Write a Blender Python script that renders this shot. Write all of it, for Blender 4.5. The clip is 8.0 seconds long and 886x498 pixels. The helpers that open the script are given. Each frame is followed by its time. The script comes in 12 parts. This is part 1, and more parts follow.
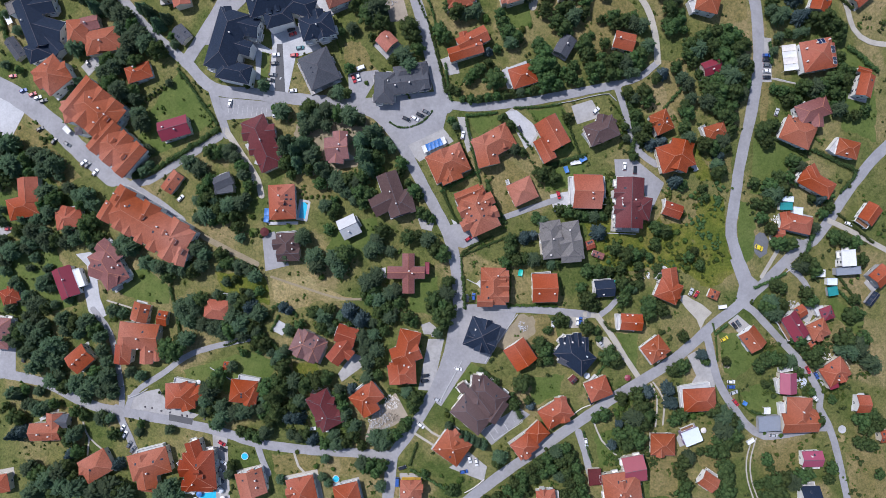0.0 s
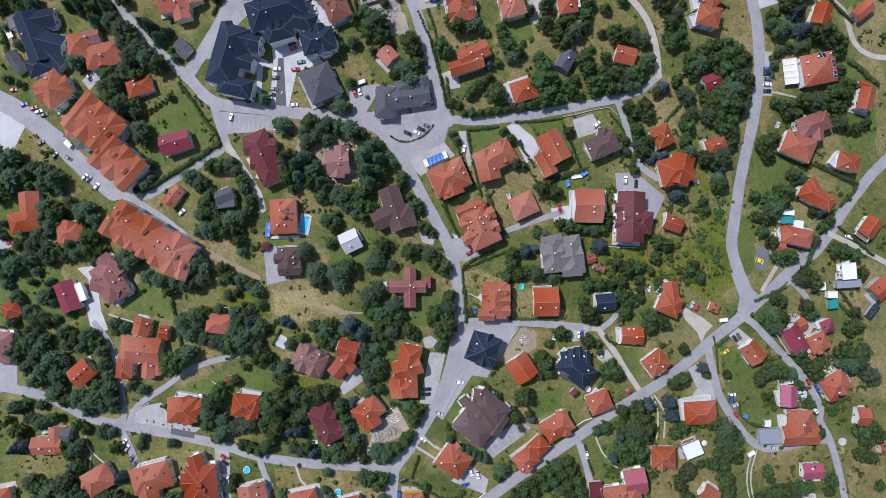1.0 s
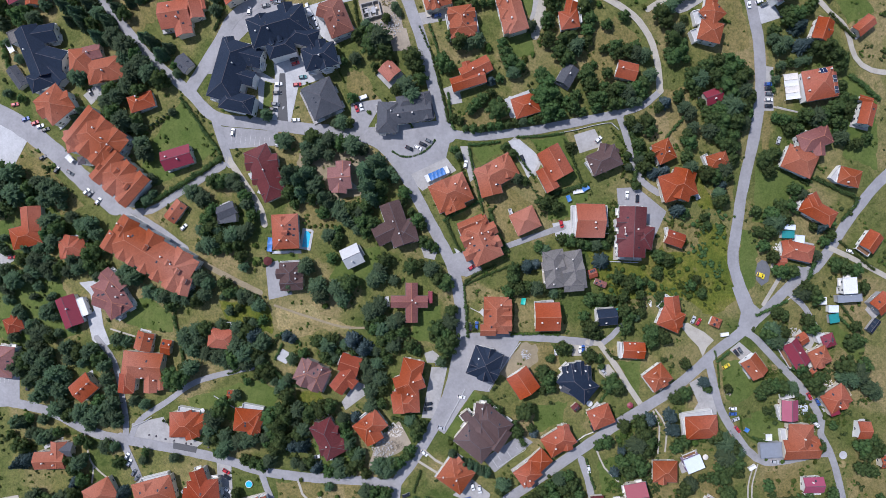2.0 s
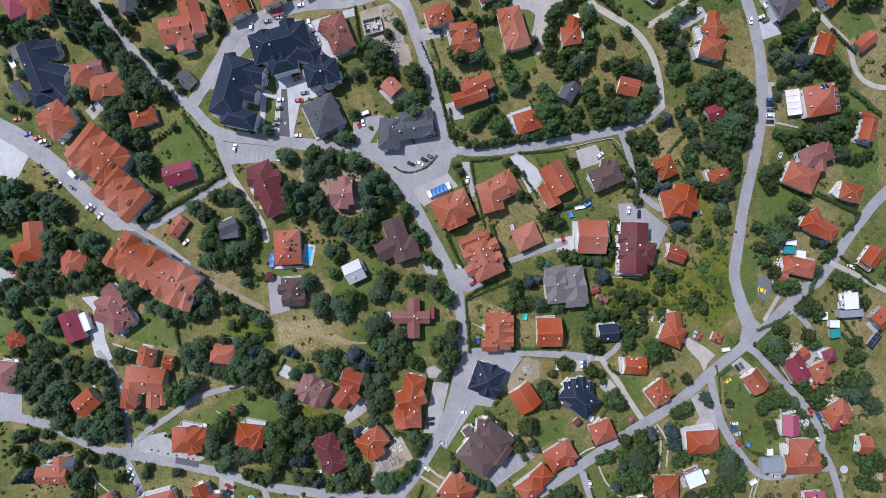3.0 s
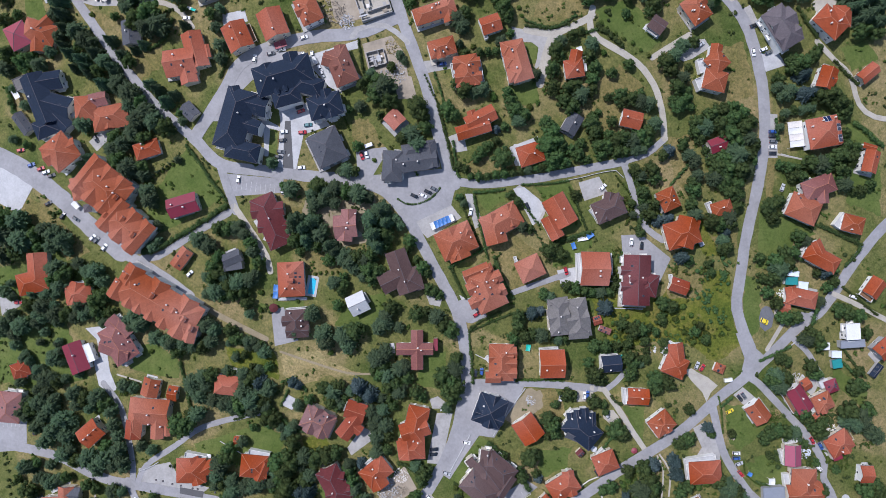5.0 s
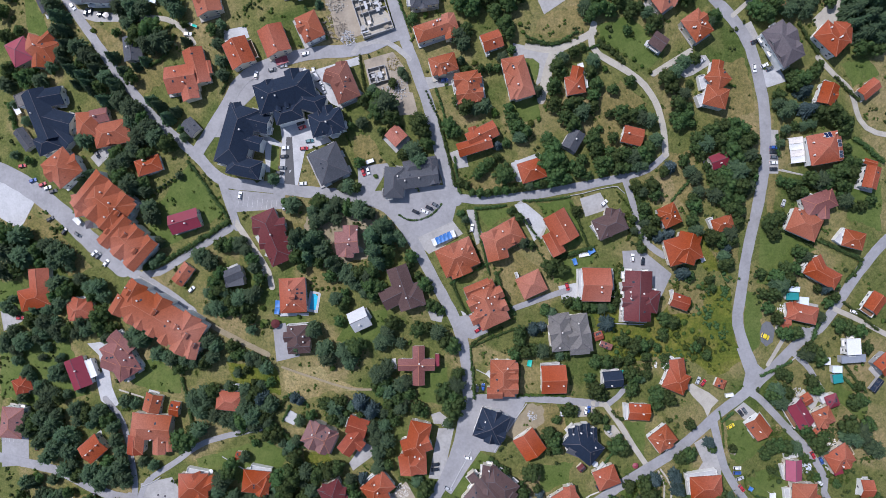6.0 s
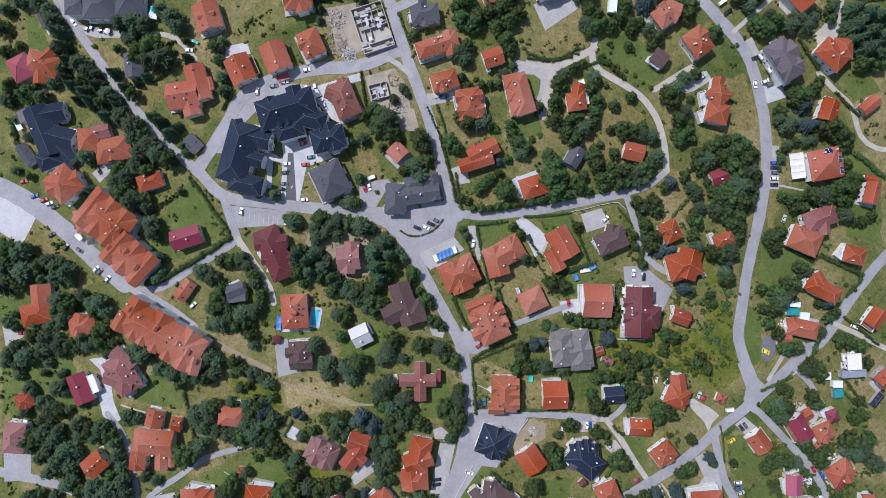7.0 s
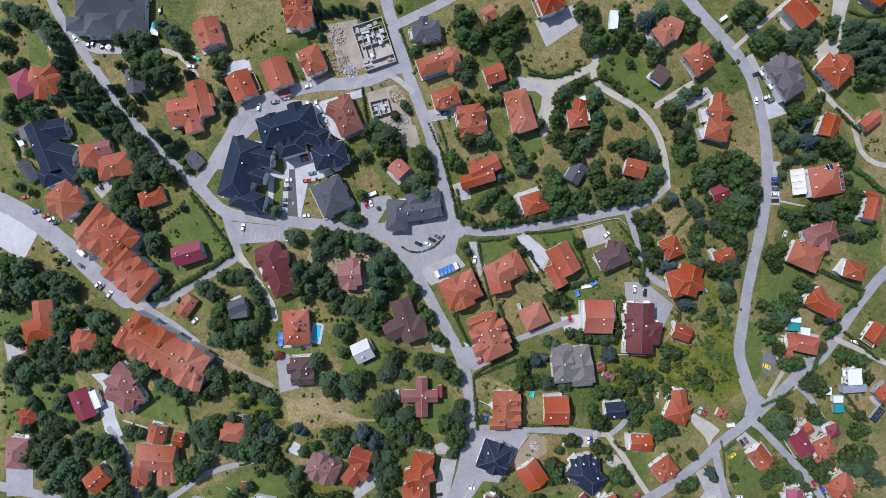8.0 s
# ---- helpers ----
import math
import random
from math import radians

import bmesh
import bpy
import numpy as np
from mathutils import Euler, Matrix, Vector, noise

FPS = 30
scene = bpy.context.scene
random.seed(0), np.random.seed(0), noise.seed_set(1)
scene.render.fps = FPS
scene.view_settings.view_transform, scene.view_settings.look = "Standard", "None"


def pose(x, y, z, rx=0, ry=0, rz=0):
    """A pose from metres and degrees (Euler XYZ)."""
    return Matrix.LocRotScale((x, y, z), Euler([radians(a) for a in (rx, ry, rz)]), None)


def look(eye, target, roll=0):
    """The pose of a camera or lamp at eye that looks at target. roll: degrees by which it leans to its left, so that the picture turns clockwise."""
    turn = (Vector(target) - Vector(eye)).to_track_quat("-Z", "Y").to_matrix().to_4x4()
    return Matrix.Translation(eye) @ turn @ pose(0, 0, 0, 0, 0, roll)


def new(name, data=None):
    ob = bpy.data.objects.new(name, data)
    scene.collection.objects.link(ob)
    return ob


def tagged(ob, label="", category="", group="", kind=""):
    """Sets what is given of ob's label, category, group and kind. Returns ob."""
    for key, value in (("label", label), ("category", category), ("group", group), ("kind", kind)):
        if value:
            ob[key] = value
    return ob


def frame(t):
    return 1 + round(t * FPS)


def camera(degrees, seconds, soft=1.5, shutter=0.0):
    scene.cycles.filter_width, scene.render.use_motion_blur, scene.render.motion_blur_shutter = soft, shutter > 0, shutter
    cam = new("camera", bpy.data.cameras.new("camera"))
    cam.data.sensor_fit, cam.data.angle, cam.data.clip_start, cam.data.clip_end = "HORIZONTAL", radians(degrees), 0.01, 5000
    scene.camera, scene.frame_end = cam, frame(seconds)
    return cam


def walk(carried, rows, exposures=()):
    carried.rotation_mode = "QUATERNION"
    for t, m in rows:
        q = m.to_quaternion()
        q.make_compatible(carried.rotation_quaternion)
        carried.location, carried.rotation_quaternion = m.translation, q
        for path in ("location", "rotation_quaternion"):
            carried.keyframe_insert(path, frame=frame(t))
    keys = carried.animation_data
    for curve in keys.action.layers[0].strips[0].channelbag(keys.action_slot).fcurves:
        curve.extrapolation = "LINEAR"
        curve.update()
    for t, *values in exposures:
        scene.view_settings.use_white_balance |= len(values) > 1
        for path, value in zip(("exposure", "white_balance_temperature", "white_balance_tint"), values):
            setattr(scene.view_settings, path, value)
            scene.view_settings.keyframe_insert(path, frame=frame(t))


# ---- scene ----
cam = camera(70, 8.0, 0.5)
PATH = [
    (0.0, pose(4.448, -35.095, 334.138, 0.5983, 0.1660, 0.1547)),
    (0.5, pose(3.823, -30.970, 334.400, 0.5030, 0.1137, 0.0990)),
    (1.0, pose(3.220, -26.725, 334.648, 0.4156, 0.0768, 0.0627)),
    (1.5, pose(2.639, -22.386, 334.886, 0.3349, 0.0514, 0.0404)),
    (2.0, pose(2.078, -17.977, 335.116, 0.2600, 0.0345, 0.0275)),
    (2.5, pose(1.535, -13.519, 335.340, 0.1900, 0.0230, 0.0200)),
    (3.0, pose(1.008, -9.028, 335.561, 0.1239, 0.0147, 0.0146)),
    (3.5, pose(0.497, -4.519, 335.781, 0.0608, 0.0076, 0.0085)),
    (4.0, pose(0.000, 0.000, 336.000, -0.0000, 0.0000, -0.0000)),
    (4.5, pose(-0.485, 4.521, 336.220, -0.0594, -0.0091, -0.0123)),
    (5.0, pose(-0.960, 9.039, 336.440, -0.1180, -0.0205, -0.0289)),
    (5.5, pose(-1.426, 13.556, 336.663, -0.1767, -0.0345, -0.0498)),
    (6.0, pose(-1.885, 18.075, 336.886, -0.2360, -0.0509, -0.0742)),
    (6.5, pose(-2.339, 22.600, 337.111, -0.2966, -0.0691, -0.1005)),
    (7.0, pose(-2.789, 27.144, 337.336, -0.3591, -0.0882, -0.1267)),
    (7.5, pose(-3.238, 31.717, 337.560, -0.4241, -0.1068, -0.1498)),
    (8.0, pose(-3.687, 36.337, 337.782, -0.4920, -0.1230, -0.1664)),
]
walk(cam, PATH, [(0.0, -0.08, 6000, 15), (8.0, -0.08, 6000, 15)])

# ---------- world, sun ----------
world = bpy.data.worlds.new("sky")
scene.world = world
world.use_nodes = True
wn = world.node_tree.nodes
wl = world.node_tree.links
sky = wn.new("ShaderNodeTexSky")
sky.sky_type = "NISHITA"
sky.sun_disc = False
SUN_EL, SUN_AZ = radians(57), math.atan2(-0.80, 0.60)
sky.sun_elevation, sky.sun_rotation = SUN_EL, SUN_AZ
wl.new(sky.outputs[0], wn["Background"].inputs[0])
wn["Background"].inputs[1].default_value = 0.15
sun_data = bpy.data.lights.new("sun", "SUN")
sun_data.energy, sun_data.angle, sun_data.color = 4.5, radians(0.53), (1.0, 0.965, 0.92)
sun = new("sun", sun_data)
sun.matrix_world = look((math.sin(SUN_AZ) * math.cos(SUN_EL) * 400, math.cos(SUN_AZ) * math.cos(SUN_EL) * 400, math.sin(SUN_EL) * 400), (0, 0, 0))


# ---------- materials ----------
def nodes_of(name, rough=0.85, spec=0.25):
    m = bpy.data.materials.new(name)
    m.use_nodes = True
    nt = m.node_tree
    b = nt.nodes["Principled BSDF"]
    b.inputs["Roughness"].default_value = rough
    b.inputs["Specular IOR Level"].default_value = spec
    return m, nt, b


def ramp(nt, src, stops):
    r = nt.nodes.new("ShaderNodeValToRGB")
    el = r.color_ramp.elements
    while len(el) < len(stops):
        el.new(0.5)
    for e, (p, c) in zip(el, stops):
        e.position, e.color = p, (*c, 1)
    nt.links.new(src, r.inputs[0])
    return r.outputs[0]


def noise_tex(nt, vec, scale, detail=4, rough=0.6):
    n = nt.nodes.new("ShaderNodeTexNoise")
    n.inputs["Scale"].default_value, n.inputs["Detail"].default_value, n.inputs["Roughness"].default_value = scale, detail, rough
    nt.links.new(vec, n.inputs["Vector"])
    return n.outputs["Fac"]


def mixed(nt, fac, a, b, mode="MIX"):
    n = nt.nodes.new("ShaderNodeMix")
    n.data_type, n.blend_type = "RGBA", mode
    for sock, v in ((n.inputs[0], fac), (n.inputs[6], a), (n.inputs[7], b)):
        if isinstance(v, (int, float)):
            sock.default_value = v
        elif isinstance(v, tuple):
            sock.default_value = (*v, 1)
        else:
            nt.links.new(v, sock)
    return n.outputs[2]


def calc(nt, op, a, b=0.0):
    n = nt.nodes.new("ShaderNodeMath")
    n.operation = op
    for sock, v in zip(n.inputs, (a, b)):
        if isinstance(v, (int, float)):
            sock.default_value = v
        else:
            nt.links.new(v, sock)
    return n.outputs[0]


def bumped(nt, b, height, strength, dist):
    n = nt.nodes.new("ShaderNodeBump")
    n.inputs["Strength"].default_value, n.inputs["Distance"].default_value = strength, dist
    nt.links.new(height, n.inputs["Height"])
    nt.links.new(n.outputs[0], b.inputs["Normal"])


def world_vec(nt):
    return nt.nodes.new("ShaderNodeNewGeometry").outputs["Position"]


def dim(c, k):
    return tuple(v * k for v in c)


def rough_surface(name, c, scale=0.4, fine=4.0, contrast=0.3, rough=0.9, bump=0.02):
    """A mineral surface with broad stains and fine grain, in metres."""
    m, nt, b = nodes_of(name, rough, 0.2)
    v = world_vec(nt)
    broad = ramp(nt, noise_tex(nt, v, scale, 5), [(0.3, dim(c, 1 - contrast)), (0.55, c), (0.75, dim(c, 1 + contrast * 0.5))])
    col = mixed(nt, 0.35, broad, ramp(nt, noise_tex(nt, v, fine, 3), [(0.3, dim(c, 0.7)), (0.7, dim(c, 1.15))]))
    nt.links.new(col, b.inputs["Base Color"])
    bumped(nt, b, noise_tex(nt, v, fine * 2, 3), 0.4, bump)
    return m


def tile_roof(name, c, spread=0.25):
    """Clay tiles: courses along the slope, weather streaks down it, patches of lichen and new tiles."""
    m, nt, b = nodes_of(name, 0.8, 0.25)
    uv = nt.nodes.new("ShaderNodeTexCoord").outputs["UV"]
    info = nt.nodes.new("ShaderNodeObjectInfo").outputs["Random"]
    shift = nt.nodes.new("ShaderNodeVectorMath")
    shift.operation = "ADD"
    comb = nt.nodes.new("ShaderNodeCombineXYZ")
    nt.links.new(calc(nt, "MULTIPLY", info, 91.0), comb.inputs[2])
    nt.links.new(uv, shift.inputs[0])
    nt.links.new(comb.outputs[0], shift.inputs[1])
    v = shift.outputs[0]
    lot = noise_tex(nt, world_vec(nt), 0.035, 0)
    streak = nt.nodes.new("ShaderNodeMapping")
    streak.inputs["Scale"].default_value = (1.6, 0.35, 1)
    nt.links.new(v, streak.inputs["Vector"])
    base = ramp(nt, noise_tex(nt, v, 0.35, 5, 0.65), [(0.3, dim(c, 1 - spread)), (0.5, c), (0.72, dim(c, 1 + spread))])
    base = mixed(nt, 0.5, base, ramp(nt, noise_tex(nt, v, 1.3, 5, 0.7), [(0.32, dim(c, 0.62)), (0.5, c), (0.68, tuple(min(1, k * 1.3 + 0.02) for k in c))]))
    base = mixed(nt, 0.4, base, ramp(nt, noise_tex(nt, streak.outputs[0], 1.2, 4), [(0.3, dim(c, 0.72)), (0.65, dim(c, 1.15))]))
    rows = nt.nodes.new("ShaderNodeTexBrick")
    rows.inputs["Scale"].default_value = 1.0
    rows.inputs["Brick Width"].default_value, rows.inputs["Row Height"].default_value = 0.3, 0.36
    rows.inputs["Mortar Size"].default_value, rows.inputs["Mortar Smooth"].default_value = 0.035, 0.6
    rows.inputs["Color1"].default_value, rows.inputs["Color2"].default_value = (1, 1, 1, 1), (0.78, 0.78, 0.78, 1)
    rows.inputs["Mortar"].default_value = (0.45, 0.42, 0.42, 1)
    nt.links.new(v, rows.inputs["Vector"])
    base = mixed(nt, 0.6, base, rows.outputs["Color"], "MULTIPLY")
    hue = nt.nodes.new("ShaderNodeHueSaturation")
    nt.links.new(calc(nt, "ADD", calc(nt, "MULTIPLY", lot, 0.7), 0.57), hue.inputs["Value"])
    nt.links.new(calc(nt, "ADD", calc(nt, "MULTIPLY", lot, -0.5), 1.33), hue.inputs["Saturation"])
    nt.links.new(base, hue.inputs["Color"])
    nt.links.new(hue.outputs[0], b.inputs["Base Color"])
    bumped(nt, b, rows.outputs["Fac"], 0.5, -0.04)
    return m


def leaves(name, dark, mid, light):
    m, nt, b = nodes_of(name, 0.7, 0.08)
    geo = nt.nodes.new("ShaderNodeNewGeometry")
    tint = nt.nodes.new("ShaderNodeAttribute")
    tint.attribute_name = "tint"
    info = calc(nt, "FRACT", calc(nt, "ADD", nt.nodes.new("ShaderNodeObjectInfo").outputs["Random"], tint.outputs["Fac"]))
    col = ramp(nt, geo.outputs["Random Per Island"], [(0.0, dark), (0.5, mid), (1.0, light)])
    patch = ramp(nt, noise_tex(nt, geo.outputs["Position"], 0.5, 3), [(0.3, dark), (0.7, light)])
    col = mixed(nt, 0.35, col, patch)
    hue = nt.nodes.new("ShaderNodeHueSaturation")
    nt.links.new(calc(nt, "ADD", calc(nt, "MULTIPLY", info, 0.055), 0.472), hue.inputs["Hue"])
    nt.links.new(calc(nt, "ADD", calc(nt, "MULTIPLY", info, 0.6), 0.72), hue.inputs["Value"])
    nt.links.new(col, hue.inputs["Color"])
    nt.links.new(hue.outputs[0], b.inputs["Base Color"])
    glow = nt.nodes.new("ShaderNodeBsdfTranslucent")
    nt.links.new(mixed(nt, 1.0, hue.outputs[0], (1.15, 1.25, 0.6), "MULTIPLY"), glow.inputs["Color"])
    both = nt.nodes.new("ShaderNodeMixShader")
    both.inputs[0].default_value = 0.5
    nt.links.new(b.outputs[0], both.inputs[1])
    nt.links.new(glow.outputs[0], both.inputs[2])
    nt.links.new(both.outputs[0], nt.nodes["Material Output"].inputs["Surface"])
    return m


def grass(name, lush, mid, dry, bias=0.0, plots=0.0, mown=False):
    """Grass in tufts, worn and dry in patches; plots: how far it changes from garden to garden."""
    m, nt, b = nodes_of(name, 0.95, 0.1)
    v = world_vec(nt)
    f = noise_tex(nt, v, 0.05, 6, 0.7)
    if plots:
        cell = nt.nodes.new("ShaderNodeTexVoronoi")
        cell.feature = "SMOOTH_F1"
        cell.inputs["Scale"].default_value, cell.inputs["Smoothness"].default_value = 0.045, 0.55
        warp = nt.nodes.new("ShaderNodeTexNoise")
        warp.inputs["Scale"].default_value, warp.inputs["Detail"].default_value = 0.08, 6
        nt.links.new(v, warp.inputs["Vector"])
        bent = nt.nodes.new("ShaderNodeVectorMath")
        bent.operation = "MULTIPLY_ADD"
        nt.links.new(warp.outputs["Color"], bent.inputs[0])
        bent.inputs[1].default_value = (26, 26, 0)
        nt.links.new(v, bent.inputs[2])
        nt.links.new(bent.outputs[0], cell.inputs["Vector"])
        sep = nt.nodes.new("ShaderNodeSeparateColor")
        nt.links.new(cell.outputs["Color"], sep.inputs[0])
        f = calc(nt, "ADD", calc(nt, "MULTIPLY", f, 1 - plots), calc(nt, "MULTIPLY", sep.outputs[0], plots))
    f = calc(nt, "ADD", f, bias)
    col = ramp(nt, f, [(0.25, lush), (0.5, mid), (0.75, dry)])
    tuft = noise_tex(nt, v, 0.9, 6, 0.75)
    clump = noise_tex(nt, v, 0.28, 5, 0.7)
    col = mixed(nt, 0.6 if mown else 1.0, col, ramp(nt, clump, [(0.3, (0.66, 0.76, 0.6)), (0.5, (1.0, 1.0, 1.0)), (0.72, (1.25, 1.2, 1.15))]), "MULTIPLY")
    col = mixed(nt, 0.55 if mown else 1.0, col, ramp(nt, tuft, [(0.32, (0.52, 0.60, 0.5)), (0.5, (0.94, 0.97, 0.9)), (0.68, (1.4, 1.34, 1.25))]), "MULTIPLY")
    bare = ramp(nt, noise_tex(nt, v, 0.16, 7, 0.75), [(0.63, (0, 0, 0)), (0.76, (1, 1, 1))])
    col = mixed(nt, calc(nt, "MULTIPLY", bare, 0.55), col, (0.25, 0.185, 0.12))
    nt.links.new(col, b.inputs["Base Color"])
    bumped(nt, b, tuft, 0.8, 0.25)
    return m


def plain(name, c, rough=0.5, metal=0.0, spec=0.5, coat=0.0):
    m, nt, b = nodes_of(name, rough, spec)
    v = world_vec(nt)
    nt.links.new(ramp(nt, noise_tex(nt, v, 2.5, 4), [(0.3, dim(c, 0.86)), (0.7, dim(c, 1.08))]), b.inputs["Base Color"])
    b.inputs["Metallic"].default_value = metal
    b.inputs["Coat Weight"].default_value = coat
    return m


def water_surface(name, c):
    m, nt, b = nodes_of(name, 0.05, 0.5)
    v = world_vec(nt)
    nt.links.new(ramp(nt, noise_tex(nt, v, 0.8, 3), [(0.3, dim(c, 0.9)), (0.7, dim(c, 1.1))]), b.inputs["Base Color"])
    bumped(nt, b, noise_tex(nt, v, 2.0, 2), 0.2, 0.05)
    return m


def seamed_metal(name, c):
    """Standing-seam sheet metal."""
    m, nt, b = nodes_of(name, 0.45, 0.5)
    uv = nt.nodes.new("ShaderNodeTexCoord").outputs["UV"]
    w = nt.nodes.new("ShaderNodeTexWave")
    w.inputs["Scale"].default_value = 0.9
    nt.links.new(uv, w.inputs["Vector"])
    nt.links.new(mixed(nt, 0.5, ramp(nt, noise_tex(nt, uv, 0.5, 4), [(0.3, dim(c, 0.85)), (0.7, dim(c, 1.1))]), ramp(nt, w.outputs["Fac"], [(0.0, dim(c, 0.75)), (0.15, c), (1, dim(c, 1.05))])), b.inputs["Base Color"])
    bumped(nt, b, w.outputs["Fac"], 0.5, 0.04)
    return m


MAT = {
    "grass": grass("grass", (0.070, 0.094, 0.027), (0.142, 0.136, 0.052), (0.240, 0.186, 0.100), 0.0, 0.45),
    "lush": grass("lawn_grass", (0.066, 0.100, 0.024), (0.102, 0.130, 0.038), (0.150, 0.156, 0.058), -0.05, mown=True),
    "dry": grass("dry_grass", (0.12, 0.12, 0.04), (0.17, 0.14, 0.06), (0.23, 0.18, 0.09), 0.05),
    "wild": grass("wild_grass", (0.045, 0.08, 0.014), (0.115, 0.125, 0.024), (0.20, 0.155, 0.06), 0.0),
    "hay": grass("hay_stubble", (0.17, 0.145, 0.07), (0.23, 0.18, 0.09), (0.31, 0.25, 0.135), 0.05),
    "asphalt": rough_surface("worn_asphalt", (0.29, 0.285, 0.295), 0.12, 0.7, 0.26),
    "tar": rough_surface("tarred_grit", (0.145, 0.15, 0.165), 0.25, 1.5, 0.25),
    "darkasphalt": rough_surface("new_asphalt", (0.10, 0.10, 0.105), 0.2, 2, 0.15),
    "concrete": rough_surface("concrete_paving", (0.355, 0.343, 0.333), 0.18, 0.8, 0.28),
    "paving": rough_surface("pale_paving", (0.44, 0.44, 0.45), 0.2, 1.2, 0.24),
    "gravel": rough_surface("gravel", (0.40, 0.37, 0.32), 0.2, 2.0, 0.25, bump=0.05),
    "dirt": rough_surface("bare_earth", (0.27, 0.225, 0.15), 0.2, 1.5, 0.3, bump=0.06),
    "sand": rough_surface("builders_sand", (0.32, 0.272, 0.215), 0.15, 0.8, 0.4, bump=0.15),
    "terra": tile_roof("terracotta_tiles", (0.355, 0.125, 0.078)),
    "orange": tile_roof("orange_tiles", (0.36, 0.110, 0.067)),
    "orange2": tile_roof("new_orange_tiles", (0.385, 0.104, 0.058), 0.18),
    "rust": tile_roof("rust_tiles", (0.30, 0.085, 0.055)),
    "wine": tile_roof("wine_brown_tiles", (0.19, 0.098, 0.092), 0.2),
    "cedar": tile_roof("brown_red_tiles", (0.20, 0.082, 0.062), 0.2),
    "maroon": tile_roof("maroon_tiles", (0.14, 0.04, 0.042), 0.2),
    "mauve": tile_roof("mauve_tiles", (0.28, 0.135, 0.125)),
    "umber": tile_roof("umber_tiles", (0.12, 0.078, 0.074), 0.2),
    "plum": tile_roof("plum_tiles", (0.125, 0.107, 0.117), 0.2),
    "slate": tile_roof("slate_tiles", (0.095, 0.10, 0.115), 0.2),
    "stone": tile_roof("grey_tiles", (0.175, 0.165, 0.158), 0.25),
    "navy": tile_roof("navy_tiles", (0.016, 0.027, 0.051), 0.3),
    "crimson": seamed_metal("crimson_sheet", (0.19, 0.020, 0.036)),
    "rose": seamed_metal("rose_sheet", (0.27, 0.05, 0.07)),
    "magenta": seamed_metal("magenta_sheet", (0.29, 0.055, 0.10)),
    "silver": seamed_metal("silver_sheet", (0.50, 0.50, 0.50)),
    "steel": seamed_metal("steel_sheet", (0.22, 0.24, 0.28)),
    "bluewhite": seamed_metal("pale_sheet", (0.62, 0.67, 0.76)),
    "teal": seamed_metal("teal_sheet", (0.02, 0.22, 0.22)),
    "white": plain("white_coating", (0.66, 0.66, 0.66), 0.6),
    "cream_wall": rough_surface("cream_render", (0.62, 0.56, 0.46), 0.3, 3, 0.15),
    "white_wall": rough_surface("white_render", (0.74, 0.73, 0.70), 0.3, 3, 0.12),
    "grey_wall": rough_surface("grey_render", (0.36, 0.36, 0.37), 0.3, 3, 0.15),
    "yellow_wall": rough_surface("yellow_render", (0.72, 0.42, 0.06), 0.3, 3, 0.12),
    "mauvewall_wall": rough_surface("mauve_render", (0.32, 0.24, 0.36), 0.3, 3, 0.12),
    "ridge": rough_surface("mortar_ridge", (0.39, 0.165, 0.105), 0.6, 4, 0.3),
    "darkridge": rough_surface("grey_ridge", (0.115, 0.105, 0.115), 0.6, 4, 0.3),
    "chimney": rough_surface("chimney_render", (0.66, 0.62, 0.58), 0.8, 5, 0.2),
    "glass": plain("window_glass", (0.03, 0.04, 0.055), 0.08),
    "frame": plain("white_frame", (0.75, 0.74, 0.72), 0.5),
    "wood": rough_surface("brown_wood", (0.20, 0.11, 0.06), 1.0, 6, 0.3),
    "door": rough_surface("brown_door", (0.16, 0.08, 0.04), 1.0, 6, 0.3),
    "solar_cells": plain("solar_cells", (0.012, 0.02, 0.06), 0.15),
    "bark": rough_surface("bark", (0.12, 0.09, 0.065), 1.0, 8, 0.3, bump=0.05),
    "leaf": leaves("broad_leaves", (0.046, 0.082, 0.034), (0.078, 0.128, 0.048), (0.132, 0.184, 0.066)),
    "pine": leaves("pine_needles", (0.048, 0.082, 0.052), (0.080, 0.126, 0.071), (0.132, 0.184, 0.098)),
    "needle": leaves("needles", (0.047, 0.085, 0.053), (0.080, 0.130, 0.075), (0.136, 0.194, 0.104)),
    "blue_needle": leaves("blue_needles", (0.035, 0.06, 0.065), (0.075, 0.115, 0.12), (0.15, 0.20, 0.21)),
    "bush": leaves("bush_leaves", (0.050, 0.086, 0.022), (0.086, 0.132, 0.034), (0.150, 0.190, 0.052)),
    "redleaf": leaves("copper_leaves", (0.03, 0.015, 0.018), (0.055, 0.025, 0.03), (0.09, 0.04, 0.045)),
    "pool": water_surface("pool_water", (0.04, 0.42, 0.62)),
    "tarp": plain("blue_tarpaulin", (0.05, 0.17, 0.45), 0.5),
    "green_plastic": plain("turquoise_plastic", (0.02, 0.45, 0.36), 0.4),
    "tyre": plain("tyre_rubber", (0.02, 0.02, 0.02), 0.8),
    "rim": plain("wheel_rim", (0.5, 0.5, 0.52), 0.3, 0.9),
    "lamp_red": plain("tail_lamp", (0.35, 0.01, 0.01), 0.2),
    "lamp_clear": plain("head_lamp", (0.7, 0.72, 0.75), 0.1),
    "paint_line": plain("road_paint", (0.52, 0.52, 0.51), 0.7),
}
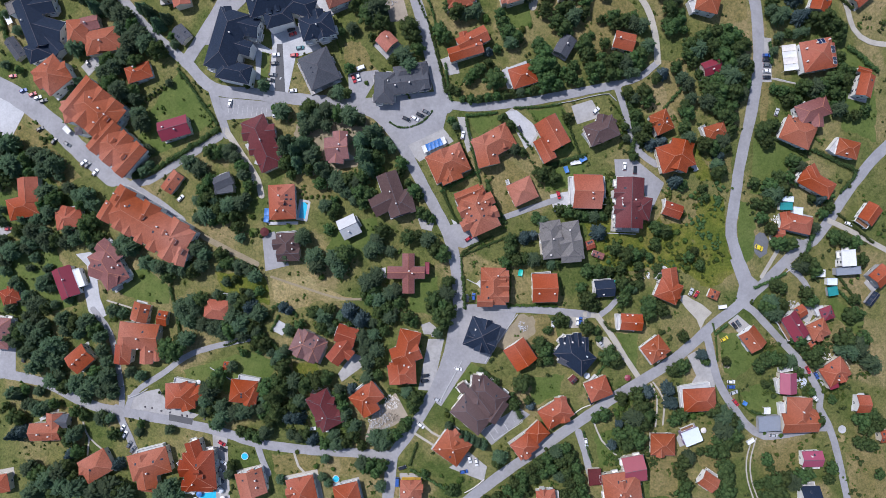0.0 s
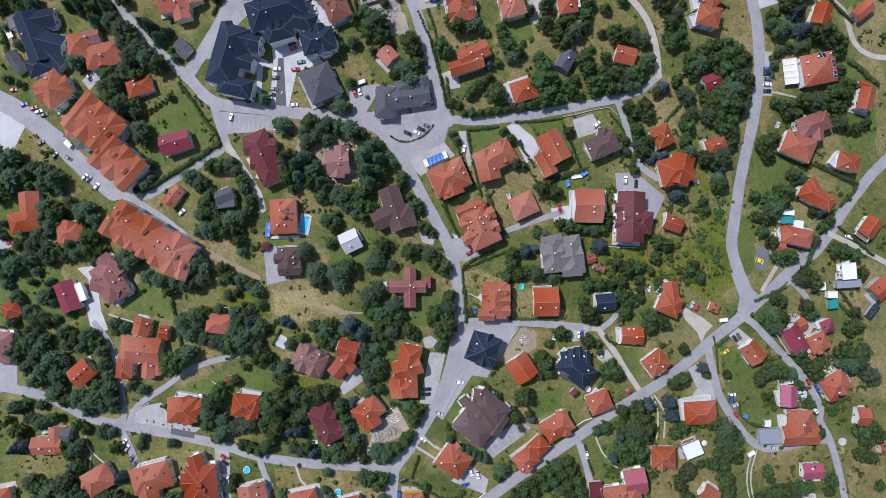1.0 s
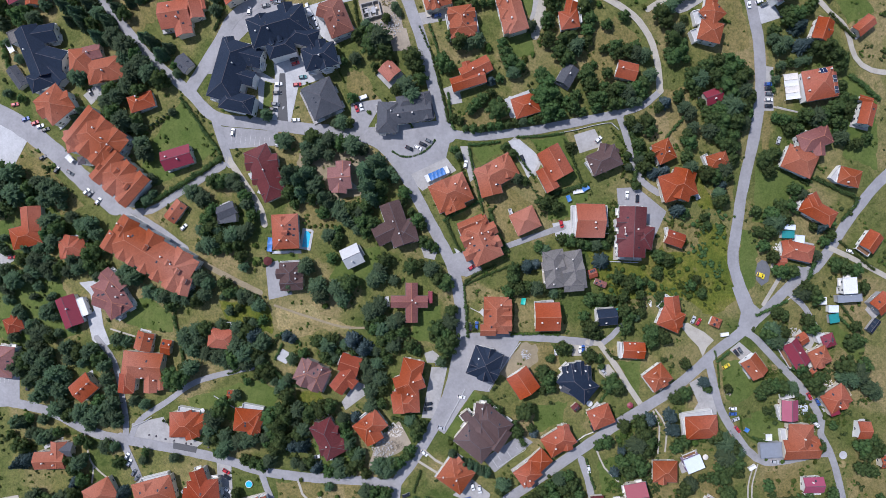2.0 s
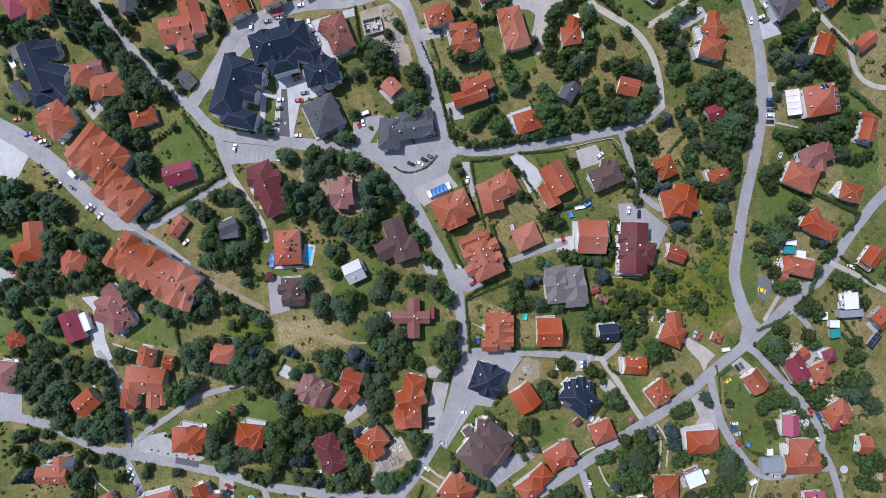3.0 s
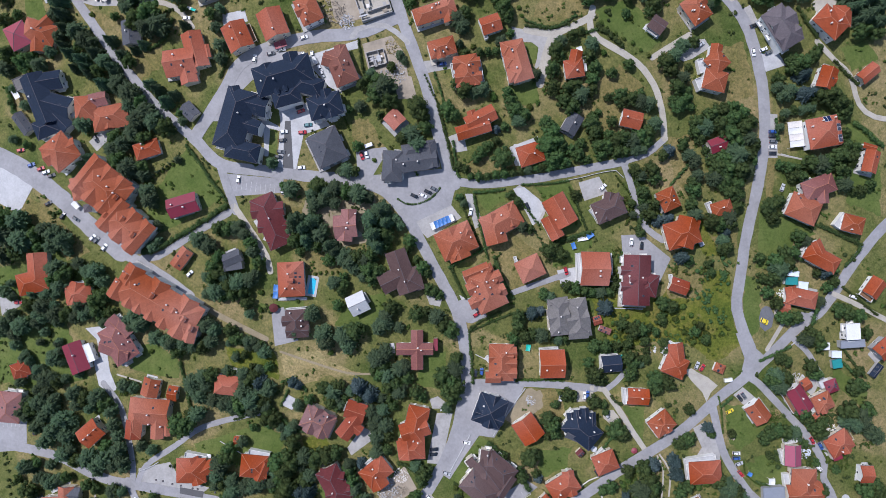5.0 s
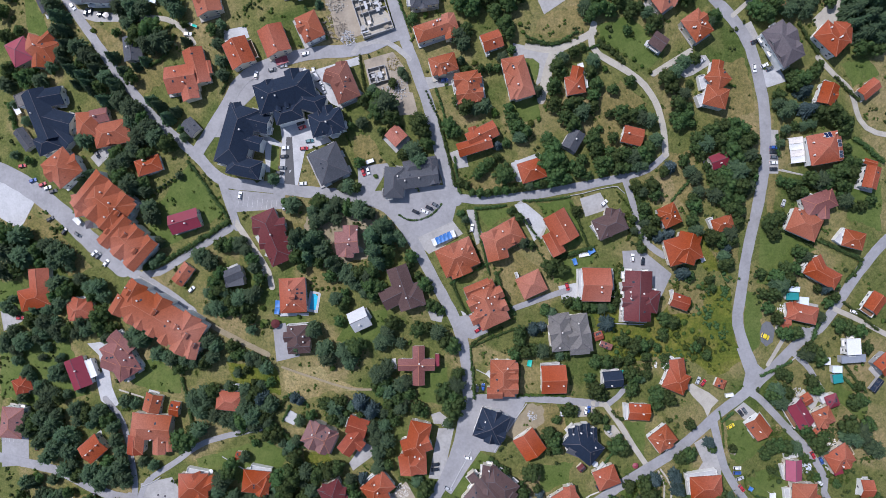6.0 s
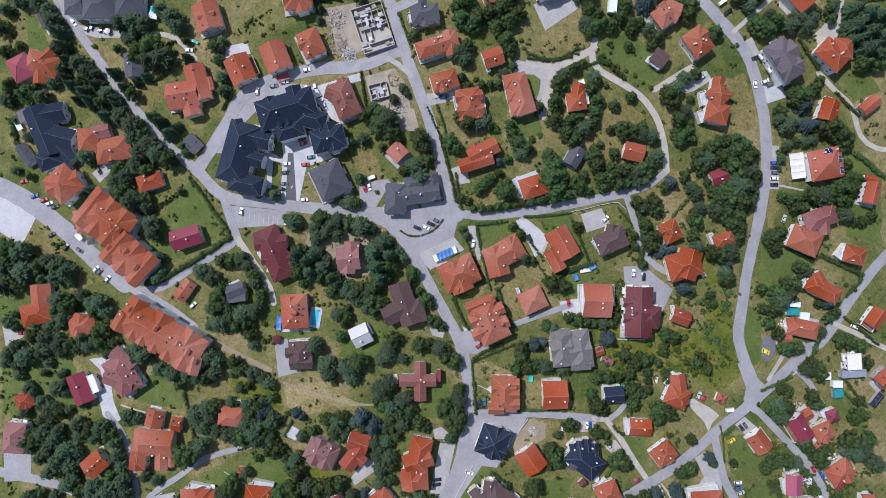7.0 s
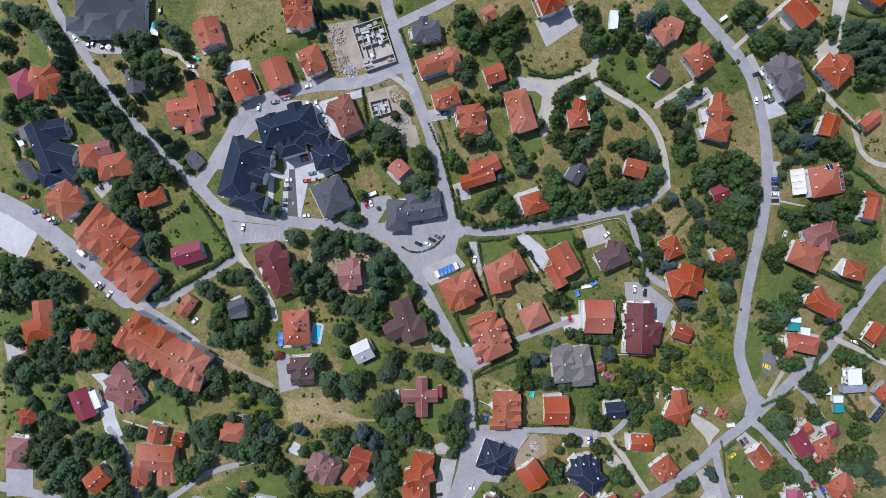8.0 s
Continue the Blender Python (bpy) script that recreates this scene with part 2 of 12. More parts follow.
for paint, c in (("white", (0.78, 0.78, 0.78)), ("black", (0.012, 0.013, 0.016)), ("grey", (0.10, 0.11, 0.12)), ("silver", (0.45, 0.46, 0.48)),
                 ("red", (0.42, 0.02, 0.025)), ("blue", (0.03, 0.09, 0.32)), ("yellow", (0.72, 0.55, 0.02)), ("teal", (0.05, 0.16, 0.18))):
    MAT["car_" + paint] = plain("car_paint_" + paint, c, 0.3, 0.0, 0.5, 1.0)


# ---------- ground ----------
def ground(x, y):
    """Height of the hillside: a broad ridge that falls away to both sides."""
    u, v = max(-1.15, min(1.15, x / 240)), max(-1.2, min(1.2, y / 150))
    return (2.423) + (7.381) * v + (1.25) * v ** 2 + (-0.981) * v ** 3 + (3.264) * u + (3.467) * u * v + (-0.459) * u * v ** 2 + (0.081) * u * v ** 3 + (-10.55) * u ** 2 + (-0.975) * u ** 2 * v + (0.228) * u ** 2 * v ** 2 + (0.843) * u ** 3 + (0.538) * u ** 3 * v + (-1.297) * u ** 4


def part(name, data, material, parent, label="", m=None):
    """Links a bmesh or mesh as one mesh object under a thing."""
    if isinstance(data, bmesh.types.BMesh):
        me = bpy.data.meshes.new(name)
        data.to_mesh(me)
        data.free()
        data = me
    if material and not data.materials:
        for k in (material if isinstance(material, (list, tuple)) else [material]):
            data.materials.append(MAT[k])
    ob = new(name, data)
    ob.parent = parent
    if m is not None:
        ob.matrix_basis = m
    if label:
        tagged(ob, label)
    return ob


def mesh_of(name, verts, faces, slots=None, smooth=False):
    me = bpy.data.meshes.new(name)
    me.from_pydata(verts, [], faces)
    if slots:
        me.polygons.foreach_set("material_index", slots)
    if smooth:
        me.polygons.foreach_set("use_smooth", [True] * len(faces))
    return me


def slope_uv(me):
    """UV in metres: along the course and up the slope of each face."""
    layer = me.uv_layers.new(name="uv").data
    for p in me.polygons:
        n = p.normal
        a = Vector((-n.y, n.x, 0))
        a = a.normalized() if a.length > 0.02 else Vector((1, 0, 0))
        b = n.cross(a)
        for li in p.loop_indices:
            co = me.vertices[me.loops[li].vertex_index].co
            layer[li].uv = (co.dot(a), co.dot(b))
    return me


def ground_sheet():
    xs = [-4500, -2500, -1400, -800, -500] + [-360 + 6 * i for i in range(121)] + [500, 800, 1400, 2500, 4500]
    ys = [-4500, -2500, -1400, -800, -450] + [-282 + 6 * i for i in range(95)] + [450, 800, 1400, 2500, 4500]
    verts = [(x, y, ground(x, y)) for y in ys for x in xs]
    w = len(xs)
    faces = [(j * w + i, j * w + i + 1, (j + 1) * w + i + 1, (j + 1) * w + i) for j in range(len(ys) - 1) for i in range(w - 1)]
    g = part("ground", mesh_of("ground", verts, faces, smooth=True), "grass", None)
    tagged(g, "hillside of green and sun-dried grass between the gardens", "ground", kind="structure")


LIFT = [0.03]
LANES, YARDS = [], []


def drape(name, mat, bm, label, category, thick):
    """Cuts a flat sheet into cells, lays it on the hillside and gives it an edge."""
    LIFT[0] += 0.0007
    lo_x, hi_x = min(v.co.x for v in bm.verts), max(v.co.x for v in bm.verts)
    lo_y, hi_y = min(v.co.y for v in bm.verts), max(v.co.y for v in bm.verts)
    for axis, lo, hi in ((0, lo_x, hi_x), (1, lo_y, hi_y)):
        k = math.floor(lo / 6) * 6 + 6
        while k < hi:
            co, no = [0, 0, 0], [0, 0, 0]
            co[axis], no[axis] = k, 1
            bmesh.ops.bisect_plane(bm, geom=bm.verts[:] + bm.edges[:] + bm.faces[:], plane_co=co, plane_no=no)
            k += 6
    rim = [e for e in bm.edges if len(e.link_faces) == 1]
    skirt = bmesh.ops.extrude_edge_only(bm, edges=rim)
    low = {v for v in skirt["geom"] if isinstance(v, bmesh.types.BMVert)}
    for v in bm.verts:
        v.co.z = ground(v.co.x, v.co.y) + thick + LIFT[0] - (thick + 0.3 if v in low else 0)
    bmesh.ops.recalc_face_normals(bm, faces=bm.faces[:])
    ob = part(name, bm, mat, None)
    tagged(ob, label, category, kind="structure")
    return ob


def area(name, mat, label, pts, thick=0.05):
    if thick > 0:
        YARDS.append(list(pts))
    else:
        rng = random.Random(int(abs(pts[0][0]) * 10))
        ragged = []
        for (ax, ay), (bx, by) in zip(pts, pts[1:] + pts[:1]):
            n = max(1, int(math.hypot(bx - ax, by - ay) / 2.2))
            ragged += [(ax + (bx - ax) * k / n + rng.gauss(0, 0.45), ay + (by - ay) * k / n + rng.gauss(0, 0.45)) for k in range(n)]
        pts = ragged
    bm = bmesh.new()
    f = bm.faces.new([bm.verts.new((x, y, 0)) for x, y in pts])
    if f.normal.z < 0:
        f.normal_flip()
    bmesh.ops.triangulate(bm, faces=[f])
    return drape(name, mat, bm, label, name.replace("_", " "), thick)


def smooth_line(pts, step=4.0):
    """A rounded line through the given points."""
    out = []
    p = [Vector(q) for q in pts]
    p = [p[0] * 2 - p[1]] + p + [p[-1] * 2 - p[-2]]
    for i in range(1, len(p) - 2):
        n = max(1, int((p[i + 1] - p[i]).length / step))
        for k in range(n):
            t = k / n
            out.append(0.5 * ((2 * p[i]) + (p[i + 1] - p[i - 1]) * t + (2 * p[i - 1] - 5 * p[i] + 4 * p[i + 1] - p[i + 2]) * t * t
                              + (3 * p[i] - p[i - 1] - 3 * p[i + 1] + p[i + 2]) * t ** 3))
    out.append(p[-2])
    return out


def road(name, mat, label, width, pts, thick=0.08):
    line = smooth_line(pts)
    LANES.extend((tuple(a), tuple(b), width / 2 + 0.4) for a, b in zip(pts, pts[1:]))
    rng = random.Random(len(pts) * 31 + int(abs(pts[0][0])))
    bm = bmesh.new()
    prev = None
    head, tail = (line[0] - line[1]).normalized() * width / 2, (line[-1] - line[-2]).normalized() * width / 2
    rows = [(line[0] + head * k, 1 - k * k) for k in (0.97, 0.8, 0.5)] + [(c, 1.0) for c in line] + [(line[-1] + tail * k, 1 - k * k) for k in (0.5, 0.8, 0.97)]
    line = [c for c, _ in rows]
    for i, (c, k) in enumerate(rows):
        d = (line[min(i + 1, len(line) - 1)] - line[max(i - 1, 0)]).normalized()
        s = Vector((-d.y, d.x)) * (width / 2) * math.sqrt(k)
        a, b = c + s * rng.uniform(0.94, 1.07), c - s * rng.uniform(0.94, 1.07)
        row = (bm.verts.new((a.x, a.y, 0)), bm.verts.new((b.x, b.y, 0)))
        if prev:
            bm.faces.new((prev[0], prev[1], row[1], row[0]))
        prev = row
    LIFT[0] += 0.0007
    rim = [e for e in bm.edges if len(e.link_faces) == 1]
    skirt = bmesh.ops.extrude_edge_only(bm, edges=rim)
    low = {v for v in skirt["geom"] if isinstance(v, bmesh.types.BMVert)}
    for v in bm.verts:
        v.co.z = ground(v.co.x, v.co.y) + thick + LIFT[0] - (thick + 0.3 if v in low else 0)
    bmesh.ops.recalc_face_normals(bm, faces=bm.faces[:])
    ob = part(name, bm, mat, None)
    return tagged(ob, label, name.replace("_", " "), kind="structure")


# ---------- houses ----------
def box(verts, faces, x0, x1, y0, y1, z0, z1, m=None):
    i = len(verts)
    for z in (z0, z1):
        for x, y in ((x0, y0), (x1, y0), (x1, y1), (x0, y1)):
            verts.append(tuple(m @ Vector((x, y, z))) if m else (x, y, z))
    faces += [(i + 3, i + 2, i + 1, i), (i + 4, i + 5, i + 6, i + 7), (i, i + 1, i + 5, i + 4), (i + 1, i + 2, i + 6, i + 5), (i + 2, i + 3, i + 7, i + 6), (i + 3, i, i + 4, i + 7)]


def shared(name, boxes, materials):
    """One mesh out of boxes (x0, x1, y0, y1, z0, z1, slot) with a small bevel."""
    verts, faces, slots = [], [], []
    for *b, s in boxes:
        box(verts, faces, *b)
        slots += [s] * 6
    me = mesh_of(name, verts, faces, slots)
    for k in materials:
        me.materials.append(MAT[k])
    return me


WINDOW = shared("window", [(-0.7, 0.7, -0.04, 0.05, 0, 1.45, 0), (-0.6, -0.04, -0.05, 0.07, 0.1, 1.35, 1), (0.04, 0.6, -0.05, 0.07, 0.1, 1.35, 1), (-0.8, 0.8, -0.02, 0.2, -0.08, 0, 0)], ["frame", "glass"])
DOOR = shared("door", [(-0.6, 0.6, -0.05, 0.04, 0, 2.2, 0), (-0.5, 0.5, -0.05, 0.07, 0.03, 2.1, 1), (0.36, 0.42, 0.0, 0.12, 1.0, 1.12, 0)], ["frame", "door"])
CHIMNEY = shared("chimney", [(-0.3, 0.3, -0.25, 0.25, -1.5, 1.0, 0), (-0.4, 0.4, -0.35, 0.35, 1.0, 1.12, 0), (-0.2, 0.2, -0.15, 0.15, 1.12, 1.35, 1), (-0.33, 0.33, -0.28, 0.28, 1.35, 1.42, 0)], ["chimney", "tyre"])
SKYLIGHT = shared("skylight", [(-0.45, 0.45, -0.65, 0.65, -0.1, 0.1, 0), (-0.37, 0.37, -0.57, 0.57, 0, 0.13, 1)], ["darkridge", "glass"])
BALCONY = shared("balcony", [(-1.8, 1.8, 0, 1.4, -0.15, 0, 0), (-1.8, 1.8, 1.32, 1.4, 0, 1.0, 0), (-1.8, -1.72, 0, 1.32, 0, 1.0, 0), (1.72, 1.8, 0, 1.32, 0, 1.0, 0)], ["white_wall"])
SOLAR = shared("solar_panel", [(-0.9, 0.9, -1.6, 1.6, 0.05, 0.12, 0), (-0.84, 0.84, -1.54, 1.54, 0.1, 0.135, 1)], ["frame", "solar_cells"])

DARK = {"slate", "navy", "plum", "stone", "umber", "maroon", "silver", "steel", "teal", "bluewhite", "white", "crimson", "rose", "magenta"}


def roof_solid(kind, L, W, eave, rise, th=0.22):
    """A gabled or hipped roof of length L along x and width W, its eaves at the given height."""
    r = L / 2 if kind == "g" else max(L / 2 - W / 2, 0.06)
    top = [(-L / 2, -W / 2, eave), (L / 2, -W / 2, eave), (L / 2, W / 2, eave), (-L / 2, W / 2, eave), (-r, 0, eave + rise), (r, 0, eave + rise)]
    verts = top + [(x, y, z - th) for x, y, z in top]
    faces = [(0, 1, 5, 4), (2, 3, 4, 5), (1, 2, 5), (3, 0, 4)] if kind == "h" else [(0, 1, 5, 4), (2, 3, 4, 5)]
    faces += [tuple(i + 6 for i in reversed(f)) for f in faces]
    if kind == "h":
        rim = [(0, 1), (1, 2), (2, 3), (3, 0)]
    else:
        rim = [(0, 1), (1, 5), (5, 2), (2, 3), (3, 4), (4, 0)]
    faces += [(b, a, a + 6, b + 6) for a, b in rim]
    lines = [(top[4], top[5])]
    if kind == "h":
        lines += [(top[0], top[4]), (top[3], top[4]), (top[1], top[5]), (top[2], top[5])]
    return verts, faces, lines


def ridge_mesh(lines):
    verts, faces = [], []
    for a, b in lines:
        a, b = Vector(a), Vector(b)
        if (b - a).length < 0.3:
            continue
        d = (b - a).normalized()
        s = Vector((-d.y, d.x, 0)).normalized() * 0.13
        i = len(verts)
        for p in (a, b):
            verts += [tuple(p + s + Vector((0, 0, -0.12))), tuple(p + s * 0.6 + Vector((0, 0, 0.09))), tuple(p - s * 0.6 + Vector((0, 0, 0.09))), tuple(p - s + Vector((0, 0, -0.12)))]
        faces += [(i + k, i + k + 1, i + k + 5, i + k + 4) for k in range(3)] + [(i, i + 4, i + 7, i + 3), (i + 3, i + 2, i + 1, i), (i + 4, i + 5, i + 6, i + 7)]
    return mesh_of("ridge_tiles", verts, faces)


COUNT = [0]


def house(name, label, x, y, eave, roof, wall, wings, chimneys=0, dormers=0, pitch=27, extra="", lights=None, decks=()):
    """A house of one or more wings (kind, dx, dy, length, width, turn, tiles of its own): walls, roofs, ridge tiles, windows, door, chimneys, dormers."""
    COUNT[0] += 1
    rng = random.Random(COUNT[0] * 7 + 3)
    base = ground(x, y)
    root = new(name)
    root.location = (x, y, base)
    tagged(root, label, name.replace("_", " "), group="houses of the village")
    oh = 0.55 if name in ("house", "hotel", "apartment_block") else 0.3
    inner = []
    k0, dx0, dy0, L0, W0, turn0 = wings[0][:6]
    small = random.Random(COUNT[0] * 13 + 1)
    known = lights is not None
    if name == "house" and k0 == "h" and not known and W0 > 8 and L0 > 9.5 and not dormers and not any(w[0] == "x" for w in wings):
        # a cross gable over the entrance or the stairs
        s = small.choice((-1, 1))
        at = pose(dx0, dy0, 0, 0, 0, turn0) @ Vector((small.uniform(-0.16, 0.16) * L0, s * (W0 / 4 + 0.45), 0))
        wings = wings + [("x", at.x, at.y, W0 / 2 + 0.9, min(L0 * 0.36, W0 * 0.5, 5.2), turn0 + 90)]
    for k, dx, dy, L, W, turn, *_ in wings:
        inner.append((pose(dx, dy, 0, 0, 0, turn), pose(dx, dy, 0, 0, 0, turn).inverted(), L / 2 - oh, W / 2 - oh))
    budget = 0
    for wi, (k, dx, dy, L, W, turn, *own) in enumerate(wings):
        m = inner[wi][0]
        cross = k == "x"
        k = "g" if cross else k
        e = eave + 0.2 if cross else eave - (0.0 if wi == 0 else 0.2 + 0.1 * wi)
        steep = pitch + 9 if cross else pitch
        rk = extra.split("+")[min(wi, extra.count("+") + 1) - 1] if (extra and extra.split("+")[0] in MAT and wi >= 1 and not cross) else roof
        rk = own[0] if own else rk
        hl, hw = L / 2 - oh, W / 2 - oh
        rise = W / 2 * math.tan(radians(steep))
        foot = -3.0
        corners = [(-hl, -hw), (hl, -hw), (hl, hw), (-hl, hw)]
        verts, faces = [], []
        if k == "f":
            box(verts, faces, -hl, hl, -hw, hw, foot, e)
        else:
            verts = [(a, b, foot) for a, b in corners] + [(a, b, e - 0.02) for a, b in corners]
            faces = [(3, 2, 1, 0), (0, 1, 5, 4), (2, 3, 7, 6)]
            if k == "g":
                verts += [(-hl, 0, e + rise - 0.25), (hl, 0, e + rise - 0.25)]
                faces += [(1, 2, 6, 9, 5), (3, 0, 4, 8, 7), (4, 5, 9, 8), (6, 7, 8, 9)]
            else:
                faces += [(1, 2, 6, 5), (3, 0, 4, 7), (4, 5, 6, 7)]
        part("wall", mesh_of("wall", verts, faces), wall + "_wall", root, m=m)
        if k == "f":
            v, f = [], []
            box(v, f, -hl - 0.25, hl + 0.25, -hw - 0.25, hw + 0.25, e, e + 0.2)
            for b in ((-hl - 0.25, hl + 0.25, -hw - 0.25, -hw, e + 0.2, e + 0.5), (-hl - 0.25, hl + 0.25, hw, hw + 0.25, e + 0.2, e + 0.5),
                      (-hl - 0.25, -hl, -hw, hw, e + 0.2, e + 0.5), (hl, hl + 0.25, -hw, hw, e + 0.2, e + 0.5)):
                box(v, f, *b)
            part("roof", slope_uv(mesh_of("roof", v, f)), rk, root, m=m)
        else:
            v, f, lines = roof_solid(k, L, W, e, rise)
            part("roof", slope_uv(mesh_of("roof", v, f)), rk, root, m=m)
            part("ridge_tiles", ridge_mesh(lines), "darkridge" if rk in DARK else "ridge", root, m=m)
            # gutters along the eaves
            if L > 7:
                for s in (-1, 1):
                    gv, gf = [], []
                    box(gv, gf, -L / 2, L / 2, s * W / 2 - 0.02 if s > 0 else -W / 2 - 0.12, s * W / 2 + 0.12 if s > 0 else -W / 2 + 0.02, e - 0.24, e - 0.1)
                    part("gutter", mesh_of("gutter", gv, gf), "darkridge", root, m=m)
        # windows, storey by storey
        floors = max(1, int((e + 0.2) / 2.8))
        if name in ("house", "hotel", "apartment_block", "garage") and not cross:
            for side in range(4):
                length = (hl if side % 2 == 0 else hw) * 2
                n = int(length / (4.4 if name == "house" else 4.0))
                if n < 1 or (wi > 0 and side % 2 == 0 and length < 6):
                    continue
                for fl in range(floors):
                    for c in range(n):
                        if name == "garage" or budget >= (18 if name == "house" else 44):
                            break
                        s = (c + 0.5) / n * length - length / 2
                        px, py = (s, -hw - 0.01) if side == 0 else (hl + 0.01, s) if side == 1 else (-s, hw + 0.01) if side == 2 else (-hl - 0.01, -s)
                        w = m @ Vector((px, py, 0))
                        if any(abs((im[1] @ w).x) < im[2] + 0.4 and abs((im[1] @ w).y) < im[3] + 0.4 for j, im in enumerate(inner) if j != wi and wings[j][0] != "x"):
                            continue
                        z = 0.9 + fl * 2.8
                        turn_z = (180, 270, 0, 90)[side]
                        if fl > 0 and name != "house" and c % 2 == 0:
                            part("balcony", BALCONY, None, root, m=m @ pose(px, py, z - 0.75, 0, 0, turn_z))
                        if fl == 0 and wi == 0 and side == 0 and c == 0:
                            part("door", DOOR, None, root, m=m @ pose(px, py, 0.05, 0, 0, turn_z))
                        else:
                            part("window", WINDOW, None, root, m=m @ pose(px, py, z, 0, 0, turn_z))
                        budget += 1
    main = wings[0][:6]

    def top(px, py):
        """Height and downhill bearing of the roof over a point of the house."""
        best = (-1.0, 0.0)
        for wi, (k, dx, dy, L, W, turn, *_) in enumerate(wings):
            q = inner[wi][1] @ Vector((px, py, 0))
            if k == "f" or abs(q.x) > L / 2 or abs(q.y) > W / 2:
                continue
            side, end = W / 2 - abs(q.y), L / 2 - abs(q.x)
            e = eave + 0.2 if k == "x" else eave - (0.0 if wi == 0 else 0.2 + 0.1 * wi)
            hip = k == "h" and end < side
            z = e + (end if hip else side) * math.tan(radians(pitch + 9 if k == "x" else pitch))
            if z > best[0]:
                best = (z, turn + ((0 if q.x > 0 else 180) if hip else (90 if q.y > 0 else -90)))
        return best

    for dx, dy, run, deep, turn, z in decks:
        # a solid terrace with a parapet round it, or a low paved step
        rings = [(0, -3.0), (0, z + 0.9), (0.16, z + 0.9), (0.16, z)] if z > 1 else [(0, -3.0), (0, z - 0.03), (0.03, z)]
        v, f = [], [(3, 2, 1, 0)]
        for inset, h in rings:
            a, b = run / 2 - inset, deep / 2 - inset
            v += [(-a, -b, h), (a, -b, h), (a, b, h), (-a, b, h)]
        for k in range(len(rings) - 1):
            f += [(k * 4 + j, k * 4 + (j + 1) % 4, k * 4 + 4 + (j + 1) % 4, k * 4 + 4 + j) for j in range(4)]
        f.append(tuple(len(v) - 4 + j for j in range(4)))
        slots = [1] * (len(f) - 1) + [0]
        part("balcony" if z > 1 else "terrace", mesh_of("balcony", v, f, slots), ["paving", "white_wall"], root, m=pose(dx, dy, 0, 0, 0, turn))
    for px, py in lights or ():
        z, out = top(px, py)
        if z > 0:
            part("skylight", SKYLIGHT, None, root, m=pose(px, py, z, 0, 0, out - 90) @ pose(0, 0, 0, -pitch, 0, 0))
    if name in ("house", "hotel", "apartment_block") and not decks and rng.random() < 0.6:
        hl, hw = main[3] / 2 - oh, main[4] / 2 - oh
        a = [rng.choice((0.5, 0.8, 1.2, 2.2)) for _ in range(4)]
        v, f = [], []
        box(v, f, -hl - a[0], hl + a[1], -hw - a[2], hw + a[3], -3, 0.22)
        part("terrace", mesh_of("terrace", v, f), rng.choice(("paving", "concrete", "gravel")), root, "pale paved terrace round the house", m=inner[0][0])
    if name == "house" and not known and main[4] > 7.5 and small.random() < 0.6:
        # an upstairs terrace with a parapet that stands out beyond the eaves
        v, f = [], []
        end = small.random() < 0.5
        run, off = (main[4], main[3] / 2) if end else (main[3], main[4] / 2)
        half, z, deep = run * small.uniform(0.22, 0.42), min(2.7, eave - 0.6), small.uniform(1.0, 1.9)
        box(v, f, -half, half, off - 1.0, off + deep, z - 0.2, z)
        slots = [0] * 6
        for b in ((-half, half, off + deep, off + deep + 0.12), (-half - 0.12, -half, off - 0.6, off + deep + 0.12), (half, half + 0.12, off - 0.6, off + deep + 0.12)):
            box(v, f, *b, z - 0.2, z + 0.9)
            slots += [1] * 6
        for a in (-half + 0.2, half - 0.2):
            box(v, f, a - 0.12, a + 0.12, off + deep - 0.3, off + deep - 0.06, -2.5, z - 0.2)
            slots += [1] * 6
        side = small.choice((0, 180)) + (90 if end else 0)
        part("balcony", mesh_of("balcony", v, f, slots), [small.choice(("paving", "concrete", "wood")), small.choice(("white_wall", wall + "_wall"))], root, m=inner[0][0] @ pose(0, 0, 0, 0, 0, side))
    if main[0] != "f":
        m, L, W = inner[0][0], main[3], main[4]
        slope = math.tan(radians(pitch))
        reach = L / 2 * 0.75 if main[0] == "g" else max(L / 2 - W * 0.42, L * 0.12)
        for px, py in chimneys if isinstance(chimneys, list) else ():
            part("chimney", CHIMNEY, None, root, m=pose(px, py, max(top(px, py)[0], eave - 1), 0, 0, turn0))
        for c in range(0 if isinstance(chimneys, list) else chimneys):
            px, py = rng.uniform(-0.36, 0.36) * L, rng.choice((-1, 1)) * rng.uniform(0.05, 0.34) * W
            zz = eave + (W / 2 - abs(py) if main[0] == "g" else min(W / 2 - abs(py), L / 2 - abs(px))) * slope
            part("chimney", CHIMNEY, None, root, m=m @ pose(px, py, zz, 0, 0, rng.choice((0, 90))))
        spots = []
        for c in range(0 if isinstance(dormers, list) else dormers):
            s = -1 if c % 2 else 1
            n = (dormers + 1) // 2
            spots.append(m @ pose(((c // 2 + 0.5) / n - 0.5) * 2 * reach * 1.1, s * W * 0.30, eave + W * 0.20 * slope, 0, 0, 0 if s > 0 else 180))
        for px, py, out in dormers if isinstance(dormers, list) else ():
            spots.append(pose(px, py, top(px, py)[0], 0, 0, out - 90))
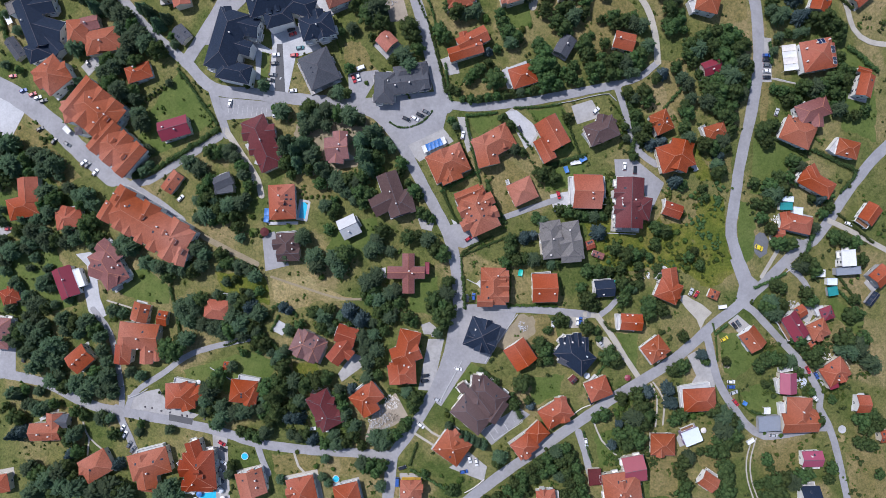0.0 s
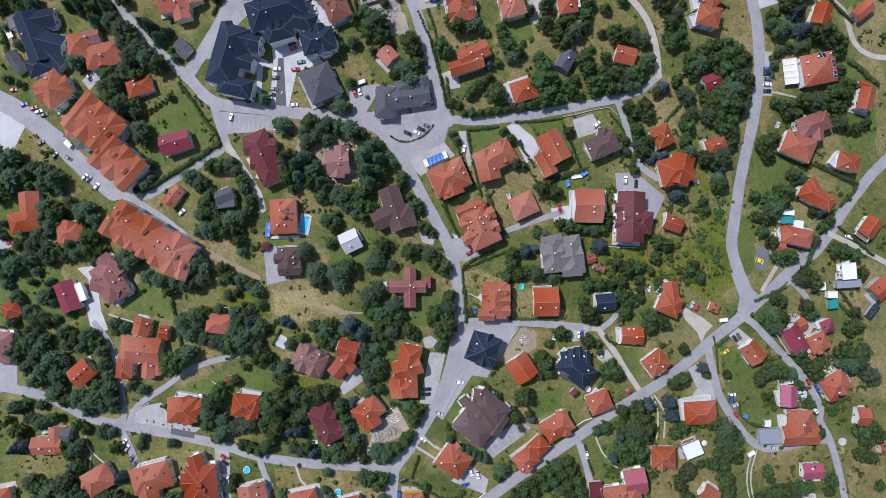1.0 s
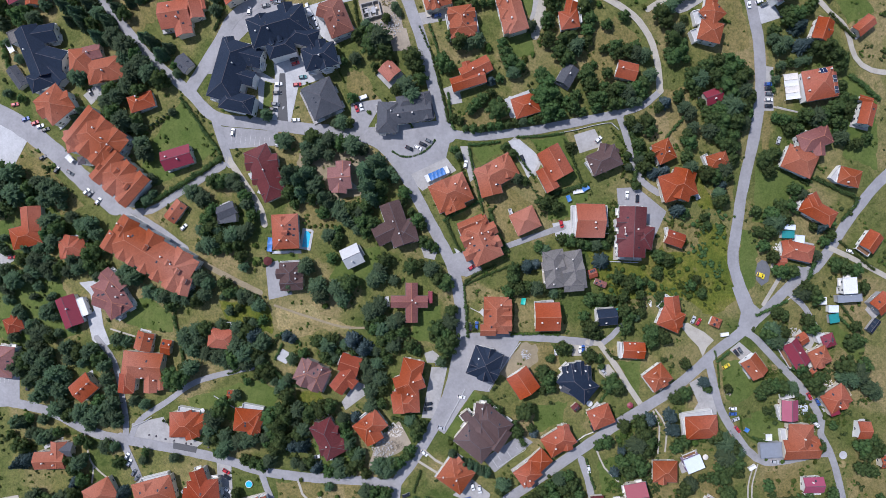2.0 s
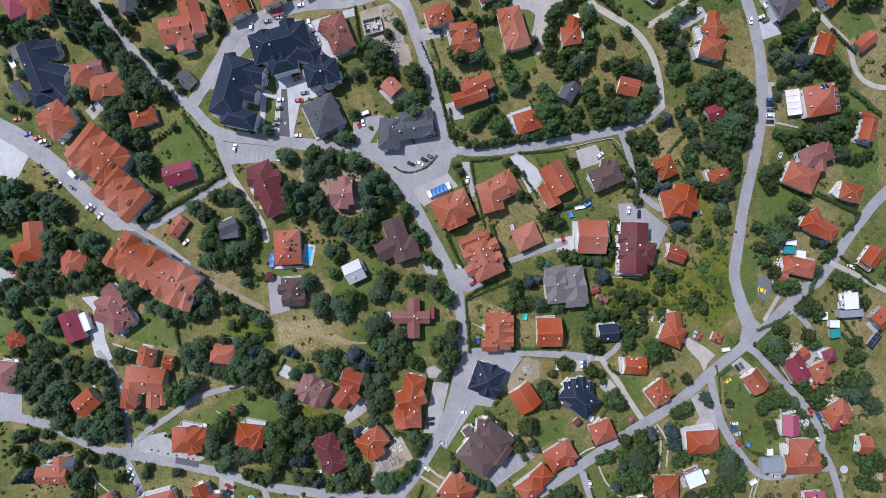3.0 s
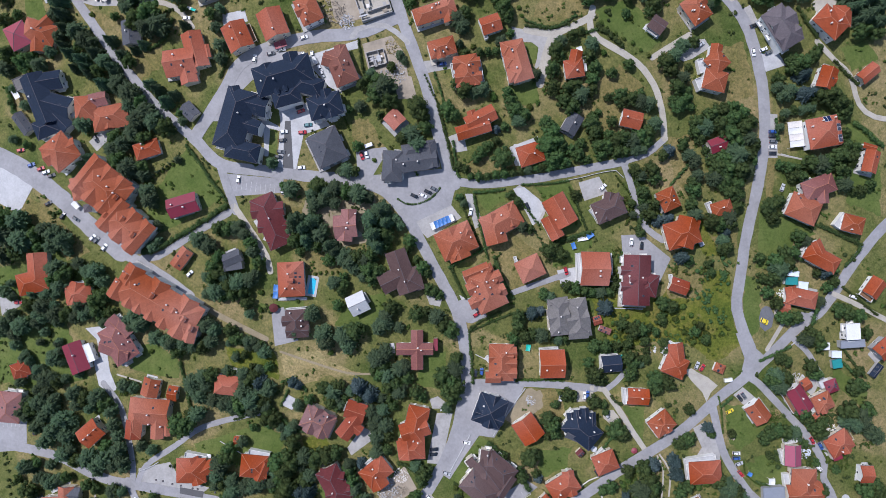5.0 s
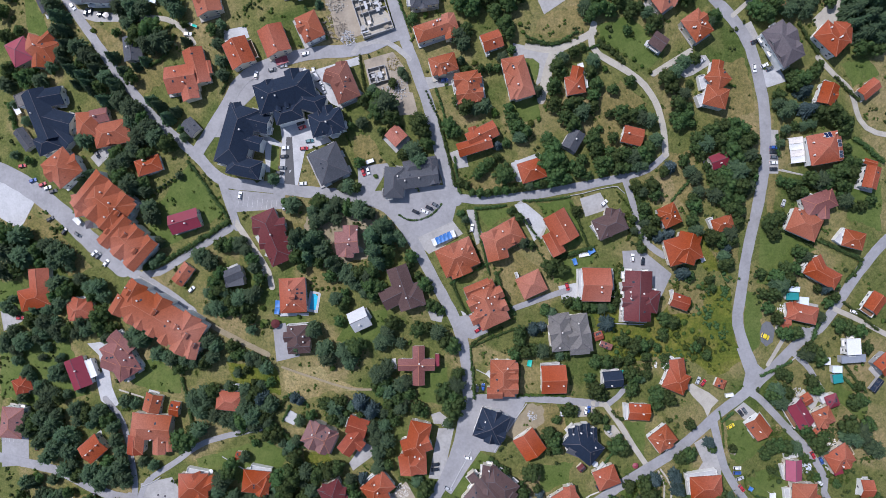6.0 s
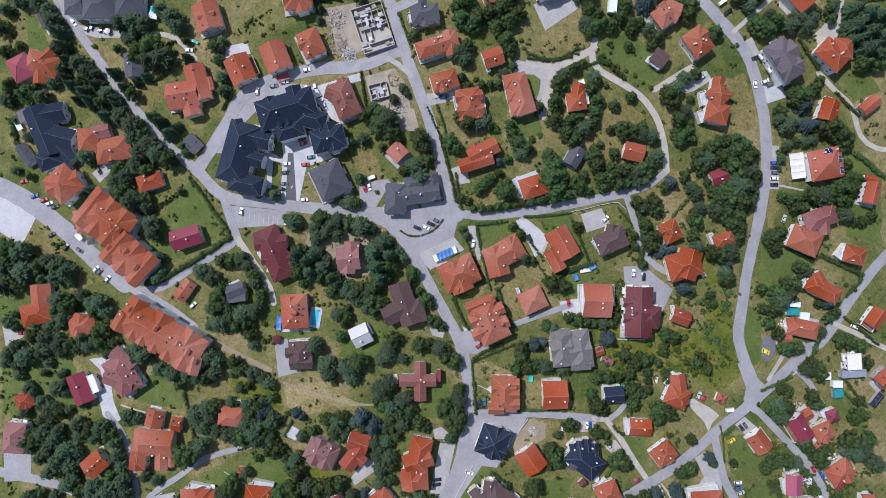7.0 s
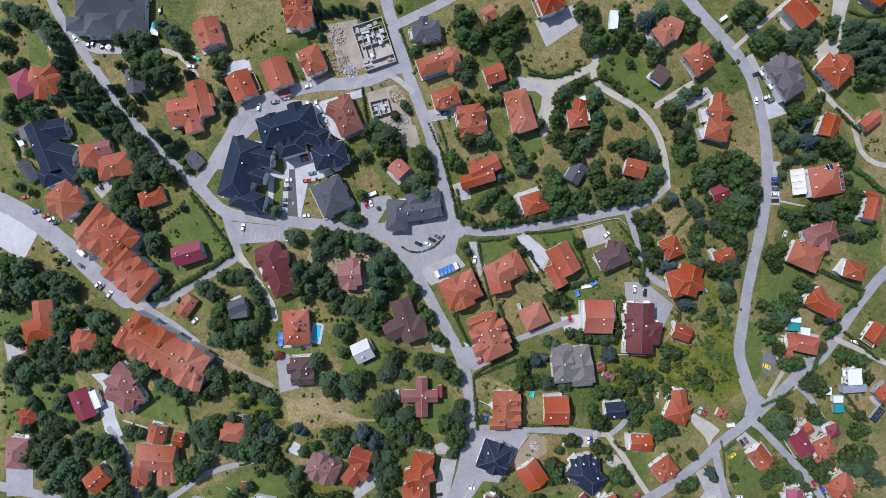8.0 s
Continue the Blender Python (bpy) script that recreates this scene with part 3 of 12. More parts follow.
        for spot in spots:
            dw, dh, dl = (1.0, 0.8, 2.4) if name == "house" or isinstance(dormers, list) else (1.5, 1.2, min(W * 0.22, 3.6))
            v, f = [], []
            box(v, f, -dw, dw, -dl, 0.0, -0.6, dh)
            slots = [1] * 6
            i = len(v)
            v += [(-dw - 0.25, -dl, dh - 0.1), (-dw - 0.25, 0.25, dh - 0.1), (dw + 0.25, 0.25, dh - 0.1), (dw + 0.25, -dl, dh - 0.1), (0, -dl - 0.6, dh + 0.75), (0, 0.25, dh + 0.75)]
            f += [(i, i + 4, i + 5, i + 1), (i + 2, i + 5, i + 4, i + 3), (i, i + 1, i + 2, i + 3), (i + 1, i + 5, i + 2), (i + 3, i + 4, i)]
            slots += [0, 0, 0, 1, 1]
            box(v, f, -0.6, 0.6, 0.0, 0.05, 0.05, dh - 0.15)
            slots += [2] * 6
            part("dormer", slope_uv(mesh_of("dormer", v, f, slots)), [roof, wall + "_wall", "glass"], root, m=spot)
        for c in range(0 if known else rng.choice((0, 0, 1, 2)) if name == "house" else 3):
            s = rng.choice((-1, 1))
            px, py = rng.uniform(-reach, reach), s * W * rng.uniform(0.2, 0.32)
            zz = eave + (W / 2 - abs(py)) * slope
            part("skylight", SKYLIGHT, None, root, m=m @ pose(px, py, zz, -pitch * s, 0, 0))
        if extra == "solar":
            for px, py, turned in ((2.5, 6.3, 90), (7.6, 1.2, 0), (7.4, -4.6, 0)):
                q = m @ Vector((px, py, 0))
                z, out = top(q.x, q.y)
                for off in (-0.95, 0.95):
                    part("solar_panel", SOLAR, None, root, m=pose(q.x, q.y, z + 0.1, 0, 0, out - 90) @ pose(off, 0, 0, -pitch, 0, 0))
    return root


# ---------- plants ----------
def leaf_cloud(rng, lobes, count, size, droop=0.0):
    """Leaf clumps strewn over lobes (centre, radii), facing mostly outward."""
    verts, faces = [], []
    weight = [r[0] * r[1] for _, r in lobes]
    for _ in range(count):
        (cx, cy, cz), (rx, ry, rz) = rng.choices(lobes, weight)[0]
        z = rng.uniform(-0.55, 1.0)
        a = rng.uniform(0, 2 * math.pi)
        q = math.sqrt(max(0, 1 - z * z))
        n = Vector((q * math.cos(a), q * math.sin(a), z))
        k = rng.uniform(0.84, 1.16)
        p = Vector((cx + n.x * rx * k, cy + n.y * ry * k, cz + n.z * rz * k))
        face = (n + Vector((rng.gauss(0, 0.24), rng.gauss(0, 0.24), rng.gauss(0.25, 0.2)))).normalized()
        t = face.orthogonal().normalized()
        t.rotate(Matrix.Rotation(rng.uniform(0, 6.28), 3, face))
        b = face.cross(t)
        s = size * rng.uniform(0.6, 1.3)
        i = len(verts)
        verts += [tuple(p - t * s), tuple(p - b * s * 0.55 + face * s * 0.25), tuple(p + t * s - face * s * droop), tuple(p + b * s * 0.55 + face * s * 0.25)]
        faces.append((i, i + 1, i + 2, i + 3))
    return verts, faces


def core_blobs(verts, faces, lobes, rng, k=0.82, fine=2):
    for (cx, cy, cz), (rx, ry, rz) in lobes:
        bm = bmesh.new()
        bmesh.ops.create_icosphere(bm, subdivisions=fine, radius=1)
        i = len(verts)
        for v in bm.verts:
            d = k * (1 + 0.22 * noise.noise(v.co * 2.2 + Vector((cx * 9, cy * 9, cz * 9))))
            verts.append((cx + v.co.x * rx * d, cy + v.co.y * ry * d, cz + v.co.z * rz * d))
        faces += [tuple(i + v.index for v in f.verts) for f in bm.faces]
        bm.free()


def broad_crown(seed):
    """An uneven, many-lobed crown of radius 1 over z 0.4 to 2.2."""
    rng = random.Random(seed)
    lobes = [((0, 0, 1.0), (0.60, 0.60, 0.70))]
    for ring, n, d0, z0, r0 in ((0, 9, 0.72, 0.92, 0.27), (1, 6, 0.45, 1.42, 0.27), (2, 3, 0.19, 1.80, 0.25)):
        for i in range(n):
            a = (i + rng.uniform(-0.35, 0.35)) / n * 6.283 + ring
            d = d0 * rng.uniform(0.82, 1.16)
            r = r0 * rng.uniform(0.75, 1.25)
            lobes.append(((d * math.cos(a), d * math.sin(a), z0 + rng.uniform(-0.25, 0.22)), (r, r, r)))
    verts, faces = leaf_cloud(rng, lobes, 720, 0.094)
    core_blobs(verts, faces, lobes, rng, 0.9, 1)
    return mesh_of("crown", verts, faces, smooth=True)


def needle_crown(seed, tiers=9, tall=3.2):
    """A conifer of radius 1: drooping whorls of boughs that taper to a tip."""
    rng = random.Random(seed)
    verts, faces = [], []
    for t in range(tiers):
        f = t / (tiers - 1)
        z, r = 0.35 + f * (tall - 0.5), 1.0 * (1 - f) ** 0.85 + 0.07
        n = max(5, int(15 * (1 - f * 0.6)))
        for i in range(n):
            a = (i + rng.uniform(-0.35, 0.35)) / n * 6.283 + t
            rr = r * rng.uniform(0.75, 1.12)
            d = Vector((math.cos(a), math.sin(a), 0))
            s = Vector((-d.y, d.x, 0))
            up = Vector((0, 0, 1))
            w = rr * 0.22 + 0.06
            o = up * z
            i0 = len(verts)
            # a bough: a ridge with two drooping sides, frayed in steps
            pts = [o + up * 0.16, o + d * rr * 0.5 + up * 0.06, o + d * rr - up * 0.12]
            for k, p in enumerate(pts):
                ww = w * (0.5, 1.0, 0.25)[k] * rng.uniform(0.8, 1.2)
                verts += [tuple(p - s * ww - up * 0.10), tuple(p + up * 0.03), tuple(p + s * ww - up * 0.10)]
            for k in (0, 3):
                faces += [(i0 + k, i0 + k + 1, i0 + k + 4, i0 + k + 3), (i0 + k + 1, i0 + k + 2, i0 + k + 5, i0 + k + 4)]
            for k in range(3):
                p = o + d * rr * rng.uniform(0.35, 1.0) + s * rng.uniform(-w, w) * 1.3 - up * 0.05
                j = len(verts)
                e = 0.09 * rng.uniform(0.7, 1.3)
                verts += [tuple(p - d * e), tuple(p - s * e * 0.7 + up * 0.04), tuple(p + d * e * 1.3 - up * 0.05), tuple(p + s * e * 0.7 + up * 0.04)]
                faces.append((j, j + 1, j + 2, j + 3))
    core_blobs(verts, faces, [((0, 0, 0.9), (0.62, 0.62, 0.7)), ((0, 0, 1.7), (0.38, 0.38, 0.8))], rng, 0.8)
    return mesh_of("crown", verts, faces)


def pine_crown(seed):
    """A pine of radius 1: star-like whorls of upswept boughs under a blunt top, tufted at the ends."""
    rng = random.Random(seed)
    verts, faces = [], []
    lobes = [((0, 0, 0.95), (0.5, 0.5, 0.55)), ((0, 0, 1.6), (0.34, 0.34, 0.5))]
    for t in range(7):
        f = t / 6
        z, r = 0.45 + f * 1.65, math.sqrt(max(0.02, 1 - (f * 0.95) ** 2.2)) * (1.0 if t else 0.85)
        n = 13 - t
        for i in range(n):
            a = (i + rng.uniform(-0.4, 0.4)) / n * 6.283 + t * 1.7
            rr = r * rng.uniform(0.72, 1.14)
            d, up = Vector((math.cos(a), math.sin(a), 0)), Vector((0, 0, 1))
            s = Vector((-d.y, d.x, 0))
            w = rr * 0.17 + 0.05
            i0 = len(verts)
            for k, (q, h) in enumerate(((0.12, 0.0), (0.6, 0.10), (1.0, 0.05))):
                p = up * (z + h) + d * rr * q
                ww = w * (0.5, 1.0, 0.3)[k] * rng.uniform(0.8, 1.2)
                verts += [tuple(p - s * ww - up * 0.08), tuple(p + up * 0.05), tuple(p + s * ww - up * 0.08)]
            for k in (0, 3):
                faces += [(i0 + k, i0 + k + 1, i0 + k + 4, i0 + k + 3), (i0 + k + 1, i0 + k + 2, i0 + k + 5, i0 + k + 4)]
            for k in range(7):
                p = up * (z + rng.uniform(-0.05, 0.14)) + d * rr * rng.uniform(0.3, 1.08) + s * rng.uniform(-w, w) * 1.5
                j = len(verts)
                e = 0.085 * rng.uniform(0.7, 1.4)
                o = (d + s * rng.uniform(-0.7, 0.7)).normalized()
                q = Vector((-o.y, o.x, 0))
                verts += [tuple(p - o * e), tuple(p - q * e * 0.6 + up * 0.05), tuple(p + o * e * 1.4 - up * 0.02), tuple(p + q * e * 0.6 + up * 0.05)]
                faces.append((j, j + 1, j + 2, j + 3))
    core_blobs(verts, faces, lobes, rng, 0.95, 2)
    return mesh_of("crown", verts, faces, smooth=True)


def bush_mesh(seed):
    rng = random.Random(seed)
    lobes = [((rng.uniform(-0.4, 0.4), rng.uniform(-0.4, 0.4), rng.uniform(0.3, 0.6)), (rng.uniform(0.4, 0.6),) * 3) for _ in range(4)]
    verts, faces = leaf_cloud(rng, lobes, 150, 0.2)
    core_blobs(verts, faces, lobes, rng)
    return mesh_of("bush", verts, faces)


def trunk_mesh(seed, tall, limbs):
    rng = random.Random(seed)
    verts, faces = [], []

    def limb(a, b, r0, r1):
        a, b = Vector(a), Vector(b)
        d = (b - a).normalized()
        t = d.orthogonal().normalized()
        s = d.cross(t)
        i = len(verts)
        for p, r in ((a, r0), (b, r1)):
            for k in range(7):
                q = k / 7 * 6.283
                verts.append(tuple(p + t * r * math.cos(q) + s * r * math.sin(q)))
        for k in range(7):
            faces.append((i + k, i + (k + 1) % 7, i + 7 + (k + 1) % 7, i + 7 + k))

    limb((0, 0, -0.15), (0.02, 0.0, tall * 0.45), 0.10, 0.07)
    limb((0.02, 0, tall * 0.45), (0, 0.02, tall), 0.07, 0.02)
    for i in range(limbs):
        a = i / max(limbs, 1) * 6.283 + rng.uniform(-0.3, 0.3)
        limb((0.01, 0, tall * rng.uniform(0.3, 0.5)), (0.5 * math.cos(a), 0.5 * math.sin(a), tall * rng.uniform(0.6, 0.8)), 0.045, 0.015)
    return mesh_of("trunk", verts, faces, smooth=True)


CROWN = {"broad": [broad_crown(s) for s in range(11, 17)], "conifer": [needle_crown(s) for s in range(3)],
         "spruce": [needle_crown(s + 20, 9, 2.7) for s in range(2)], "copper": [broad_crown(91)], "pine": [pine_crown(s) for s in range(31, 36)]}
TRUNK = {"broad": trunk_mesh(1, 1.5, 6), "conifer": trunk_mesh(2, 2.6, 0), "spruce": trunk_mesh(3, 2.2, 0), "copper": trunk_mesh(4, 1.5, 6), "pine": trunk_mesh(5, 1.5, 6)}
LEAF = {"broad": "leaf", "conifer": "needle", "spruce": "blue_needle", "copper": "redleaf", "pine": "pine"}
TREE_LABEL = {"broad": "leafy broad-leaved tree with a dense dark green crown", "conifer": "dark green conifer with drooping boughs",
              "spruce": "blue spruce with silvery blue-green needles", "pine": "dark bluish-green pine with a broad uneven crown", "copper": "copper-leaved garden tree with a dark purple crown"}
BUSH = [bush_mesh(s) for s in range(4)]
tree_rng = random.Random(5)


STRAY = {"broad": [], "pine": []}
TREE_NAME = {"broad": "tree", "pine": "pine_tree", "copper": "tree", "conifer": "conifer", "spruce": "blue_spruce"}


def tree(kind, x, y, r, tall=1.0, joined=False):
    """One tree; joined: it stands in a dense belt and is later made one with the other trees of the belts."""
    t = new(TREE_NAME[kind])
    t.matrix_basis = Matrix.LocRotScale((x, y, ground(x, y)), Euler((0, 0, tree_rng.uniform(0, 6.28))), (r * tree_rng.uniform(0.92, 1.1), r * tree_rng.uniform(0.92, 1.1), r * tall))
    if joined:
        STRAY[kind].append((t.matrix_basis.copy(), tree_rng.choice(CROWN[kind]), TRUNK[kind], tree_rng.random()))
        bpy.data.objects.remove(t)
        return
    size = "small " if r < 2.3 else "tall " if r > 4.6 else ""
    tagged(t, size + TREE_LABEL[kind], "tree", group="garden trees")
    part("trunk", TRUNK[kind], "bark", t)
    part("crown", tree_rng.choice(CROWN[kind]), LEAF[kind], t)


def tree_belts():
    """The trees of the dense belts, which cannot be told apart, as one mesh."""
    arrays = {}
    verts, faces4, faces3, tint, slot4, slot3 = [], [], [], [], [], []
    count = 0
    for kind, (m, crown, trunk, value) in [(k, row) for k in STRAY for row in STRAY[k]]:
        for me, s in ((crown, 0 if kind == "broad" else 2), (trunk, 1)):
            if me.name not in arrays:
                co = np.empty(len(me.vertices) * 3)
                me.vertices.foreach_get("co", co)
                poly = [tuple(p.vertices) for p in me.polygons]
                arrays[me.name] = (co.reshape(-1, 3), np.array([p for p in poly if len(p) == 4]).reshape(-1, 4), np.array([p for p in poly if len(p) == 3], dtype=int).reshape(-1, 3))
            co, q, t3 = arrays[me.name]
            mat = np.array(m)
            verts.append(co @ mat[:3, :3].T + mat[:3, 3])
            faces4.append(q + count)
            faces3.append(t3 + count)
            slot4 += [s] * len(q)
            slot3 += [s] * len(t3)
            tint.append(np.full(len(co), value))
            count += len(co)
    verts, q, t3 = np.concatenate(verts), np.concatenate(faces4), np.concatenate(faces3)
    me = bpy.data.meshes.new("tree_belts")
    me.vertices.add(len(verts))
    me.vertices.foreach_set("co", verts.ravel())
    me.loops.add(q.size + t3.size)
    me.loops.foreach_set("vertex_index", np.concatenate([q.ravel(), t3.ravel()]).astype(np.int32))
    me.polygons.add(len(q) + len(t3))
    starts = np.concatenate([np.arange(len(q)) * 4, q.size + np.arange(len(t3)) * 3])
    me.polygons.foreach_set("loop_start", starts.astype(np.int32))
    me.polygons.foreach_set("material_index", np.array(slot4 + slot3, dtype=np.int32))
    me.update(calc_edges=True)
    me.attributes.new("tint", "FLOAT", "POINT").data.foreach_set("value", np.concatenate(tint).astype(np.float32))
    ob = part("tree_belts", me, ["leaf", "bark", "pine"], None)
    tagged(ob, "dense belts of dark green leafy trees and pines between gardens", "trees", kind="stuff")


def bush(x, y, r):
    b = new("bush", tree_rng.choice(BUSH))
    if not b.data.materials:
        b.data.materials.append(MAT["bush"])
    b.matrix_basis = Matrix.LocRotScale((x, y, ground(x, y)), Euler((0, 0, tree_rng.uniform(0, 6.28))), (r, r, r * tree_rng.uniform(0.8, 1.1)))
    tagged(b, "rounded bright green garden bush on the grass", "bush", group="garden bushes")


def hedge(pts, width, height, mat="leaf", gap=0.0):
    """A clipped hedge along a line, its face broken by leaf clumps."""
    rng = random.Random(int(abs(pts[0][0] * 10)))
    lobes = []
    for c in smooth_line(pts, gap or max(0.9, width * 0.5)):
        k = rng.uniform(0.75, 1.15)
        dx, dy = rng.gauss(0, width * 0.1), rng.gauss(0, width * 0.1)
        lobes.append(((c.x + dx, c.y + dy, ground(c.x, c.y) + height * 0.45), (width * 0.58 * k, width * 0.58 * k, height * 0.58 * k)))
    verts, faces = leaf_cloud(rng, lobes, int(len(lobes) * 22 * max(1.0, width / 1.8) ** 2), 0.30)
    core_blobs(verts, faces, lobes, rng, 0.78, 1)
    h = part("hedge", mesh_of("hedge", verts, faces), mat, None)
    tagged(h, "dense green garden hedge along a plot edge", "hedge", group="hedges")


# ---------- cars ----------
def car_body(L=4.3, W=1.78):
    bm = bmesh.new()
    side = [(-L / 2, 0.35), (-L / 2 + 0.05, 0.75), (-L / 2 + 0.25, 0.9), (L / 2 - 1.15, 0.93), (L / 2 - 0.2, 0.75), (L / 2, 0.55), (L / 2 - 0.05, 0.3)]
    rows = []
    for y, k in ((-W / 2, 0.94), (-W / 2 + 0.12, 1.0), (W / 2 - 0.12, 1.0), (W / 2, 0.94)):
        rows.append([bm.verts.new((x * (0.985 if k < 1 else 1), y, z * k)) for x, z in side])
    for a, b in zip(rows, rows[1:]):
        for i in range(len(side)):
            j = (i + 1) % len(side)
            bm.faces.new((a[i], a[j], b[j], b[i]))
    bm.faces.new(rows[0][::-1])
    bm.faces.new(rows[-1])
    bmesh.ops.recalc_face_normals(bm, faces=bm.faces[:])
    return bm


def tapered(x0, x1, w0, z0, X0, X1, w1, z1):
    v = [(x0, -w0, z0), (x1, -w0, z0), (x1, w0, z0), (x0, w0, z0), (X0, -w1, z1), (X1, -w1, z1), (X1, w1, z1), (X0, w1, z1)]
    return v, [(3, 2, 1, 0), (4, 5, 6, 7), (0, 1, 5, 4), (1, 2, 6, 5), (2, 3, 7, 6), (3, 0, 4, 7)]


def wheel_mesh(r, w, name):
    bm = bmesh.new()
    bmesh.ops.create_cone(bm, cap_ends=True, segments=14, radius1=r, radius2=r, depth=w, matrix=pose(0, 0, 0, 90, 0, 0))
    me = bpy.data.meshes.new(name)
    bm.to_mesh(me)
    bm.free()
    return me


def to_mesh(name, bm):
    me = bpy.data.meshes.new(name)
    bm.to_mesh(me)
    bm.free()
    return me


CAR = {"body": to_mesh("body", car_body()), "glasshouse": mesh_of("glasshouse", *tapered(-1.95, 1.05, 0.80, 0.88, -1.45, 0.35, 0.64, 1.38)),
       "roof_panel": mesh_of("roof_panel", *tapered(-1.5, 0.40, 0.66, 1.36, -1.4, 0.3, 0.6, 1.43)), "wheel": wheel_mesh(0.31, 0.2, "wheel"), "rim": wheel_mesh(0.2, 0.22, "rim"),
       "headlight": mesh_of("headlight", *tapered(-0.12, 0.1, 0.2, 0.58, -0.12, 0.02, 0.18, 0.72)), "taillight": mesh_of("taillight", *tapered(-0.06, 0.06, 0.18, 0.62, -0.04, 0.06, 0.16, 0.8))}
VAN = {"body": mesh_of("body", *tapered(-2.45, 2.0, 0.95, 0.4, -2.4, 1.7, 0.9, 2.0)), "glasshouse": mesh_of("windscreen", *tapered(1.2, 2.06, 0.85, 1.1, 1.1, 1.76, 0.8, 1.85))}
CAR_WORD = {"white": "white", "black": "black", "grey": "dark grey", "silver": "silver", "red": "red", "blue": "blue", "yellow": "yellow", "teal": "dark teal"}
PAINTED = {}


def painted(kind, colour):
    key = (kind, colour)
    if key not in PAINTED:
        me = (VAN if kind == "van_body" else CAR)["body" if kind.endswith("body") else kind].copy()
        me.materials.append(MAT["car_" + colour])
        PAINTED[key] = me
    return PAINTED[key]


def car(colour, x, y, turn, kind="car"):
    c = new(kind)
    c.matrix_basis = pose(x, y, ground(x, y) + 0.14, 0, 0, turn)
    tagged(c, CAR_WORD[colour] + (" delivery van" if kind == "van" else " hatchback car") + " parked on the paved ground", kind, group="parked cars")
    if kind == "van":
        part("body", painted("van_body", colour), None, c)
        part("windscreen", VAN["glasshouse"], "glass", c)
    else:
        part("body", painted("body", colour), None, c)
        part("glasshouse", CAR["glasshouse"], "glass", c, "dark tinted windows")
        part("roof_panel", painted("roof_panel", colour), None, c)
    for sx in (-1.35, 1.32):
        for sy in (-0.8, 0.8):
            w = part("wheel", CAR["wheel"], "tyre", c, m=pose(sx, sy, 0.31))
            if kind == "car":
                part("rim", CAR["rim"], "rim", w, "silver rim")
    if kind == "car":
        for sy in (-0.62, 0.62):
            part("headlight", CAR["headlight"], "lamp_clear", c, m=pose(2.04, sy, 0))
            part("taillight", CAR["taillight"], "lamp_red", c, m=pose(-2.13, sy, 0))


ground_sheet()

# ---------- gardens, yards ----------
area("dry_meadow", "hay", "mown straw-yellow dry meadow beside the houses", [(-86.56, -48.04), (-65.97, -45.86), (-62.96, -51.24), (-44.32, -58.35), (-63.58, -60.24), (-75.08, -63.91), (-86.59, -58.57)], 0.0)
area("lawn", "lush", "bright green mown lawn beside the houses", [(-162.38, 25.01), (-144.01, 55.33), (-136.99, 61.91), (-118.23, 40.11), (-120.2, 34.07), (-153.71, 15.84)], 0.0)
area("lawn", "lush", "bright green mown lawn beside the houses", [(34.87, 91.4), (44.85, 96.02), (46.07, 89.03), (40.21, 83.79)], 0.0)
area("lawn", "lush", "bright green mown lawn beside the houses", [(-229.27, 152.6), (-223.81, 153.53), (-214.86, 134.89), (-218.29, 131.99), (-226.99, 135.4)], 0.0)
area("lawn", "lush", "bright green mown lawn beside the houses", [(50.0, 37.19), (61.24, 44.88), (66.63, 41.9), (74.04, 21.59), (64.52, 15.63)], 0.0)
area("lawn", "lush", "bright green mown lawn beside the houses", [(57.1, 9.05), (75.91, 16.19), (77.2, 9.57), (70.68, 1.16), (57.18, -1.2)], 0.0)
area("lawn", "lush", "bright green mown lawn beside the houses", [(-9.61, -46.26), (0.83, -46.22), (-0.62, -67.15), (-16.16, -63.62)], 0.0)
area("lawn", "lush", "bright green mown lawn beside the houses", [(-103.0, -22.15), (-75.37, -18.05), (-71.05, -38.8), (-83.12, -26.63)], 0.0)
area("lawn", "lush", "bright green mown lawn beside the houses", [(211.94, 74.52), (216.93, 75.14), (231.51, 63.26), (231.23, 45.17), (214.97, 45.19)], 0.0)
area("lawn", "dry", "sun-dried yellowish lawn beside the houses", [(-48.59, 75.48), (-39.63, 76.89), (-30.84, 60.6), (-39.84, 54.12), (-48.71, 63.66)], 0.0)
area("lawn", "dry", "sun-dried yellowish lawn beside the houses", [(22.67, 14.26), (34.61, 17.23), (51.13, 5.16), (46.74, -11.44), (31.73, -13.81), (23.3, 0.12)], 0.0)
area("lawn", "dry", "sun-dried yellowish lawn beside the houses", [(-82.29, 30.37), (-58.09, 30.92), (-46.26, 9.86), (-54.84, -2.22), (-70.64, -5.27), (-75.08, 3.81)], 0.0)
area("lawn", "dry", "sun-dried yellowish lawn beside the houses", [(16.66, 58.92), (37.43, 51.46), (13.7, 45.61), (10.73, 51.55)], 0.0)
area("meadow", "wild", "overgrown green meadow beside the houses", [(78.45, -18.27), (92.04, -15.31), (114.9, -18.53), (122.21, -3.36), (151.66, -3.59), (153.69, -30.57), (159.04, -43.0), (145.58, -52.7), (129.23, -42.59), (110.77, -41.76), (92.48, -45.27), (80.76, -33.53)], 0.0)
area("lawn", "dry", "sun-dried yellowish lawn beside the houses", [(39.68, -67.03), (59.1, -65.49), (65.2, -78.98), (53.3, -91.01), (38.26, -79.02)], 0.0)
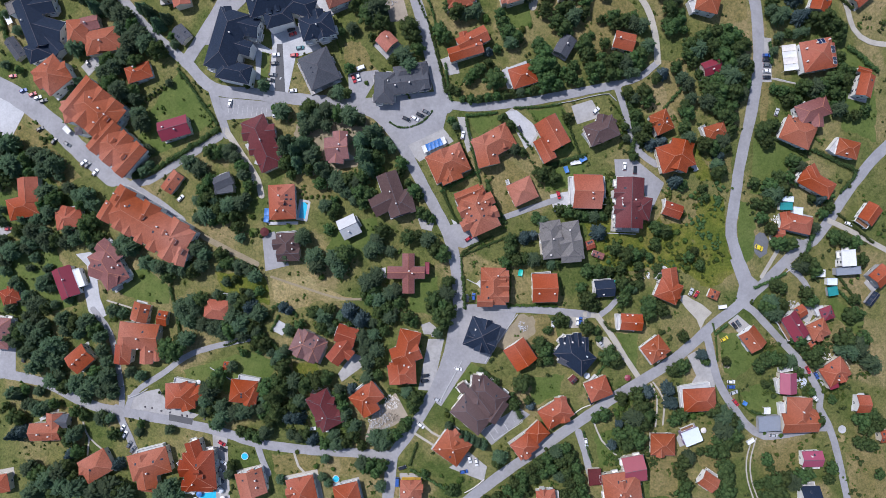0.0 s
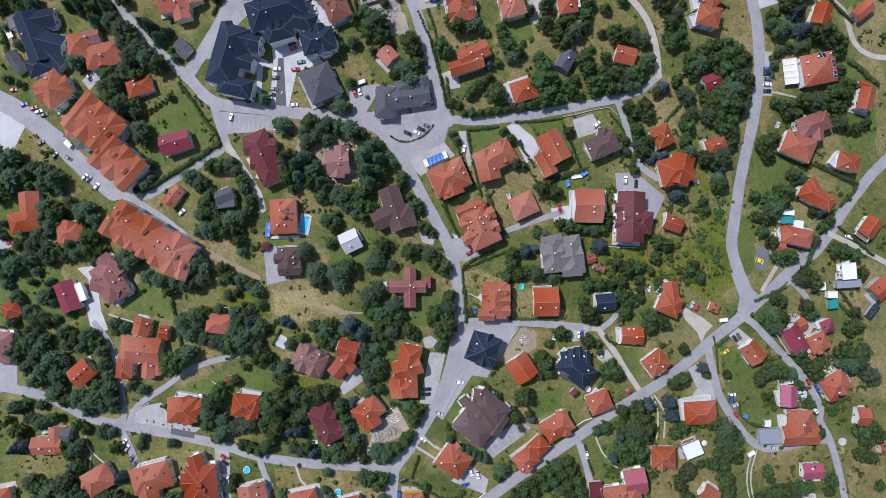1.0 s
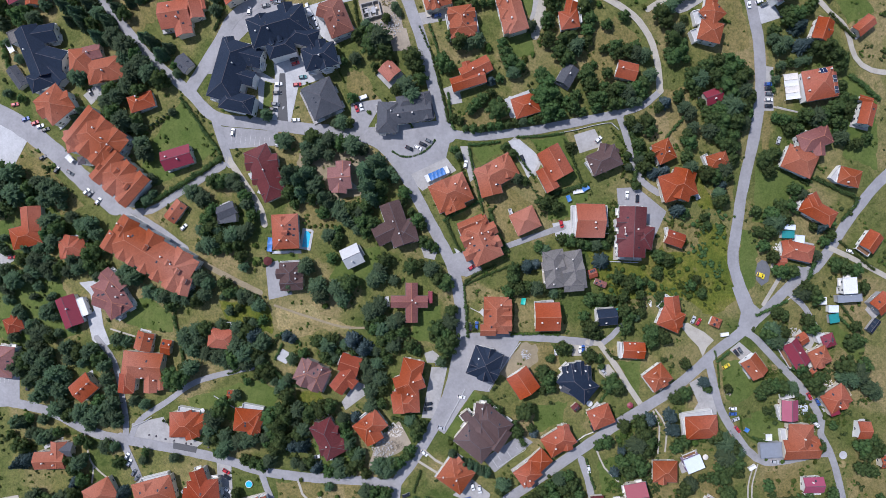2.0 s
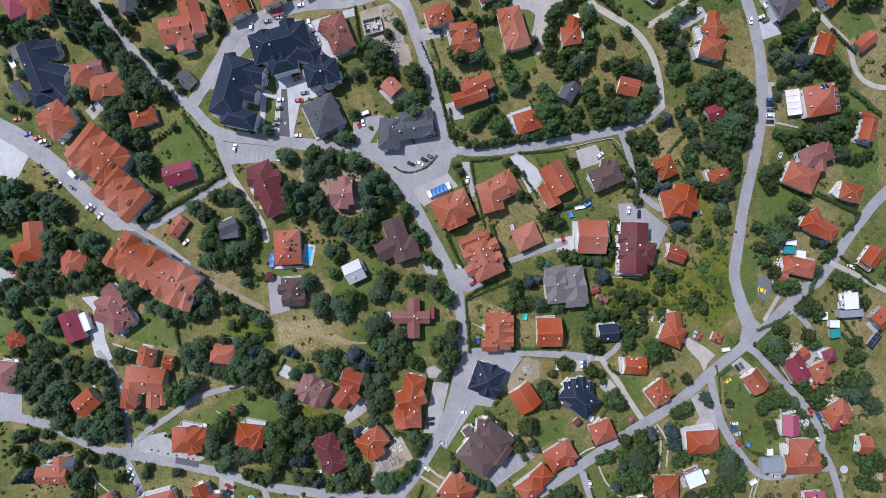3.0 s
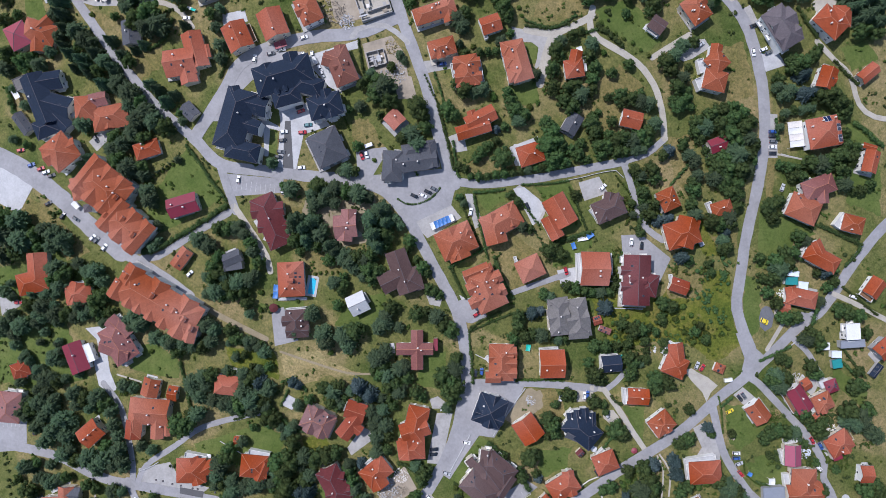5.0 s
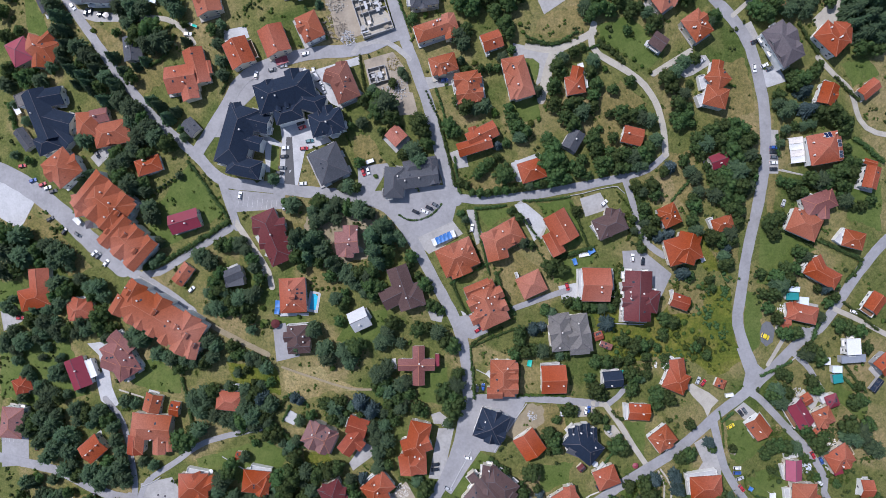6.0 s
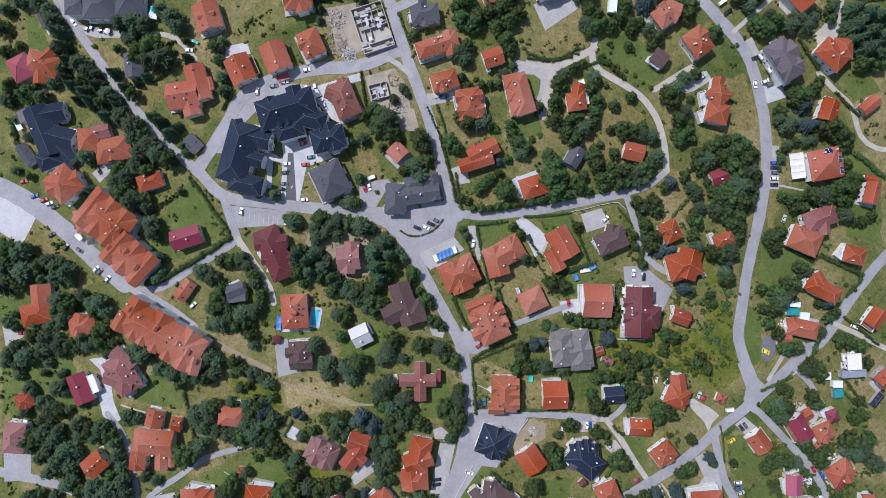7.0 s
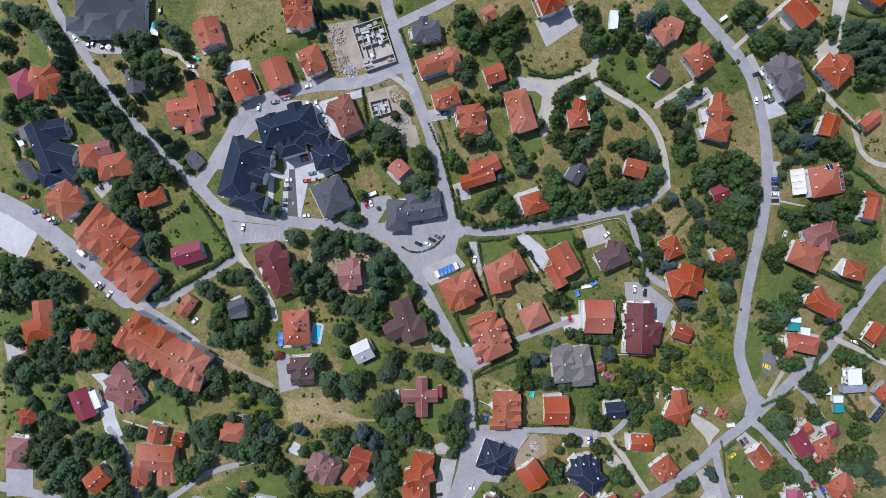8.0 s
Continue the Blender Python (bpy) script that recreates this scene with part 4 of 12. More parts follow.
area("lawn", "lush", "bright green mown lawn beside the houses", [(151.87, -79.09), (162.35, -79.13), (171.93, -91.34), (159.69, -100.39), (153.45, -97.31)], 0.0)
area("lawn", "lush", "bright green mown lawn beside the houses", [(162.94, -108.04), (184.79, -106.73), (183.51, -120.5), (169.42, -121.85)], 0.0)
area("meadow", "dry", "sun-dried yellowish meadow beside the houses", [(222.3, -141.27), (243.56, -138.69), (257.73, -173.6), (227.78, -172.48)], 0.0)
area("lawn", "lush", "bright green mown lawn beside the houses", [(95.23, -75.97), (107.3, -75.98), (106.06, -97.09), (99.88, -86.51)], 0.0)
area("lawn", "dry", "sun-dried yellowish lawn beside the houses", [(-87.74, -141.38), (-63.54, -139.61), (-63.5, -151.61), (-69.53, -153.16), (-84.66, -151.84)], 0.0)
area("lawn", "lush", "bright green mown lawn beside the houses", [(-56.06, -106.48), (-45.5, -121.43), (-43.98, -130.43), (-63.56, -132.1), (-69.64, -112.61)], 0.0)
area("lawn", "lush", "bright green mown lawn beside the houses", [(-133.89, -98.26), (-118.44, -95.04), (-119.97, -104.13), (-133.88, -101.9)], 0.0)
area("lawn", "dry", "sun-dried yellowish lawn beside the houses", [(-209.93, -117.94), (-190.51, -117.49), (-190.13, -141.82), (-206.27, -139.22)], 0.0)
area("meadow", "dry", "sun-dried yellowish meadow beside the houses", [(48.68, 135.83), (71.94, 144.35), (75.03, 130.03), (60.45, 125.46), (44.35, 127.82)], 0.0)
area("lawn", "lush", "bright green mown lawn beside the houses", [(77.93, 131.46), (95.42, 137.19), (113.43, 118.54), (104.74, 109.86), (80.96, 124.27)], 0.0)
area("lawn", "dry", "sun-dried yellowish lawn beside the houses", [(116.08, 66.07), (129.5, 69.01), (131.79, 39.35), (121.14, 42.35)], 0.0)
area("lawn", "lush", "bright green mown lawn beside the houses", [(167.14, 32.35), (183.71, 28.37), (198.64, 16.16), (186.23, 12.28), (180.83, -2.01), (166.16, -1.88)], 0.0)
area("lawn", "lush", "bright green mown lawn beside the houses", [(213.77, 50.31), (232.22, 50.31), (233.57, 26.01), (214.62, 33.09)], 0.0)
area("lawn", "lush", "bright green mown lawn beside the houses", [(-256.86, -1.95), (-236.0, -0.13), (-229.51, -15.74), (-243.26, -19.11), (-257.13, -16.2)], 0.0)
area("lawn", "dry", "sun-dried yellowish lawn beside the houses", [(-241.88, 42.15), (-218.28, 32.74), (-192.45, 6.46), (-205.7, 1.72), (-228.6, 24.96)], 0.0)
area("lawn", "lush", "bright green mown lawn beside the houses", [(-174.81, -43.92), (-155.75, -42.31), (-143.22, -52.87), (-143.24, -61.97), (-162.11, -59.08), (-174.83, -54.61)], 0.0)
area("meadow", "wild", "overgrown green meadow beside the houses", [(-118.37, -43.66), (-90.82, -46.56), (-87.82, -61.58), (-112.26, -58.72)], 0.0)
area("lawn", "lush", "bright green mown lawn beside the houses", [(-52.61, -20.43), (-31.4, -14.33), (-31.49, -26.48), (-46.72, -38.71), (-58.81, -32.64)], 0.0)
area("lawn", "wild", "overgrown green lawn beside the houses", [(121.63, 21.41), (137.24, 6.24), (149.61, 3.12), (152.32, 15.23), (140.05, 15.3), (135.23, 24.36)], 0.0)
area("verge", "dry", "sun-dried yellowish verge beside the houses", [(169.27, 74.96), (174.78, 74.98), (173.9, 33.23), (170.08, 36.25)], 0.0)
area("meadow", "dry", "sun-dried yellowish meadow beside the houses", [(134.41, 109.93), (155.17, 115.83), (162.06, 89.64), (150.16, 83.74)], 0.0)
area("lawn", "lush", "bright green mown lawn beside the houses", [(206.97, 113.37), (222.34, 116.48), (229.07, 107.77), (213.73, 101.72)], 0.0)
area("lawn", "lush", "bright green mown lawn beside the houses", [(211.78, -54.97), (231.56, -70.33), (228.65, -79.54), (210.45, -62.58)], 0.0)
area("lawn", "lush", "bright green mown lawn beside the houses", [(50.36, -100.03), (68.35, -97.02), (65.43, -109.07), (50.44, -115.08)], 0.0)
area("lawn", "lush", "bright green mown lawn beside the houses", [(7.8, -104.7), (13.3, -108.3), (8.5, -118.1), (3.3, -115.0)], 0.0)
area("lawn", "lush", "bright green mown lawn beside the houses", [(18.4, -92.2), (23.8, -94.6), (19.9, -99.8), (16.3, -104.1), (11.5, -101.9)], 0.0)
area("kitchen_garden", "lush", "bright green mown kitchen garden beside the houses", [(93.22, -114.57), (101.65, -109.16), (105.33, -112.8), (97.53, -121.84)], 0.0)
area("lawn", "dry", "sun-dried yellowish lawn beside the houses", [(159.81, -106.49), (163.28, -127.89), (151.02, -139.94), (144.79, -136.81)], 0.0)
area("lawn", "dry", "sun-dried yellowish lawn beside the houses", [(138.66, -139.79), (152.53, -136.91), (154.34, -158.31), (141.84, -148.96)], 0.0)
area("meadow", "dry", "sun-dried yellowish meadow beside the houses", [(175.94, -137.26), (198.04, -134.57), (191.94, -149.85), (179.3, -151.12)], 0.0)
area("lawn", "lush", "bright green mown lawn beside the houses", [(84.28, -130.24), (95.76, -127.28), (98.91, -142.43), (86.82, -148.39)], 0.0)
area("lawn", "dry", "sun-dried yellowish lawn beside the houses", [(114.12, -139.53), (129.46, -142.72), (129.64, -164.0), (114.3, -163.79)], 0.0)
area("lawn", "dry", "sun-dried yellowish lawn beside the houses", [(-51.48, -141.0), (-39.45, -140.91), (-39.42, -151.4), (-49.94, -151.48)], 0.0)
area("lawn", "dry", "sun-dried yellowish lawn beside the houses", [(-166.95, 124.78), (-151.25, 121.37), (-148.47, 106.41), (-164.43, 97.77), (-172.16, 106.95)], 0.0)
area("lawn", "dry", "sun-dried yellowish lawn beside the houses", [(-189.14, 136.0), (-179.49, 134.15), (-174.84, 128.01), (-186.17, 125.37)], 0.0)
area("lawn", "dry", "sun-dried yellowish lawn beside the houses", [(63.8, 83.73), (90.08, 104.06), (105.08, 92.44), (84.76, 66.1), (75.66, 80.78)], 0.0)
area("lawn", "dry", "sun-dried yellowish lawn beside the houses", [(140.05, 15.3), (146.44, 6.18), (155.59, 9.15), (155.1, 24.27), (146.18, 15.26)], 0.0)
area("lawn", "dry", "sun-dried yellowish lawn beside the houses", [(117.62, -2.73), (140.56, -2.89), (134.81, -18.09), (119.47, -17.95)], 0.0)
area("lawn", "lush", "bright green mown lawn beside the houses", [(-99.16, 75.91), (-93.55, 84.16), (-86.02, 81.71), (-86.43, 75.2), (-90.69, 74.34)], 0.0)
area("lawn", "lush", "bright green mown lawn beside the houses", [(-94.96, 72.9), (-88.33, 70.46), (-88.54, 57.36), (-95.25, 56.21)], 0.0)
area("lawn", "lush", "bright green mown lawn beside the houses", [(43.55, 115.72), (48.83, 114.26), (49.47, 107.03), (44.49, 105.6)], 0.0)
area("lawn", "lush", "bright green mown lawn beside the houses", [(-247.77, -34.94), (-207.26, -31.76), (-194.15, -62.43), (-220.41, -68.89), (-247.52, -64.6)], 0.0)
area("lawn", "lush", "bright green mown lawn beside the houses", [(-135.44, -96.77), (-100.05, -86.39), (-84.81, -91.68), (-90.89, -104.39), (-112.27, -107.66), (-130.76, -107.3)], 0.0)
area("plaza", "asphalt", "worn grey asphalt plaza beside the houses", [(-45.9, 46.42), (-1.15, 50.41), (7.16, 46.23), (3.27, 30.77), (-8.69, 22.43), (-20.65, 22.45), (-34.0, 38.63)], 0.04)
area("car_park", "asphalt", "worn grey asphalt car park beside the houses", [(-116.21, 48.53), (-85.09, 45.38), (-85.82, 38.19), (-111.52, 36.46)], 0.04)
area("forecourt", "paving", "light stone-paved forecourt beside the houses", [(-87.5, 84.09), (-69.41, 85.09), (-59.97, 73.2), (-74.16, 68.57), (-79.0, 47.15), (-88.68, 48.99), (-86.43, 75.2)], 0.04)
area("ramp", "darkasphalt", "dark new asphalt ramp beside the houses", [(-84.0, 75.77), (-80.98, 75.74), (-79.59, 48.35), (-85.65, 48.38)], 0.04)
area("forecourt", "asphalt", "worn grey asphalt forecourt beside the houses", [(-46.36, 60.09), (-30.83, 61.78), (-29.65, 60.0), (-38.73, 45.2), (-45.89, 47.01)], 0.04)
area("forecourt", "paving", "light stone-paved forecourt beside the houses", [(-74.48, 108.66), (-45.18, 117.03), (-44.63, 112.95), (-56.54, 110.18), (-53.8, 89.65), (-60.32, 93.24)], 0.04)
area("forecourt", "asphalt", "worn grey asphalt forecourt beside the houses", [(-108.35, 106.25), (-96.1, 111.93), (-73.53, 111.58), (-69.1, 108.0), (-99.36, 99.02), (-111.76, 87.35), (-118.12, 76.11), (-123.66, 76.17)], 0.04)
area("car_park", "asphalt", "worn grey asphalt car park beside the houses", [(13.2, -61.9), (42.4, -64.9), (38.5, -73.4), (32.8, -81.6), (26.5, -92.5), (18.4, -91.3), (10.9, -102.2), (2.7, -115.0), (-0.3, -112.9), (4.8, -96.2), (8.4, -77.9), (11.4, -65.8)], 0.04)
area("sports_court", "asphalt", "worn grey asphalt sports court beside the houses", [(23.51, -128.64), (43.24, -115.08), (49.87, -119.3), (29.53, -135.55)], 0.04)
area("car_park", "concrete", "pale concrete car park beside the houses", [(-4.18, -79.15), (4.19, -79.12), (-1.72, -106.76), (-9.51, -106.19)], 0.04)
area("building_site", "sand", "sandy, rubble-strewn building site beside the houses", [(-33.48, -118.94), (-21.49, -107.75), (-14.88, -120.04), (-21.46, -124.88), (-37.96, -132.79)], 0.04)
area("forecourt", "concrete", "pale concrete forecourt beside the houses", [(7.07, -147.59), (17.54, -139.17), (27.16, -146.98), (25.39, -154.79)], 0.04)
area("forecourt", "gravel", "gravelled forecourt beside the houses", [(128.0, -56.5), (132.3, -55.6), (135.4, -57.7), (141.0, -60.5), (146.7, -65.1), (143.0, -68.8), (140.7, -74.0), (138.4, -68.7), (132.4, -62.6)], 0.04)
area("forecourt", "concrete", "pale concrete forecourt beside the houses", [(133.63, -88.11), (139.09, -85.1), (144.02, -86.33), (149.13, -97.28), (148.72, -109.44), (133.62, -106.9), (138.71, -98.74)], 0.04)
area("terrace", "concrete", "pale concrete terrace beside the houses", [(44.51, 150.72), (64.8, 159.18), (67.81, 148.92), (50.71, 137.55)], 0.04)
area("car_park", "concrete", "pale concrete car park beside the houses", [(169.11, 79.38), (174.63, 78.81), (175.49, 56.29), (169.96, 56.28)], 0.04)
area("forecourt", "concrete", "pale concrete forecourt beside the houses", [(154.05, 132.56), (158.17, 134.61), (163.27, 125.14), (159.78, 121.65)], 0.04)
area("forecourt", "paving", "light stone-paved forecourt beside the houses", [(163.2, 109.49), (172.14, 113.04), (178.53, 104.35), (167.73, 100.78)], 0.04)
area("forecourt", "asphalt", "worn grey asphalt forecourt beside the houses", [(-92.56, -24.35), (-85.86, -22.55), (-78.05, -40.51), (-90.81, -43.55)], 0.04)
area("forecourt", "concrete", "pale concrete forecourt beside the houses", [(-52.15, -98.03), (-44.03, -86.85), (-38.92, -88.93), (-39.52, -94.34), (-50.04, -102.22)], 0.04)
area("forecourt", "paving", "light stone-paved forecourt beside the houses", [(-196.11, -34.81), (-186.69, -33.56), (-184.45, -43.96), (-182.2, -58.33), (-178.34, -67.78), (-182.5, -70.27), (-188.63, -66.05), (-191.57, -53.2), (-187.68, -50.11), (-189.62, -40.92)], 0.04)
area("car_park", "concrete", "pale concrete car park beside the houses", [(-166.37, -110.91), (-148.8, -106.97), (-143.14, -115.97), (-127.0, -120.55), (-133.77, -125.49), (-166.27, -121.85)], 0.04)
area("car_park", "asphalt", "worn grey asphalt car park beside the houses", [(-247.28, -81.73), (-230.96, -84.53), (-230.68, -102.46), (-246.86, -104.09)], 0.04)
area("court", "paving", "light stone-paved court beside the houses", [(-258.93, 60.16), (-224.72, 44.24), (-234.68, 27.45), (-259.42, 41.3)], 0.04)
area("forecourt", "concrete", "pale concrete forecourt beside the houses", [(-247.38, -17.61), (-238.36, -14.62), (-233.73, -22.72), (-245.49, -28.62)], 0.04)
area("forecourt", "paving", "light stone-paved forecourt beside the houses", [(59.3, -3.02), (70.71, -0.95), (71.12, -10.94), (61.79, -11.81)], 0.04)
area("forecourt", "asphalt", "worn grey asphalt forecourt beside the houses", [(93.05, 15.52), (103.59, 16.08), (119.62, 3.32), (112.65, -12.41), (107.47, 3.39), (94.16, 3.46)], 0.04)
area("forecourt", "concrete", "pale concrete forecourt beside the houses", [(36.0, 39.61), (39.26, 41.97), (54.22, 30.62), (50.11, 21.67), (45.33, 22.88)], 0.04)
area("court", "concrete", "pale concrete court beside the houses", [(70.19, 43.08), (80.88, 46.31), (85.79, 37.68), (73.29, 33.55)], 0.04)
area("forecourt", "concrete", "pale concrete forecourt beside the houses", [(10.73, 37.3), (14.59, 37.29), (20.27, 21.76), (16.09, 18.77)], 0.04)
area("car_park", "concrete", "pale concrete car park beside the houses", [(-119.56, -130.09), (-111.57, -131.18), (-109.44, -170.15), (-116.76, -170.27)], 0.04)
area("forecourt", "concrete", "pale concrete forecourt beside the houses", [(-10.72, 105.92), (3.69, 107.27), (3.69, 102.04), (-9.27, 99.8)], 0.04)
area("forecourt", "concrete", "pale concrete forecourt beside the houses", [(-192.26, 66.42), (-182.31, 74.51), (-179.23, 69.0), (-187.84, 61.18)], 0.04)
area("forecourt", "concrete", "pale concrete forecourt beside the houses", [(116.58, 109.88), (123.84, 116.26), (134.81, 117.17), (137.91, 112.84), (128.53, 107.01), (124.1, 105.55)], 0.04)
area("building_site", "sand", "sandy, rubble-strewn building site beside the houses", [(-64.98, 149.81), (-47.19, 152.93), (-43.6, 128.04), (-54.0, 124.7), (-57.51, 128.82), (-59.75, 139.88)], 0.04)
area("building_site", "sand", "sandy, rubble-strewn building site beside the houses", [(-42.83, 114.96), (-27.44, 119.14), (-21.01, 110.37), (-18.73, 97.25), (-30.57, 94.43), (-39.41, 100.35)], 0.04)
area("forecourt", "concrete", "pale concrete forecourt beside the houses", [(1.85, 66.94), (9.55, 69.85), (11.92, 59.82), (5.4, 58.67)], 0.04)
area("terrace", "paving", "light stone-paved terrace beside the houses", [(33.82, 61.52), (48.59, 67.06), (49.79, 63.82), (38.57, 59.73), (39.8, 51.46), (36.83, 52.06)], 0.04)
area("forecourt", "concrete", "pale concrete forecourt beside the houses", [(193.84, -67.1), (202.29, -54.95), (205.59, -59.52), (199.65, -71.69)], 0.04)
area("forecourt", "concrete", "pale concrete forecourt beside the houses", [(-10.33, -14.33), (-1.32, -17.98), (-2.53, -22.23), (-7.95, -21.01)], 0.04)
area("forecourt", "paving", "light stone-paved forecourt beside the houses", [(7.7, -15.87), (16.72, -21.05), (19.73, -27.14), (13.11, -28.03)], 0.04)
area("forecourt", "concrete", "pale concrete forecourt beside the houses", [(-8.08, -71.67), (-3.6, -70.16), (0.89, -73.73), (-0.59, -76.74), (-6.57, -76.76)], 0.04)
area("junction", "asphalt", "worn grey asphalt junction beside the houses", [(155.83, -36.88), (161.07, -50.4), (158.3, -63.37), (167.5, -60.97), (174.09, -52.51), (170.88, -48.28), (165.2, -43.47), (161.92, -35.36)], 0.04)
area("car_park", "concrete", "pale concrete car park beside the houses", [(-201.29, 146.41), (-177.67, 143.06), (-156.44, 141.71), (-157.15, 137.88), (-187.45, 138.63), (-198.12, 142.06)], 0.04)
area("terrace", "paving", "light stone-paved terrace beside the houses", [(-117.62, 131.76), (-104.8, 133.81), (-103.08, 127.91), (-115.93, 124.66)], 0.04)
area("terrace", "concrete", "pale concrete terrace beside the houses", [(-16.76, 21.84), (3.57, 31.36), (8.93, 24.78), (-9.02, 14.03)], 0.04)
area("building_site", "sand", "sandy, rubble-strewn building site beside the houses", [(-27.57, 100.24), (-17.25, 98.11), (-14.35, 86.99), (-24.12, 86.47)], 0.04)
area("garden_path", "paving", "light stone-paved garden path beside the houses", [(-98.25, 75.9), (-94.28, 77.05), (-85.88, 72.22), (-86.51, 70.45), (-91.94, 71.98), (-93.1, 57.39), (-95.23, 57.4), (-95.6, 71.12)], 0.04)
area("forecourt", "tar", "dark tarred pad with a rounded edge", [(169.4, -23.9), (171.5, -22.3), (174.0, -22.7), (176.6, -26.9), (175.6, -33.6), (171.9, -36.0), (169.0, -33.0), (168.3, -28.4)], 0.04)
area("forecourt", "concrete", "pale concrete forecourt beside the houses", [(155.38, -70.32), (160.52, -66.1), (169.03, -73.09), (163.57, -77.92)], 0.04)
area("forecourt", "gravel", "gravelled forecourt beside the houses", [(42.34, 122.94), (60.49, 121.43), (56.16, 114.24), (53.36, 98.32), (48.98, 93.97), (48.35, 99.78), (51.22, 108.47), (47.37, 114.26), (42.37, 116.31)], 0.04)
area("forecourt", "concrete", "pale concrete forecourt of the stepped-roof house", [(34.7, 123.1), (44.0, 121.1), (58.6, 120.5), (63.0, 122.2), (58.7, 115.6), (52.0, 111.3), (50.0, 104.1), (45.7, 99.8), (47.9, 107.0), (48.5, 112.7), (45.0, 115.3), (35.0, 115.7)], 0.045)
area("lawn", "lush", "bright green mown lawn beside the curved drive", [(35.3, 115.1), (45.0, 115.0), (48.5, 111.9), (46.5, 105.6), (41.3, 101.3)], 0.0)
area("lawn", "lush", "bright green mown lawn below the stepped-roof house", [(32.5, 92.6), (45.7, 101.3), (48.0, 98.4), (48.7, 85.4), (41.4, 82.5), (35.5, 88.3)], 0.0)
area("forest_floor", "dirt", "brown needle litter under the pines", [(-72.7, 40.5), (-62.2, 42.0), (-42.8, 33.0), (-36.8, 35.9), (-40.0, 12.2), (-67.0, 6.3), (-79.0, 15.3), (-74.4, 28.7)], 0.0)
area("forecourt", "asphalt", "worn grey asphalt yard beside the many-dormered house", [(4.8, -19.7), (16.1, -16.7), (22.7, -27.5), (14.4, -31.1), (8.4, -29.9)], 0.045)
area("forecourt", "paving", "light stone-paved drive between two houses", [(35.8, 39.9), (41.7, 40.8), (49.7, 34.3), (52.7, 29.9), (49.2, 23.4), (46.3, 20.5), (42.7, 28.4)], 0.045)
area("forecourt", "gravel", "gravelled turning circle beside the house", [(200.4, 164.7), (207.7, 164.8), (206.3, 148.1), (205.9, 137.7), (194.6, 130.1), (190.7, 135.8), (198.3, 143.4)], 0.045)
area("lawn", "lush", "bright green mown lawn inside the hedges", [(218.7, 33.4), (231.6, 29.0), (234.1, 42.5), (224.2, 49.9)], 0.0)
area("lawn", "lush", "bright green mown lawn beside the awning", [(213.6, 74.9), (224.7, 72.1), (232.3, 65.7), (222.0, 63.8), (212.4, 67.5)], 0.0)
area("lawn", "lush", "bright green mown lawn above the drive", [(47.6, 40.8), (63.9, 42.6), (63.3, 39.3), (57.4, 36.4), (52.1, 35.2)], 0.0)
area("lawn", "lush", "bright green mown lawn beside the house", [(18.1, 37.3), (32.8, 38.2), (31.4, 33.5), (22.5, 28.5), (19.6, 31.4)], 0.0)
area("lawn", "lush", "bright green mown lawn of a small plot", [(159.6, -5.7), (168.9, -8.7), (168.2, -36.0), (163.7, -40.5), (159.3, -26.8)], 0.0)
area("lawn", "lush", "bright green mown lawn below the lane", [(150.6, -75.6), (164.6, -75.8), (175.9, -88.3), (154.1, -92.6)], 0.0)
area("lawn", "lush", "bright green mown lawn of a small plot", [(166.9, -103.6), (184.2, -102.4), (186.2, -119.6), (172.0, -119.8)], 0.0)
area("forecourt", "asphalt", "worn grey asphalt apron beside the road", [(189.4, -34.0), (191.6, -25.5), (198.6, -26.7), (196.2, -29.8)], 0.045)
area("kitchen_garden", "wild", "green vegetable rows beside the house", [(-76.8, -92.0), (-63.2, -91.9), (-58.6, -101.0), (-67.8, -104.1), (-75.4, -99.6)], 0.0)
area("forecourt", "gravel", "pale gravel parking place among the trees", [(84.1, -78.1), (90.2, -77.8), (93.6, -82.1), (88.8, -85.5), (85.1, -82.4)], 0.045)
area("forecourt", "gravel", "pale gravel parking place above the lane", [(69.5, -66.5), (79.5, -66.5), (78.9, -72.9), (70.5, -73.2)], 0.045)
area("verge", "dirt", "bare earth and rubble round the new house", [(43.9, -66.4), (51.4, -67.0), (53.6, -74.9), (47.0, -79.5), (36.4, -84.6), (31.9, -82.5), (36.4, -76.4)], 0.0)

# ---------- roads ----------
road("road", "asphalt", "worn grey asphalt village road", 5.07, [(-217.7, 181.03), (-212.05, 164.08), (-200.27, 145.43), (-189.23, 129.96), (-175.23, 110.01), (-165.93, 99.28), (-156.71, 88.0), (-145.95, 77.93), (-135.24, 68.8), (-123.11, 56.38)], 0.085)
road("road", "asphalt", "worn grey asphalt village road", 5.96, [(-133.1, 67.28), (-118.55, 53.35), (-97.16, 49.93), (-74.45, 47.13), (-45.91, 44.33), (-31.0, 38.32), (-23.28, 30.24), (-17.36, 21.25), (-11.13, 9.23), (-2.19, -7.36), (6.19, -24.05), (10.39, -41.73), (11.6, -61.12), (8.96, -76.09), (5.72, -91.1), (-0.52, -106.13), (-7.98, -119.68), (-16.94, -133.24), (-22.92, -141.07), (-24.38, -154.27), (-26.13, -170.73)], 0.085)
road("road", "asphalt", "worn grey asphalt village road", 10.13, [(-262.24, 66.49), (-241.4, 57.44), (-227.9, 49.85), (-211.4, 37.99), (-195.27, 23.15), (-180.91, 11.47), (-174.9, 6.57)], 0.085)
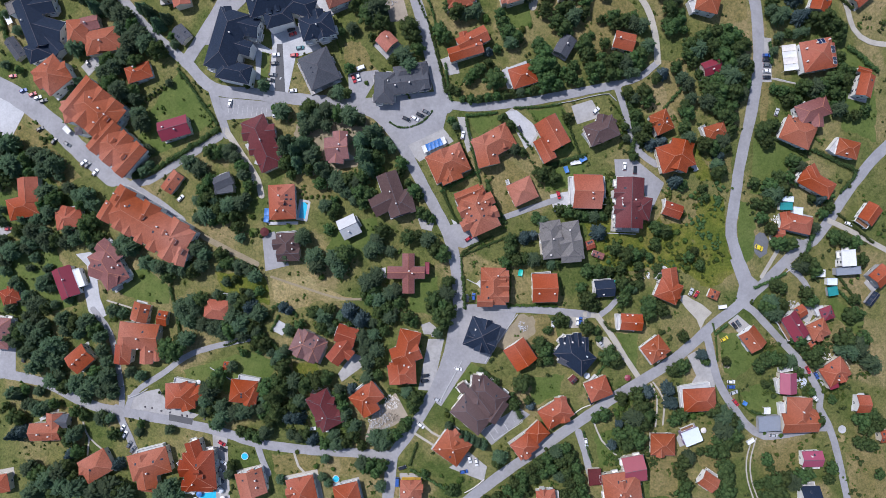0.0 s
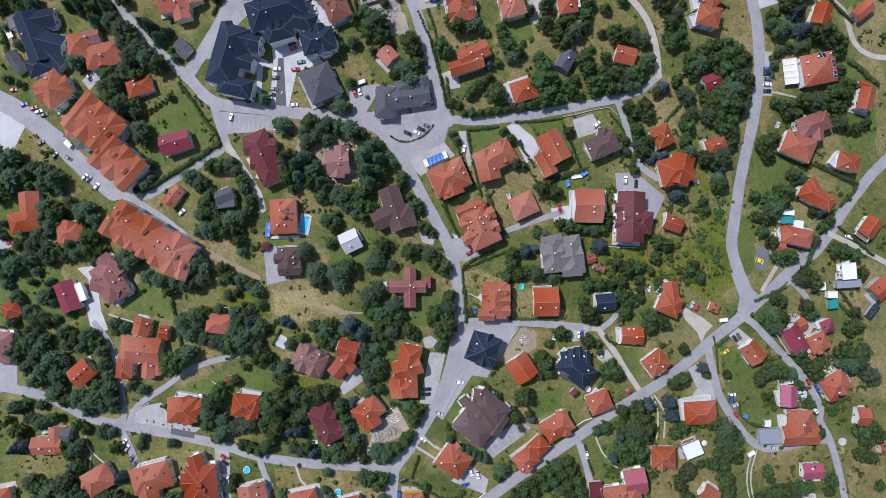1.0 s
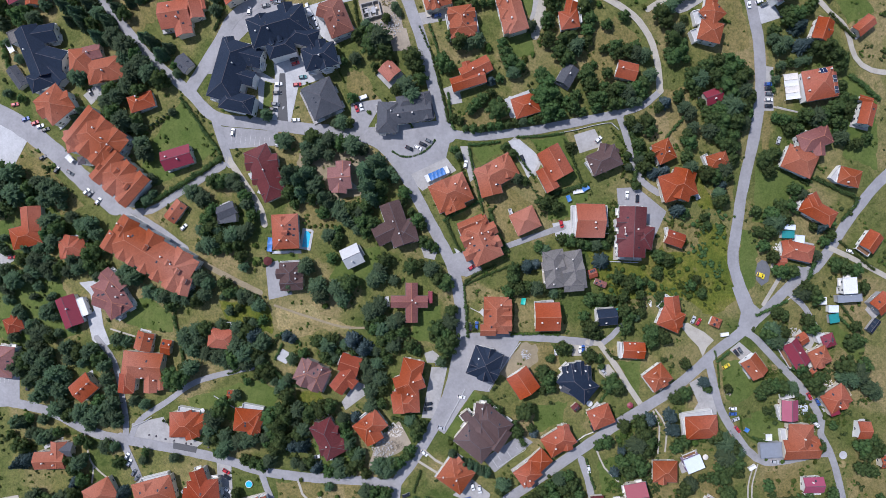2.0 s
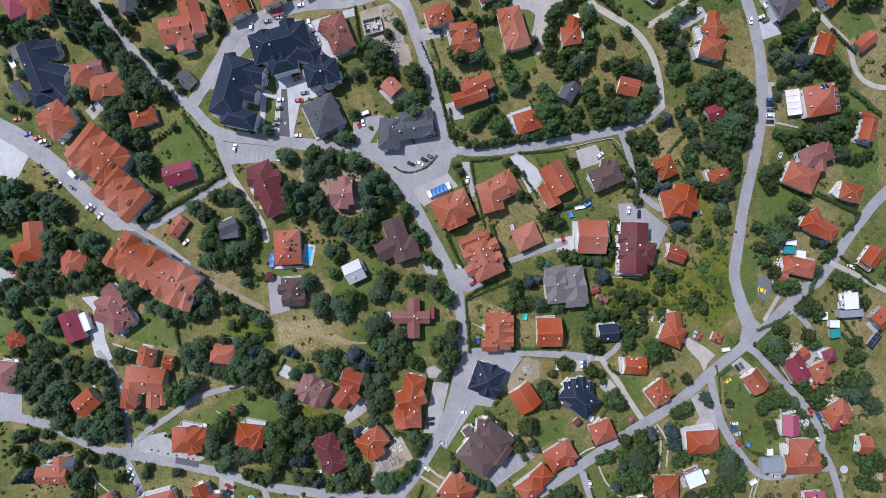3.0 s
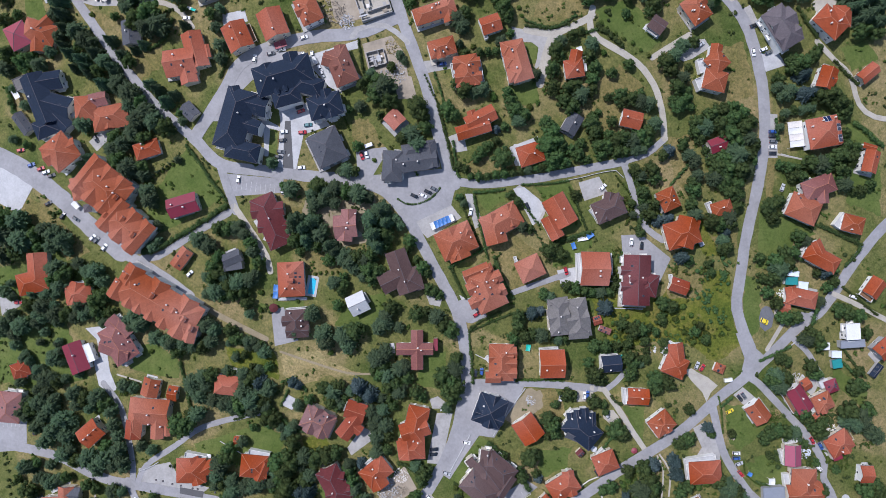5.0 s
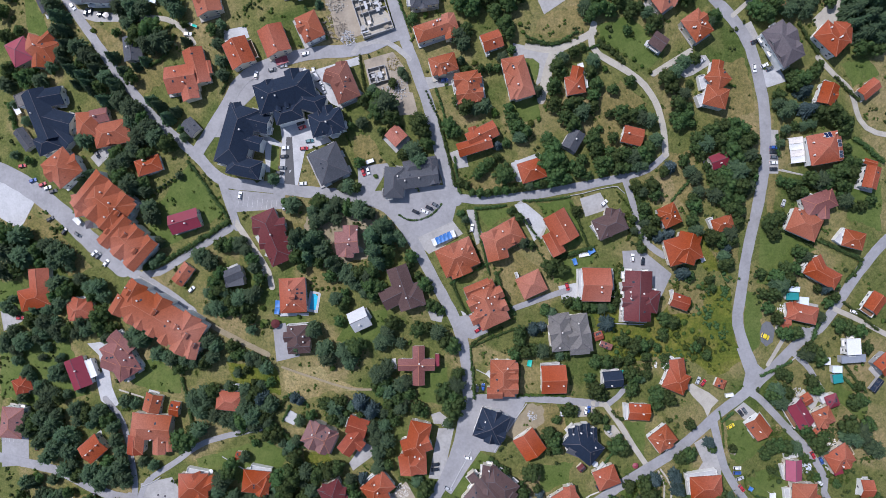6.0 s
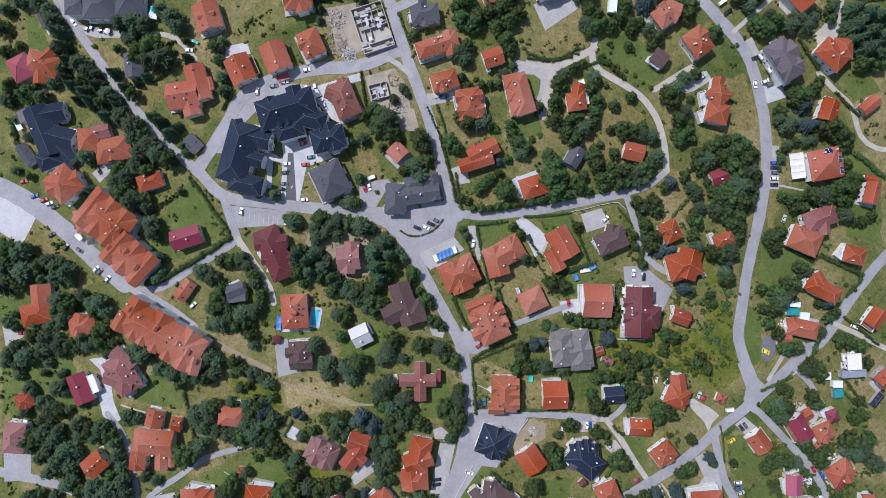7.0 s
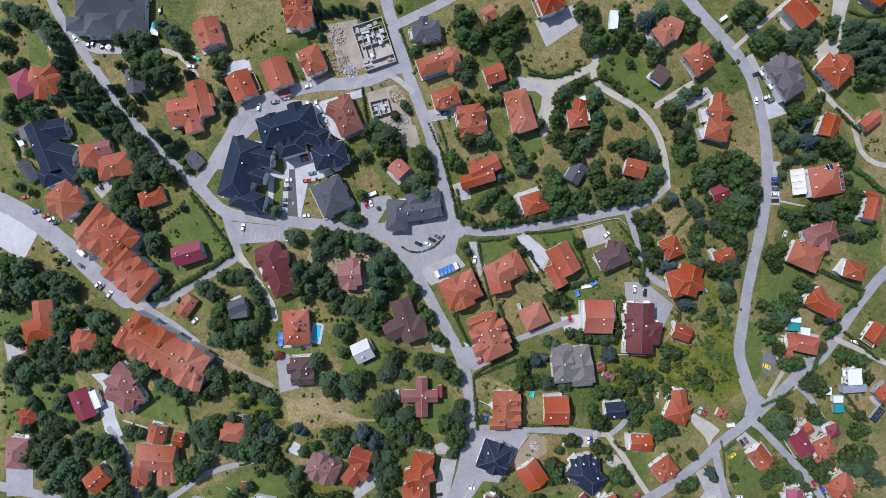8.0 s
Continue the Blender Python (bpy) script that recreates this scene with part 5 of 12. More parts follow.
road("road", "asphalt", "worn grey asphalt village road", 5.96, [(-178.69, 9.63), (-169.82, 4.13), (-150.99, -7.12), (-137.03, -17.15)], 0.085)
road("dirt_track", "dirt", "bare dirt track worn into grass", 2.98, [(-137.03, -16.85), (-123.15, -25.94), (-110.85, -32.29), (-95.54, -39.84)], 0.05)
road("lane", "asphalt", "narrow pale village lane", 3.87, [(-162.82, 3.25), (-154.6, 4.4), (-145.7, 9.2), (-136.2, 15.5), (-126.8, 20.9), (-115.0, 28.0)], 0.075)
road("lane", "asphalt", "narrow pale village lane", 4.47, [(-119.0, 52.5), (-116.7, 45.1), (-113.7, 36.1), (-111.0, 28.6)], 0.075)
road("lane", "gravel", "narrow pale village lane", 3.28, [(-111.9, 31.0), (-106.8, 23.5), (-100.2, 13.9), (-94.8, 4.6), (-92.8, -3.5)], 0.075)
road("road", "asphalt", "worn grey asphalt village road", 4.47, [(1.81, 44.17), (19.5, 42.3), (34.3, 43.7), (49.0, 45.5), (63.8, 48.1), (78.6, 51.1), (94.46, 54.28)], 0.085)
road("lane", "asphalt", "narrow pale village lane", 3.28, [(93.27, 53.98), (105.74, 58.1), (115.14, 66.06)], 0.075)
road("lane", "gravel", "narrow pale village lane", 3.3, [(115.2, 66.0), (114.8, 66.7), (114.0, 76.3), (110.7, 89.3), (106.1, 97.9), (100.1, 104.5), (92.7, 109.6), (85.3, 113.6), (79.4, 117.0), (75.5, 121.6), (74.9, 126.8), (76.3, 132.5)], 0.075)
road("lane", "asphalt", "narrow pale village lane", 3.28, [(93.26, 54.28), (97.66, 42.41), (101.21, 28.98), (106.52, 19.07), (115.12, 13.02)], 0.075)
road("road", "asphalt", "worn grey asphalt village road", 5.96, [(-35.25, 173.9), (-27.25, 145.1), (-22.94, 130.64), (-15.7, 110.3), (-9.3, 92.79), (-4.35, 72.25), (1.53, 51.58), (5.37, 42.08)], 0.085)
road("road", "asphalt", "worn grey asphalt village road", 6.56, [(-25.01, 128.35), (-45.13, 120.78), (-68.93, 119.08), (-93.02, 113.62), (-107.72, 105.62), (-115.27, 93.91), (-124.8, 79.16), (-133.1, 67.28)], 0.085)
road("road", "asphalt", "worn grey asphalt village road", 4.77, [(-26.63, 149.69), (-9.63, 157.19), (10.77, 167.49)], 0.085)
road("road", "asphalt", "worn grey asphalt village road", 5.96, [(115.24, 172.79), (121.84, 164.32), (131.79, 152.99), (145.48, 138.79), (156.6, 124.48), (163.6, 104.23), (167.3, 83.77), (168.0, 63.11), (165.4, 42.0), (162.5, 27.2), (159.6, 12.3), (157.9, -2.7), (155.9, -17.8), (156.1, -23.8), (159.1, -33.8), (164.4, -45.1)], 0.085)
road("road", "asphalt", "worn grey asphalt village road", 5.66, [(252.48, 35.41), (235.48, 19.58), (231.19, 15.01), (219.09, -0.55), (208.93, -16.48), (201.35, -26.28), (196.66, -28.94), (186.93, -36.8), (174.8, -49.2), (165.7, -57.4), (156.6, -64.9), (147.4, -71.6), (138.3, -80.1), (126.2, -90.1), (111.0, -100.3), (95.8, -109.4), (83.6, -117.9), (67.2, -129.2), (49.2, -141.2), (30.8, -154.2), (14.2, -167.4), (6.6, -173.4)], 0.085)
road("lane", "asphalt", "narrow pale village lane", 3.87, [(164.6, -61.0), (168.4, -63.5), (175.5, -70.4), (185.2, -80.7), (193.4, -88.9), (201.7, -99.6), (207.5, -109.8), (207.2, -116.9), (212.2, -125.6), (216.0, -135.5), (219.5, -148.0), (223.4, -163.6), (225.5, -172.4)], 0.075)
road("lane", "asphalt", "narrow pale village lane", 4.17, [(143.8, -75.5), (146.2, -85.4), (150.2, -100.2), (156.0, -111.2), (165.7, -124.3), (171.1, -129.2), (176.5, -131.7), (185.3, -131.3), (197.9, -129.3), (205.9, -127.6), (212.3, -127.7)], 0.075)
road("dirt_track", "gravel", "bare dirt track worn into grass", 0.74, [(169.87, -132.84), (166.92, -144.73), (167.68, -155.46), (171.89, -167.79)], 0.05)
road("dirt_track", "gravel", "bare dirt track worn into grass", 0.74, [(172.06, -132.88), (169.11, -144.77), (169.87, -155.5), (174.41, -167.85)], 0.05)
road("road", "asphalt", "worn grey asphalt village road", 5.07, [(-253.76, -98.04), (-226.61, -102.34), (-210.04, -106.28), (-193.71, -113.87), (-180.85, -117.87), (-155.54, -121.92), (-133.73, -125.46), (-112.16, -130.25), (-93.82, -135.42), (-69.56, -138.44), (-45.45, -139.72), (-23.82, -141.08)], 0.085)
road("lane", "asphalt", "narrow pale village lane", 3.28, [(-170.04, -119.47), (-169.48, -110.95), (-171.48, -97.28), (-176.34, -77.52), (-185.99, -64.79)], 0.075)
road("lane", "asphalt", "narrow pale village lane", 2.98, [(-167.5, -120.03), (-161.92, -108.99), (-146.29, -98.42), (-130.76, -87.91), (-106.13, -81.0), (-100.01, -79.74)], 0.075)
road("lane", "asphalt", "narrow pale village lane", 2.98, [(186.7, -39.22), (197.0, -48.88), (203.05, -61.03)], 0.075)
road("lane", "asphalt", "narrow pale village lane", 3.87, [(10.71, -62.61), (32.19, -62.85), (56.08, -63.69), (80.05, -66.06)], 0.075)
road("lane", "gravel", "narrow pale village lane", 2.98, [(78.85, -65.76), (84.9, -66.6), (89.2, -72.1), (94.5, -79.7), (100.7, -89.5), (107.3, -99.1)], 0.075)
road("lane", "asphalt", "narrow pale village lane", 2.9, [(85.5, -67.2), (91.5, -62.6), (96.3, -57.2)], 0.07)
road("lane", "asphalt", "narrow pale village lane", 2.98, [(11.3, -26.49), (31.73, -16.52), (49.72, -9.92), (65.31, -4.85)], 0.075)
road("dirt_track", "gravel", "bare dirt track worn into grass", 0.89, [(114.3, -103.14), (117.75, -110.73), (117.0, -125.87)], 0.05)
road("dirt_track", "gravel", "bare dirt track worn into grass", 0.89, [(115.51, -102.24), (121.42, -111.66), (120.96, -124.99)], 0.05)
road("lane", "asphalt", "narrow pale village lane", 3.87, [(-172.59, -117.7), (-166.45, -130.62), (-160.96, -142.6)], 0.075)
road("lane", "asphalt", "narrow pale village lane", 3.58, [(75.79, -128.67), (79.17, -139.25), (81.66, -150.13)], 0.075)
road("lane", "gravel", "narrow pale village lane", 2.98, [(209.05, 168.22), (205.09, 153.83), (205.11, 139.44), (194.48, 130.63)], 0.075)
road("lane", "gravel", "narrow pale village lane", 2.68, [(194.46, 116.71), (204.09, 107.47), (213.15, 99.35), (218.89, 84.64), (228.07, 78.17), (247.0, 76.5)], 0.075)
road("lane", "gravel", "narrow pale village lane", 2.68, [(209.22, -15.87), (223.71, -22.29), (246.64, -33.69)], 0.075)
road("lane", "gravel", "narrow pale village lane", 3.58, [(42.33, 121.47), (56.09, 119.69), (69.21, 124.84), (76.19, 128.85)], 0.075)
road("lane", "gravel", "narrow pale village lane", 4.17, [(56.09, 119.69), (52.38, 108.44), (49.55, 93.95)], 0.075)
road("lane", "gravel", "narrow pale village lane", 2.98, [(107.71, 107.53), (117.93, 113.91), (126.7, 119.13)], 0.075)
road("lane", "gravel", "narrow pale village lane", 2.38, [(148.49, 137.38), (161.55, 148.95), (176.09, 161.4)], 0.075)
road("footpath", "gravel", "pale garden footpath", 0.89, [(-193.74, -111.43), (-190.96, -126.62), (-187.65, -134.14), (-178.3, -141.49)], 0.06)
road("footpath", "gravel", "pale garden footpath", 0.89, [(-187.65, -134.14), (-188.45, -143.26)], 0.06)
road("footpath", "gravel", "pale garden footpath", 1.19, [(-75.6, -139.7), (-73.15, -147.18), (-69.51, -151.03)], 0.06)
road("footpath", "gravel", "pale garden footpath", 1.19, [(-7.97, -123.59), (-1.97, -128.97), (3.13, -131.66)], 0.06)
road("footpath", "gravel", "pale garden footpath", 1.19, [(-10.95, -129.61), (-0.45, -136.17)], 0.06)
road("footpath", "gravel", "pale garden footpath", 0.89, [(-177.97, -59.82), (-164.59, -63.67)], 0.06)
road("dirt_track", "dirt", "bare dirt track worn into grass", 1.19, [(-87.75, -46.54), (-69.59, -52.47), (-51.51, -57.78), (-36.51, -58.31)], 0.05)
road("footpath", "gravel", "pale garden footpath", 0.89, [(83.59, -122.66), (88.21, -133.26), (95.84, -140.86)], 0.06)
road("footpath", "gravel", "pale garden footpath", 0.89, [(172.89, 58.66), (190.3, 55.39)], 0.06)
road("lane", "asphalt", "narrow pale village lane", 3.28, [(-95.34, -135.44), (-92.26, -144.41), (-89.18, -151.27)], 0.075)
road("lane", "gravel", "narrow pale village lane", 2.68, [(-159.57, 140.01), (-147.69, 138.44), (-139.09, 133.46), (-133.07, 125.63)], 0.075)
road("lane", "gravel", "narrow pale village lane", 2.09, [(173.24, -45.87), (178.26, -37.43), (182.09, -30.8), (184.43, -25.98)], 0.075)
road("lane", "concrete", "narrow pale village lane", 2.68, [(-48.11, 118.79), (-45.12, 122.52), (-38.0, 124.75), (-30.34, 124.08), (-25.06, 120.83), (-19.0, 115.5)], 0.075)

# ---------- houses ----------
house("hotel", "hotel with white walls and dark slate-grey hipped roof with chimneys", -176.02, 162.42, 8.0, "slate", "white", [("h", 0.0, 0.0, 36.28, 15.56, -2.8), ("h", -5.32, -10.06, 17.0, 13.67, -0.6), ("h", 10.21, -7.9, 15.92, 14.89, -89.1), ("h", -19.02, -10.88, 8.97, 7.35, 1.1)], 3, 0, 27)
house("house", "house with cream walls and terracotta tiled gabled roof", -123.92, 145.66, 6.0, "terra", "cream", [("g", 0.0, 0.0, 14.54, 13.52, -73.1)], [], 2, 27)
house("house", "house with cream walls and terracotta tiled hipped roof with chimneys", -216.7, 124.52, 5.0, "terra", "cream", [("h", 0.0, -0.0, 17.71, 11.67, -17.2), ("h", -11.78, -1.82, 11.74, 13.42, 26.6, "rose"), ("g", -1.51, -5.14, 10.5, 7.58, -90.0), ("x", 1.82, 3.78, 10.49, 6.04, 41.5)], [(-1.72, 0.76)], 0, 27, lights=[(2.47, -5.07), (1.87, 1.55)])
house("house", "house with cream walls and dark slate-grey gabled roof", -216.22, 147.89, 3.5, "slate", "cream", [("g", 0.0, 0.0, 8.84, 4.32, -64.6)], 0, 0, 27)
house("house", "house with cream walls and dark slate-grey gabled roof", -165.21, 122.49, 4.0, "slate", "cream", [("g", 0.01, -0.0, 12.98, 9.77, -84.9)], [(-1.96, 0.3)], 0, 27, lights=[(1.35, 1.08), (1.05, -2.48)])
house("house", "house with cream walls and orange tiled gabled roof with chimneys", -137.76, 105.71, 6.0, "orange", "cream", [("g", -0.03, 0.02, 16.38, 14.19, 9.0), ("g", 7.77, 6.49, 19.14, 10.78, -74.5), ("g", 14.09, 6.05, 6.96, 2.84, -78.2), ("g", 4.09, -7.04, 7.92, 9.08, -75.5)], [(-2.84, 3.32), (1.83, -2.52)], 0, 27, lights=[(3.09, -0.32), (-3.35, -2.07), (4.85, -5.29), (6.31, 12.27)])
house("house", "house with cream walls and orange tiled gabled roof with chimneys", -107.02, 118.32, 6.0, "orange", "cream", [("g", 0.0, 0.0, 14.27, 12.96, -66.4)], [(-2.79, 3.66), (2.42, 0.76), (-1.63, -2.14)], 0, 27)
house("house", "house with cream walls and orange tiled gabled roof", -88.19, 124.21, 6.5, "orange", "cream", [("g", 0.0, 0.0, 14.84, 13.15, -68.8)], [(0.94, -3.84)], 0, 27, lights=[])
house("house", "house with white walls and terracotta tiled hipped roof with chimneys", -69.63, 130.69, 6.5, "terra", "white", [("h", 0.0, 0.0, 14.09, 11.3, -65.8)], 3, 0, 27)
house("house", "house with white walls and terracotta tiled hipped roof with dormers", -76.74, 157.3, 7.0, "terra", "white", [("h", 0.0, 0.0, 19.52, 14.01, -82.2), ("g", 2.1, -7.61, 7.4, 6.68, -74.8), ("x", -0.53, 3.88, 15.61, 6.73, 7.8), ("x", 0.53, -3.88, 14.61, 6.73, 7.8)], 2, 4, 27)
house("house", "house with white walls and rust-red tiled hipped roof with chimneys", -52.97, 102.18, 6.0, "cedar", "white", [("h", 0.01, -0.02, 19.29, 12.29, -67.9), ("g", -4.62, 2.73, 9.98, 7.26, -17.9), ("g", 0.01, 5.77, 10.19, 6.14, -80.5)], [(2.06, 1.94), (-0.53, -5.83)], 2, 27, lights=[(1.69, 0.08), (1.69, -2.8)])
house("house", "house with cream walls and dark slate-grey hipped roof", -11.21, 144.7, 6.0, "slate", "cream", [("h", 0.0, 0.0, 14.51, 9.04, 8.2), ("g", -0.66, 0.6, 13.07, 4.35, -84.0)], 1, 0, 27)
house("house", "house with cream walls and terracotta tiled hipped roof with chimneys", -4.94, 128.81, 6.5, "terra", "cream", [("h", 0.0, 0.0, 22.07, 8.86, 18.0), ("g", 6.84, 1.14, 12.94, 6.47, -79.9)], 3, 1, 27)
house("house", "house with cream walls and terracotta tiled hipped roof with chimneys", -1.27, 111.22, 5.5, "terra", "cream", [("h", 0.0, 0.0, 13.77, 9.25, 15.1)], 3, 0, 27)
house("hotel", "hotel with white walls and navy-blue tiled hipped roof with dormers", -82.04, 96.84, 10.0, "navy", "white", [("h", 0.0, -0.0, 30.28, 15.53, 15.9), ("g", 4.89, 4.74, 14.06, 7.76, -75.1), ("g", -7.33, -0.15, 12.72, 6.66, -69.6), ("h", 12.64, -4.89, 15.2, 9.43, -14.8), ("h", 1.29, -10.63, 14.4, 8.87, 15.6)], [(-10.48, -3.75), (-3.92, -2.89)], [(-2.33, -9.89, -70), (1.67, -8.18, -70)], 33, lights=[(7.68, 4.12), (10.82, 1.26), (-5.48, 0.12)])
house("hotel", "hotel with white walls and navy-blue tiled hipped roof with dormers", -60.95, 81.53, 9.0, "navy", "white", [("h", 0.02, -0.02, 17.3, 11.89, 13.8), ("g", 1.49, 1.05, 15.05, 6.72, -74.1), ("g", -3.06, -0.02, 11.66, 5.17, -77.2)], [(0.29, -0.56)], [], 33)
house("hotel", "hotel with white walls and navy-blue tiled hipped roof with dormers", -107.61, 75.01, 10.0, "navy", "white", [("h", 0.0, -0.0, 31.58, 15.72, -105.9), ("g", 0.7, 11.23, 11.4, 6.51, -72.0), ("g", 9.27, 7.44, 15.06, 9.76, -13.5), ("g", 5.9, -2.67, 14.15, 7.59, -16.7), ("h", 3.65, -16.02, 17.76, 9.76, -12.3)], [(2.85, 2.41)], [], 33, lights=[(10.47, 5.12), (11.04, 2.53), (6.43, -1.5), (8.45, -16.49), (7.59, -18.8)])
house("hotel", "hotel with grey walls and dark slate-grey hipped roof", -60.44, 60.86, 6.5, "slate", "grey", [("h", 0.0, 0.0, 18.01, 16.32, -65.1)], [], 0, 27, lights=[(-3.57, -0.32), (-2.7, -2.64)])
house("house", "house with cream walls and orange tiled gabled roof", -25.75, 75.34, 4.5, "orange", "cream", [("g", 0.0, 0.0, 8.46, 8.69, -46.5)], [(0.3, 1.3)], 0, 27)
house("hotel", "hotel with cream walls and dark slate-grey hipped roof with dormers", -26.92, 51.2, 5.5, "slate", "cream", [("h", 0.0, -0.01, 16.04, 10.15, -92.9), ("g", 12.31, 2.62, 21.56, 10.15, 7.8), ("h", 13.7, 8.84, 17.91, 6.94, 10.3), ("g", 19.92, 5.66, 13.3, 6.94, -79.6)], [(5.79, 0.61), (13.03, 2.06), (2.03, 2.93)], [], 27, lights=[(8.37, 3.3)])
house("house", "house with cream walls and terracotta tiled gabled roof", 20.94, 153.46, 4.0, "terra", "cream", [("g", 0.0, 0.0, 6.5, 7.37, 27.9)], 0, 0, 27)
house("house", "house with white walls and orange tiled gabled roof", 23.49, 122.9, 5.0, "orange", "white", [("g", 0.0, 0.0, 10.33, 8.94, 18.8)], [(0.79, -1.52)], 0, 27, lights=[], decks=[(-3.66, -1.92, 10.54, 1.5, -69.1, 2.7)])
house("house", "house with cream walls and terracotta tiled hipped roof with dormers", 37.51, 103.66, 7.0, "terra", "cream", [("h", 0.0, -0.0, 20.8, 10.5, -73.0), ("h", -3.15, 7.16, 11.81, 7.18, 10.8), ("h", -1.14, 0.71, 12.41, 7.18, 11.6), ("h", 0.57, -6.01, 12.47, 7.74, 12.8)], [(-3.36, 4.47), (-1.09, -3.78)], [], 27, lights=[(-3.59, 5.5)], decks=[(-5.76, -0.88, 19.08, 1.5, -73.2, 3.0)])
house("house", "house with cream walls and terracotta tiled hipped roof with chimneys", 11.35, 99.41, 6.5, "terra", "cream", [("h", -0.0, -0.0, 15.73, 12.2, -80.9), ("x", -0.29, 3.45, 14.18, 5.17, 7.0), ("x", 0.72, -3.74, 13.9, 5.17, 7.1), ("g", -3.16, -5.32, 7.53, 3.88, -96.3), ("g", 4.16, -4.31, 6.75, 3.88, -80.5)], [(0.93, 1.67)], [], 27, decks=[(-6.27, -1.97, 12.76, 1.8, -78.2, 3.0), (7.53, 0.21, 10.6, 1.5, -80.5, 3.0)])
house("house", "house with white walls and rust-red tiled hipped roof", 51.38, 158.82, 8.0, "rust", "white", [("h", 0.0, 0.0, 13.18, 12.05, 22.4), ("g", 0.25, -2.18, 8.84, 4.91, -70.9)], 1, 1, 27)
house("house", "house with white walls and orange tiled gabled roof with chimneys", 66.13, 100.56, 5.0, "orange", "white", [("h", 0.01, 0.02, 9.88, 9.46, 9.7), ("g", 0.45, 4.35, 10.26, 6.12, -102.5), ("f", 2.75, 9.82, 3.52, 3.06, 18.4, "white")], [(1.18, -1.46)], 0, 27, lights=[], decks=[(5.86, 3.35, 8.78, 1.2, -82.4, 2.7)])
house("shed", "shed with white walls and pale blue-white flat roof", 84.58, 150.25, 3.0, "bluewhite", "white", [("f", 0.0, 0.0, 9.63, 4.58, 85.6)], 0, 0, 27)
house("house", "house with cream walls and terracotta tiled hipped roof", 110.82, 143.74, 6.0, "terra", "cream", [("h", 0.0, 0.0, 12.5, 10.42, 37.4), ("g", 3.54, 1.73, 7.89, 10.37, -22.8)], 1, 0, 27)
house("house", "house with white walls and dark brown tiled gabled roof", 108.67, 122.72, 4.5, "umber", "white", [("g", 0.0, 0.0, 8.33, 7.79, -35.4)], 0, 0, 27)
house("house", "house with cream walls and terracotta tiled hipped roof with chimneys", 127.53, 130.01, 6.5, "terra", "cream", [("h", 0.0, 0.0, 14.02, 11.19, -54.5)], 5, 0, 27)
house("house", "house with white walls and terracotta tiled hipped roof with chimneys", 138.93, 103.84, 6.5, "terra", "white", [("h", 0.04, 0.03, 10.61, 10.0, -47.1), ("h", -0.82, -9.46, 11.99, 10.55, -13.4), ("g", -0.53, 4.06, 10.13, 6.11, -99.5)], [(-4.25, -2.04)], 0, 27, lights=[(3.12, 2.7), (-4.33, 3.84)], decks=[(-6.59, -1.17, 7.2, 3.6, -76.0, 3.0), (-7.46, -10.48, 6.27, 3.6, -68.2, 3.0)])
house("hotel", "hotel with white walls and grey-purple tiled hipped roof with dormers", 171.6, 120.89, 8.0, "plum", "white", [("h", 0.01, 0.01, 21.63, 12.72, -57.5), ("g", -0.28, 2.87, 14.13, 10.51, 30.6), ("g", 3.16, -4.29, 12.9, 8.85, 31.0)], [], [], 27, lights=[], decks=[(-3.36, -1.09, 18.16, 2.1, -63.4, 4.0)])
house("house", "house with white walls and orange tiled gabled roof", 179.37, 154.23, 7.0, "orange", "white", [("g", 0.0, 0.0, 15.19, 12.84, -46.8), ("g", -4.35, -2.12, 11.5, 3.03, -46.3)], 1, 0, 27)
house("gazebo", "gazebo with cream walls and orange tiled hipped roof", 175.0, 141.1, 2.6, "orange", "cream", [("h", 0.0, 0.0, 4.66, 4.56, 18.4)], 0, 0, 27)
house("house", "house with white walls and orange tiled hipped roof with chimneys", 197.47, 124.19, 7.0, "orange", "white", [("h", 0.0, 0.0, 16.01, 11.33, -42.9), ("h", 5.78, 3.21, 10.92, 9.65, 87.4)], 4, 0, 27)
house("house", "house with grey walls and orange tiled gabled roof", 218.87, 163.22, 6.0, "orange", "grey", [("g", 0.0, 0.0, 10.85, 8.74, -33.7)], 0, 0, 27)
house("house", "house with white walls and orange tiled gabled roof", 197.31, 96.4, 6.0, "orange", "white", [("g", 0.01, 0.01, 11.54, 8.98, -108.4), ("g", 0.59, 0.15, 8.86, 4.49, -11.0)], [], 0, 27, decks=[(-2.43, 1.34, 9.47, 1.5, 60.3, 3.0)])
house("house", "house with cream walls and orange tiled gabled roof", 220.67, 99.84, 4.0, "orange", "cream", [("g", 0.0, 0.0, 11.12, 6.74, 39.4)], 0, 0, 27)
house("hotel", "hotel with white walls and navy-blue tiled hipped roof with chimneys", -215.42, 88.15, 7.0, "navy", "white", [("g", -0.22, 0.09, 28.17, 12.79, -68.2), ("g", 4.3, 10.03, 13.57, 9.88, 9.9), ("g", 7.61, -2.77, 16.85, 11.63, -15.0), ("h", 2.34, -14.66, 13.01, 9.88, 23.7), ("f", -10.76, 8.98, 8.2, 7.56, 22.9, "stone"), ("g", 10.32, -11.05, 12.33, 7.56, -45.0)], [(-4.93, 1.07)], [], 27, lights=[(9.13, 4.5), (11.53, -3.3)])
house("shed", "shed with cream walls and dark slate-grey gabled roof", -229.03, 76.64, 3.0, "slate", "cream", [("g", 0.0, 0.0, 12.51, 6.27, -55.0)], 0, 0, 27)
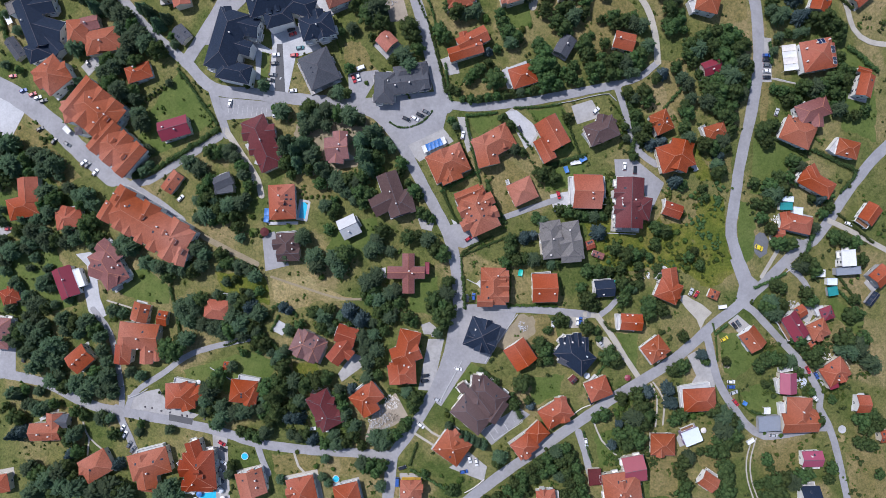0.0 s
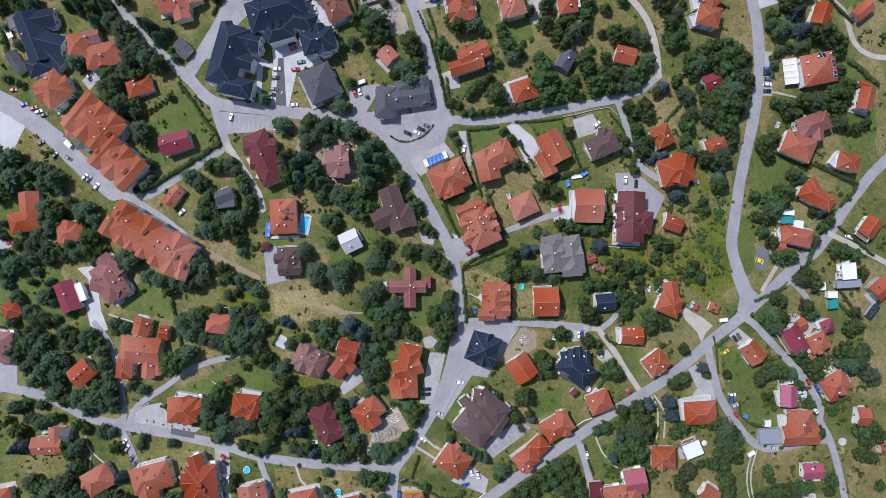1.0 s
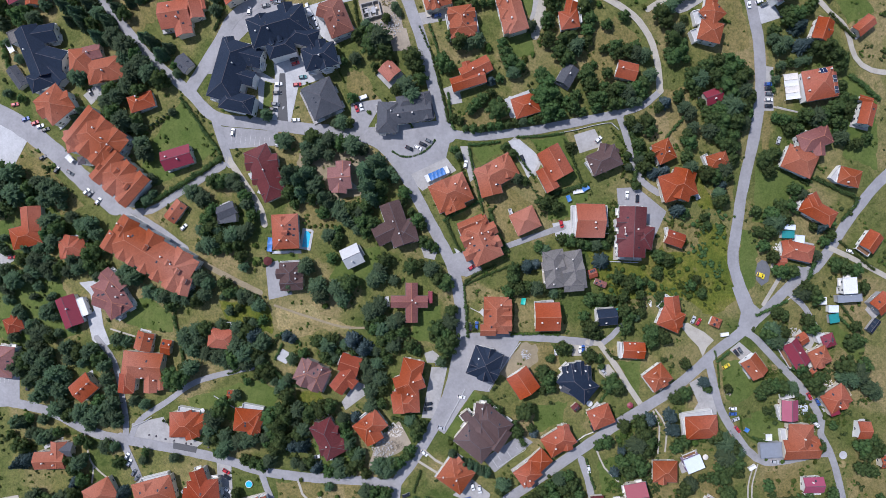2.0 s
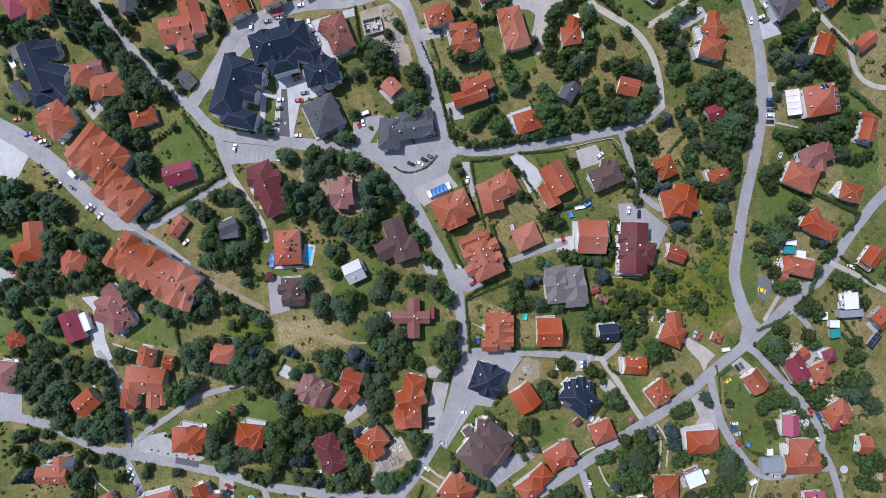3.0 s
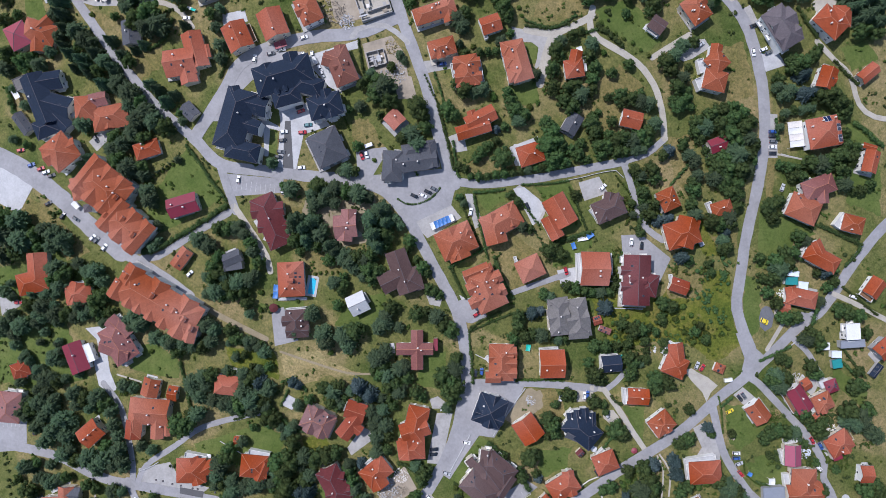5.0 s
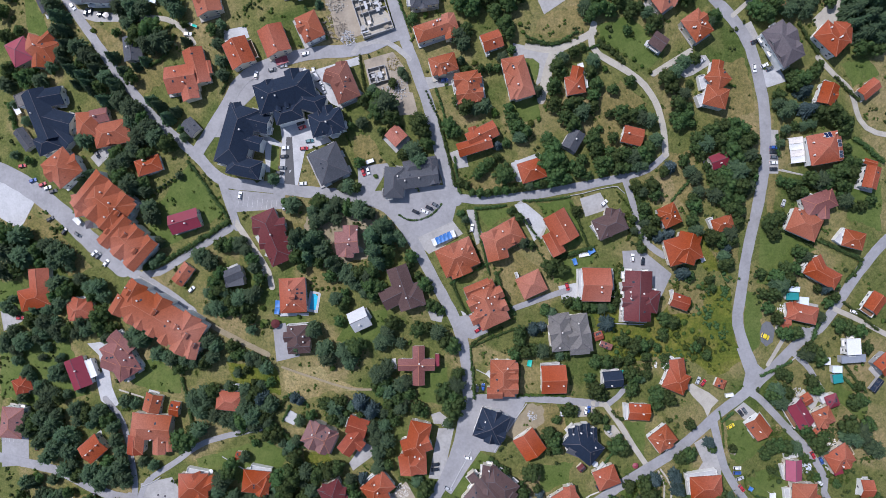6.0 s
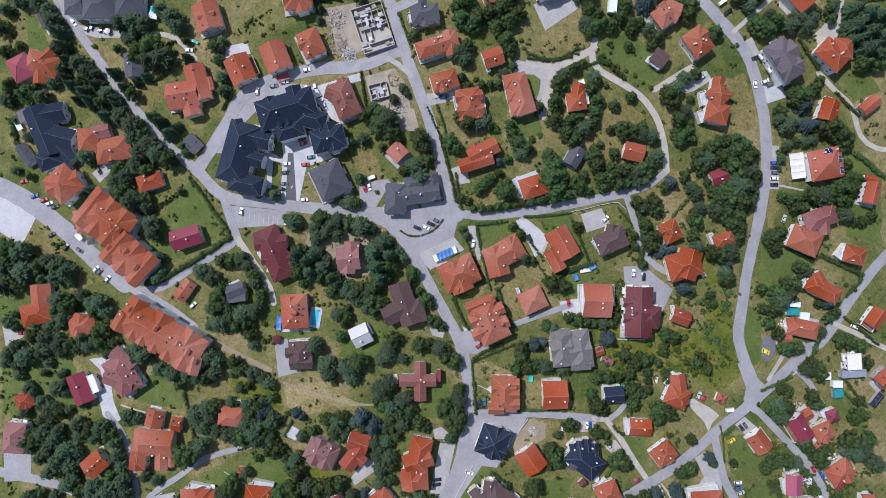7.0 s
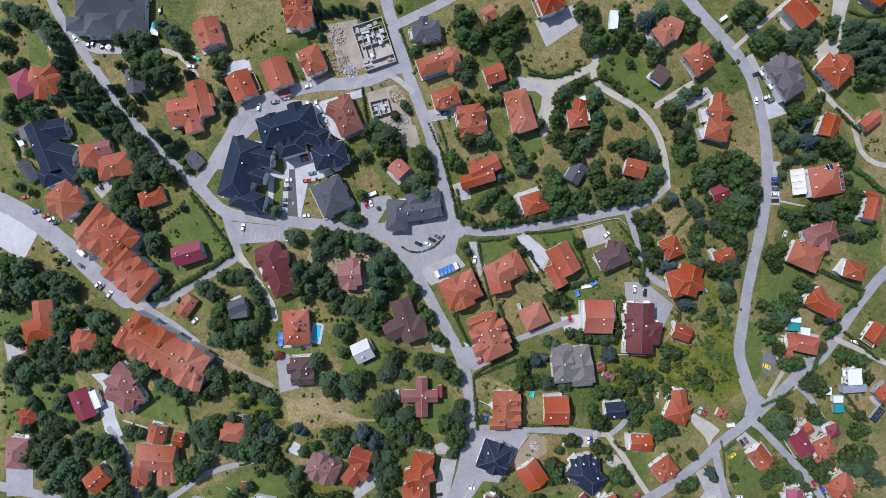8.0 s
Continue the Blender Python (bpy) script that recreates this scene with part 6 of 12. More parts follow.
# mauve wing: a sunlit terracotta slope, its light put into the tile colour
house("house", "house with cream walls and terracotta tiled hipped roof with chimneys", -190.41, 82.78, 6.0, "terra", "cream", [("h", -0.06, 0.03, 11.59, 13.87, 4.3), ("g", 6.23, 4.97, 10.09, 7.51, 13.2, "mauve"), ("h", 12.82, -4.32, 19.5, 12.72, 12.0), ("g", 12.07, -5.81, 9.36, 7.51, -81.1)], [(12.99, -5.38), (4.65, 4.44)], 0, 27, lights=[])
house("house", "house with white walls and terracotta tiled hipped roof with dormers", -204.27, 60.1, 8.0, "terra", "white", [("h", -0.01, -0.0, 16.85, 15.62, -50.6), ("g", 0.14, -0.0, 18.51, 8.68, 25.0), ("g", -0.16, -0.15, 11.41, 8.68, -59.5)], [(-1.92, 5.15)], [], 27, lights=[])
house("house", "house with white walls and orange tiled hipped roof with chimneys", -157.45, 61.19, 4.5, "orange", "white", [("h", 0.01, -0.0, 13.57, 8.64, 17.3)], [(-2.46, 2.6), (-1.27, 0.22)], 0, 27, lights=[])
house("apartment_block", "apartment block with white walls and terracotta tiled hipped roof with chimneys", -179.31, 41.16, 10.0, "terra", "white", [("h", 0.07, -0.01, 27.89, 19.43, -37.9), ("h", 11.91, -20.59, 25.93, 17.14, -40.5), ("h", -10.89, -0.46, 11.99, 12.0, 12.4), ("x", -7.78, 6.2, 22.75, 8.88, 51.3), ("x", -1.26, 0.88, 22.75, 8.88, 51.3), ("x", 5.54, -4.45, 22.75, 8.88, 51.3), ("x", 5.25, -14.52, 19.72, 7.7, 48.7), ("x", 12.06, -20.44, 19.72, 7.7, 48.7), ("x", 18.86, -26.36, 19.72, 7.7, 48.7), ("h", -8.67, -11.26, 4.04, 4.28, 8.1, "plum")], [(1.3, -7.62), (3.94, -0.26), (-0.76, 5.33), (6.89, -3.5)], [(8.39, -4.62, 50), (11.93, -16.11, 50), (15.76, -26.13, -130), (1.32, -15.82, -130)], 19, lights=[])
house("garage", "garage with cream walls and dark slate-grey gabled roof", -134.3, 81.03, 3.0, "slate", "cream", [("g", 0.0, 0.0, 8.73, 7.32, -46.3)], 0, 0, 27)
house("house", "house with cream walls and crimson sheet-metal gabled roof with chimneys", -137.85, 31.49, 5.5, "crimson", "cream", [("g", 0.01, 0.0, 16.15, 10.32, 16.5)], [(-5.07, 0.11), (1.13, -1.07)], 0, 27, lights=[])
house("house", "house with cream walls and maroon tiled hipped roof", -90.33, 22.95, 6.0, "maroon", "cream", [("h", 0.0, -0.0, 28.48, 13.06, -66.5), ("g", -2.06, 5.74, 17.15, 7.38, 6.7), ("g", 0.89, -2.8, 15.96, 5.68, 5.1), ("g", 4.12, -9.12, 12.76, 5.68, 20.9)], [(-0.33, 1.32)], 0, 27, lights=[], decks=[(-9.19, -1.1, 4.16, 1.8, -59.7, 0.3), (-4.1, -9.48, 3.5, 1.8, -20.0, 0.3)])
house("house", "house with cream walls and faded mauve tiled hipped roof with chimneys", -51.55, 20.21, 6.0, "mauve", "cream", [("g", 0.01, -0.01, 11.92, 11.87, 5.4), ("g", 1.77, 4.24, 9.32, 7.91, -90.0), ("g", -0.28, -3.96, 7.65, 7.91, -94.2)], [(5.27, 6.57), (0.91, -1.0), (1.49, 1.62)], 0, 27, lights=[])
house("house", "house with cream walls and dark slate-grey gabled roof", -111.88, 3.7, 5.0, "slate", "cream", [("g", 0.0, 0.0, 10.0, 6.69, 23.1), ("f", 0.39, -4.26, 10.49, 5.08, 8.4)], 0, 0, 27)
house("house", "house with white walls and orange tiled hipped roof with chimneys", -80.26, -7.44, 6.0, "orange", "white", [("h", 0.0, 0.0, 18.22, 13.84, -87.0), ("g", -1.66, 3.22, 9.0, 9.03, -85.1)], [(-2.4, -4.58), (1.41, -4.58), (-0.93, 3.04)], [(-0.76, -0.49, 180)], 27, lights=[(2.76, 1.28), (4.81, 1.28), (1.88, -1.37), (4.52, -1.95), (2.76, 3.33)], decks=[(-0.56, -10.7, 15.3, 1.5, 1.1, 0.4)])
house("house", "house with grey walls and silver sheet-metal gabled roof", -45.52, -20.25, 4.5, "silver", "grey", [("g", -0.0, 0.0, 10.08, 10.84, 25.1)], [(0.27, -2.67)], 0, 33, lights=[], decks=[(4.25, 3.03, 6.11, 1.5, -60.9, 3.0)])
house("house", "house with cream walls and dark brown tiled gabled roof with chimneys", -22.13, -3.37, 6.0, "umber", "cream", [("g", 0.0, -0.0, 23.08, 10.75, -70.7), ("g", -6.0, -4.84, 11.38, 10.18, 26.6), ("h", 3.96, -4.54, 12.9, 12.44, 15.3)], [(1.45, -5.08), (-1.75, 1.04)], 0, 24, lights=[])
house("house", "house with cream walls and dark brown tiled hipped roof with chimneys", -77.81, -30.83, 5.0, "umber", "cream", [("h", -0.02, -0.01, 14.9, 11.44, -86.7), ("x", -0.61, 1.77, 13.99, 5.34, 4.9), ("x", 0.57, -3.56, 12.17, 5.34, 2.8)], [(2.95, 1.95), (2.95, -1.0), (-3.24, 5.78)], 0, 27, lights=[], decks=[(-0.49, 7.71, 11.07, 1.2, 4.6, 3.0)])
house("house", "house with cream walls and terracotta tiled hipped roof with chimneys", 5.98, 12.53, 6.5, "terra", "cream", [("h", -0.0, 0.0, 19.39, 15.19, 24.0), ("g", -0.73, -1.45, 17.66, 11.25, -67.5), ("x", 2.76, -1.74, 16.69, 5.83, 65.2)], [(2.13, 4.27), (7.35, 1.96)], [], 27, lights=[])
house("house", "house with cream walls and terracotta tiled hipped roof with chimneys", 29.43, 22.87, 6.0, "terra", "cream", [("h", -0.01, -0.01, 20.5, 12.93, 28.7), ("g", -4.09, -4.23, 15.68, 11.24, -75.5), ("x", 4.07, 2.76, 11.61, 5.24, 107.5)], [(-0.48, 2.89), (-0.48, -6.37)], [], 27, lights=[(0.72, -6.05)])
house("house", "house with cream walls and orange tiled gabled roof with chimneys", 59.51, 27.94, 6.0, "orange", "cream", [("g", 0.0, -0.0, 16.72, 12.36, -60.9), ("g", -3.78, -8.44, 12.69, 7.3, -62.3)], [(1.52, 0.98), (-2.53, -4.51)], 0, 27, lights=[], decks=[(-4.29, 4.37, 7.48, 1.8, 45.0, 3.0)])
house("house", "house with cream walls and dark brown tiled hipped roof", 84.89, 29.27, 6.0, "umber", "cream", [("h", -0.01, -0.01, 16.23, 11.24, 23.5), ("g", -0.59, 1.16, 14.55, 5.62, -100.0), ("g", 4.21, 1.6, 9.96, 4.5, -106.4)], [(-7.04, -2.36)], [], 27, lights=[], decks=[(-6.28, -3.41, 8.17, 1.8, -52.3, 3.0)])
house("house", "house with cream walls and terracotta tiled hipped roof", 44.44, -1.76, 5.0, "terra", "cream", [("h", -0.0, 0.0, 13.42, 11.89, 24.9)], [], 0, 27, lights=[], decks=[(-6.64, 2.65, 7.47, 1.5, -71.6, 2.8)])
house("house", "house with white walls and orange tiled gabled roof with chimneys", 77.88, -1.9, 6.5, "orange", "white", [("g", 0.0, 0.0, 14.95, 17.49, -1.1)], [(1.71, -1.0), (2.0, -3.62)], 0, 27, lights=[], decks=[(-7.88, 0.13, 15.96, 2.1, -87.9, 3.0), (9.11, 0.72, 14.8, 1.5, -86.6, 3.0)])
house("hotel", "hotel with white walls and maroon tiled gabled roof with chimneys", 99.35, -7.72, 8.0, "maroon", "white", [("g", 0.0, 0.0, 26.1, 14.0, 87.9), ("h", 5.71, -2.51, 11.77, 10.58, 80.0), ("x", -3.27, 4.89, 10.33, 4.73, -0.3), ("x", -3.2, -3.54, 10.36, 4.74, -2.0)], 4, 2, 27)
house("house", "house with cream walls and terracotta tiled hipped roof with dormers", 21.28, -12.25, 7.5, "terra", "cream", [("h", 0.01, 0.0, 22.92, 15.76, -65.3), ("x", -4.95, 8.75, 13.86, 5.83, 22.2), ("x", -0.87, 3.21, 19.31, 6.42, 25.0), ("x", 1.76, -3.5, 18.53, 6.42, 24.1), ("g", -2.62, -5.83, 12.34, 5.63, 24.2)], [(-2.15, 9.06), (-4.47, 1.53), (0.17, 3.85), (1.9, 0.95), (3.64, 4.43), (-5.63, -1.37)], [(-7.35, 3.83, 155), (-5.61, -4.88, 155), (5.42, 3.83, -25), (7.16, -1.39, -25), (2.52, 9.64, -25)], 27, lights=[(-0.96, -4.88), (-3.28, -2.55), (3.1, -2.55)])
house("house", "house with cream walls and light grey hipped roof with chimneys", 59.3, -26.94, 7.0, "stone", "cream", [("h", -0.01, 0.0, 19.31, 10.17, -84.1), ("g", -0.01, 0.15, 11.31, 9.61, 13.0), ("g", 0.14, 6.88, 9.71, 6.22, 8.4), ("h", 10.39, -0.44, 20.35, 10.74, -80.4), ("g", 9.95, -1.02, 11.86, 10.17, 12.4), ("g", 10.24, -8.34, 10.49, 6.22, 4.6)], [(0.65, 0.46), (9.09, 5.11), (-0.52, -7.69)], 0, 27, lights=[])
house("shed", "shed with cream walls and rust-red tiled gabled roof", 80.33, -29.28, 2.5, "rust", "cream", [("g", 0.0, 0.0, 4.73, 4.62, 18.3)], 0, 0, 27)
house("house", "house with cream walls and orange tiled hipped roof", 123.36, 16.54, 6.0, "orange", "cream", [("h", -0.01, -0.01, 17.88, 14.12, 15.6), ("g", 2.04, 0.43, 15.83, 11.86, -105.5)], [], 0, 27, lights=[], decks=[(11.81, -4.63, 4.8, 2.4, -60.3, 0.3)])
house("house", "house with white walls and terracotta tiled hipped roof", 115.86, 33.96, 5.5, "terra", "white", [("h", 0.0, 0.0, 11.21, 9.7, -65.1)], 1, 0, 27)
house("house", "house with white walls and terracotta tiled hipped roof", 144.23, 29.64, 5.0, "terra", "white", [("h", -0.0, -0.0, 11.01, 7.36, 18.0)], [(-0.15, 0.11)], 0, 27, lights=[], decks=[(-4.65, -0.4, 7.8, 2.7, -65.4, 2.8)])
house("house", "house with cream walls and rust-red tiled gabled roof", 122.91, -11.08, 4.5, "rust", "cream", [("g", -0.0, 0.0, 9.65, 7.41, -19.0)], [(-1.04, 2.56)], 0, 27, lights=[], decks=[(-3.12, 1.87, 8.51, 1.5, -77.9, 2.5)])
house("house", "house with white walls and faded mauve tiled hipped roof", 195.2, 40.89, 6.0, "mauve", "white", [("h", -0.08, -0.01, 17.34, 10.22, 21.1), ("g", 1.98, -2.51, 12.8, 6.24, -86.2)], [], 0, 27, lights=[], decks=[(-5.57, 1.84, 7.55, 1.5, 45.0, 3.0)])
house("house", "house with white walls and terracotta tiled hipped roof", 187.5, 29.29, 6.0, "terra", "white", [("h", 0.02, 0.0, 16.67, 13.07, -23.1), ("g", 1.2, 1.03, 13.55, 6.25, -57.0)], [(-3.46, 7.58)], 0, 27, lights=[(-2.3, 5.58)], decks=[(-4.21, 3.98, 10.71, 1.5, 56.3, 3.0)])
house("house", "house with white walls and terracotta tiled hipped roof", 215.01, 21.37, 5.5, "terra", "white", [("h", 0.07, 0.0, 11.53, 9.17, -14.4)], [(-1.67, -2.78)], 0, 27, lights=[], decks=[(-5.19, 1.96, 8.32, 3.9, 52.3, 3.0)])
house("house", "house with white walls and orange tiled gabled roof with chimneys", 198.34, 3.26, 6.0, "orange", "white", [("h", 0.03, 0.0, 18.95, 9.16, -28.9), ("g", -1.45, 4.45, 10.75, 6.3, -64.8)], [], 0, 27, lights=[], decks=[(-5.96, 5.72, 6.82, 3.6, 52.1, 3.0)])
house("house", "house with white walls and orange tiled gabled roof", 189.11, -17.61, 4.5, "orange", "white", [("h", 0.02, -0.0, 16.22, 9.22, -12.3), ("g", -5.2, 1.64, 9.1, 5.76, -79.0), ("f", -5.35, 8.95, 7.2, 4.61, 0.0, "teal"), ("f", -4.46, 12.83, 6.65, 3.46, -5.0, "bluewhite"), ("f", 0.92, 6.27, 5.5, 5.19, -6.0, "bluewhite")], [(-2.74, 0.99)], 0, 27, lights=[])
house("house", "house with cream walls and orange tiled gabled roof", 180.28, -22.93, 3.5, "orange", "cream", [("g", 0.0, 0.0, 5.73, 5.93, -9.9)], 0, 0, 27)
house("house", "house with white walls and orange tiled gabled roof", 222.86, 53.96, 6.0, "orange", "white", [("g", 0.0, 0.0, 11.85, 8.02, 76.2), ("g", -0.32, 7.82, 7.26, 2.96, -16.3)], 0, 0, 27)
house("house", "white house with an orange tiled roof carrying solar panels", 195.91, 68.66, 7.0, "orange", "white", [("h", 0.0, -0.0, 16.61, 15.75, 10.7), ("g", 7.0, 0.14, 11.94, 5.06, -81.9)], [(-6.7, 2.62), (-6.12, -3.76), (-1.2, 5.81), (5.18, 7.54)], 0, 27, "solar", lights=[])
house("house", "house with cream walls and crimson sheet-metal gabled roof", 141.94, 62.57, 4.0, "crimson", "cream", [("g", 0.01, -0.0, 9.91, 7.34, 20.0)], [(0.16, -1.55)], 0, 27, lights=[])
house("house", "house with grey walls and dark slate-grey gabled roof", 65.7, 72.67, 4.5, "slate", "grey", [("g", 0.0, -0.0, 10.66, 7.84, 60.1)], [(0.9, 0.27)], 0, 27, lights=[])
house("house", "house with white walls and orange tiled gabled roof", 96.06, 74.91, 5.0, "orange", "white", [("g", 0.0, -0.0, 10.65, 8.95, -13.7)], [(-2.75, 0.83)], 0, 27, lights=[])
house("house", "house with white walls and orange tiled gabled roof", 44.29, 57.21, 5.0, "orange", "white", [("h", -0.0, 0.0, 13.21, 10.65, 17.3)], [(1.6, -0.06)], 0, 27, lights=[], decks=[(-7.17, 4.36, 5.27, 3.0, 63.4, 0.3)])
house("house", "house with cream walls and orange tiled gabled roof with chimneys", 18.51, 75.5, 5.5, "orange", "cream", [("g", 0.0, -0.01, 16.23, 8.37, 26.6), ("g", -3.76, -5.65, 18.1, 7.26, 17.0), ("g", -4.34, 1.15, 5.83, 4.47, -73.3)], [(-1.55, -0.19), (3.91, -1.05), (1.61, -3.35)], 0, 27, lights=[], decks=[(6.99, 3.49, 6.65, 1.2, -61.2, 3.0)])
house("house", "house with white walls and orange tiled gabled roof with chimneys", -222.6, -9.59, 6.0, "orange", "white", [("h", -0.35, -0.02, 16.35, 11.77, 13.5), ("g", 2.4, 9.13, 13.88, 11.18, -85.1)], [], 0, 27, lights=[])
house("house", "house with white walls and orange tiled hipped roof", -196.91, -15.63, 5.0, "orange", "white", [("h", -0.03, 0.0, 14.3, 10.54, 10.6), ("g", -0.94, 0.15, 12.52, 9.96, -100.8)], [], 0, 27, lights=[])
house("apartment_block", "apartment block with white walls and terracotta tiled hipped roof with chimneys", -150.33, -19.34, 10.0, "terra", "white", [("h", -0.03, -0.01, 47.67, 18.81, -30.6), ("x", -12.88, 13.88, 11.25, 10.04, 60.1), ("x", 0.12, 6.19, 11.25, 10.04, 60.1), ("x", 15.19, -2.81, 10.99, 10.04, 59.3), ("x", -21.0, 6.64, 10.33, 7.68, -121.0), ("x", -13.91, 2.21, 10.85, 5.91, -119.4), ("x", -8.89, -0.89, 10.59, 5.32, -120.1), ("x", -2.68, -4.59, 10.85, 5.32, -119.4), ("x", 3.81, -8.72, 10.85, 5.91, -119.4), ("x", 11.64, -13.3, 11.25, 8.86, -119.9), ("x", 16.96, -16.4, 9.82, 7.09, -105.7)], [(6.17, -1.21), (11.45, -5.03), (-10.27, 9.36), (-17.32, 16.11), (-20.26, 10.83)], [(-14.34, 14.64, 59), (-0.81, 4.64, 59), (10.36, -3.3, 59), (15.36, -7.71, 59), (17.42, -14.77, -120)], 20, lights=[(-8.75, 9.64), (4.18, -3.89)])
house("garage", "garage with cream walls and terracotta tiled gabled roof", -139.84, 3.52, 3.5, "terra", "cream", [("g", 0.0, 0.0, 11.75, 7.08, 53.2)], 0, 0, 27)
house("house", "house with white walls and orange tiled gabled roof", 229.05, -12.41, 5.0, "orange", "white", [("g", 0.0, 0.0, 10.36, 8.87, 54.9)], 0, 0, 27)
house("hotel", "hotel with white walls and faded mauve tiled hipped roof with chimneys", -173.51, -41.73, 7.0, "mauve", "white", [("h", -0.01, 0.0, 21.07, 13.91, -58.5), ("g", -1.51, -2.4, 16.68, 10.43, -20.3), ("g", -0.01, 7.96, 14.15, 8.11, -42.5)], [(1.32, 5.62), (3.41, -0.05), (5.8, 1.15)], 0, 27, lights=[(8.24, -3.7), (-6.41, 0.79), (-4.01, 1.08), (-2.82, 1.38)])
house("house", "house with white walls and crimson sheet-metal gabled roof with chimneys", -198.57, -50.02, 5.0, "crimson", "white", [("g", -0.03, -0.01, 16.63, 10.57, -69.3), ("f", 6.81, 2.58, 10.68, 4.4, -69.1, "white")], [(-0.07, 1.64)], 0, 27, lights=[])
house("house", "house with white walls and rust-red tiled hipped roof", -231.44, -57.4, 4.5, "rust", "white", [("h", 0.0, 0.0, 10.05, 8.32, 19.0), ("g", 0.77, 0.46, 9.55, 4.75, -84.6)], [], 0, 27, lights=[])
house("hotel", "hotel with white walls and faded mauve tiled hipped roof", -236.0, -77.46, 7.0, "mauve", "white", [("h", 0.0, 0.0, 16.91, 12.02, 85.0)], 0, 0, 27)
house("house", "house with cream walls and orange tiled hipped roof with chimneys", -190.5, -90.7, 5.5, "orange", "cream", [("g", 0.0, 0.0, 12.45, 11.12, 41.2)], [(0.22, -0.07), (-2.19, -2.48), (3.23, 2.65)], 0, 20, lights=[])
house("house", "house with cream walls and terracotta tiled gabled roof", -157.29, -65.62, 4.5, "terra", "cream", [("g", 0.0, 0.0, 9.96, 9.1, 75.5)], 1, 0, 27)
house("house", "house with cream walls and orange tiled gabled roof", -145.34, -68.77, 4.0, "orange", "cream", [("g", 0.0, 0.0, 5.32, 8.01, -9.2)], 1, 0, 27)
house("house", "house with cream walls and terracotta tiled gabled roof with chimneys", -155.52, -78.44, 6.0, "terra", "cream", [("g", 0.05, 0.03, 17.72, 13.92, -3.8), ("h", -9.26, -3.13, 21.9, 8.12, -96.8), ("g", -10.77, -9.43, 10.18, 8.12, -94.9, "rust"), ("g", 2.15, -7.03, 14.79, 6.96, -91.1), ("g", 7.41, -8.68, 8.7, 3.19, -90.0)], [(-1.27, -0.7), (-1.86, -6.37), (4.41, -7.57)], [], 27, lights=[(1.19, 2.77)])
house("house", "house with white walls and orange tiled hipped roof", -114.76, -63.8, 5.0, "orange", "white", [("h", -0.02, -0.02, 14.49, 10.38, -5.7)], [(5.12, 5.57)], 0, 27, lights=[], decks=[(3.51, 6.82, 9.74, 3.0, -8.9, 3.0)])
house("shed", "shed with cream walls and orange tiled gabled roof", -109.99, -94.12, 3.0, "orange", "cream", [("g", 0.0, 0.0, 5.18, 5.1, -2.7)], 0, 0, 27)
house("house", "house with cream walls and orange tiled hipped roof with chimneys", -134.85, -109.5, 5.5, "orange", "cream", [("h", -0.02, -0.02, 15.92, 13.32, 0.0), ("g", 2.08, -0.32, 14.74, 8.11, -70.5), ("g", 7.93, 1.03, 10.78, 6.95, 30.7)], [], [], 27, lights=[], decks=[(1.55, 6.88, 11.68, 2.7, -10.4, 3.0)])
house("house", "house with cream walls and terracotta tiled hipped roof with chimneys", -209.56, -130.06, 5.5, "terra", "cream", [("g", -0.0, -0.0, 16.47, 9.41, 2.0), ("g", 4.87, 3.2, 13.82, 8.82, -90.0), ("g", 8.07, 5.78, 8.54, 7.64, -3.9, "slate")], [(2.13, 3.79), (-2.41, -0.75), (3.04, -1.97)], 0, 27, lights=[], decks=[(0.05, 8.06, 13.42, 1.8, 26.0, 0.3)])
house("house", "house with cream walls and terracotta tiled gabled roof", -180.93, -147.5, 5.0, "terra", "cream", [("h", -0.01, -0.0, 16.34, 12.86, 29.9), ("h", -4.96, -1.82, 8.72, 6.43, 0.2)], [], 0, 27, lights=[(-1.42, -1.3)])
house("house", "house with cream walls and terracotta tiled hipped roof with chimneys", -151.2, -145.42, 6.0, "terra", "cream", [("h", -0.01, -0.01, 21.42, 13.91, 14.9), ("g", -2.22, -3.88, 18.34, 11.01, -79.6), ("g", 0.53, -12.63, 9.57, 4.64, -6.7)], [(-0.53, -4.23)], 0, 27, lights=[(3.35, 2.12), (7.2, 3.02), (-6.15, 0.6)], decks=[(-0.72, 7.24, 14.59, 1.8, 14.5, 3.0)])
house("hotel", "hotel with cream walls and rust-red tiled hipped roof with dormers", -123.7, -148.22, 7.0, "rust", "cream", [("h", -0.03, -0.03, 20.56, 16.69, -84.8), ("g", -2.47, 9.54, 12.35, 8.06, -70.7), ("g", -5.37, 1.42, 10.88, 9.21, 3.2), ("g", -1.16, -8.0, 16.59, 5.76, -1.7)], [(-2.75, -6.11)], [(-1.22, 0.76, 180), (2.92, -1.86, 0)], 27, lights=[(-0.66, 3.99)], decks=[(-9.86, 4.54, 7.89, 2.1, 37.5, 3.0), (-2.71, -10.95, 12.8, 2.1, 11.0, 3.0)])
house("house", "house with cream walls and orange tiled hipped roof", -233.62, -158.48, 5.0, "orange", "cream", [("h", 0.0, 0.0, 9.87, 7.29, -78.5)], 0, 0, 27)
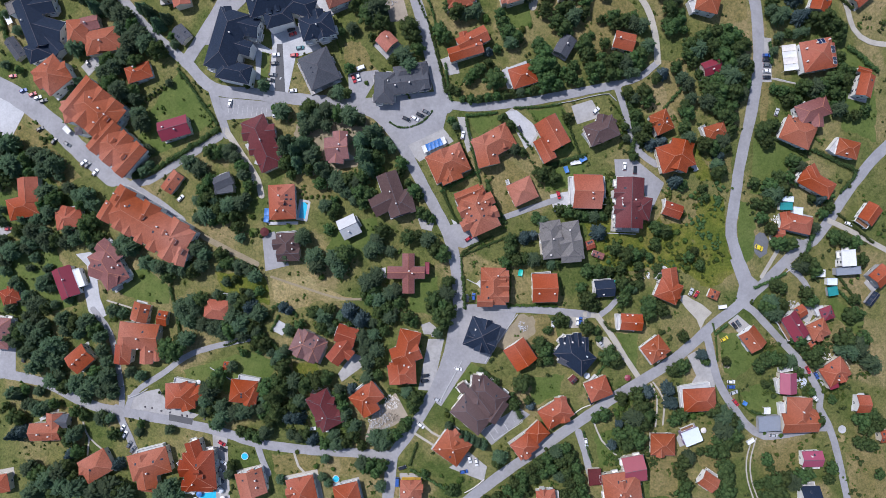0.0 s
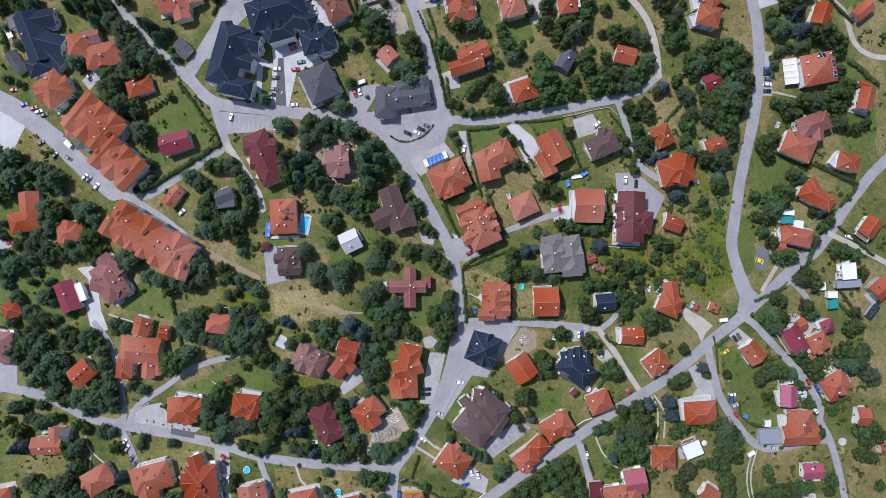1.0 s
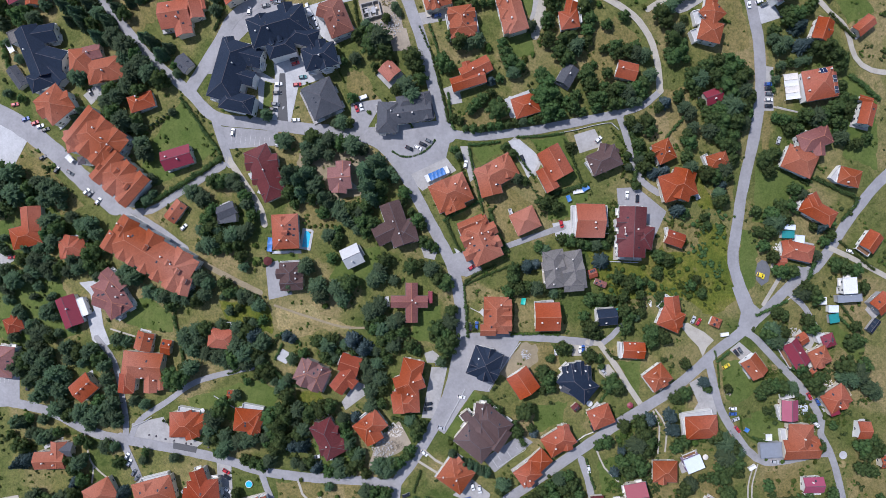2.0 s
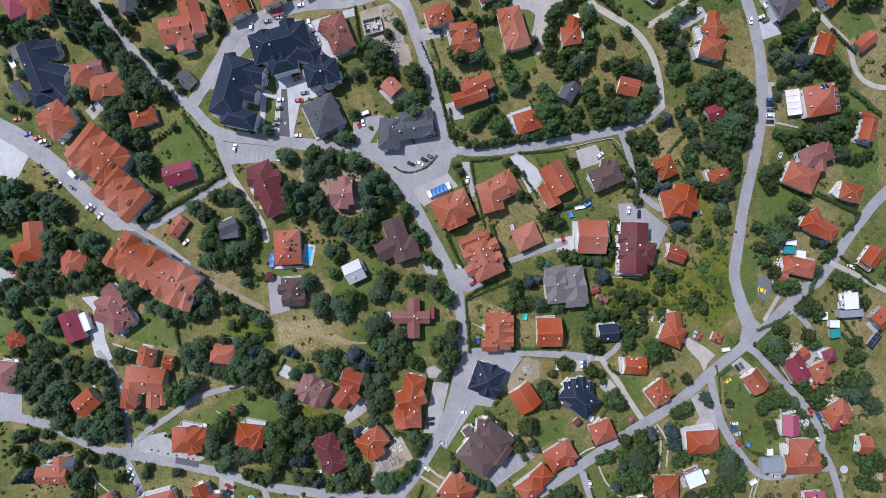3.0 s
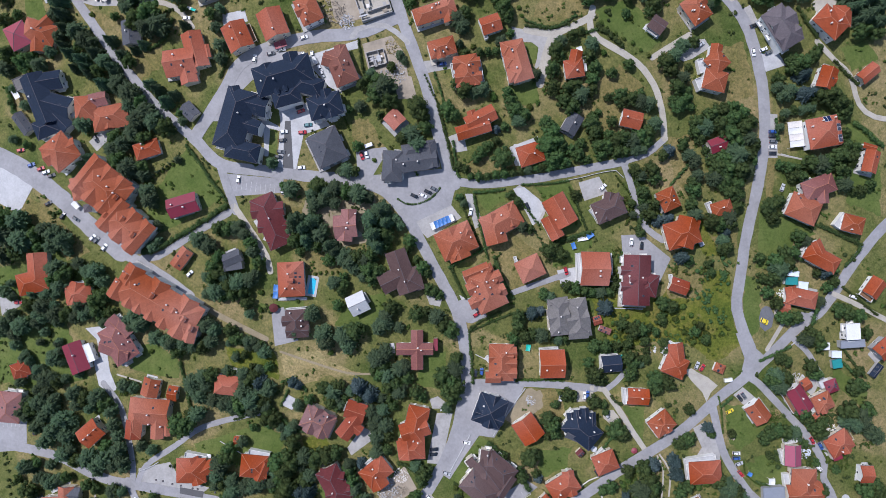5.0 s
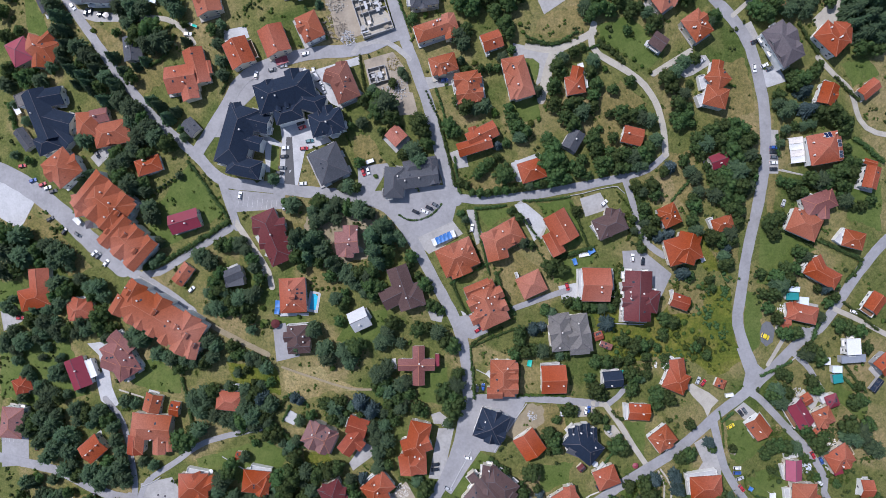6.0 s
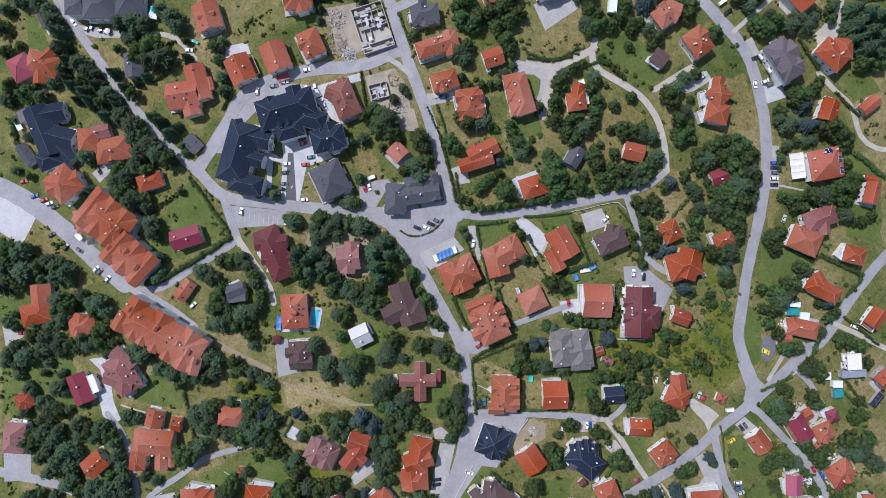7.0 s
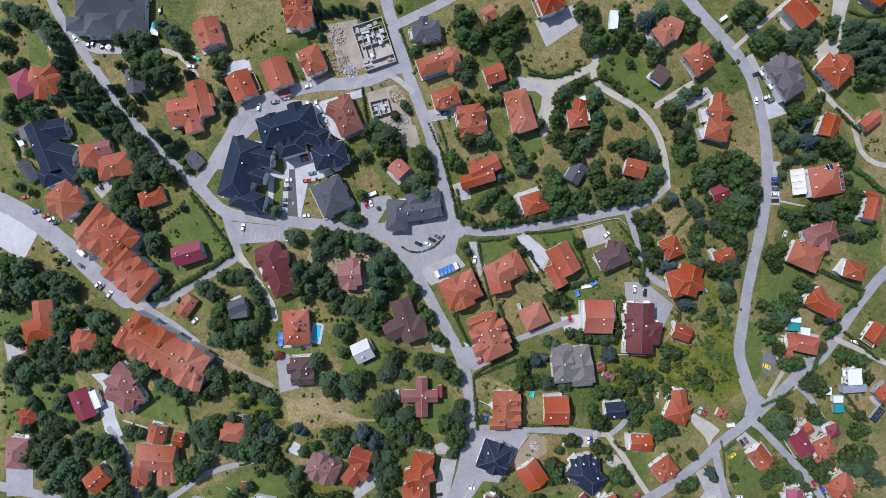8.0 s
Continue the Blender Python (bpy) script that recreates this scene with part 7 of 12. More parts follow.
house("house", "house with white walls and orange tiled hipped roof with chimneys", -100.95, -106.77, 5.5, "orange", "white", [("h", 0.01, 0.01, 14.48, 12.1, -5.7), ("x", 4.34, -2.53, 11.1, 5.38, 66.2)], [], 0, 27, lights=[(-0.43, -0.85), (-0.72, -2.34)], decks=[(2.12, 6.13, 11.33, 2.7, -10.7, 3.0)])
house("house", "house with cream walls and maroon tiled hipped roof", -58.09, -116.03, 6.0, "maroon", "cream", [("h", -0.01, -0.01, 19.89, 12.62, -61.6), ("g", -1.49, 4.44, 13.06, 6.88, -8.8), ("g", 1.93, -4.02, 13.5, 7.46, 12.3)], [(-0.69, -3.3)], [], 27, lights=[], decks=[(-4.93, 9.94, 8.38, 1.8, 25.6, 0.3)])
house("house", "house with white walls and orange tiled hipped roof with chimneys", -36.2, -109.04, 6.0, "orange", "white", [("h", 0.0, 0.0, 15.29, 11.45, 38.2), ("g", -0.29, -2.81, 13.07, 9.73, -61.2)], [(-1.55, 2.28), (0.22, -1.85)], 0, 27, lights=[], decks=[(-4.96, 3.66, 7.07, 1.5, 36.4, 3.0)])
house("house", "house with cream walls and orange tiled hipped roof with chimneys", -15.04, -83.03, 7.0, "orange", "cream", [("h", -0.0, 0.01, 18.37, 11.38, -102.5), ("g", -0.59, -3.09, 15.12, 10.25, 19.8), ("h", -2.21, -13.12, 13.96, 11.38, 2.3), ("g", -3.98, -13.41, 10.34, 11.38, -82.1)], [(1.56, -1.98), (-1.38, -8.72), (0.97, -9.6)], 0, 27, lights=[], decks=[(-4.96, 0.05, 18.52, 1.2, 69.2, 3.0)])
house("house", "house with cream walls and faded mauve tiled gabled roof with chimneys", -15.63, -43.95, 5.5, "mauve", "cream", [("g", -0.0, -0.0, 19.36, 6.26, 0.0), ("g", 1.18, -0.45, 20.78, 6.26, -90.0), ("f", 10.91, 2.36, 2.85, 6.83, 0.0, "crimson")], [(1.56, 0.85), (3.32, -0.32)], 0, 27, lights=[], decks=[(-12.23, -0.38, 5.43, 2.7, -83.7, 0.4)])
house("house", "house with cream walls and faded mauve tiled hipped roof with dormers", -66.65, -82.21, 6.5, "wine", "cream", [("h", -0.01, -0.0, 17.01, 12.01, -24.8), ("x", -2.38, 0.89, 14.59, 6.52, 66.0), ("x", 3.25, -1.78, 14.05, 6.52, 65.1)], [(-3.43, 2.11), (5.69, 3.29)], [], 27, lights=[(3.24, 2.88), (1.47, 1.11)])
house("house", "house with cream walls and rust-red tiled gabled roof with chimneys", -46.86, -76.81, 5.5, "rust", "cream", [("g", 0.0, 0.0, 10.86, 9.73, -18.4), ("g", -3.26, -8.15, 14.08, 8.59, 52.4), ("g", 0.0, -8.9, 7.33, 5.72, -38.7)], [(-2.96, -5.43)], 0, 27, lights=[], decks=[(-5.13, 1.81, 5.11, 1.5, 69.4, 3.0)])
house("house", "house with white walls and terracotta tiled gabled roof with chimneys", -96.84, -154.72, 5.5, "terra", "white", [("g", 0.0, 0.0, 13.64, 14.65, -75.6), ("g", -0.15, 3.35, 6.03, 6.86, 27.0)], 2, 0, 27)
house("house", "house with white walls and orange tiled hipped roof with chimneys", -69.94, -158.82, 5.5, "orange", "white", [("h", 0.0, 0.0, 15.45, 14.59, -77.7), ("g", -0.66, 1.09, 13.12, 5.38, -80.6)], 2, 0, 27)
house("house", "house with white walls and orange tiled hipped roof", -46.05, -161.0, 5.5, "orange", "white", [("h", 0.0, 0.0, 13.36, 13.21, 13.2)], 1, 0, 27)
house("house", "house with yellow walls and terracotta tiled hipped roof with chimneys", -12.95, -158.3, 6.0, "terra", "yellow", [("h", 0.0, 0.0, 12.36, 11.19, -89.8), ("g", -0.02, 0.33, 11.79, 5.92, -87.0)], 2, 0, 27)
house("house", "house with cream walls and terracotta tiled hipped roof with chimneys", 8.63, -134.92, 6.0, "terra", "cream", [("h", 0.0, 0.0, 15.6, 14.16, -35.4), ("g", -1.1, 3.94, 12.11, 5.03, 43.3)], 2, 1, 27)
house("hotel", "hotel with cream walls and dark brown tiled hipped roof with chimneys", 27.78, -106.7, 7.5, "umber", "cream", [("h", 0.0, -0.01, 18.41, 11.79, -38.8), ("h", -9.29, -10.77, 19.3, 12.3, -39.6), ("g", -5.57, 2.25, 14.94, 7.69, -95.9), ("g", -4.51, -3.33, 17.94, 8.71, -53.1), ("g", 3.72, -8.91, 12.94, 6.66, 56.3), ("f", -13.81, 3.05, 5.13, 5.13, 36.9)], [(-5.49, 7.56)], [], 27, lights=[(-13.68, -6.4), (-12.21, -4.05), (-0.75, 5.35), (3.36, -0.52)])
house("house", "house with cream walls and orange tiled hipped roof with chimneys", 46.41, -134.44, 5.5, "orange", "cream", [("h", 0.0, 0.0, 12.03, 10.13, 36.2), ("h", 6.77, 6.86, 9.61, 9.15, 42.7)], 2, 0, 27)
house("house", "house with cream walls and orange tiled hipped roof with chimneys", 62.65, -117.12, 5.5, "orange", "cream", [("h", -0.01, 0.02, 15.86, 11.49, 31.7), ("g", 3.42, 1.65, 13.41, 6.32, -80.1)], [(-2.01, 2.35), (-2.01, -3.27)], 0, 27, lights=[], decks=[(-2.09, 2.29, 14.85, 1.5, 46.6, 3.0)])
house("house", "house with cream walls and orange tiled hipped roof", 84.84, -104.49, 5.5, "orange", "cream", [("h", -0.0, 0.01, 12.29, 10.86, 22.2)], [(-4.06, 1.23)], [], 27, lights=[], decks=[(-3.42, 3.42, 8.7, 1.5, 43.6, 3.0)])
house("shed", "shed with cream walls and maroon tiled gabled roof", 71.99, -100.05, 3.0, "maroon", "cream", [("g", 0.0, 0.0, 3.99, 3.63, 42.2)], 0, 0, 27)
house("hotel", "hotel with cream walls and terracotta tiled hipped roof with chimneys", 97.83, -157.45, 6.0, "terra", "cream", [("h", 0.0, 0.0, 19.58, 18.06, 8.2), ("g", 6.31, 10.61, 11.52, 13.5, 10.0)], 2, 2, 24, "rose")
house("garage", "garage with cream walls and maroon tiled flat roof", 83.87, -151.66, 3.0, "maroon", "cream", [("f", 0.0, 0.0, 6.92, 8.64, 4.6)], 0, 0, 27)
house("house", "house with white walls and orange tiled hipped roof with chimneys", 57.83, -162.42, 5.5, "orange", "white", [("h", 0.0, 0.0, 10.14, 9.63, 6.4)], 2, 0, 27)
house("house", "house with white walls and navy-blue tiled hipped roof", 23.72, -76.19, 7.0, "navy", "white", [("h", 0.0, 0.0, 15.84, 15.55, 70.3), ("x", -0.37, -2.68, 15.65, 5.73, -20.7), ("x", 0.68, -0.14, 17.2, 6.1, 76.5)], 1, 0, 33)
house("house", "house with cream walls and bright orange tiled gabled roof", 43.93, -86.53, 5.0, "orange2", "cream", [("g", 0.0, 0.0, 13.43, 12.6, -56.3)], [], 0, 27, lights=[], decks=[(-4.51, 3.36, 7.95, 1.8, 34.3, 3.0)])
house("house", "house with white walls and navy-blue tiled hipped roof with chimneys", 72.08, -86.85, 7.0, "navy", "white", [("h", 0.01, -0.01, 19.06, 12.54, -38.9), ("g", -5.16, 3.39, 12.42, 4.28, -80.8), ("g", -1.62, 4.12, 13.76, 4.28, -84.1), ("g", 1.93, 4.57, 14.61, 4.28, -84.4), ("g", 5.33, 4.42, 10.28, 3.99, -86.8), ("g", -3.83, -2.67, 9.21, 5.7, -21.8, "slate")], [(-1.6, 7.27), (3.98, 6.97), (-5.71, 6.68), (5.74, -0.07)], [], 33, lights=[(6.74, 3.62), (-4.14, -6.38), (4.98, -3.44)], decks=[(-6.44, 8.36, 5.5, 1.5, 45.0, 3.0)])
house("house", "house with white walls and bright orange tiled gabled roof with chimneys", 101.94, -69.55, 5.0, "orange2", "white", [("g", 0.01, 0.0, 11.49, 8.6, -2.9)], [(-2.38, 3.67), (0.28, 3.67), (1.46, -0.47)], 0, 27, lights=[], decks=[(-6.56, -0.12, 8.39, 1.8, -85.9, 3.0)])
house("house", "house with white walls and terracotta tiled hipped roof with chimneys", 114.53, -83.78, 6.0, "terra", "white", [("h", 0.0, 0.0, 12.2, 10.67, 37.2), ("g", 1.47, 0.17, 10.83, 4.74, -64.8)], 2, 2, 27)
house("house", "house with white walls and orange tiled hipped roof", 121.1, -53.15, 6.0, "orange", "white", [("h", 0.02, -0.01, 12.42, 10.86, -23.0), ("g", 1.21, 3.69, 16.73, 8.0, -82.1)], [(-5.42, 4.58)], 0, 27, lights=[], decks=[(-2.76, 8.92, 8.13, 2.7, 54.0, 3.0), (-3.66, 1.15, 6.24, 2.4, 73.3, 3.0)])
house("garage", "garage with white walls and terracotta tiled hipped roof", 146.25, -55.12, 2.8, "terra", "white", [("h", 0.0, 0.0, 5.6, 4.96, -21.9)], 0, 0, 27)
house("house", "house with cream walls and terracotta tiled hipped roof with dormers", 29.56, -50.88, 6.5, "terra", "cream", [("h", -0.0, -0.0, 19.3, 13.06, 89.2), ("x", 3.97, -5.29, 8.23, 5.88, 0.0), ("x", 3.97, -0.0, 8.23, 5.88, 0.0), ("x", 3.97, 5.15, 8.24, 5.88, 2.0), ("x", -4.27, -7.65, 8.23, 5.88, 180.0), ("g", -0.0, 3.23, 12.78, 10.22, 2.5)], [(2.3, 5.57)], [], 27, lights=[(-3.21, -0.35), (-2.63, -5.92)], decks=[(-6.49, 0.85, 3.39, 2.7, -45.0, 0.4)])
house("house", "house with cream walls and bright orange tiled gabled roof with chimneys", 56.3, -51.73, 6.0, "orange2", "cream", [("g", -0.0, 0.0, 13.09, 14.79, 1.2)], [(-3.27, -2.76), (4.64, -2.76)], 0, 27, lights=[], decks=[(-1.42, 7.26, 9.86, 1.8, 5.2, 3.0)])
house("house", "house with white walls and navy-blue tiled gabled roof", 87.65, -51.97, 5.0, "navy", "white", [("g", 0.0, 0.0, 10.32, 8.57, 4.8)], [(-0.82, -3.07)], 0, 33, lights=[], decks=[(-0.81, 4.3, 8.66, 1.2, 3.9, 3.0), (-4.83, -0.31, 8.07, 1.2, -85.8, 3.0)])
house("shed", "shed with white walls and faded mauve tiled gabled roof", 84.54, -34.33, 2.4, "mauve", "white", [("g", 0.0, 0.0, 6.42, 3.29, -21.5)], 0, 0, 27)
house("hotel", "hotel with white walls and white flat roof", 217.5, -35.75, 5.5, "white", "white", [("f", 0.01, -0.0, 8.14, 9.28, 4.1, "white")], [], 0, 27, lights=[])
house("garage", "garage with grey walls and grey sheet-metal flat roof", 218.61, -42.57, 4.0, "steel", "grey", [("f", 0.0, 0.0, 13.22, 4.23, 4.0)], 0, 0, 27)
house("house", "house with white walls and terracotta tiled gabled roof", 166.71, -78.68, 5.0, "terra", "white", [("g", 0.0, 0.0, 11.59, 9.83, -53.4)], 1, 0, 27)
house("house", "house with white walls and crimson sheet-metal gabled roof", 189.19, -71.76, 5.5, "crimson", "white", [("g", 0.0, 0.0, 14.4, 9.03, -58.7)], 1, 0, 27)
house("house", "house with cream walls and orange tiled gabled roof", 193.05, -64.05, 4.5, "orange", "cream", [("g", 0.0, 0.0, 5.03, 6.24, 32.3)], 0, 0, 27)
house("house", "house with cream walls and terracotta tiled hipped roof", 202.2, -73.73, 5.5, "terra", "cream", [("h", 0.0, 0.0, 10.5, 9.48, 25.1), ("g", -0.54, -0.19, 5.57, 8.43, -54.4)], 1, 0, 27)
house("gazebo", "gazebo with cream walls and crimson sheet-metal hipped roof", 207.06, -65.13, 5.0, "crimson", "cream", [("h", 0.0, 0.0, 6.98, 6.9, -69.8)], 0, 0, 27)
house("garage", "garage with white walls and silver sheet-metal flat roof", 203.72, -63.87, 3.5, "silver", "white", [("f", 0.0, 0.0, 5.2, 4.28, 27.4)], 0, 0, 27)
house("shed", "shed with cream walls and orange tiled gabled roof", 200.6, -82.39, 2.5, "orange", "cream", [("g", 0.0, 0.0, 3.9, 4.01, 38.1)], 0, 0, 27)
house("house", "house with cream walls and orange tiled hipped roof", 212.19, -96.31, 5.5, "orange", "cream", [("h", 0.0, 0.0, 13.88, 11.45, 32.4), ("f", -1.01, -6.66, 5.59, 5.27, 18.3)], 1, 0, 27, "crimson")
house("house", "house with cream walls and magenta sheet-metal gabled roof", 186.46, -102.28, 5.5, "magenta", "cream", [("g", 0.02, -0.01, 11.07, 8.74, -90.0)], [], 0, 27, lights=[], decks=[(-0.01, 7.08, 6.8, 2.4, 10.3, 2.8), (-3.66, -1.74, 8.12, 2.7, -77.0, 2.8)])
house("house", "house with cream walls and terracotta tiled hipped roof with chimneys", 192.53, -118.48, 6.0, "terra", "cream", [("h", 0.05, -0.03, 17.51, 13.42, -91.9), ("g", 0.66, -4.72, 19.28, 10.5, 2.6), ("g", 1.56, 2.69, 14.62, 5.83, -28.6)], [(0.12, 1.87)], 0, 27, lights=[(5.22, -2.22)], decks=[(-7.74, 1.9, 6.78, 3.0, -82.2, 2.8)])
house("garage", "garage with grey walls and grey sheet-metal flat roof", 177.51, -124.07, 3.5, "steel", "grey", [("f", 0.0, 0.0, 11.81, 8.19, 3.7)], 0, 0, 27)
house("house", "house with white walls and orange tiled gabled roof", 138.53, -110.52, 5.5, "orange", "white", [("h", 0.05, -0.04, 17.1, 12.14, 3.9)], [], 0, 27, lights=[], decks=[(-1.94, 6.07, 16.78, 3.3, 8.3, 3.0), (-8.58, -1.32, 8.8, 1.2, -84.1, 3.0)])
house("house", "house with mauve walls and pale blue-white flat roof", 134.68, -130.04, 5.5, "bluewhite", "mauvewall", [("f", 0.0, 0.0, 10.06, 8.34, 22.2)], 1, 0, 27)
house("house", "house with cream walls and terracotta tiled hipped roof", 119.58, -134.29, 4.5, "terra", "cream", [("h", 0.0, 0.0, 12.97, 11.39, -0.5)], 0, 0, 27)
house("house", "house with white walls and terracotta tiled gabled roof", 144.33, -154.22, 5.0, "terra", "white", [("g", 0.0, 0.0, 9.29, 8.28, -34.2)], 0, 0, 27)
house("house", "house with white walls and magenta sheet-metal gabled roof", 201.14, -143.27, 4.5, "magenta", "white", [("g", 0.0, 0.0, 11.04, 8.38, 2.0)], 1, 0, 27)
house("house", "house with white walls and orange tiled gabled roof", 228.95, -114.03, 5.0, "orange", "white", [("g", 0.0, 0.0, 7.06, 9.48, -0.9)], 0, 0, 27)
house("house", "house with white walls and navy-blue tiled gabled roof", 200.1, -163.29, 5.0, "navy", "white", [("g", 0.0, 0.0, 10.1, 11.08, 2.0)], 0, 0, 33)
house("house", "house with cream walls and orange tiled gabled roof", 242.0, -131.64, 5.0, "orange", "cream", [("g", 0.0, 0.0, 5.54, 6.87, 5.0)], 0, 0, 27)
house("shed", "shed with grey walls and navy-blue tiled gabled roof", 233.66, -57.67, 3.0, "navy", "grey", [("g", 0.0, 0.0, 8.01, 3.85, 52.5)], 0, 0, 33)
house("house", "house with grey walls and orange tiled gabled roof", 235.72, -45.24, 6.0, "orange", "grey", [("g", 0.0, 0.0, 9.86, 9.39, 42.0)], 0, 0, 27)
house("shed", "shed with grey walls and teal sheet flat roof", 211.19, -53.45, 2.6, "teal", "grey", [("f", 0.0, 0.0, 5.4, 4.9, 9.6)], 0, 0, 27)
house("shed", "shed with white walls and pale blue-white flat roof", 210.36, -48.31, 3.0, "bluewhite", "white", [("f", 0.0, 0.0, 5.34, 3.92, 0.0)], 0, 0, 27)

# ---------- trees, hedges ----------
hedge([(-143.54, 129.65), (-147.46, 120.9), (-152.24, 116.58), (-156.98, 114.62)], 1.8, 2.5)
hedge([(-45.02, 117.61), (-43.07, 105.98), (-41.69, 96.36)], 1.5, 2.0)
hedge([(-24.84, 147.1), (-21.96, 139.02), (-18.5, 129.78)], 1.5, 1.5)
hedge([(-72.85, 142.07), (-68.49, 135.33), (-61.49, 126.24)], 1.5, 2.0)
hedge([(41.58, 126.39), (48.59, 123.78), (55.89, 122.32), (67.78, 128.59)], 1.6, 1.8)
hedge([(183.34, 133.03), (188.76, 125.89), (194.23, 118.73)], 2.2, 2.2)
hedge([(204.03, 106.65), (209.86, 100.87), (216.98, 95.07)], 1.8, 2.0)
hedge([(208.66, 157.02), (216.73, 154.31), (228.4, 155.12)], 1.6, 1.6)
hedge([(-239.06, 96.21), (-236.57, 86.92), (-234.02, 80.09)], 2.4, 3.0)
hedge([(-137.1, 63.2), (-132.5, 57.5), (-128.0, 50.9), (-123.4, 44.2), (-119.2, 38.8), (-116.2, 34.0)], 2.0, 2.0)
hedge([(-115.9, 32.2), (-122.1, 27.5), (-133.0, 20.9), (-144.1, 14.4), (-157.7, 6.6)], 3.0, 3.0)
hedge([(18.4, 37.87), (28.49, 39.32)], 1.3, 1.4, "bush")
hedge([(37.99, 36.03), (43.38, 29.18), (49.39, 21.11)], 1.3, 1.4)
hedge([(215.87, 74.96), (223.68, 69.65), (232.31, 62.53)], 2.6, 2.6)
hedge([(173.9, 76.27), (174.6, 65.96)], 1.8, 2.5)
hedge([(15.42, 36.1), (19.0, 18.83), (22.59, 3.86)], 1.6, 2.0)
hedge([(4.1, -1.55), (7.08, -9.69), (11.27, -17.86)], 1.2, 1.5)
hedge([(26.12, 3.9), (29.13, -5.11), (33.95, -17.77)], 3.0, 3.0)
hedge([(68.92, 32.97), (74.77, 18.04)], 1.2, 1.5)
hedge([(94.54, 35.87), (98.23, 30.5), (95.4, 20.96)], 1.4, 1.5, "bush")
hedge([(56.6, 9.14), (65.82, 13.3), (76.24, 16.55)], 1.8, 1.8)
hedge([(2.3, -1.21), (13.65, 4.48), (21.99, 9.25)], 1.6, 2.0)
hedge([(177.73, 27.22), (194.91, 18.08)], 2.0, 2.2)
hedge([(197.92, 21.09), (210.77, 15.85), (222.54, 9.96), (214.76, -0.99)], 2.0, 2.2)
hedge([(-5.14, 99.88), (-1.07, 86.76), (1.26, 75.06)], 1.3, 1.6)
hedge([(-3.72, 83.83), (0.36, 69.18), (4.76, 50.04)], 1.6, 2.0)
hedge([(-142.63, -52.8), (-139.54, -63.35), (-137.07, -76.92)], 2.0, 2.2)
hedge([(-77.92, -75.86), (-74.9, -79.44)], 1.2, 1.4)
hedge([(14.2, -46.14), (14.53, -55.07), (14.86, -62.81)], 1.8, 2.0)
hedge([(38.23, -40.14), (38.29, -50.55), (38.36, -60.97)], 1.2, 1.6)
hedge([(39.87, -61.29), (51.49, -61.26), (63.42, -61.54)], 1.6, 1.2, "bush")
hedge([(12.98, -34.87), (18.6, -30.11), (29.54, -25.34)], 1.8, 1.6)
hedge([(-89.11, -80.44), (-81.54, -87.89), (-69.46, -90.49), (-63.43, -91.35)], 1.3, 1.5)
hedge([(-24.37, -105.95), (-19.89, -107.72), (-14.81, -111.28)], 2.2, 2.5)
hedge([(-13.57, -145.54), (-11.49, -138.95), (-10.01, -134.45)], 1.5, 1.6)
hedge([(-12.96, -148.53), (-3.38, -153.88), (6.2, -159.24)], 2.0, 1.6)
hedge([(78.34, -128.47), (80.51, -137.52), (82.96, -144.46)], 1.2, 1.4)
hedge([(148.27, -76.52), (154.3, -71.71)], 1.8, 1.8)
hedge([(97.83, -69.83), (93.38, -74.32), (88.83, -70.43)], 1.6, 2.0)
hedge([(168.87, -117.94), (178.29, -121.11)], 1.5, 1.6)
hedge([(214.08, -51.87), (220.65, -57.95), (225.64, -63.45)], 1.6, 2.0)
hedge([(-86.95, -63.0), (-83.0, -60.88), (-79.07, -62.05), (-73.95, -67.42)], 1.6, 1.6)
hedge([(-87.51, -74.99), (-83.86, -67.46)], 1.6, 2.0)
hedge([(-112.59, -83.36), (-102.81, -79.66), (-93.67, -78.08)], 1.5, 1.5)
hedge([(-52.44, -106.07), (-50.03, -113.53), (-46.73, -122.47), (-45.22, -129.93)], 3.2, 3.0)
hedge([(8.48, -118.5), (5.49, -116.72)], 1.5, 1.6)
hedge([(-118.83, 126.18), (-114.17, 115.51), (-115.58, 105.53), (-118.46, 99.09)], 1.8, 2)
tree("broad", -139.50, -84.90, 7.20, 1.0)
tree("broad", -135.40, -79.30, 3.90, 1.0)
tree("pine", -240.20, -32.00, 4.20, 1.0)
tree("pine", -236.10, -27.30, 3.90, 1.0)
tree("pine", -242.00, -37.10, 3.60, 1.0)
tree("pine", -163.10, -97.60, 3.30, 1.0)
tree("pine", -157.80, -99.60, 3.00, 1.0)
tree("broad", -193.50, -119.20, 3.60, 1.0)
tree("broad", -189.30, -121.50, 3.00, 1.0)
tree("pine", -222.10, -68.50, 3.00, 1.0)
tree("pine", -216.80, -69.70, 3.00, 1.0)
tree("pine", -235.92, 163.35, 4.59, 0.93)
tree("pine", -228.65, 159.63, 5.24, 0.97)
tree("pine", -222.53, 161.08, 4.59, 0.87)
tree("pine", -217.67, 156.34, 4.59, 1.03)
tree("pine", -213.36, 153.43, 3.93, 0.98)
tree("pine", -238.48, 154.76, 3.93, 0.93)
tree("broad", -241.18, 145.46, 4.92, 0.88)
tree("broad", -237.77, 131.84, 4.59, 1.02)
tree("broad", -231.12, 135.02, 3.28, 0.88)
tree("pine", -209.68, 147.03, 4.59, 1.11)
tree("conifer", -206.49, 140.91, 4.92, 0.93)
tree("conifer", -204.19, 133.72, 3.93, 1.12)
tree("pine", -209.48, 134.10, 3.28, 0.89)
tree("conifer", -202.76, 126.21, 3.93, 0.97)
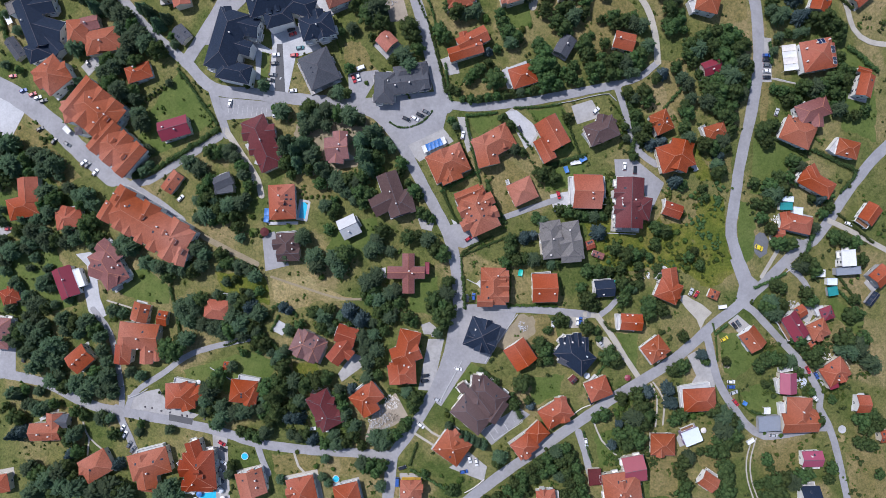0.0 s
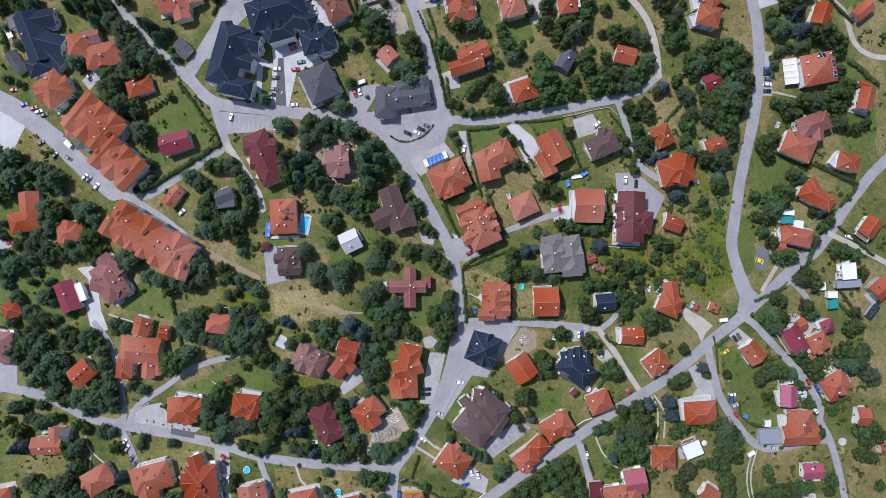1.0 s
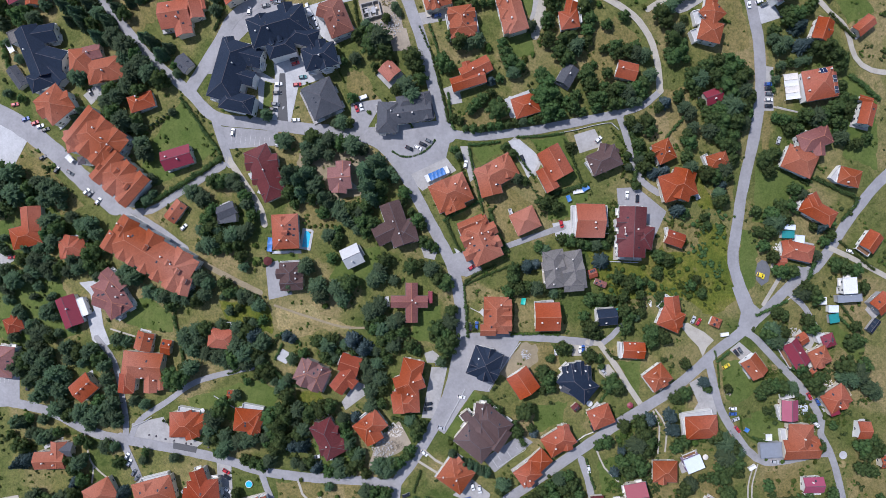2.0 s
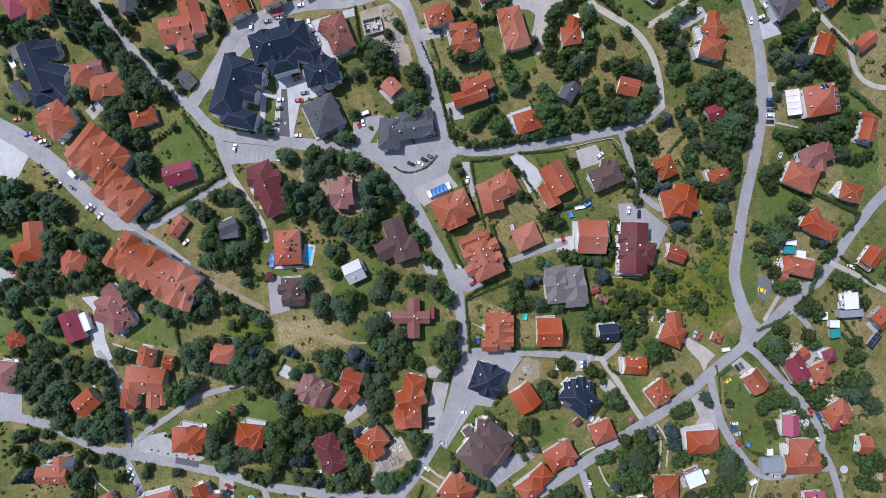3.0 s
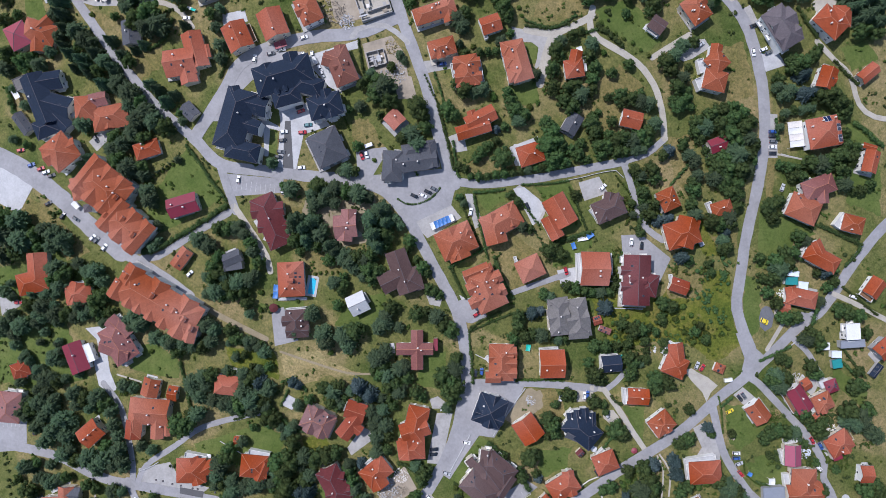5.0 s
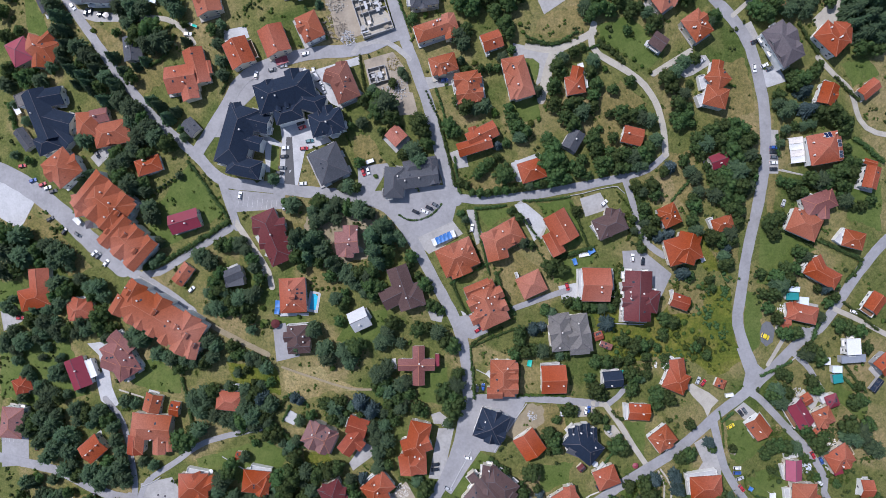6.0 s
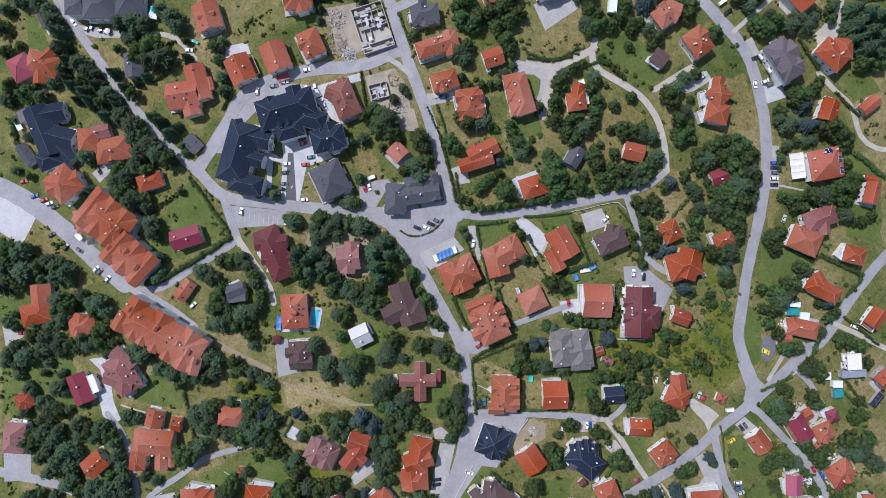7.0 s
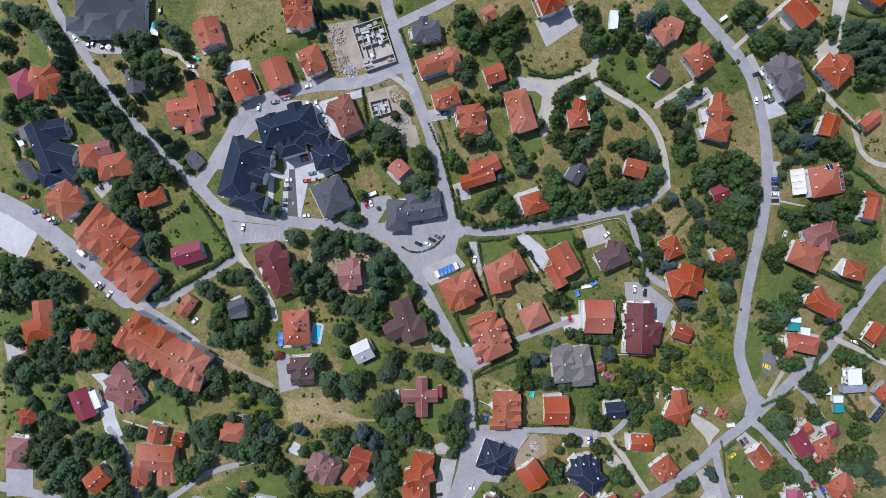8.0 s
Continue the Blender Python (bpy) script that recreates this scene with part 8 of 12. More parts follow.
tree("pine", -206.52, 122.01, 3.28, 1.08, True)
tree("pine", -195.42, 124.09, 4.92, 1.01, True)
tree("pine", -190.98, 119.60, 4.59, 0.98, True)
tree("pine", -187.18, 118.40, 3.28, 1.11, True)
tree("broad", -195.26, 117.15, 3.28, 0.9, True)
tree("broad", -234.94, 113.41, 5.24, 1.11)
tree("broad", -226.68, 108.61, 5.24, 1.0)
tree("broad", -222.76, 111.85, 3.93, 0.94)
tree("pine", -217.34, 106.99, 4.59, 0.95)
tree("pine", -237.46, 106.11, 4.59, 0.93)
tree("pine", -211.65, 114.68, 3.28, 1.04)
tree("conifer", -193.26, 109.42, 4.26, 0.98)
tree("conifer", -185.18, 112.17, 4.26, 1.01)
tree("pine", -180.38, 107.53, 4.26, 1.04, True)
tree("broad", -183.91, 103.25, 3.93, 1.11, True)
tree("conifer", -176.27, 104.68, 3.61, 1.06)
tree("conifer", -170.70, 110.96, 3.61, 0.94)
tree("broad", -166.21, 107.18, 4.26, 1.05)
tree("conifer", -199.87, 112.68, 3.93, 1.06)
tree("conifer", -190.63, 105.03, 3.61, 1.12)
tree("conifer", -197.32, 105.29, 3.28, 0.97)
tree("conifer", -204.15, 117.48, 3.28, 1.01)
tree("pine", -171.35, 143.96, 4.59, 1.08)
tree("pine", -164.65, 144.91, 5.24, 0.95, True)
tree("pine", -158.78, 143.20, 4.59, 0.95)
tree("pine", -149.86, 150.75, 3.93, 1.04)
tree("pine", -142.73, 145.34, 5.9, 0.96)
tree("pine", -140.50, 141.46, 4.59, 1.1)
tree("pine", -167.30, 135.28, 3.93, 0.95, True)
tree("broad", -161.11, 128.30, 6.56, 0.92, True)
tree("broad", -152.98, 130.72, 7.21, 1.03, True)
tree("pine", -149.29, 125.28, 5.9, 1.03, True)
tree("pine", -155.85, 124.23, 5.24, 1.15, True)
tree("broad", -174.56, 131.57, 2.62, 1.13)
tree("pine", -169.25, 137.06, 3.28, 0.98, True)
bush(-188.78, 133.68, 1.79)
tree("conifer", -158.90, 116.17, 3.28, 0.98)
tree("conifer", -164.05, 113.53, 2.62, 1.05)
tree("broad", -137.08, 134.85, 2.62, 1.0)
tree("broad", -121.32, 131.03, 3.93, 1.03)
tree("pine", -117.32, 134.31, 2.62, 0.97)
tree("pine", -118.74, 123.94, 3.28, 1.11)
tree("conifer", -136.24, 125.52, 2.95, 1.12)
tree("pine", -164.48, 139.83, 3.28, 1.09, True)
tree("conifer", -176.46, 118.80, 3.61, 1.07)
tree("conifer", -66.95, 156.23, 2.62, 1.12)
tree("conifer", -63.43, 155.58, 2.62, 0.93)
tree("conifer", -59.02, 156.63, 2.62, 1.13)
tree("conifer", -54.61, 158.25, 2.62, 0.91)
tree("conifer", -50.82, 157.32, 2.62, 0.88)
tree("conifer", -47.33, 155.83, 2.62, 1.0)
tree("conifer", -43.84, 154.34, 2.62, 0.9)
tree("conifer", -40.01, 158.54, 2.62, 0.93)
tree("conifer", -65.05, 149.17, 2.29, 1.03)
tree("conifer", -65.71, 143.45, 2.29, 0.89)
tree("pine", -118.31, 129.97, 2.62, 0.97)
tree("pine", -117.40, 115.18, 3.28, 0.96)
tree("pine", -116.64, 107.87, 3.28, 1.13)
bush(-25.63, 157.63, 2.68)
tree("broad", -16.88, 135.12, 3.28, 0.87)
bush(-10.28, 137.47, 2.09)
tree("pine", -22.89, 108.22, 2.62, 1.0)
tree("pine", -20.91, 105.49, 1.97, 0.99)
tree("broad", -27.29, 102.41, 2.95, 0.9)
tree("pine", -37.52, 98.68, 3.28, 0.95, True)
tree("broad", 6.27, 156.09, 3.28, 0.96)
tree("broad", 6.19, 149.59, 5.24, 0.96, True)
tree("broad", 10.51, 151.24, 4.59, 1.02, True)
tree("broad", 7.61, 142.56, 5.24, 1.02, True)
tree("broad", 13.33, 139.70, 5.24, 0.99, True)
tree("broad", 16.24, 144.16, 4.59, 0.98, True)
tree("broad", 21.96, 145.52, 4.59, 1.03, True)
tree("broad", 27.68, 146.88, 4.59, 1.0, True)
tree("broad", 31.95, 151.05, 4.59, 0.89, True)
tree("broad", 34.89, 154.13, 3.93, 1.05)
tree("broad", 36.26, 145.42, 4.59, 0.97, True)
tree("broad", 31.98, 141.23, 4.59, 1.11, True)
tree("broad", 24.83, 138.46, 4.59, 0.89, True)
tree("broad", 10.54, 128.93, 3.93, 1.01)
tree("pine", 6.19, 125.90, 4.59, 0.94)
tree("pine", 9.09, 121.85, 3.93, 1.04)
tree("broad", 30.59, 131.38, 4.59, 1.1, True)
tree("broad", 32.13, 127.36, 3.93, 1.04, True)
tree("broad", 27.95, 133.54, 2.62, 1.02, True)
bush(15.1, 112.82, 1.79)
tree("conifer", 7.70, 113.74, 2.62, 1.13)
tree("broad", 10.60, 109.39, 2.62, 0.92)
tree("broad", 17.86, 109.34, 2.62, 1.15)
tree("broad", 22.22, 109.89, 2.62, 0.98)
tree("broad", 26.57, 109.86, 2.62, 1.04)
tree("pine", 29.37, 114.80, 3.28, 0.89)
tree("broad", 33.79, 119.26, 2.62, 0.86)
bush(38.4, 132.81, 1.79)
bush(39.89, 128.53, 1.49)
tree("broad", 67.63, 155.08, 4.59, 0.9)
tree("broad", 73.55, 153.97, 3.93, 1.01)
tree("broad", 72.01, 146.67, 4.59, 0.92, True)
tree("broad", 76.54, 144.14, 3.93, 1.09, True)
tree("pine", 70.84, 139.92, 3.93, 0.9, True)
tree("broad", 74.97, 138.25, 4.59, 1.05, True)
tree("broad", 79.47, 139.91, 3.93, 1.12, True)
tree("broad", 83.81, 138.50, 3.93, 1.06, True)
tree("broad", 88.07, 142.72, 3.93, 1.13, True)
tree("broad", 90.86, 148.35, 3.93, 1.1, True)
tree("broad", 89.32, 155.36, 3.93, 1.11)
tree("broad", 93.87, 139.91, 3.93, 0.86, True)
tree("broad", 94.18, 136.78, 3.28, 1.0, True)
tree("broad", 73.09, 135.38, 3.28, 0.94, True)
tree("spruce", 101.21, 149.72, 5.57, 0.98)
tree("broad", 98.46, 140.18, 3.28, 1.07, True)
tree("pine", 102.85, 137.36, 3.28, 1.07, True)
tree("broad", 106.73, 132.64, 4.59, 0.91)
tree("broad", 104.44, 130.29, 3.28, 0.9)
tree("broad", 93.10, 129.09, 2.62, 0.87)
bush(95.36, 127.53, 1.79)
tree("pine", 108.02, 155.39, 3.93, 1.07)
tree("broad", 70.09, 120.67, 2.29, 0.89)
tree("broad", 65.50, 117.52, 3.28, 1.15)
tree("pine", 59.58, 114.49, 3.93, 0.87)
tree("broad", 57.08, 109.88, 4.59, 1.02, True)
tree("broad", 55.23, 100.09, 4.59, 1.11)
tree("broad", 59.81, 107.55, 3.28, 0.9, True)
tree("pine", 46.78, 97.86, 3.28, 1.05)
tree("pine", 75.49, 113.03, 3.93, 0.95)
tree("broad", 74.12, 107.34, 3.93, 1.04)
tree("broad", 77.09, 101.63, 3.93, 0.99)
tree("broad", 75.72, 95.91, 3.93, 0.89, True)
bush(82.38, 109.64, 2.38)
tree("broad", 86.07, 98.92, 3.28, 1.0)
tree("broad", 94.75, 103.22, 3.28, 1.03, True)
tree("broad", 119.91, 154.33, 3.28, 0.87)
tree("broad", 123.71, 149.56, 4.59, 0.85)
tree("broad", 122.71, 144.21, 3.93, 1.15)
tree("broad", 137.48, 135.83, 3.93, 1.05)
tree("pine", 135.92, 133.48, 2.62, 1.09)
tree("broad", 148.27, 153.93, 4.59, 1.1)
tree("pine", 152.56, 156.77, 4.59, 0.96)
tree("broad", 158.89, 154.32, 3.93, 1.06)
tree("pine", 154.67, 148.65, 3.93, 1.04)
tree("broad", 158.51, 139.70, 5.24, 0.87, True)
tree("broad", 163.00, 136.93, 5.24, 1.01, True)
tree("broad", 167.70, 141.46, 4.59, 1.13, True)
tree("pine", 165.52, 144.80, 3.28, 1.02, True)
tree("pine", 175.64, 138.98, 3.93, 1.09)
tree("pine", 179.46, 143.01, 4.59, 0.87)
tree("pine", 184.56, 139.09, 3.93, 0.97)
tree("pine", 187.86, 143.65, 3.28, 1.0)
tree("broad", 191.24, 146.81, 2.62, 1.02)
tree("broad", 196.68, 148.03, 3.28, 1.1)
tree("pine", 200.09, 151.20, 2.62, 1.0)
tree("broad", 198.36, 143.79, 3.28, 1.02)
tree("conifer", 208.65, 147.61, 4.92, 1.01)
tree("conifer", 213.19, 144.61, 5.57, 1.05)
tree("conifer", 219.30, 143.31, 5.57, 1.02)
tree("conifer", 208.93, 138.89, 5.57, 0.97)
tree("conifer", 216.62, 136.18, 5.57, 0.94)
tree("conifer", 223.12, 133.56, 5.24, 1.11)
tree("conifer", 208.54, 132.14, 4.59, 0.96)
tree("conifer", 215.52, 127.64, 5.57, 1.06)
tree("conifer", 223.56, 125.02, 5.24, 0.93)
tree("broad", 214.97, 120.74, 4.59, 1.15)
tree("broad", 224.15, 120.87, 4.59, 0.91)
tree("conifer", 225.05, 143.54, 5.24, 0.98)
tree("conifer", 213.02, 133.63, 4.59, 0.96)
tree("broad", 183.46, 104.48, 5.24, 1.11, True)
tree("broad", 190.33, 107.75, 3.93, 1.07)
tree("broad", 178.83, 106.40, 3.28, 0.93, True)
tree("spruce", 185.85, 98.97, 4.59, 0.92)
tree("broad", 180.03, 101.92, 3.93, 1.07, True)
tree("broad", 194.18, 112.48, 2.62, 0.98)
tree("broad", 128.13, 114.71, 3.28, 0.9)
tree("pine", 122.16, 112.77, 3.93, 0.88)
tree("pine", 117.73, 107.36, 3.93, 1.07, True)
tree("broad", 113.29, 104.45, 4.59, 1.05, True)
tree("broad", 116.43, 100.21, 3.93, 1.09, True)
tree("broad", 125.84, 101.99, 2.62, 0.87)
tree("conifer", -189.33, 102.09, 3.28, 0.99)
tree("conifer", -174.56, 101.59, 3.93, 0.89)
tree("conifer", -180.61, 95.64, 4.59, 1.02)
tree("pine", -172.13, 95.27, 5.24, 0.92, True)
tree("pine", -165.57, 90.58, 5.9, 0.92, True)
tree("broad", -160.77, 85.92, 4.59, 1.02, True)
tree("conifer", -156.10, 95.35, 3.61, 0.9)
tree("conifer", -151.33, 92.24, 3.93, 1.09)
tree("pine", -166.56, 84.94, 4.59, 0.9, True)
tree("conifer", -146.65, 86.19, 4.26, 0.93)
tree("conifer", -142.47, 89.26, 3.28, 1.08)
tree("broad", -139.86, 80.43, 2.62, 0.93)
tree("pine", -138.26, 76.14, 2.62, 0.94)
tree("pine", -156.93, 80.24, 5.24, 1.09, True)
tree("pine", -152.40, 75.75, 5.24, 1.02, True)
tree("pine", -161.69, 75.87, 5.24, 1.09, True)
tree("broad", -147.05, 72.64, 5.24, 1.11, True)
tree("broad", -144.38, 71.45, 3.28, 1.14, True)
tree("pine", -165.37, 70.08, 4.59, 0.88, True)
tree("broad", -159.20, 67.03, 4.59, 0.97)
tree("broad", -174.43, 67.13, 5.24, 0.99, True)
tree("pine", -176.61, 61.26, 4.59, 0.94, True)
tree("pine", -170.23, 64.18, 4.59, 1.11, True)
tree("broad", -172.73, 55.15, 5.9, 0.97, True)
tree("pine", -166.58, 50.64, 5.9, 1.13, True)
tree("broad", -161.13, 52.16, 4.59, 0.87, True)
tree("pine", -160.08, 47.70, 3.93, 0.98, True)
tree("pine", -171.54, 46.29, 3.28, 1.04)
tree("pine", -192.18, 74.92, 4.59, 1.09)
tree("pine", -188.29, 76.55, 3.28, 0.99)
tree("pine", -196.89, 75.28, 2.62, 1.12)
tree("pine", -234.52, 95.83, 2.62, 0.94)
tree("broad", -237.05, 88.37, 1.97, 0.96)
tree("pine", -228.00, 86.50, 2.62, 0.91)
tree("pine", -235.29, 68.26, 2.62, 0.91)
tree("broad", -226.91, 65.07, 2.62, 1.0)
tree("conifer", -190.53, 57.00, 3.28, 1.07)
tree("conifer", -195.93, 54.06, 2.62, 0.91)
tree("pine", -141.52, 55.75, 2.29, 1.0)
tree("pine", -156.77, 38.69, 4.59, 1.14, True)
bush(-162.96, 42.09, 1.49)
bush(-159.76, 43.59, 1.49)
bush(-156.55, 45.7, 1.49)
bush(-153.34, 48.11, 1.49)
bush(-150.78, 49.91, 1.49)
bush(-147.91, 51.7, 1.49)
bush(-145.04, 53.8, 1.49)
tree("broad", -41.86, 93.66, 3.93, 1.09, True)
tree("broad", -39.00, 96.67, 3.28, 0.92, True)
tree("broad", -34.46, 94.89, 4.59, 1.12, True)
tree("broad", -35.81, 88.88, 5.9, 0.86, True)
tree("pine", -31.36, 91.57, 6.56, 0.9, True)
tree("broad", -28.65, 84.65, 5.24, 1.04, True)
tree("pine", -43.54, 82.23, 3.28, 1.01)
tree("broad", -49.55, 80.94, 2.62, 1.01)
tree("broad", -33.37, 77.90, 2.62, 1.04)
tree("broad", -14.13, 81.56, 5.9, 0.95)
tree("broad", -11.30, 77.45, 4.59, 1.05, True)
tree("pine", -17.14, 67.29, 5.24, 0.97, True)
tree("pine", -14.28, 63.01, 4.59, 1.03)
tree("broad", -21.60, 66.02, 3.93, 1.06)
tree("broad", -9.88, 71.76, 3.93, 0.94)
tree("broad", -45.22, 61.84, 3.28, 1.08)
bush(-36.79, 54.67, 1.49)
tree("broad", -98.93, 54.34, 2.62, 1.1)
tree("pine", -90.37, 53.48, 3.28, 1.15)
tree("pine", -50.94, 49.48, 3.93, 0.87)
tree("broad", -46.82, 48.80, 3.28, 0.98)
tree("pine", -54.31, 49.26, 2.62, 0.9)
tree("pine", -80.78, 39.92, 4.59, 0.9)
tree("broad", -84.35, 41.44, 2.62, 0.99)
tree("broad", -65.77, 41.07, 5.24, 1.08, True)
tree("pine", -61.49, 38.38, 4.59, 0.89, True)
tree("pine", -69.09, 36.94, 3.93, 1.09, True)
tree("pine", -57.04, 39.84, 4.59, 1.1, True)
tree("broad", -51.15, 38.35, 4.59, 1.14, True)
tree("pine", -45.16, 36.86, 5.24, 1.08)
tree("pine", -39.56, 35.37, 3.28, 0.91)
tree("broad", 6.20, 93.45, 3.28, 1.07)
tree("broad", 10.45, 90.13, 5.24, 1.02, True)
tree("pine", 14.88, 88.95, 3.93, 0.93, True)
tree("pine", 19.22, 90.36, 3.93, 1.09)
bush(25.36, 87.17, 2.98)
tree("broad", 1.78, 80.26, 4.59, 0.95)
tree("broad", 4.70, 77.47, 3.93, 1.1)
tree("broad", 32.37, 89.00, 3.28, 1.11)
tree("broad", 33.75, 84.55, 3.93, 0.97, True)
tree("broad", 36.57, 80.11, 4.59, 0.89, True)
tree("broad", 41.04, 77.32, 3.93, 1.09, True)
tree("pine", 38.15, 74.44, 3.93, 0.9, True)
bush(44.5, 82.19, 2.38)
bush(48.35, 84.25, 1.79)
tree("broad", 31.07, 71.76, 2.62, 0.89)
tree("spruce", 26.70, 70.34, 2.62, 1.11)
tree("broad", 26.70, 64.50, 2.62, 0.92)
tree("broad", 22.25, 61.53, 3.28, 0.93, True)
tree("broad", 19.33, 58.63, 3.28, 0.97, True)
tree("broad", 16.41, 55.72, 3.28, 1.07)
tree("broad", 10.59, 49.93, 2.62, 0.91)
tree("broad", 7.65, 51.41, 2.62, 0.94)
tree("broad", 30.03, 55.43, 6.56, 0.87)
tree("broad", 13.57, 46.13, 1.97, 0.93)
tree("broad", 17.97, 45.85, 2.62, 1.07)
tree("broad", 22.24, 46.14, 2.62, 1.04)
tree("broad", 26.63, 46.85, 2.62, 1.03)
tree("broad", 31.06, 47.58, 2.62, 1.12, True)
tree("broad", 35.35, 48.28, 2.62, 0.86, True)
tree("broad", 39.78, 49.00, 2.62, 0.93)
tree("pine", 42.82, 49.50, 2.62, 1.04)
tree("broad", 47.46, 50.27, 2.62, 0.96, True)
tree("broad", 50.10, 50.71, 2.62, 1.14, True)
tree("broad", 55.31, 91.52, 4.59, 0.92)
tree("broad", 62.72, 90.21, 3.93, 1.14, True)
tree("broad", 66.88, 91.49, 4.59, 1.07, True)
tree("pine", 69.83, 87.19, 4.59, 1.05, True)
tree("broad", 61.17, 84.34, 4.59, 1.13, True)
tree("broad", 65.37, 81.35, 5.24, 0.98, True)
tree("broad", 52.57, 72.86, 4.59, 0.95)
tree("broad", 55.36, 68.45, 5.24, 0.98, True)
tree("broad", 52.38, 61.18, 5.9, 1.07, True)
tree("broad", 56.87, 62.68, 5.24, 1.1, True)
tree("broad", 60.11, 61.35, 3.93, 1.04, True)
tree("broad", 56.93, 55.45, 5.24, 1.09, True)
tree("broad", 55.45, 52.44, 4.59, 1.05, True)
tree("broad", 61.56, 53.18, 3.93, 1.08, True)
tree("broad", 64.68, 59.95, 3.28, 0.89, True)
tree("broad", 68.92, 56.97, 3.93, 1.1, True)
tree("broad", 70.50, 62.85, 3.28, 1.01, True)
tree("broad", 75.83, 72.81, 4.59, 0.95, True)
tree("broad", 77.34, 68.48, 4.59, 0.89, True)
tree("broad", 76.19, 75.89, 3.28, 1.03, True)
tree("broad", 79.49, 78.99, 1.97, 0.92, True)
tree("broad", 76.00, 90.32, 3.28, 0.96, True)
tree("broad", 84.44, 86.69, 2.62, 1.01)
tree("broad", 90.16, 87.17, 4.59, 0.91, True)
tree("broad", 91.91, 84.42, 3.93, 0.92, True)
tree("broad", 96.01, 85.73, 4.59, 0.87, True)
tree("pine", 100.67, 84.42, 3.93, 0.95, True)
tree("pine", 105.09, 82.98, 3.93, 1.1, True)
tree("broad", 101.12, 88.99, 2.62, 0.92, True)
tree("broad", 86.46, 74.43, 3.28, 1.03)
tree("broad", 85.11, 67.18, 3.28, 1.07, True)
tree("broad", 87.63, 64.13, 4.59, 0.91, True)
tree("broad", 91.99, 65.57, 4.59, 1.1, True)
tree("pine", 96.40, 64.12, 4.59, 0.85, True)
tree("broad", 100.74, 67.00, 4.59, 0.89, True)
tree("broad", 105.11, 68.45, 4.59, 0.88, True)
tree("pine", 108.24, 72.87, 3.93, 1.09)
tree("broad", 104.01, 64.18, 3.93, 0.87, True)
tree("broad", 89.42, 58.39, 3.93, 1.07, True)
tree("broad", 94.06, 59.31, 3.28, 0.91, True)
tree("pine", 98.47, 59.89, 3.28, 0.94, True)
tree("pine", 103.10, 60.11, 2.62, 0.88, True)
tree("broad", 79.11, 61.31, 3.93, 1.09, True)
tree("broad", 83.29, 61.24, 4.59, 0.96, True)
tree("broad", 80.85, 57.00, 3.28, 1.13, True)
tree("broad", 73.66, 54.64, 2.62, 1.06)
tree("broad", 98.78, 48.85, 3.93, 1.02)
tree("pine", 101.67, 46.72, 3.28, 0.99, True)
tree("broad", 106.97, 49.58, 4.59, 1.02, True)
tree("broad", 108.82, 45.22, 3.93, 1.02, True)
tree("broad", 103.05, 37.90, 3.93, 1.14, True)
tree("broad", 102.81, 33.65, 2.62, 0.92, True)
tree("broad", 119.25, 91.48, 4.59, 1.15, True)
tree("pine", 122.39, 95.93, 3.93, 1.06, True)
tree("broad", 124.11, 85.87, 3.93, 1.04, True)
tree("broad", 120.92, 82.86, 4.59, 0.99, True)
tree("broad", 118.59, 84.70, 3.28, 0.85, True)
tree("spruce", 116.73, 59.27, 3.61, 1.09)
tree("broad", 113.30, 56.95, 3.28, 0.93)
tree("broad", 123.54, 62.78, 3.28, 1.03, True)
tree("broad", 136.92, 77.02, 5.24, 1.0, True)
tree("broad", 142.73, 79.90, 5.24, 0.9, True)
tree("broad", 148.99, 81.47, 4.59, 0.87, True)
tree("broad", 153.54, 78.59, 4.59, 0.87, True)
tree("broad", 147.30, 75.59, 5.24, 1.06, True)
tree("broad", 141.47, 72.70, 5.24, 0.92, True)
tree("pine", 134.48, 71.34, 4.59, 1.0, True)
tree("broad", 130.31, 74.32, 3.93, 1.02, True)
tree("broad", 129.32, 68.60, 3.28, 1.08, True)
tree("broad", 132.37, 65.69, 3.28, 0.9, True)
tree("broad", 147.14, 68.29, 5.9, 0.98, True)
tree("broad", 153.38, 71.27, 5.24, 1.08, True)
tree("broad", 158.57, 74.36, 3.93, 1.05, True)
tree("broad", 150.64, 64.02, 5.24, 0.99, True)
tree("pine", 156.96, 65.55, 4.59, 1.04, True)
tree("broad", 160.47, 62.71, 3.93, 1.09, True)
tree("pine", 148.53, 61.25, 3.93, 1.11, True)
tree("pine", 150.48, 56.71, 5.9, 1.01, True)
tree("broad", 144.96, 55.31, 5.24, 0.88, True)
tree("broad", 156.84, 56.76, 5.24, 0.89, True)
tree("broad", 160.04, 54.17, 3.28, 1.05, True)
tree("broad", 140.63, 50.94, 5.24, 1.05, True)
tree("broad", 146.25, 49.44, 5.9, 0.98, True)
tree("broad", 152.20, 49.44, 5.9, 1.06, True)
tree("pine", 157.91, 49.53, 3.93, 0.92, True)
tree("pine", 139.68, 45.13, 4.59, 0.97, True)
tree("broad", 145.32, 43.64, 5.24, 0.96, True)
tree("broad", 151.74, 42.18, 4.59, 1.07, True)
tree("broad", 148.88, 37.77, 4.59, 1.14, True)
tree("broad", 138.62, 55.46, 3.28, 0.93, True)
tree("broad", 135.86, 59.91, 2.62, 0.88, True)
tree("pine", 129.37, 53.96, 3.93, 0.96, True)
tree("pine", 126.65, 56.93, 3.28, 1.11, True)
tree("pine", 131.40, 46.66, 3.28, 1.15, True)
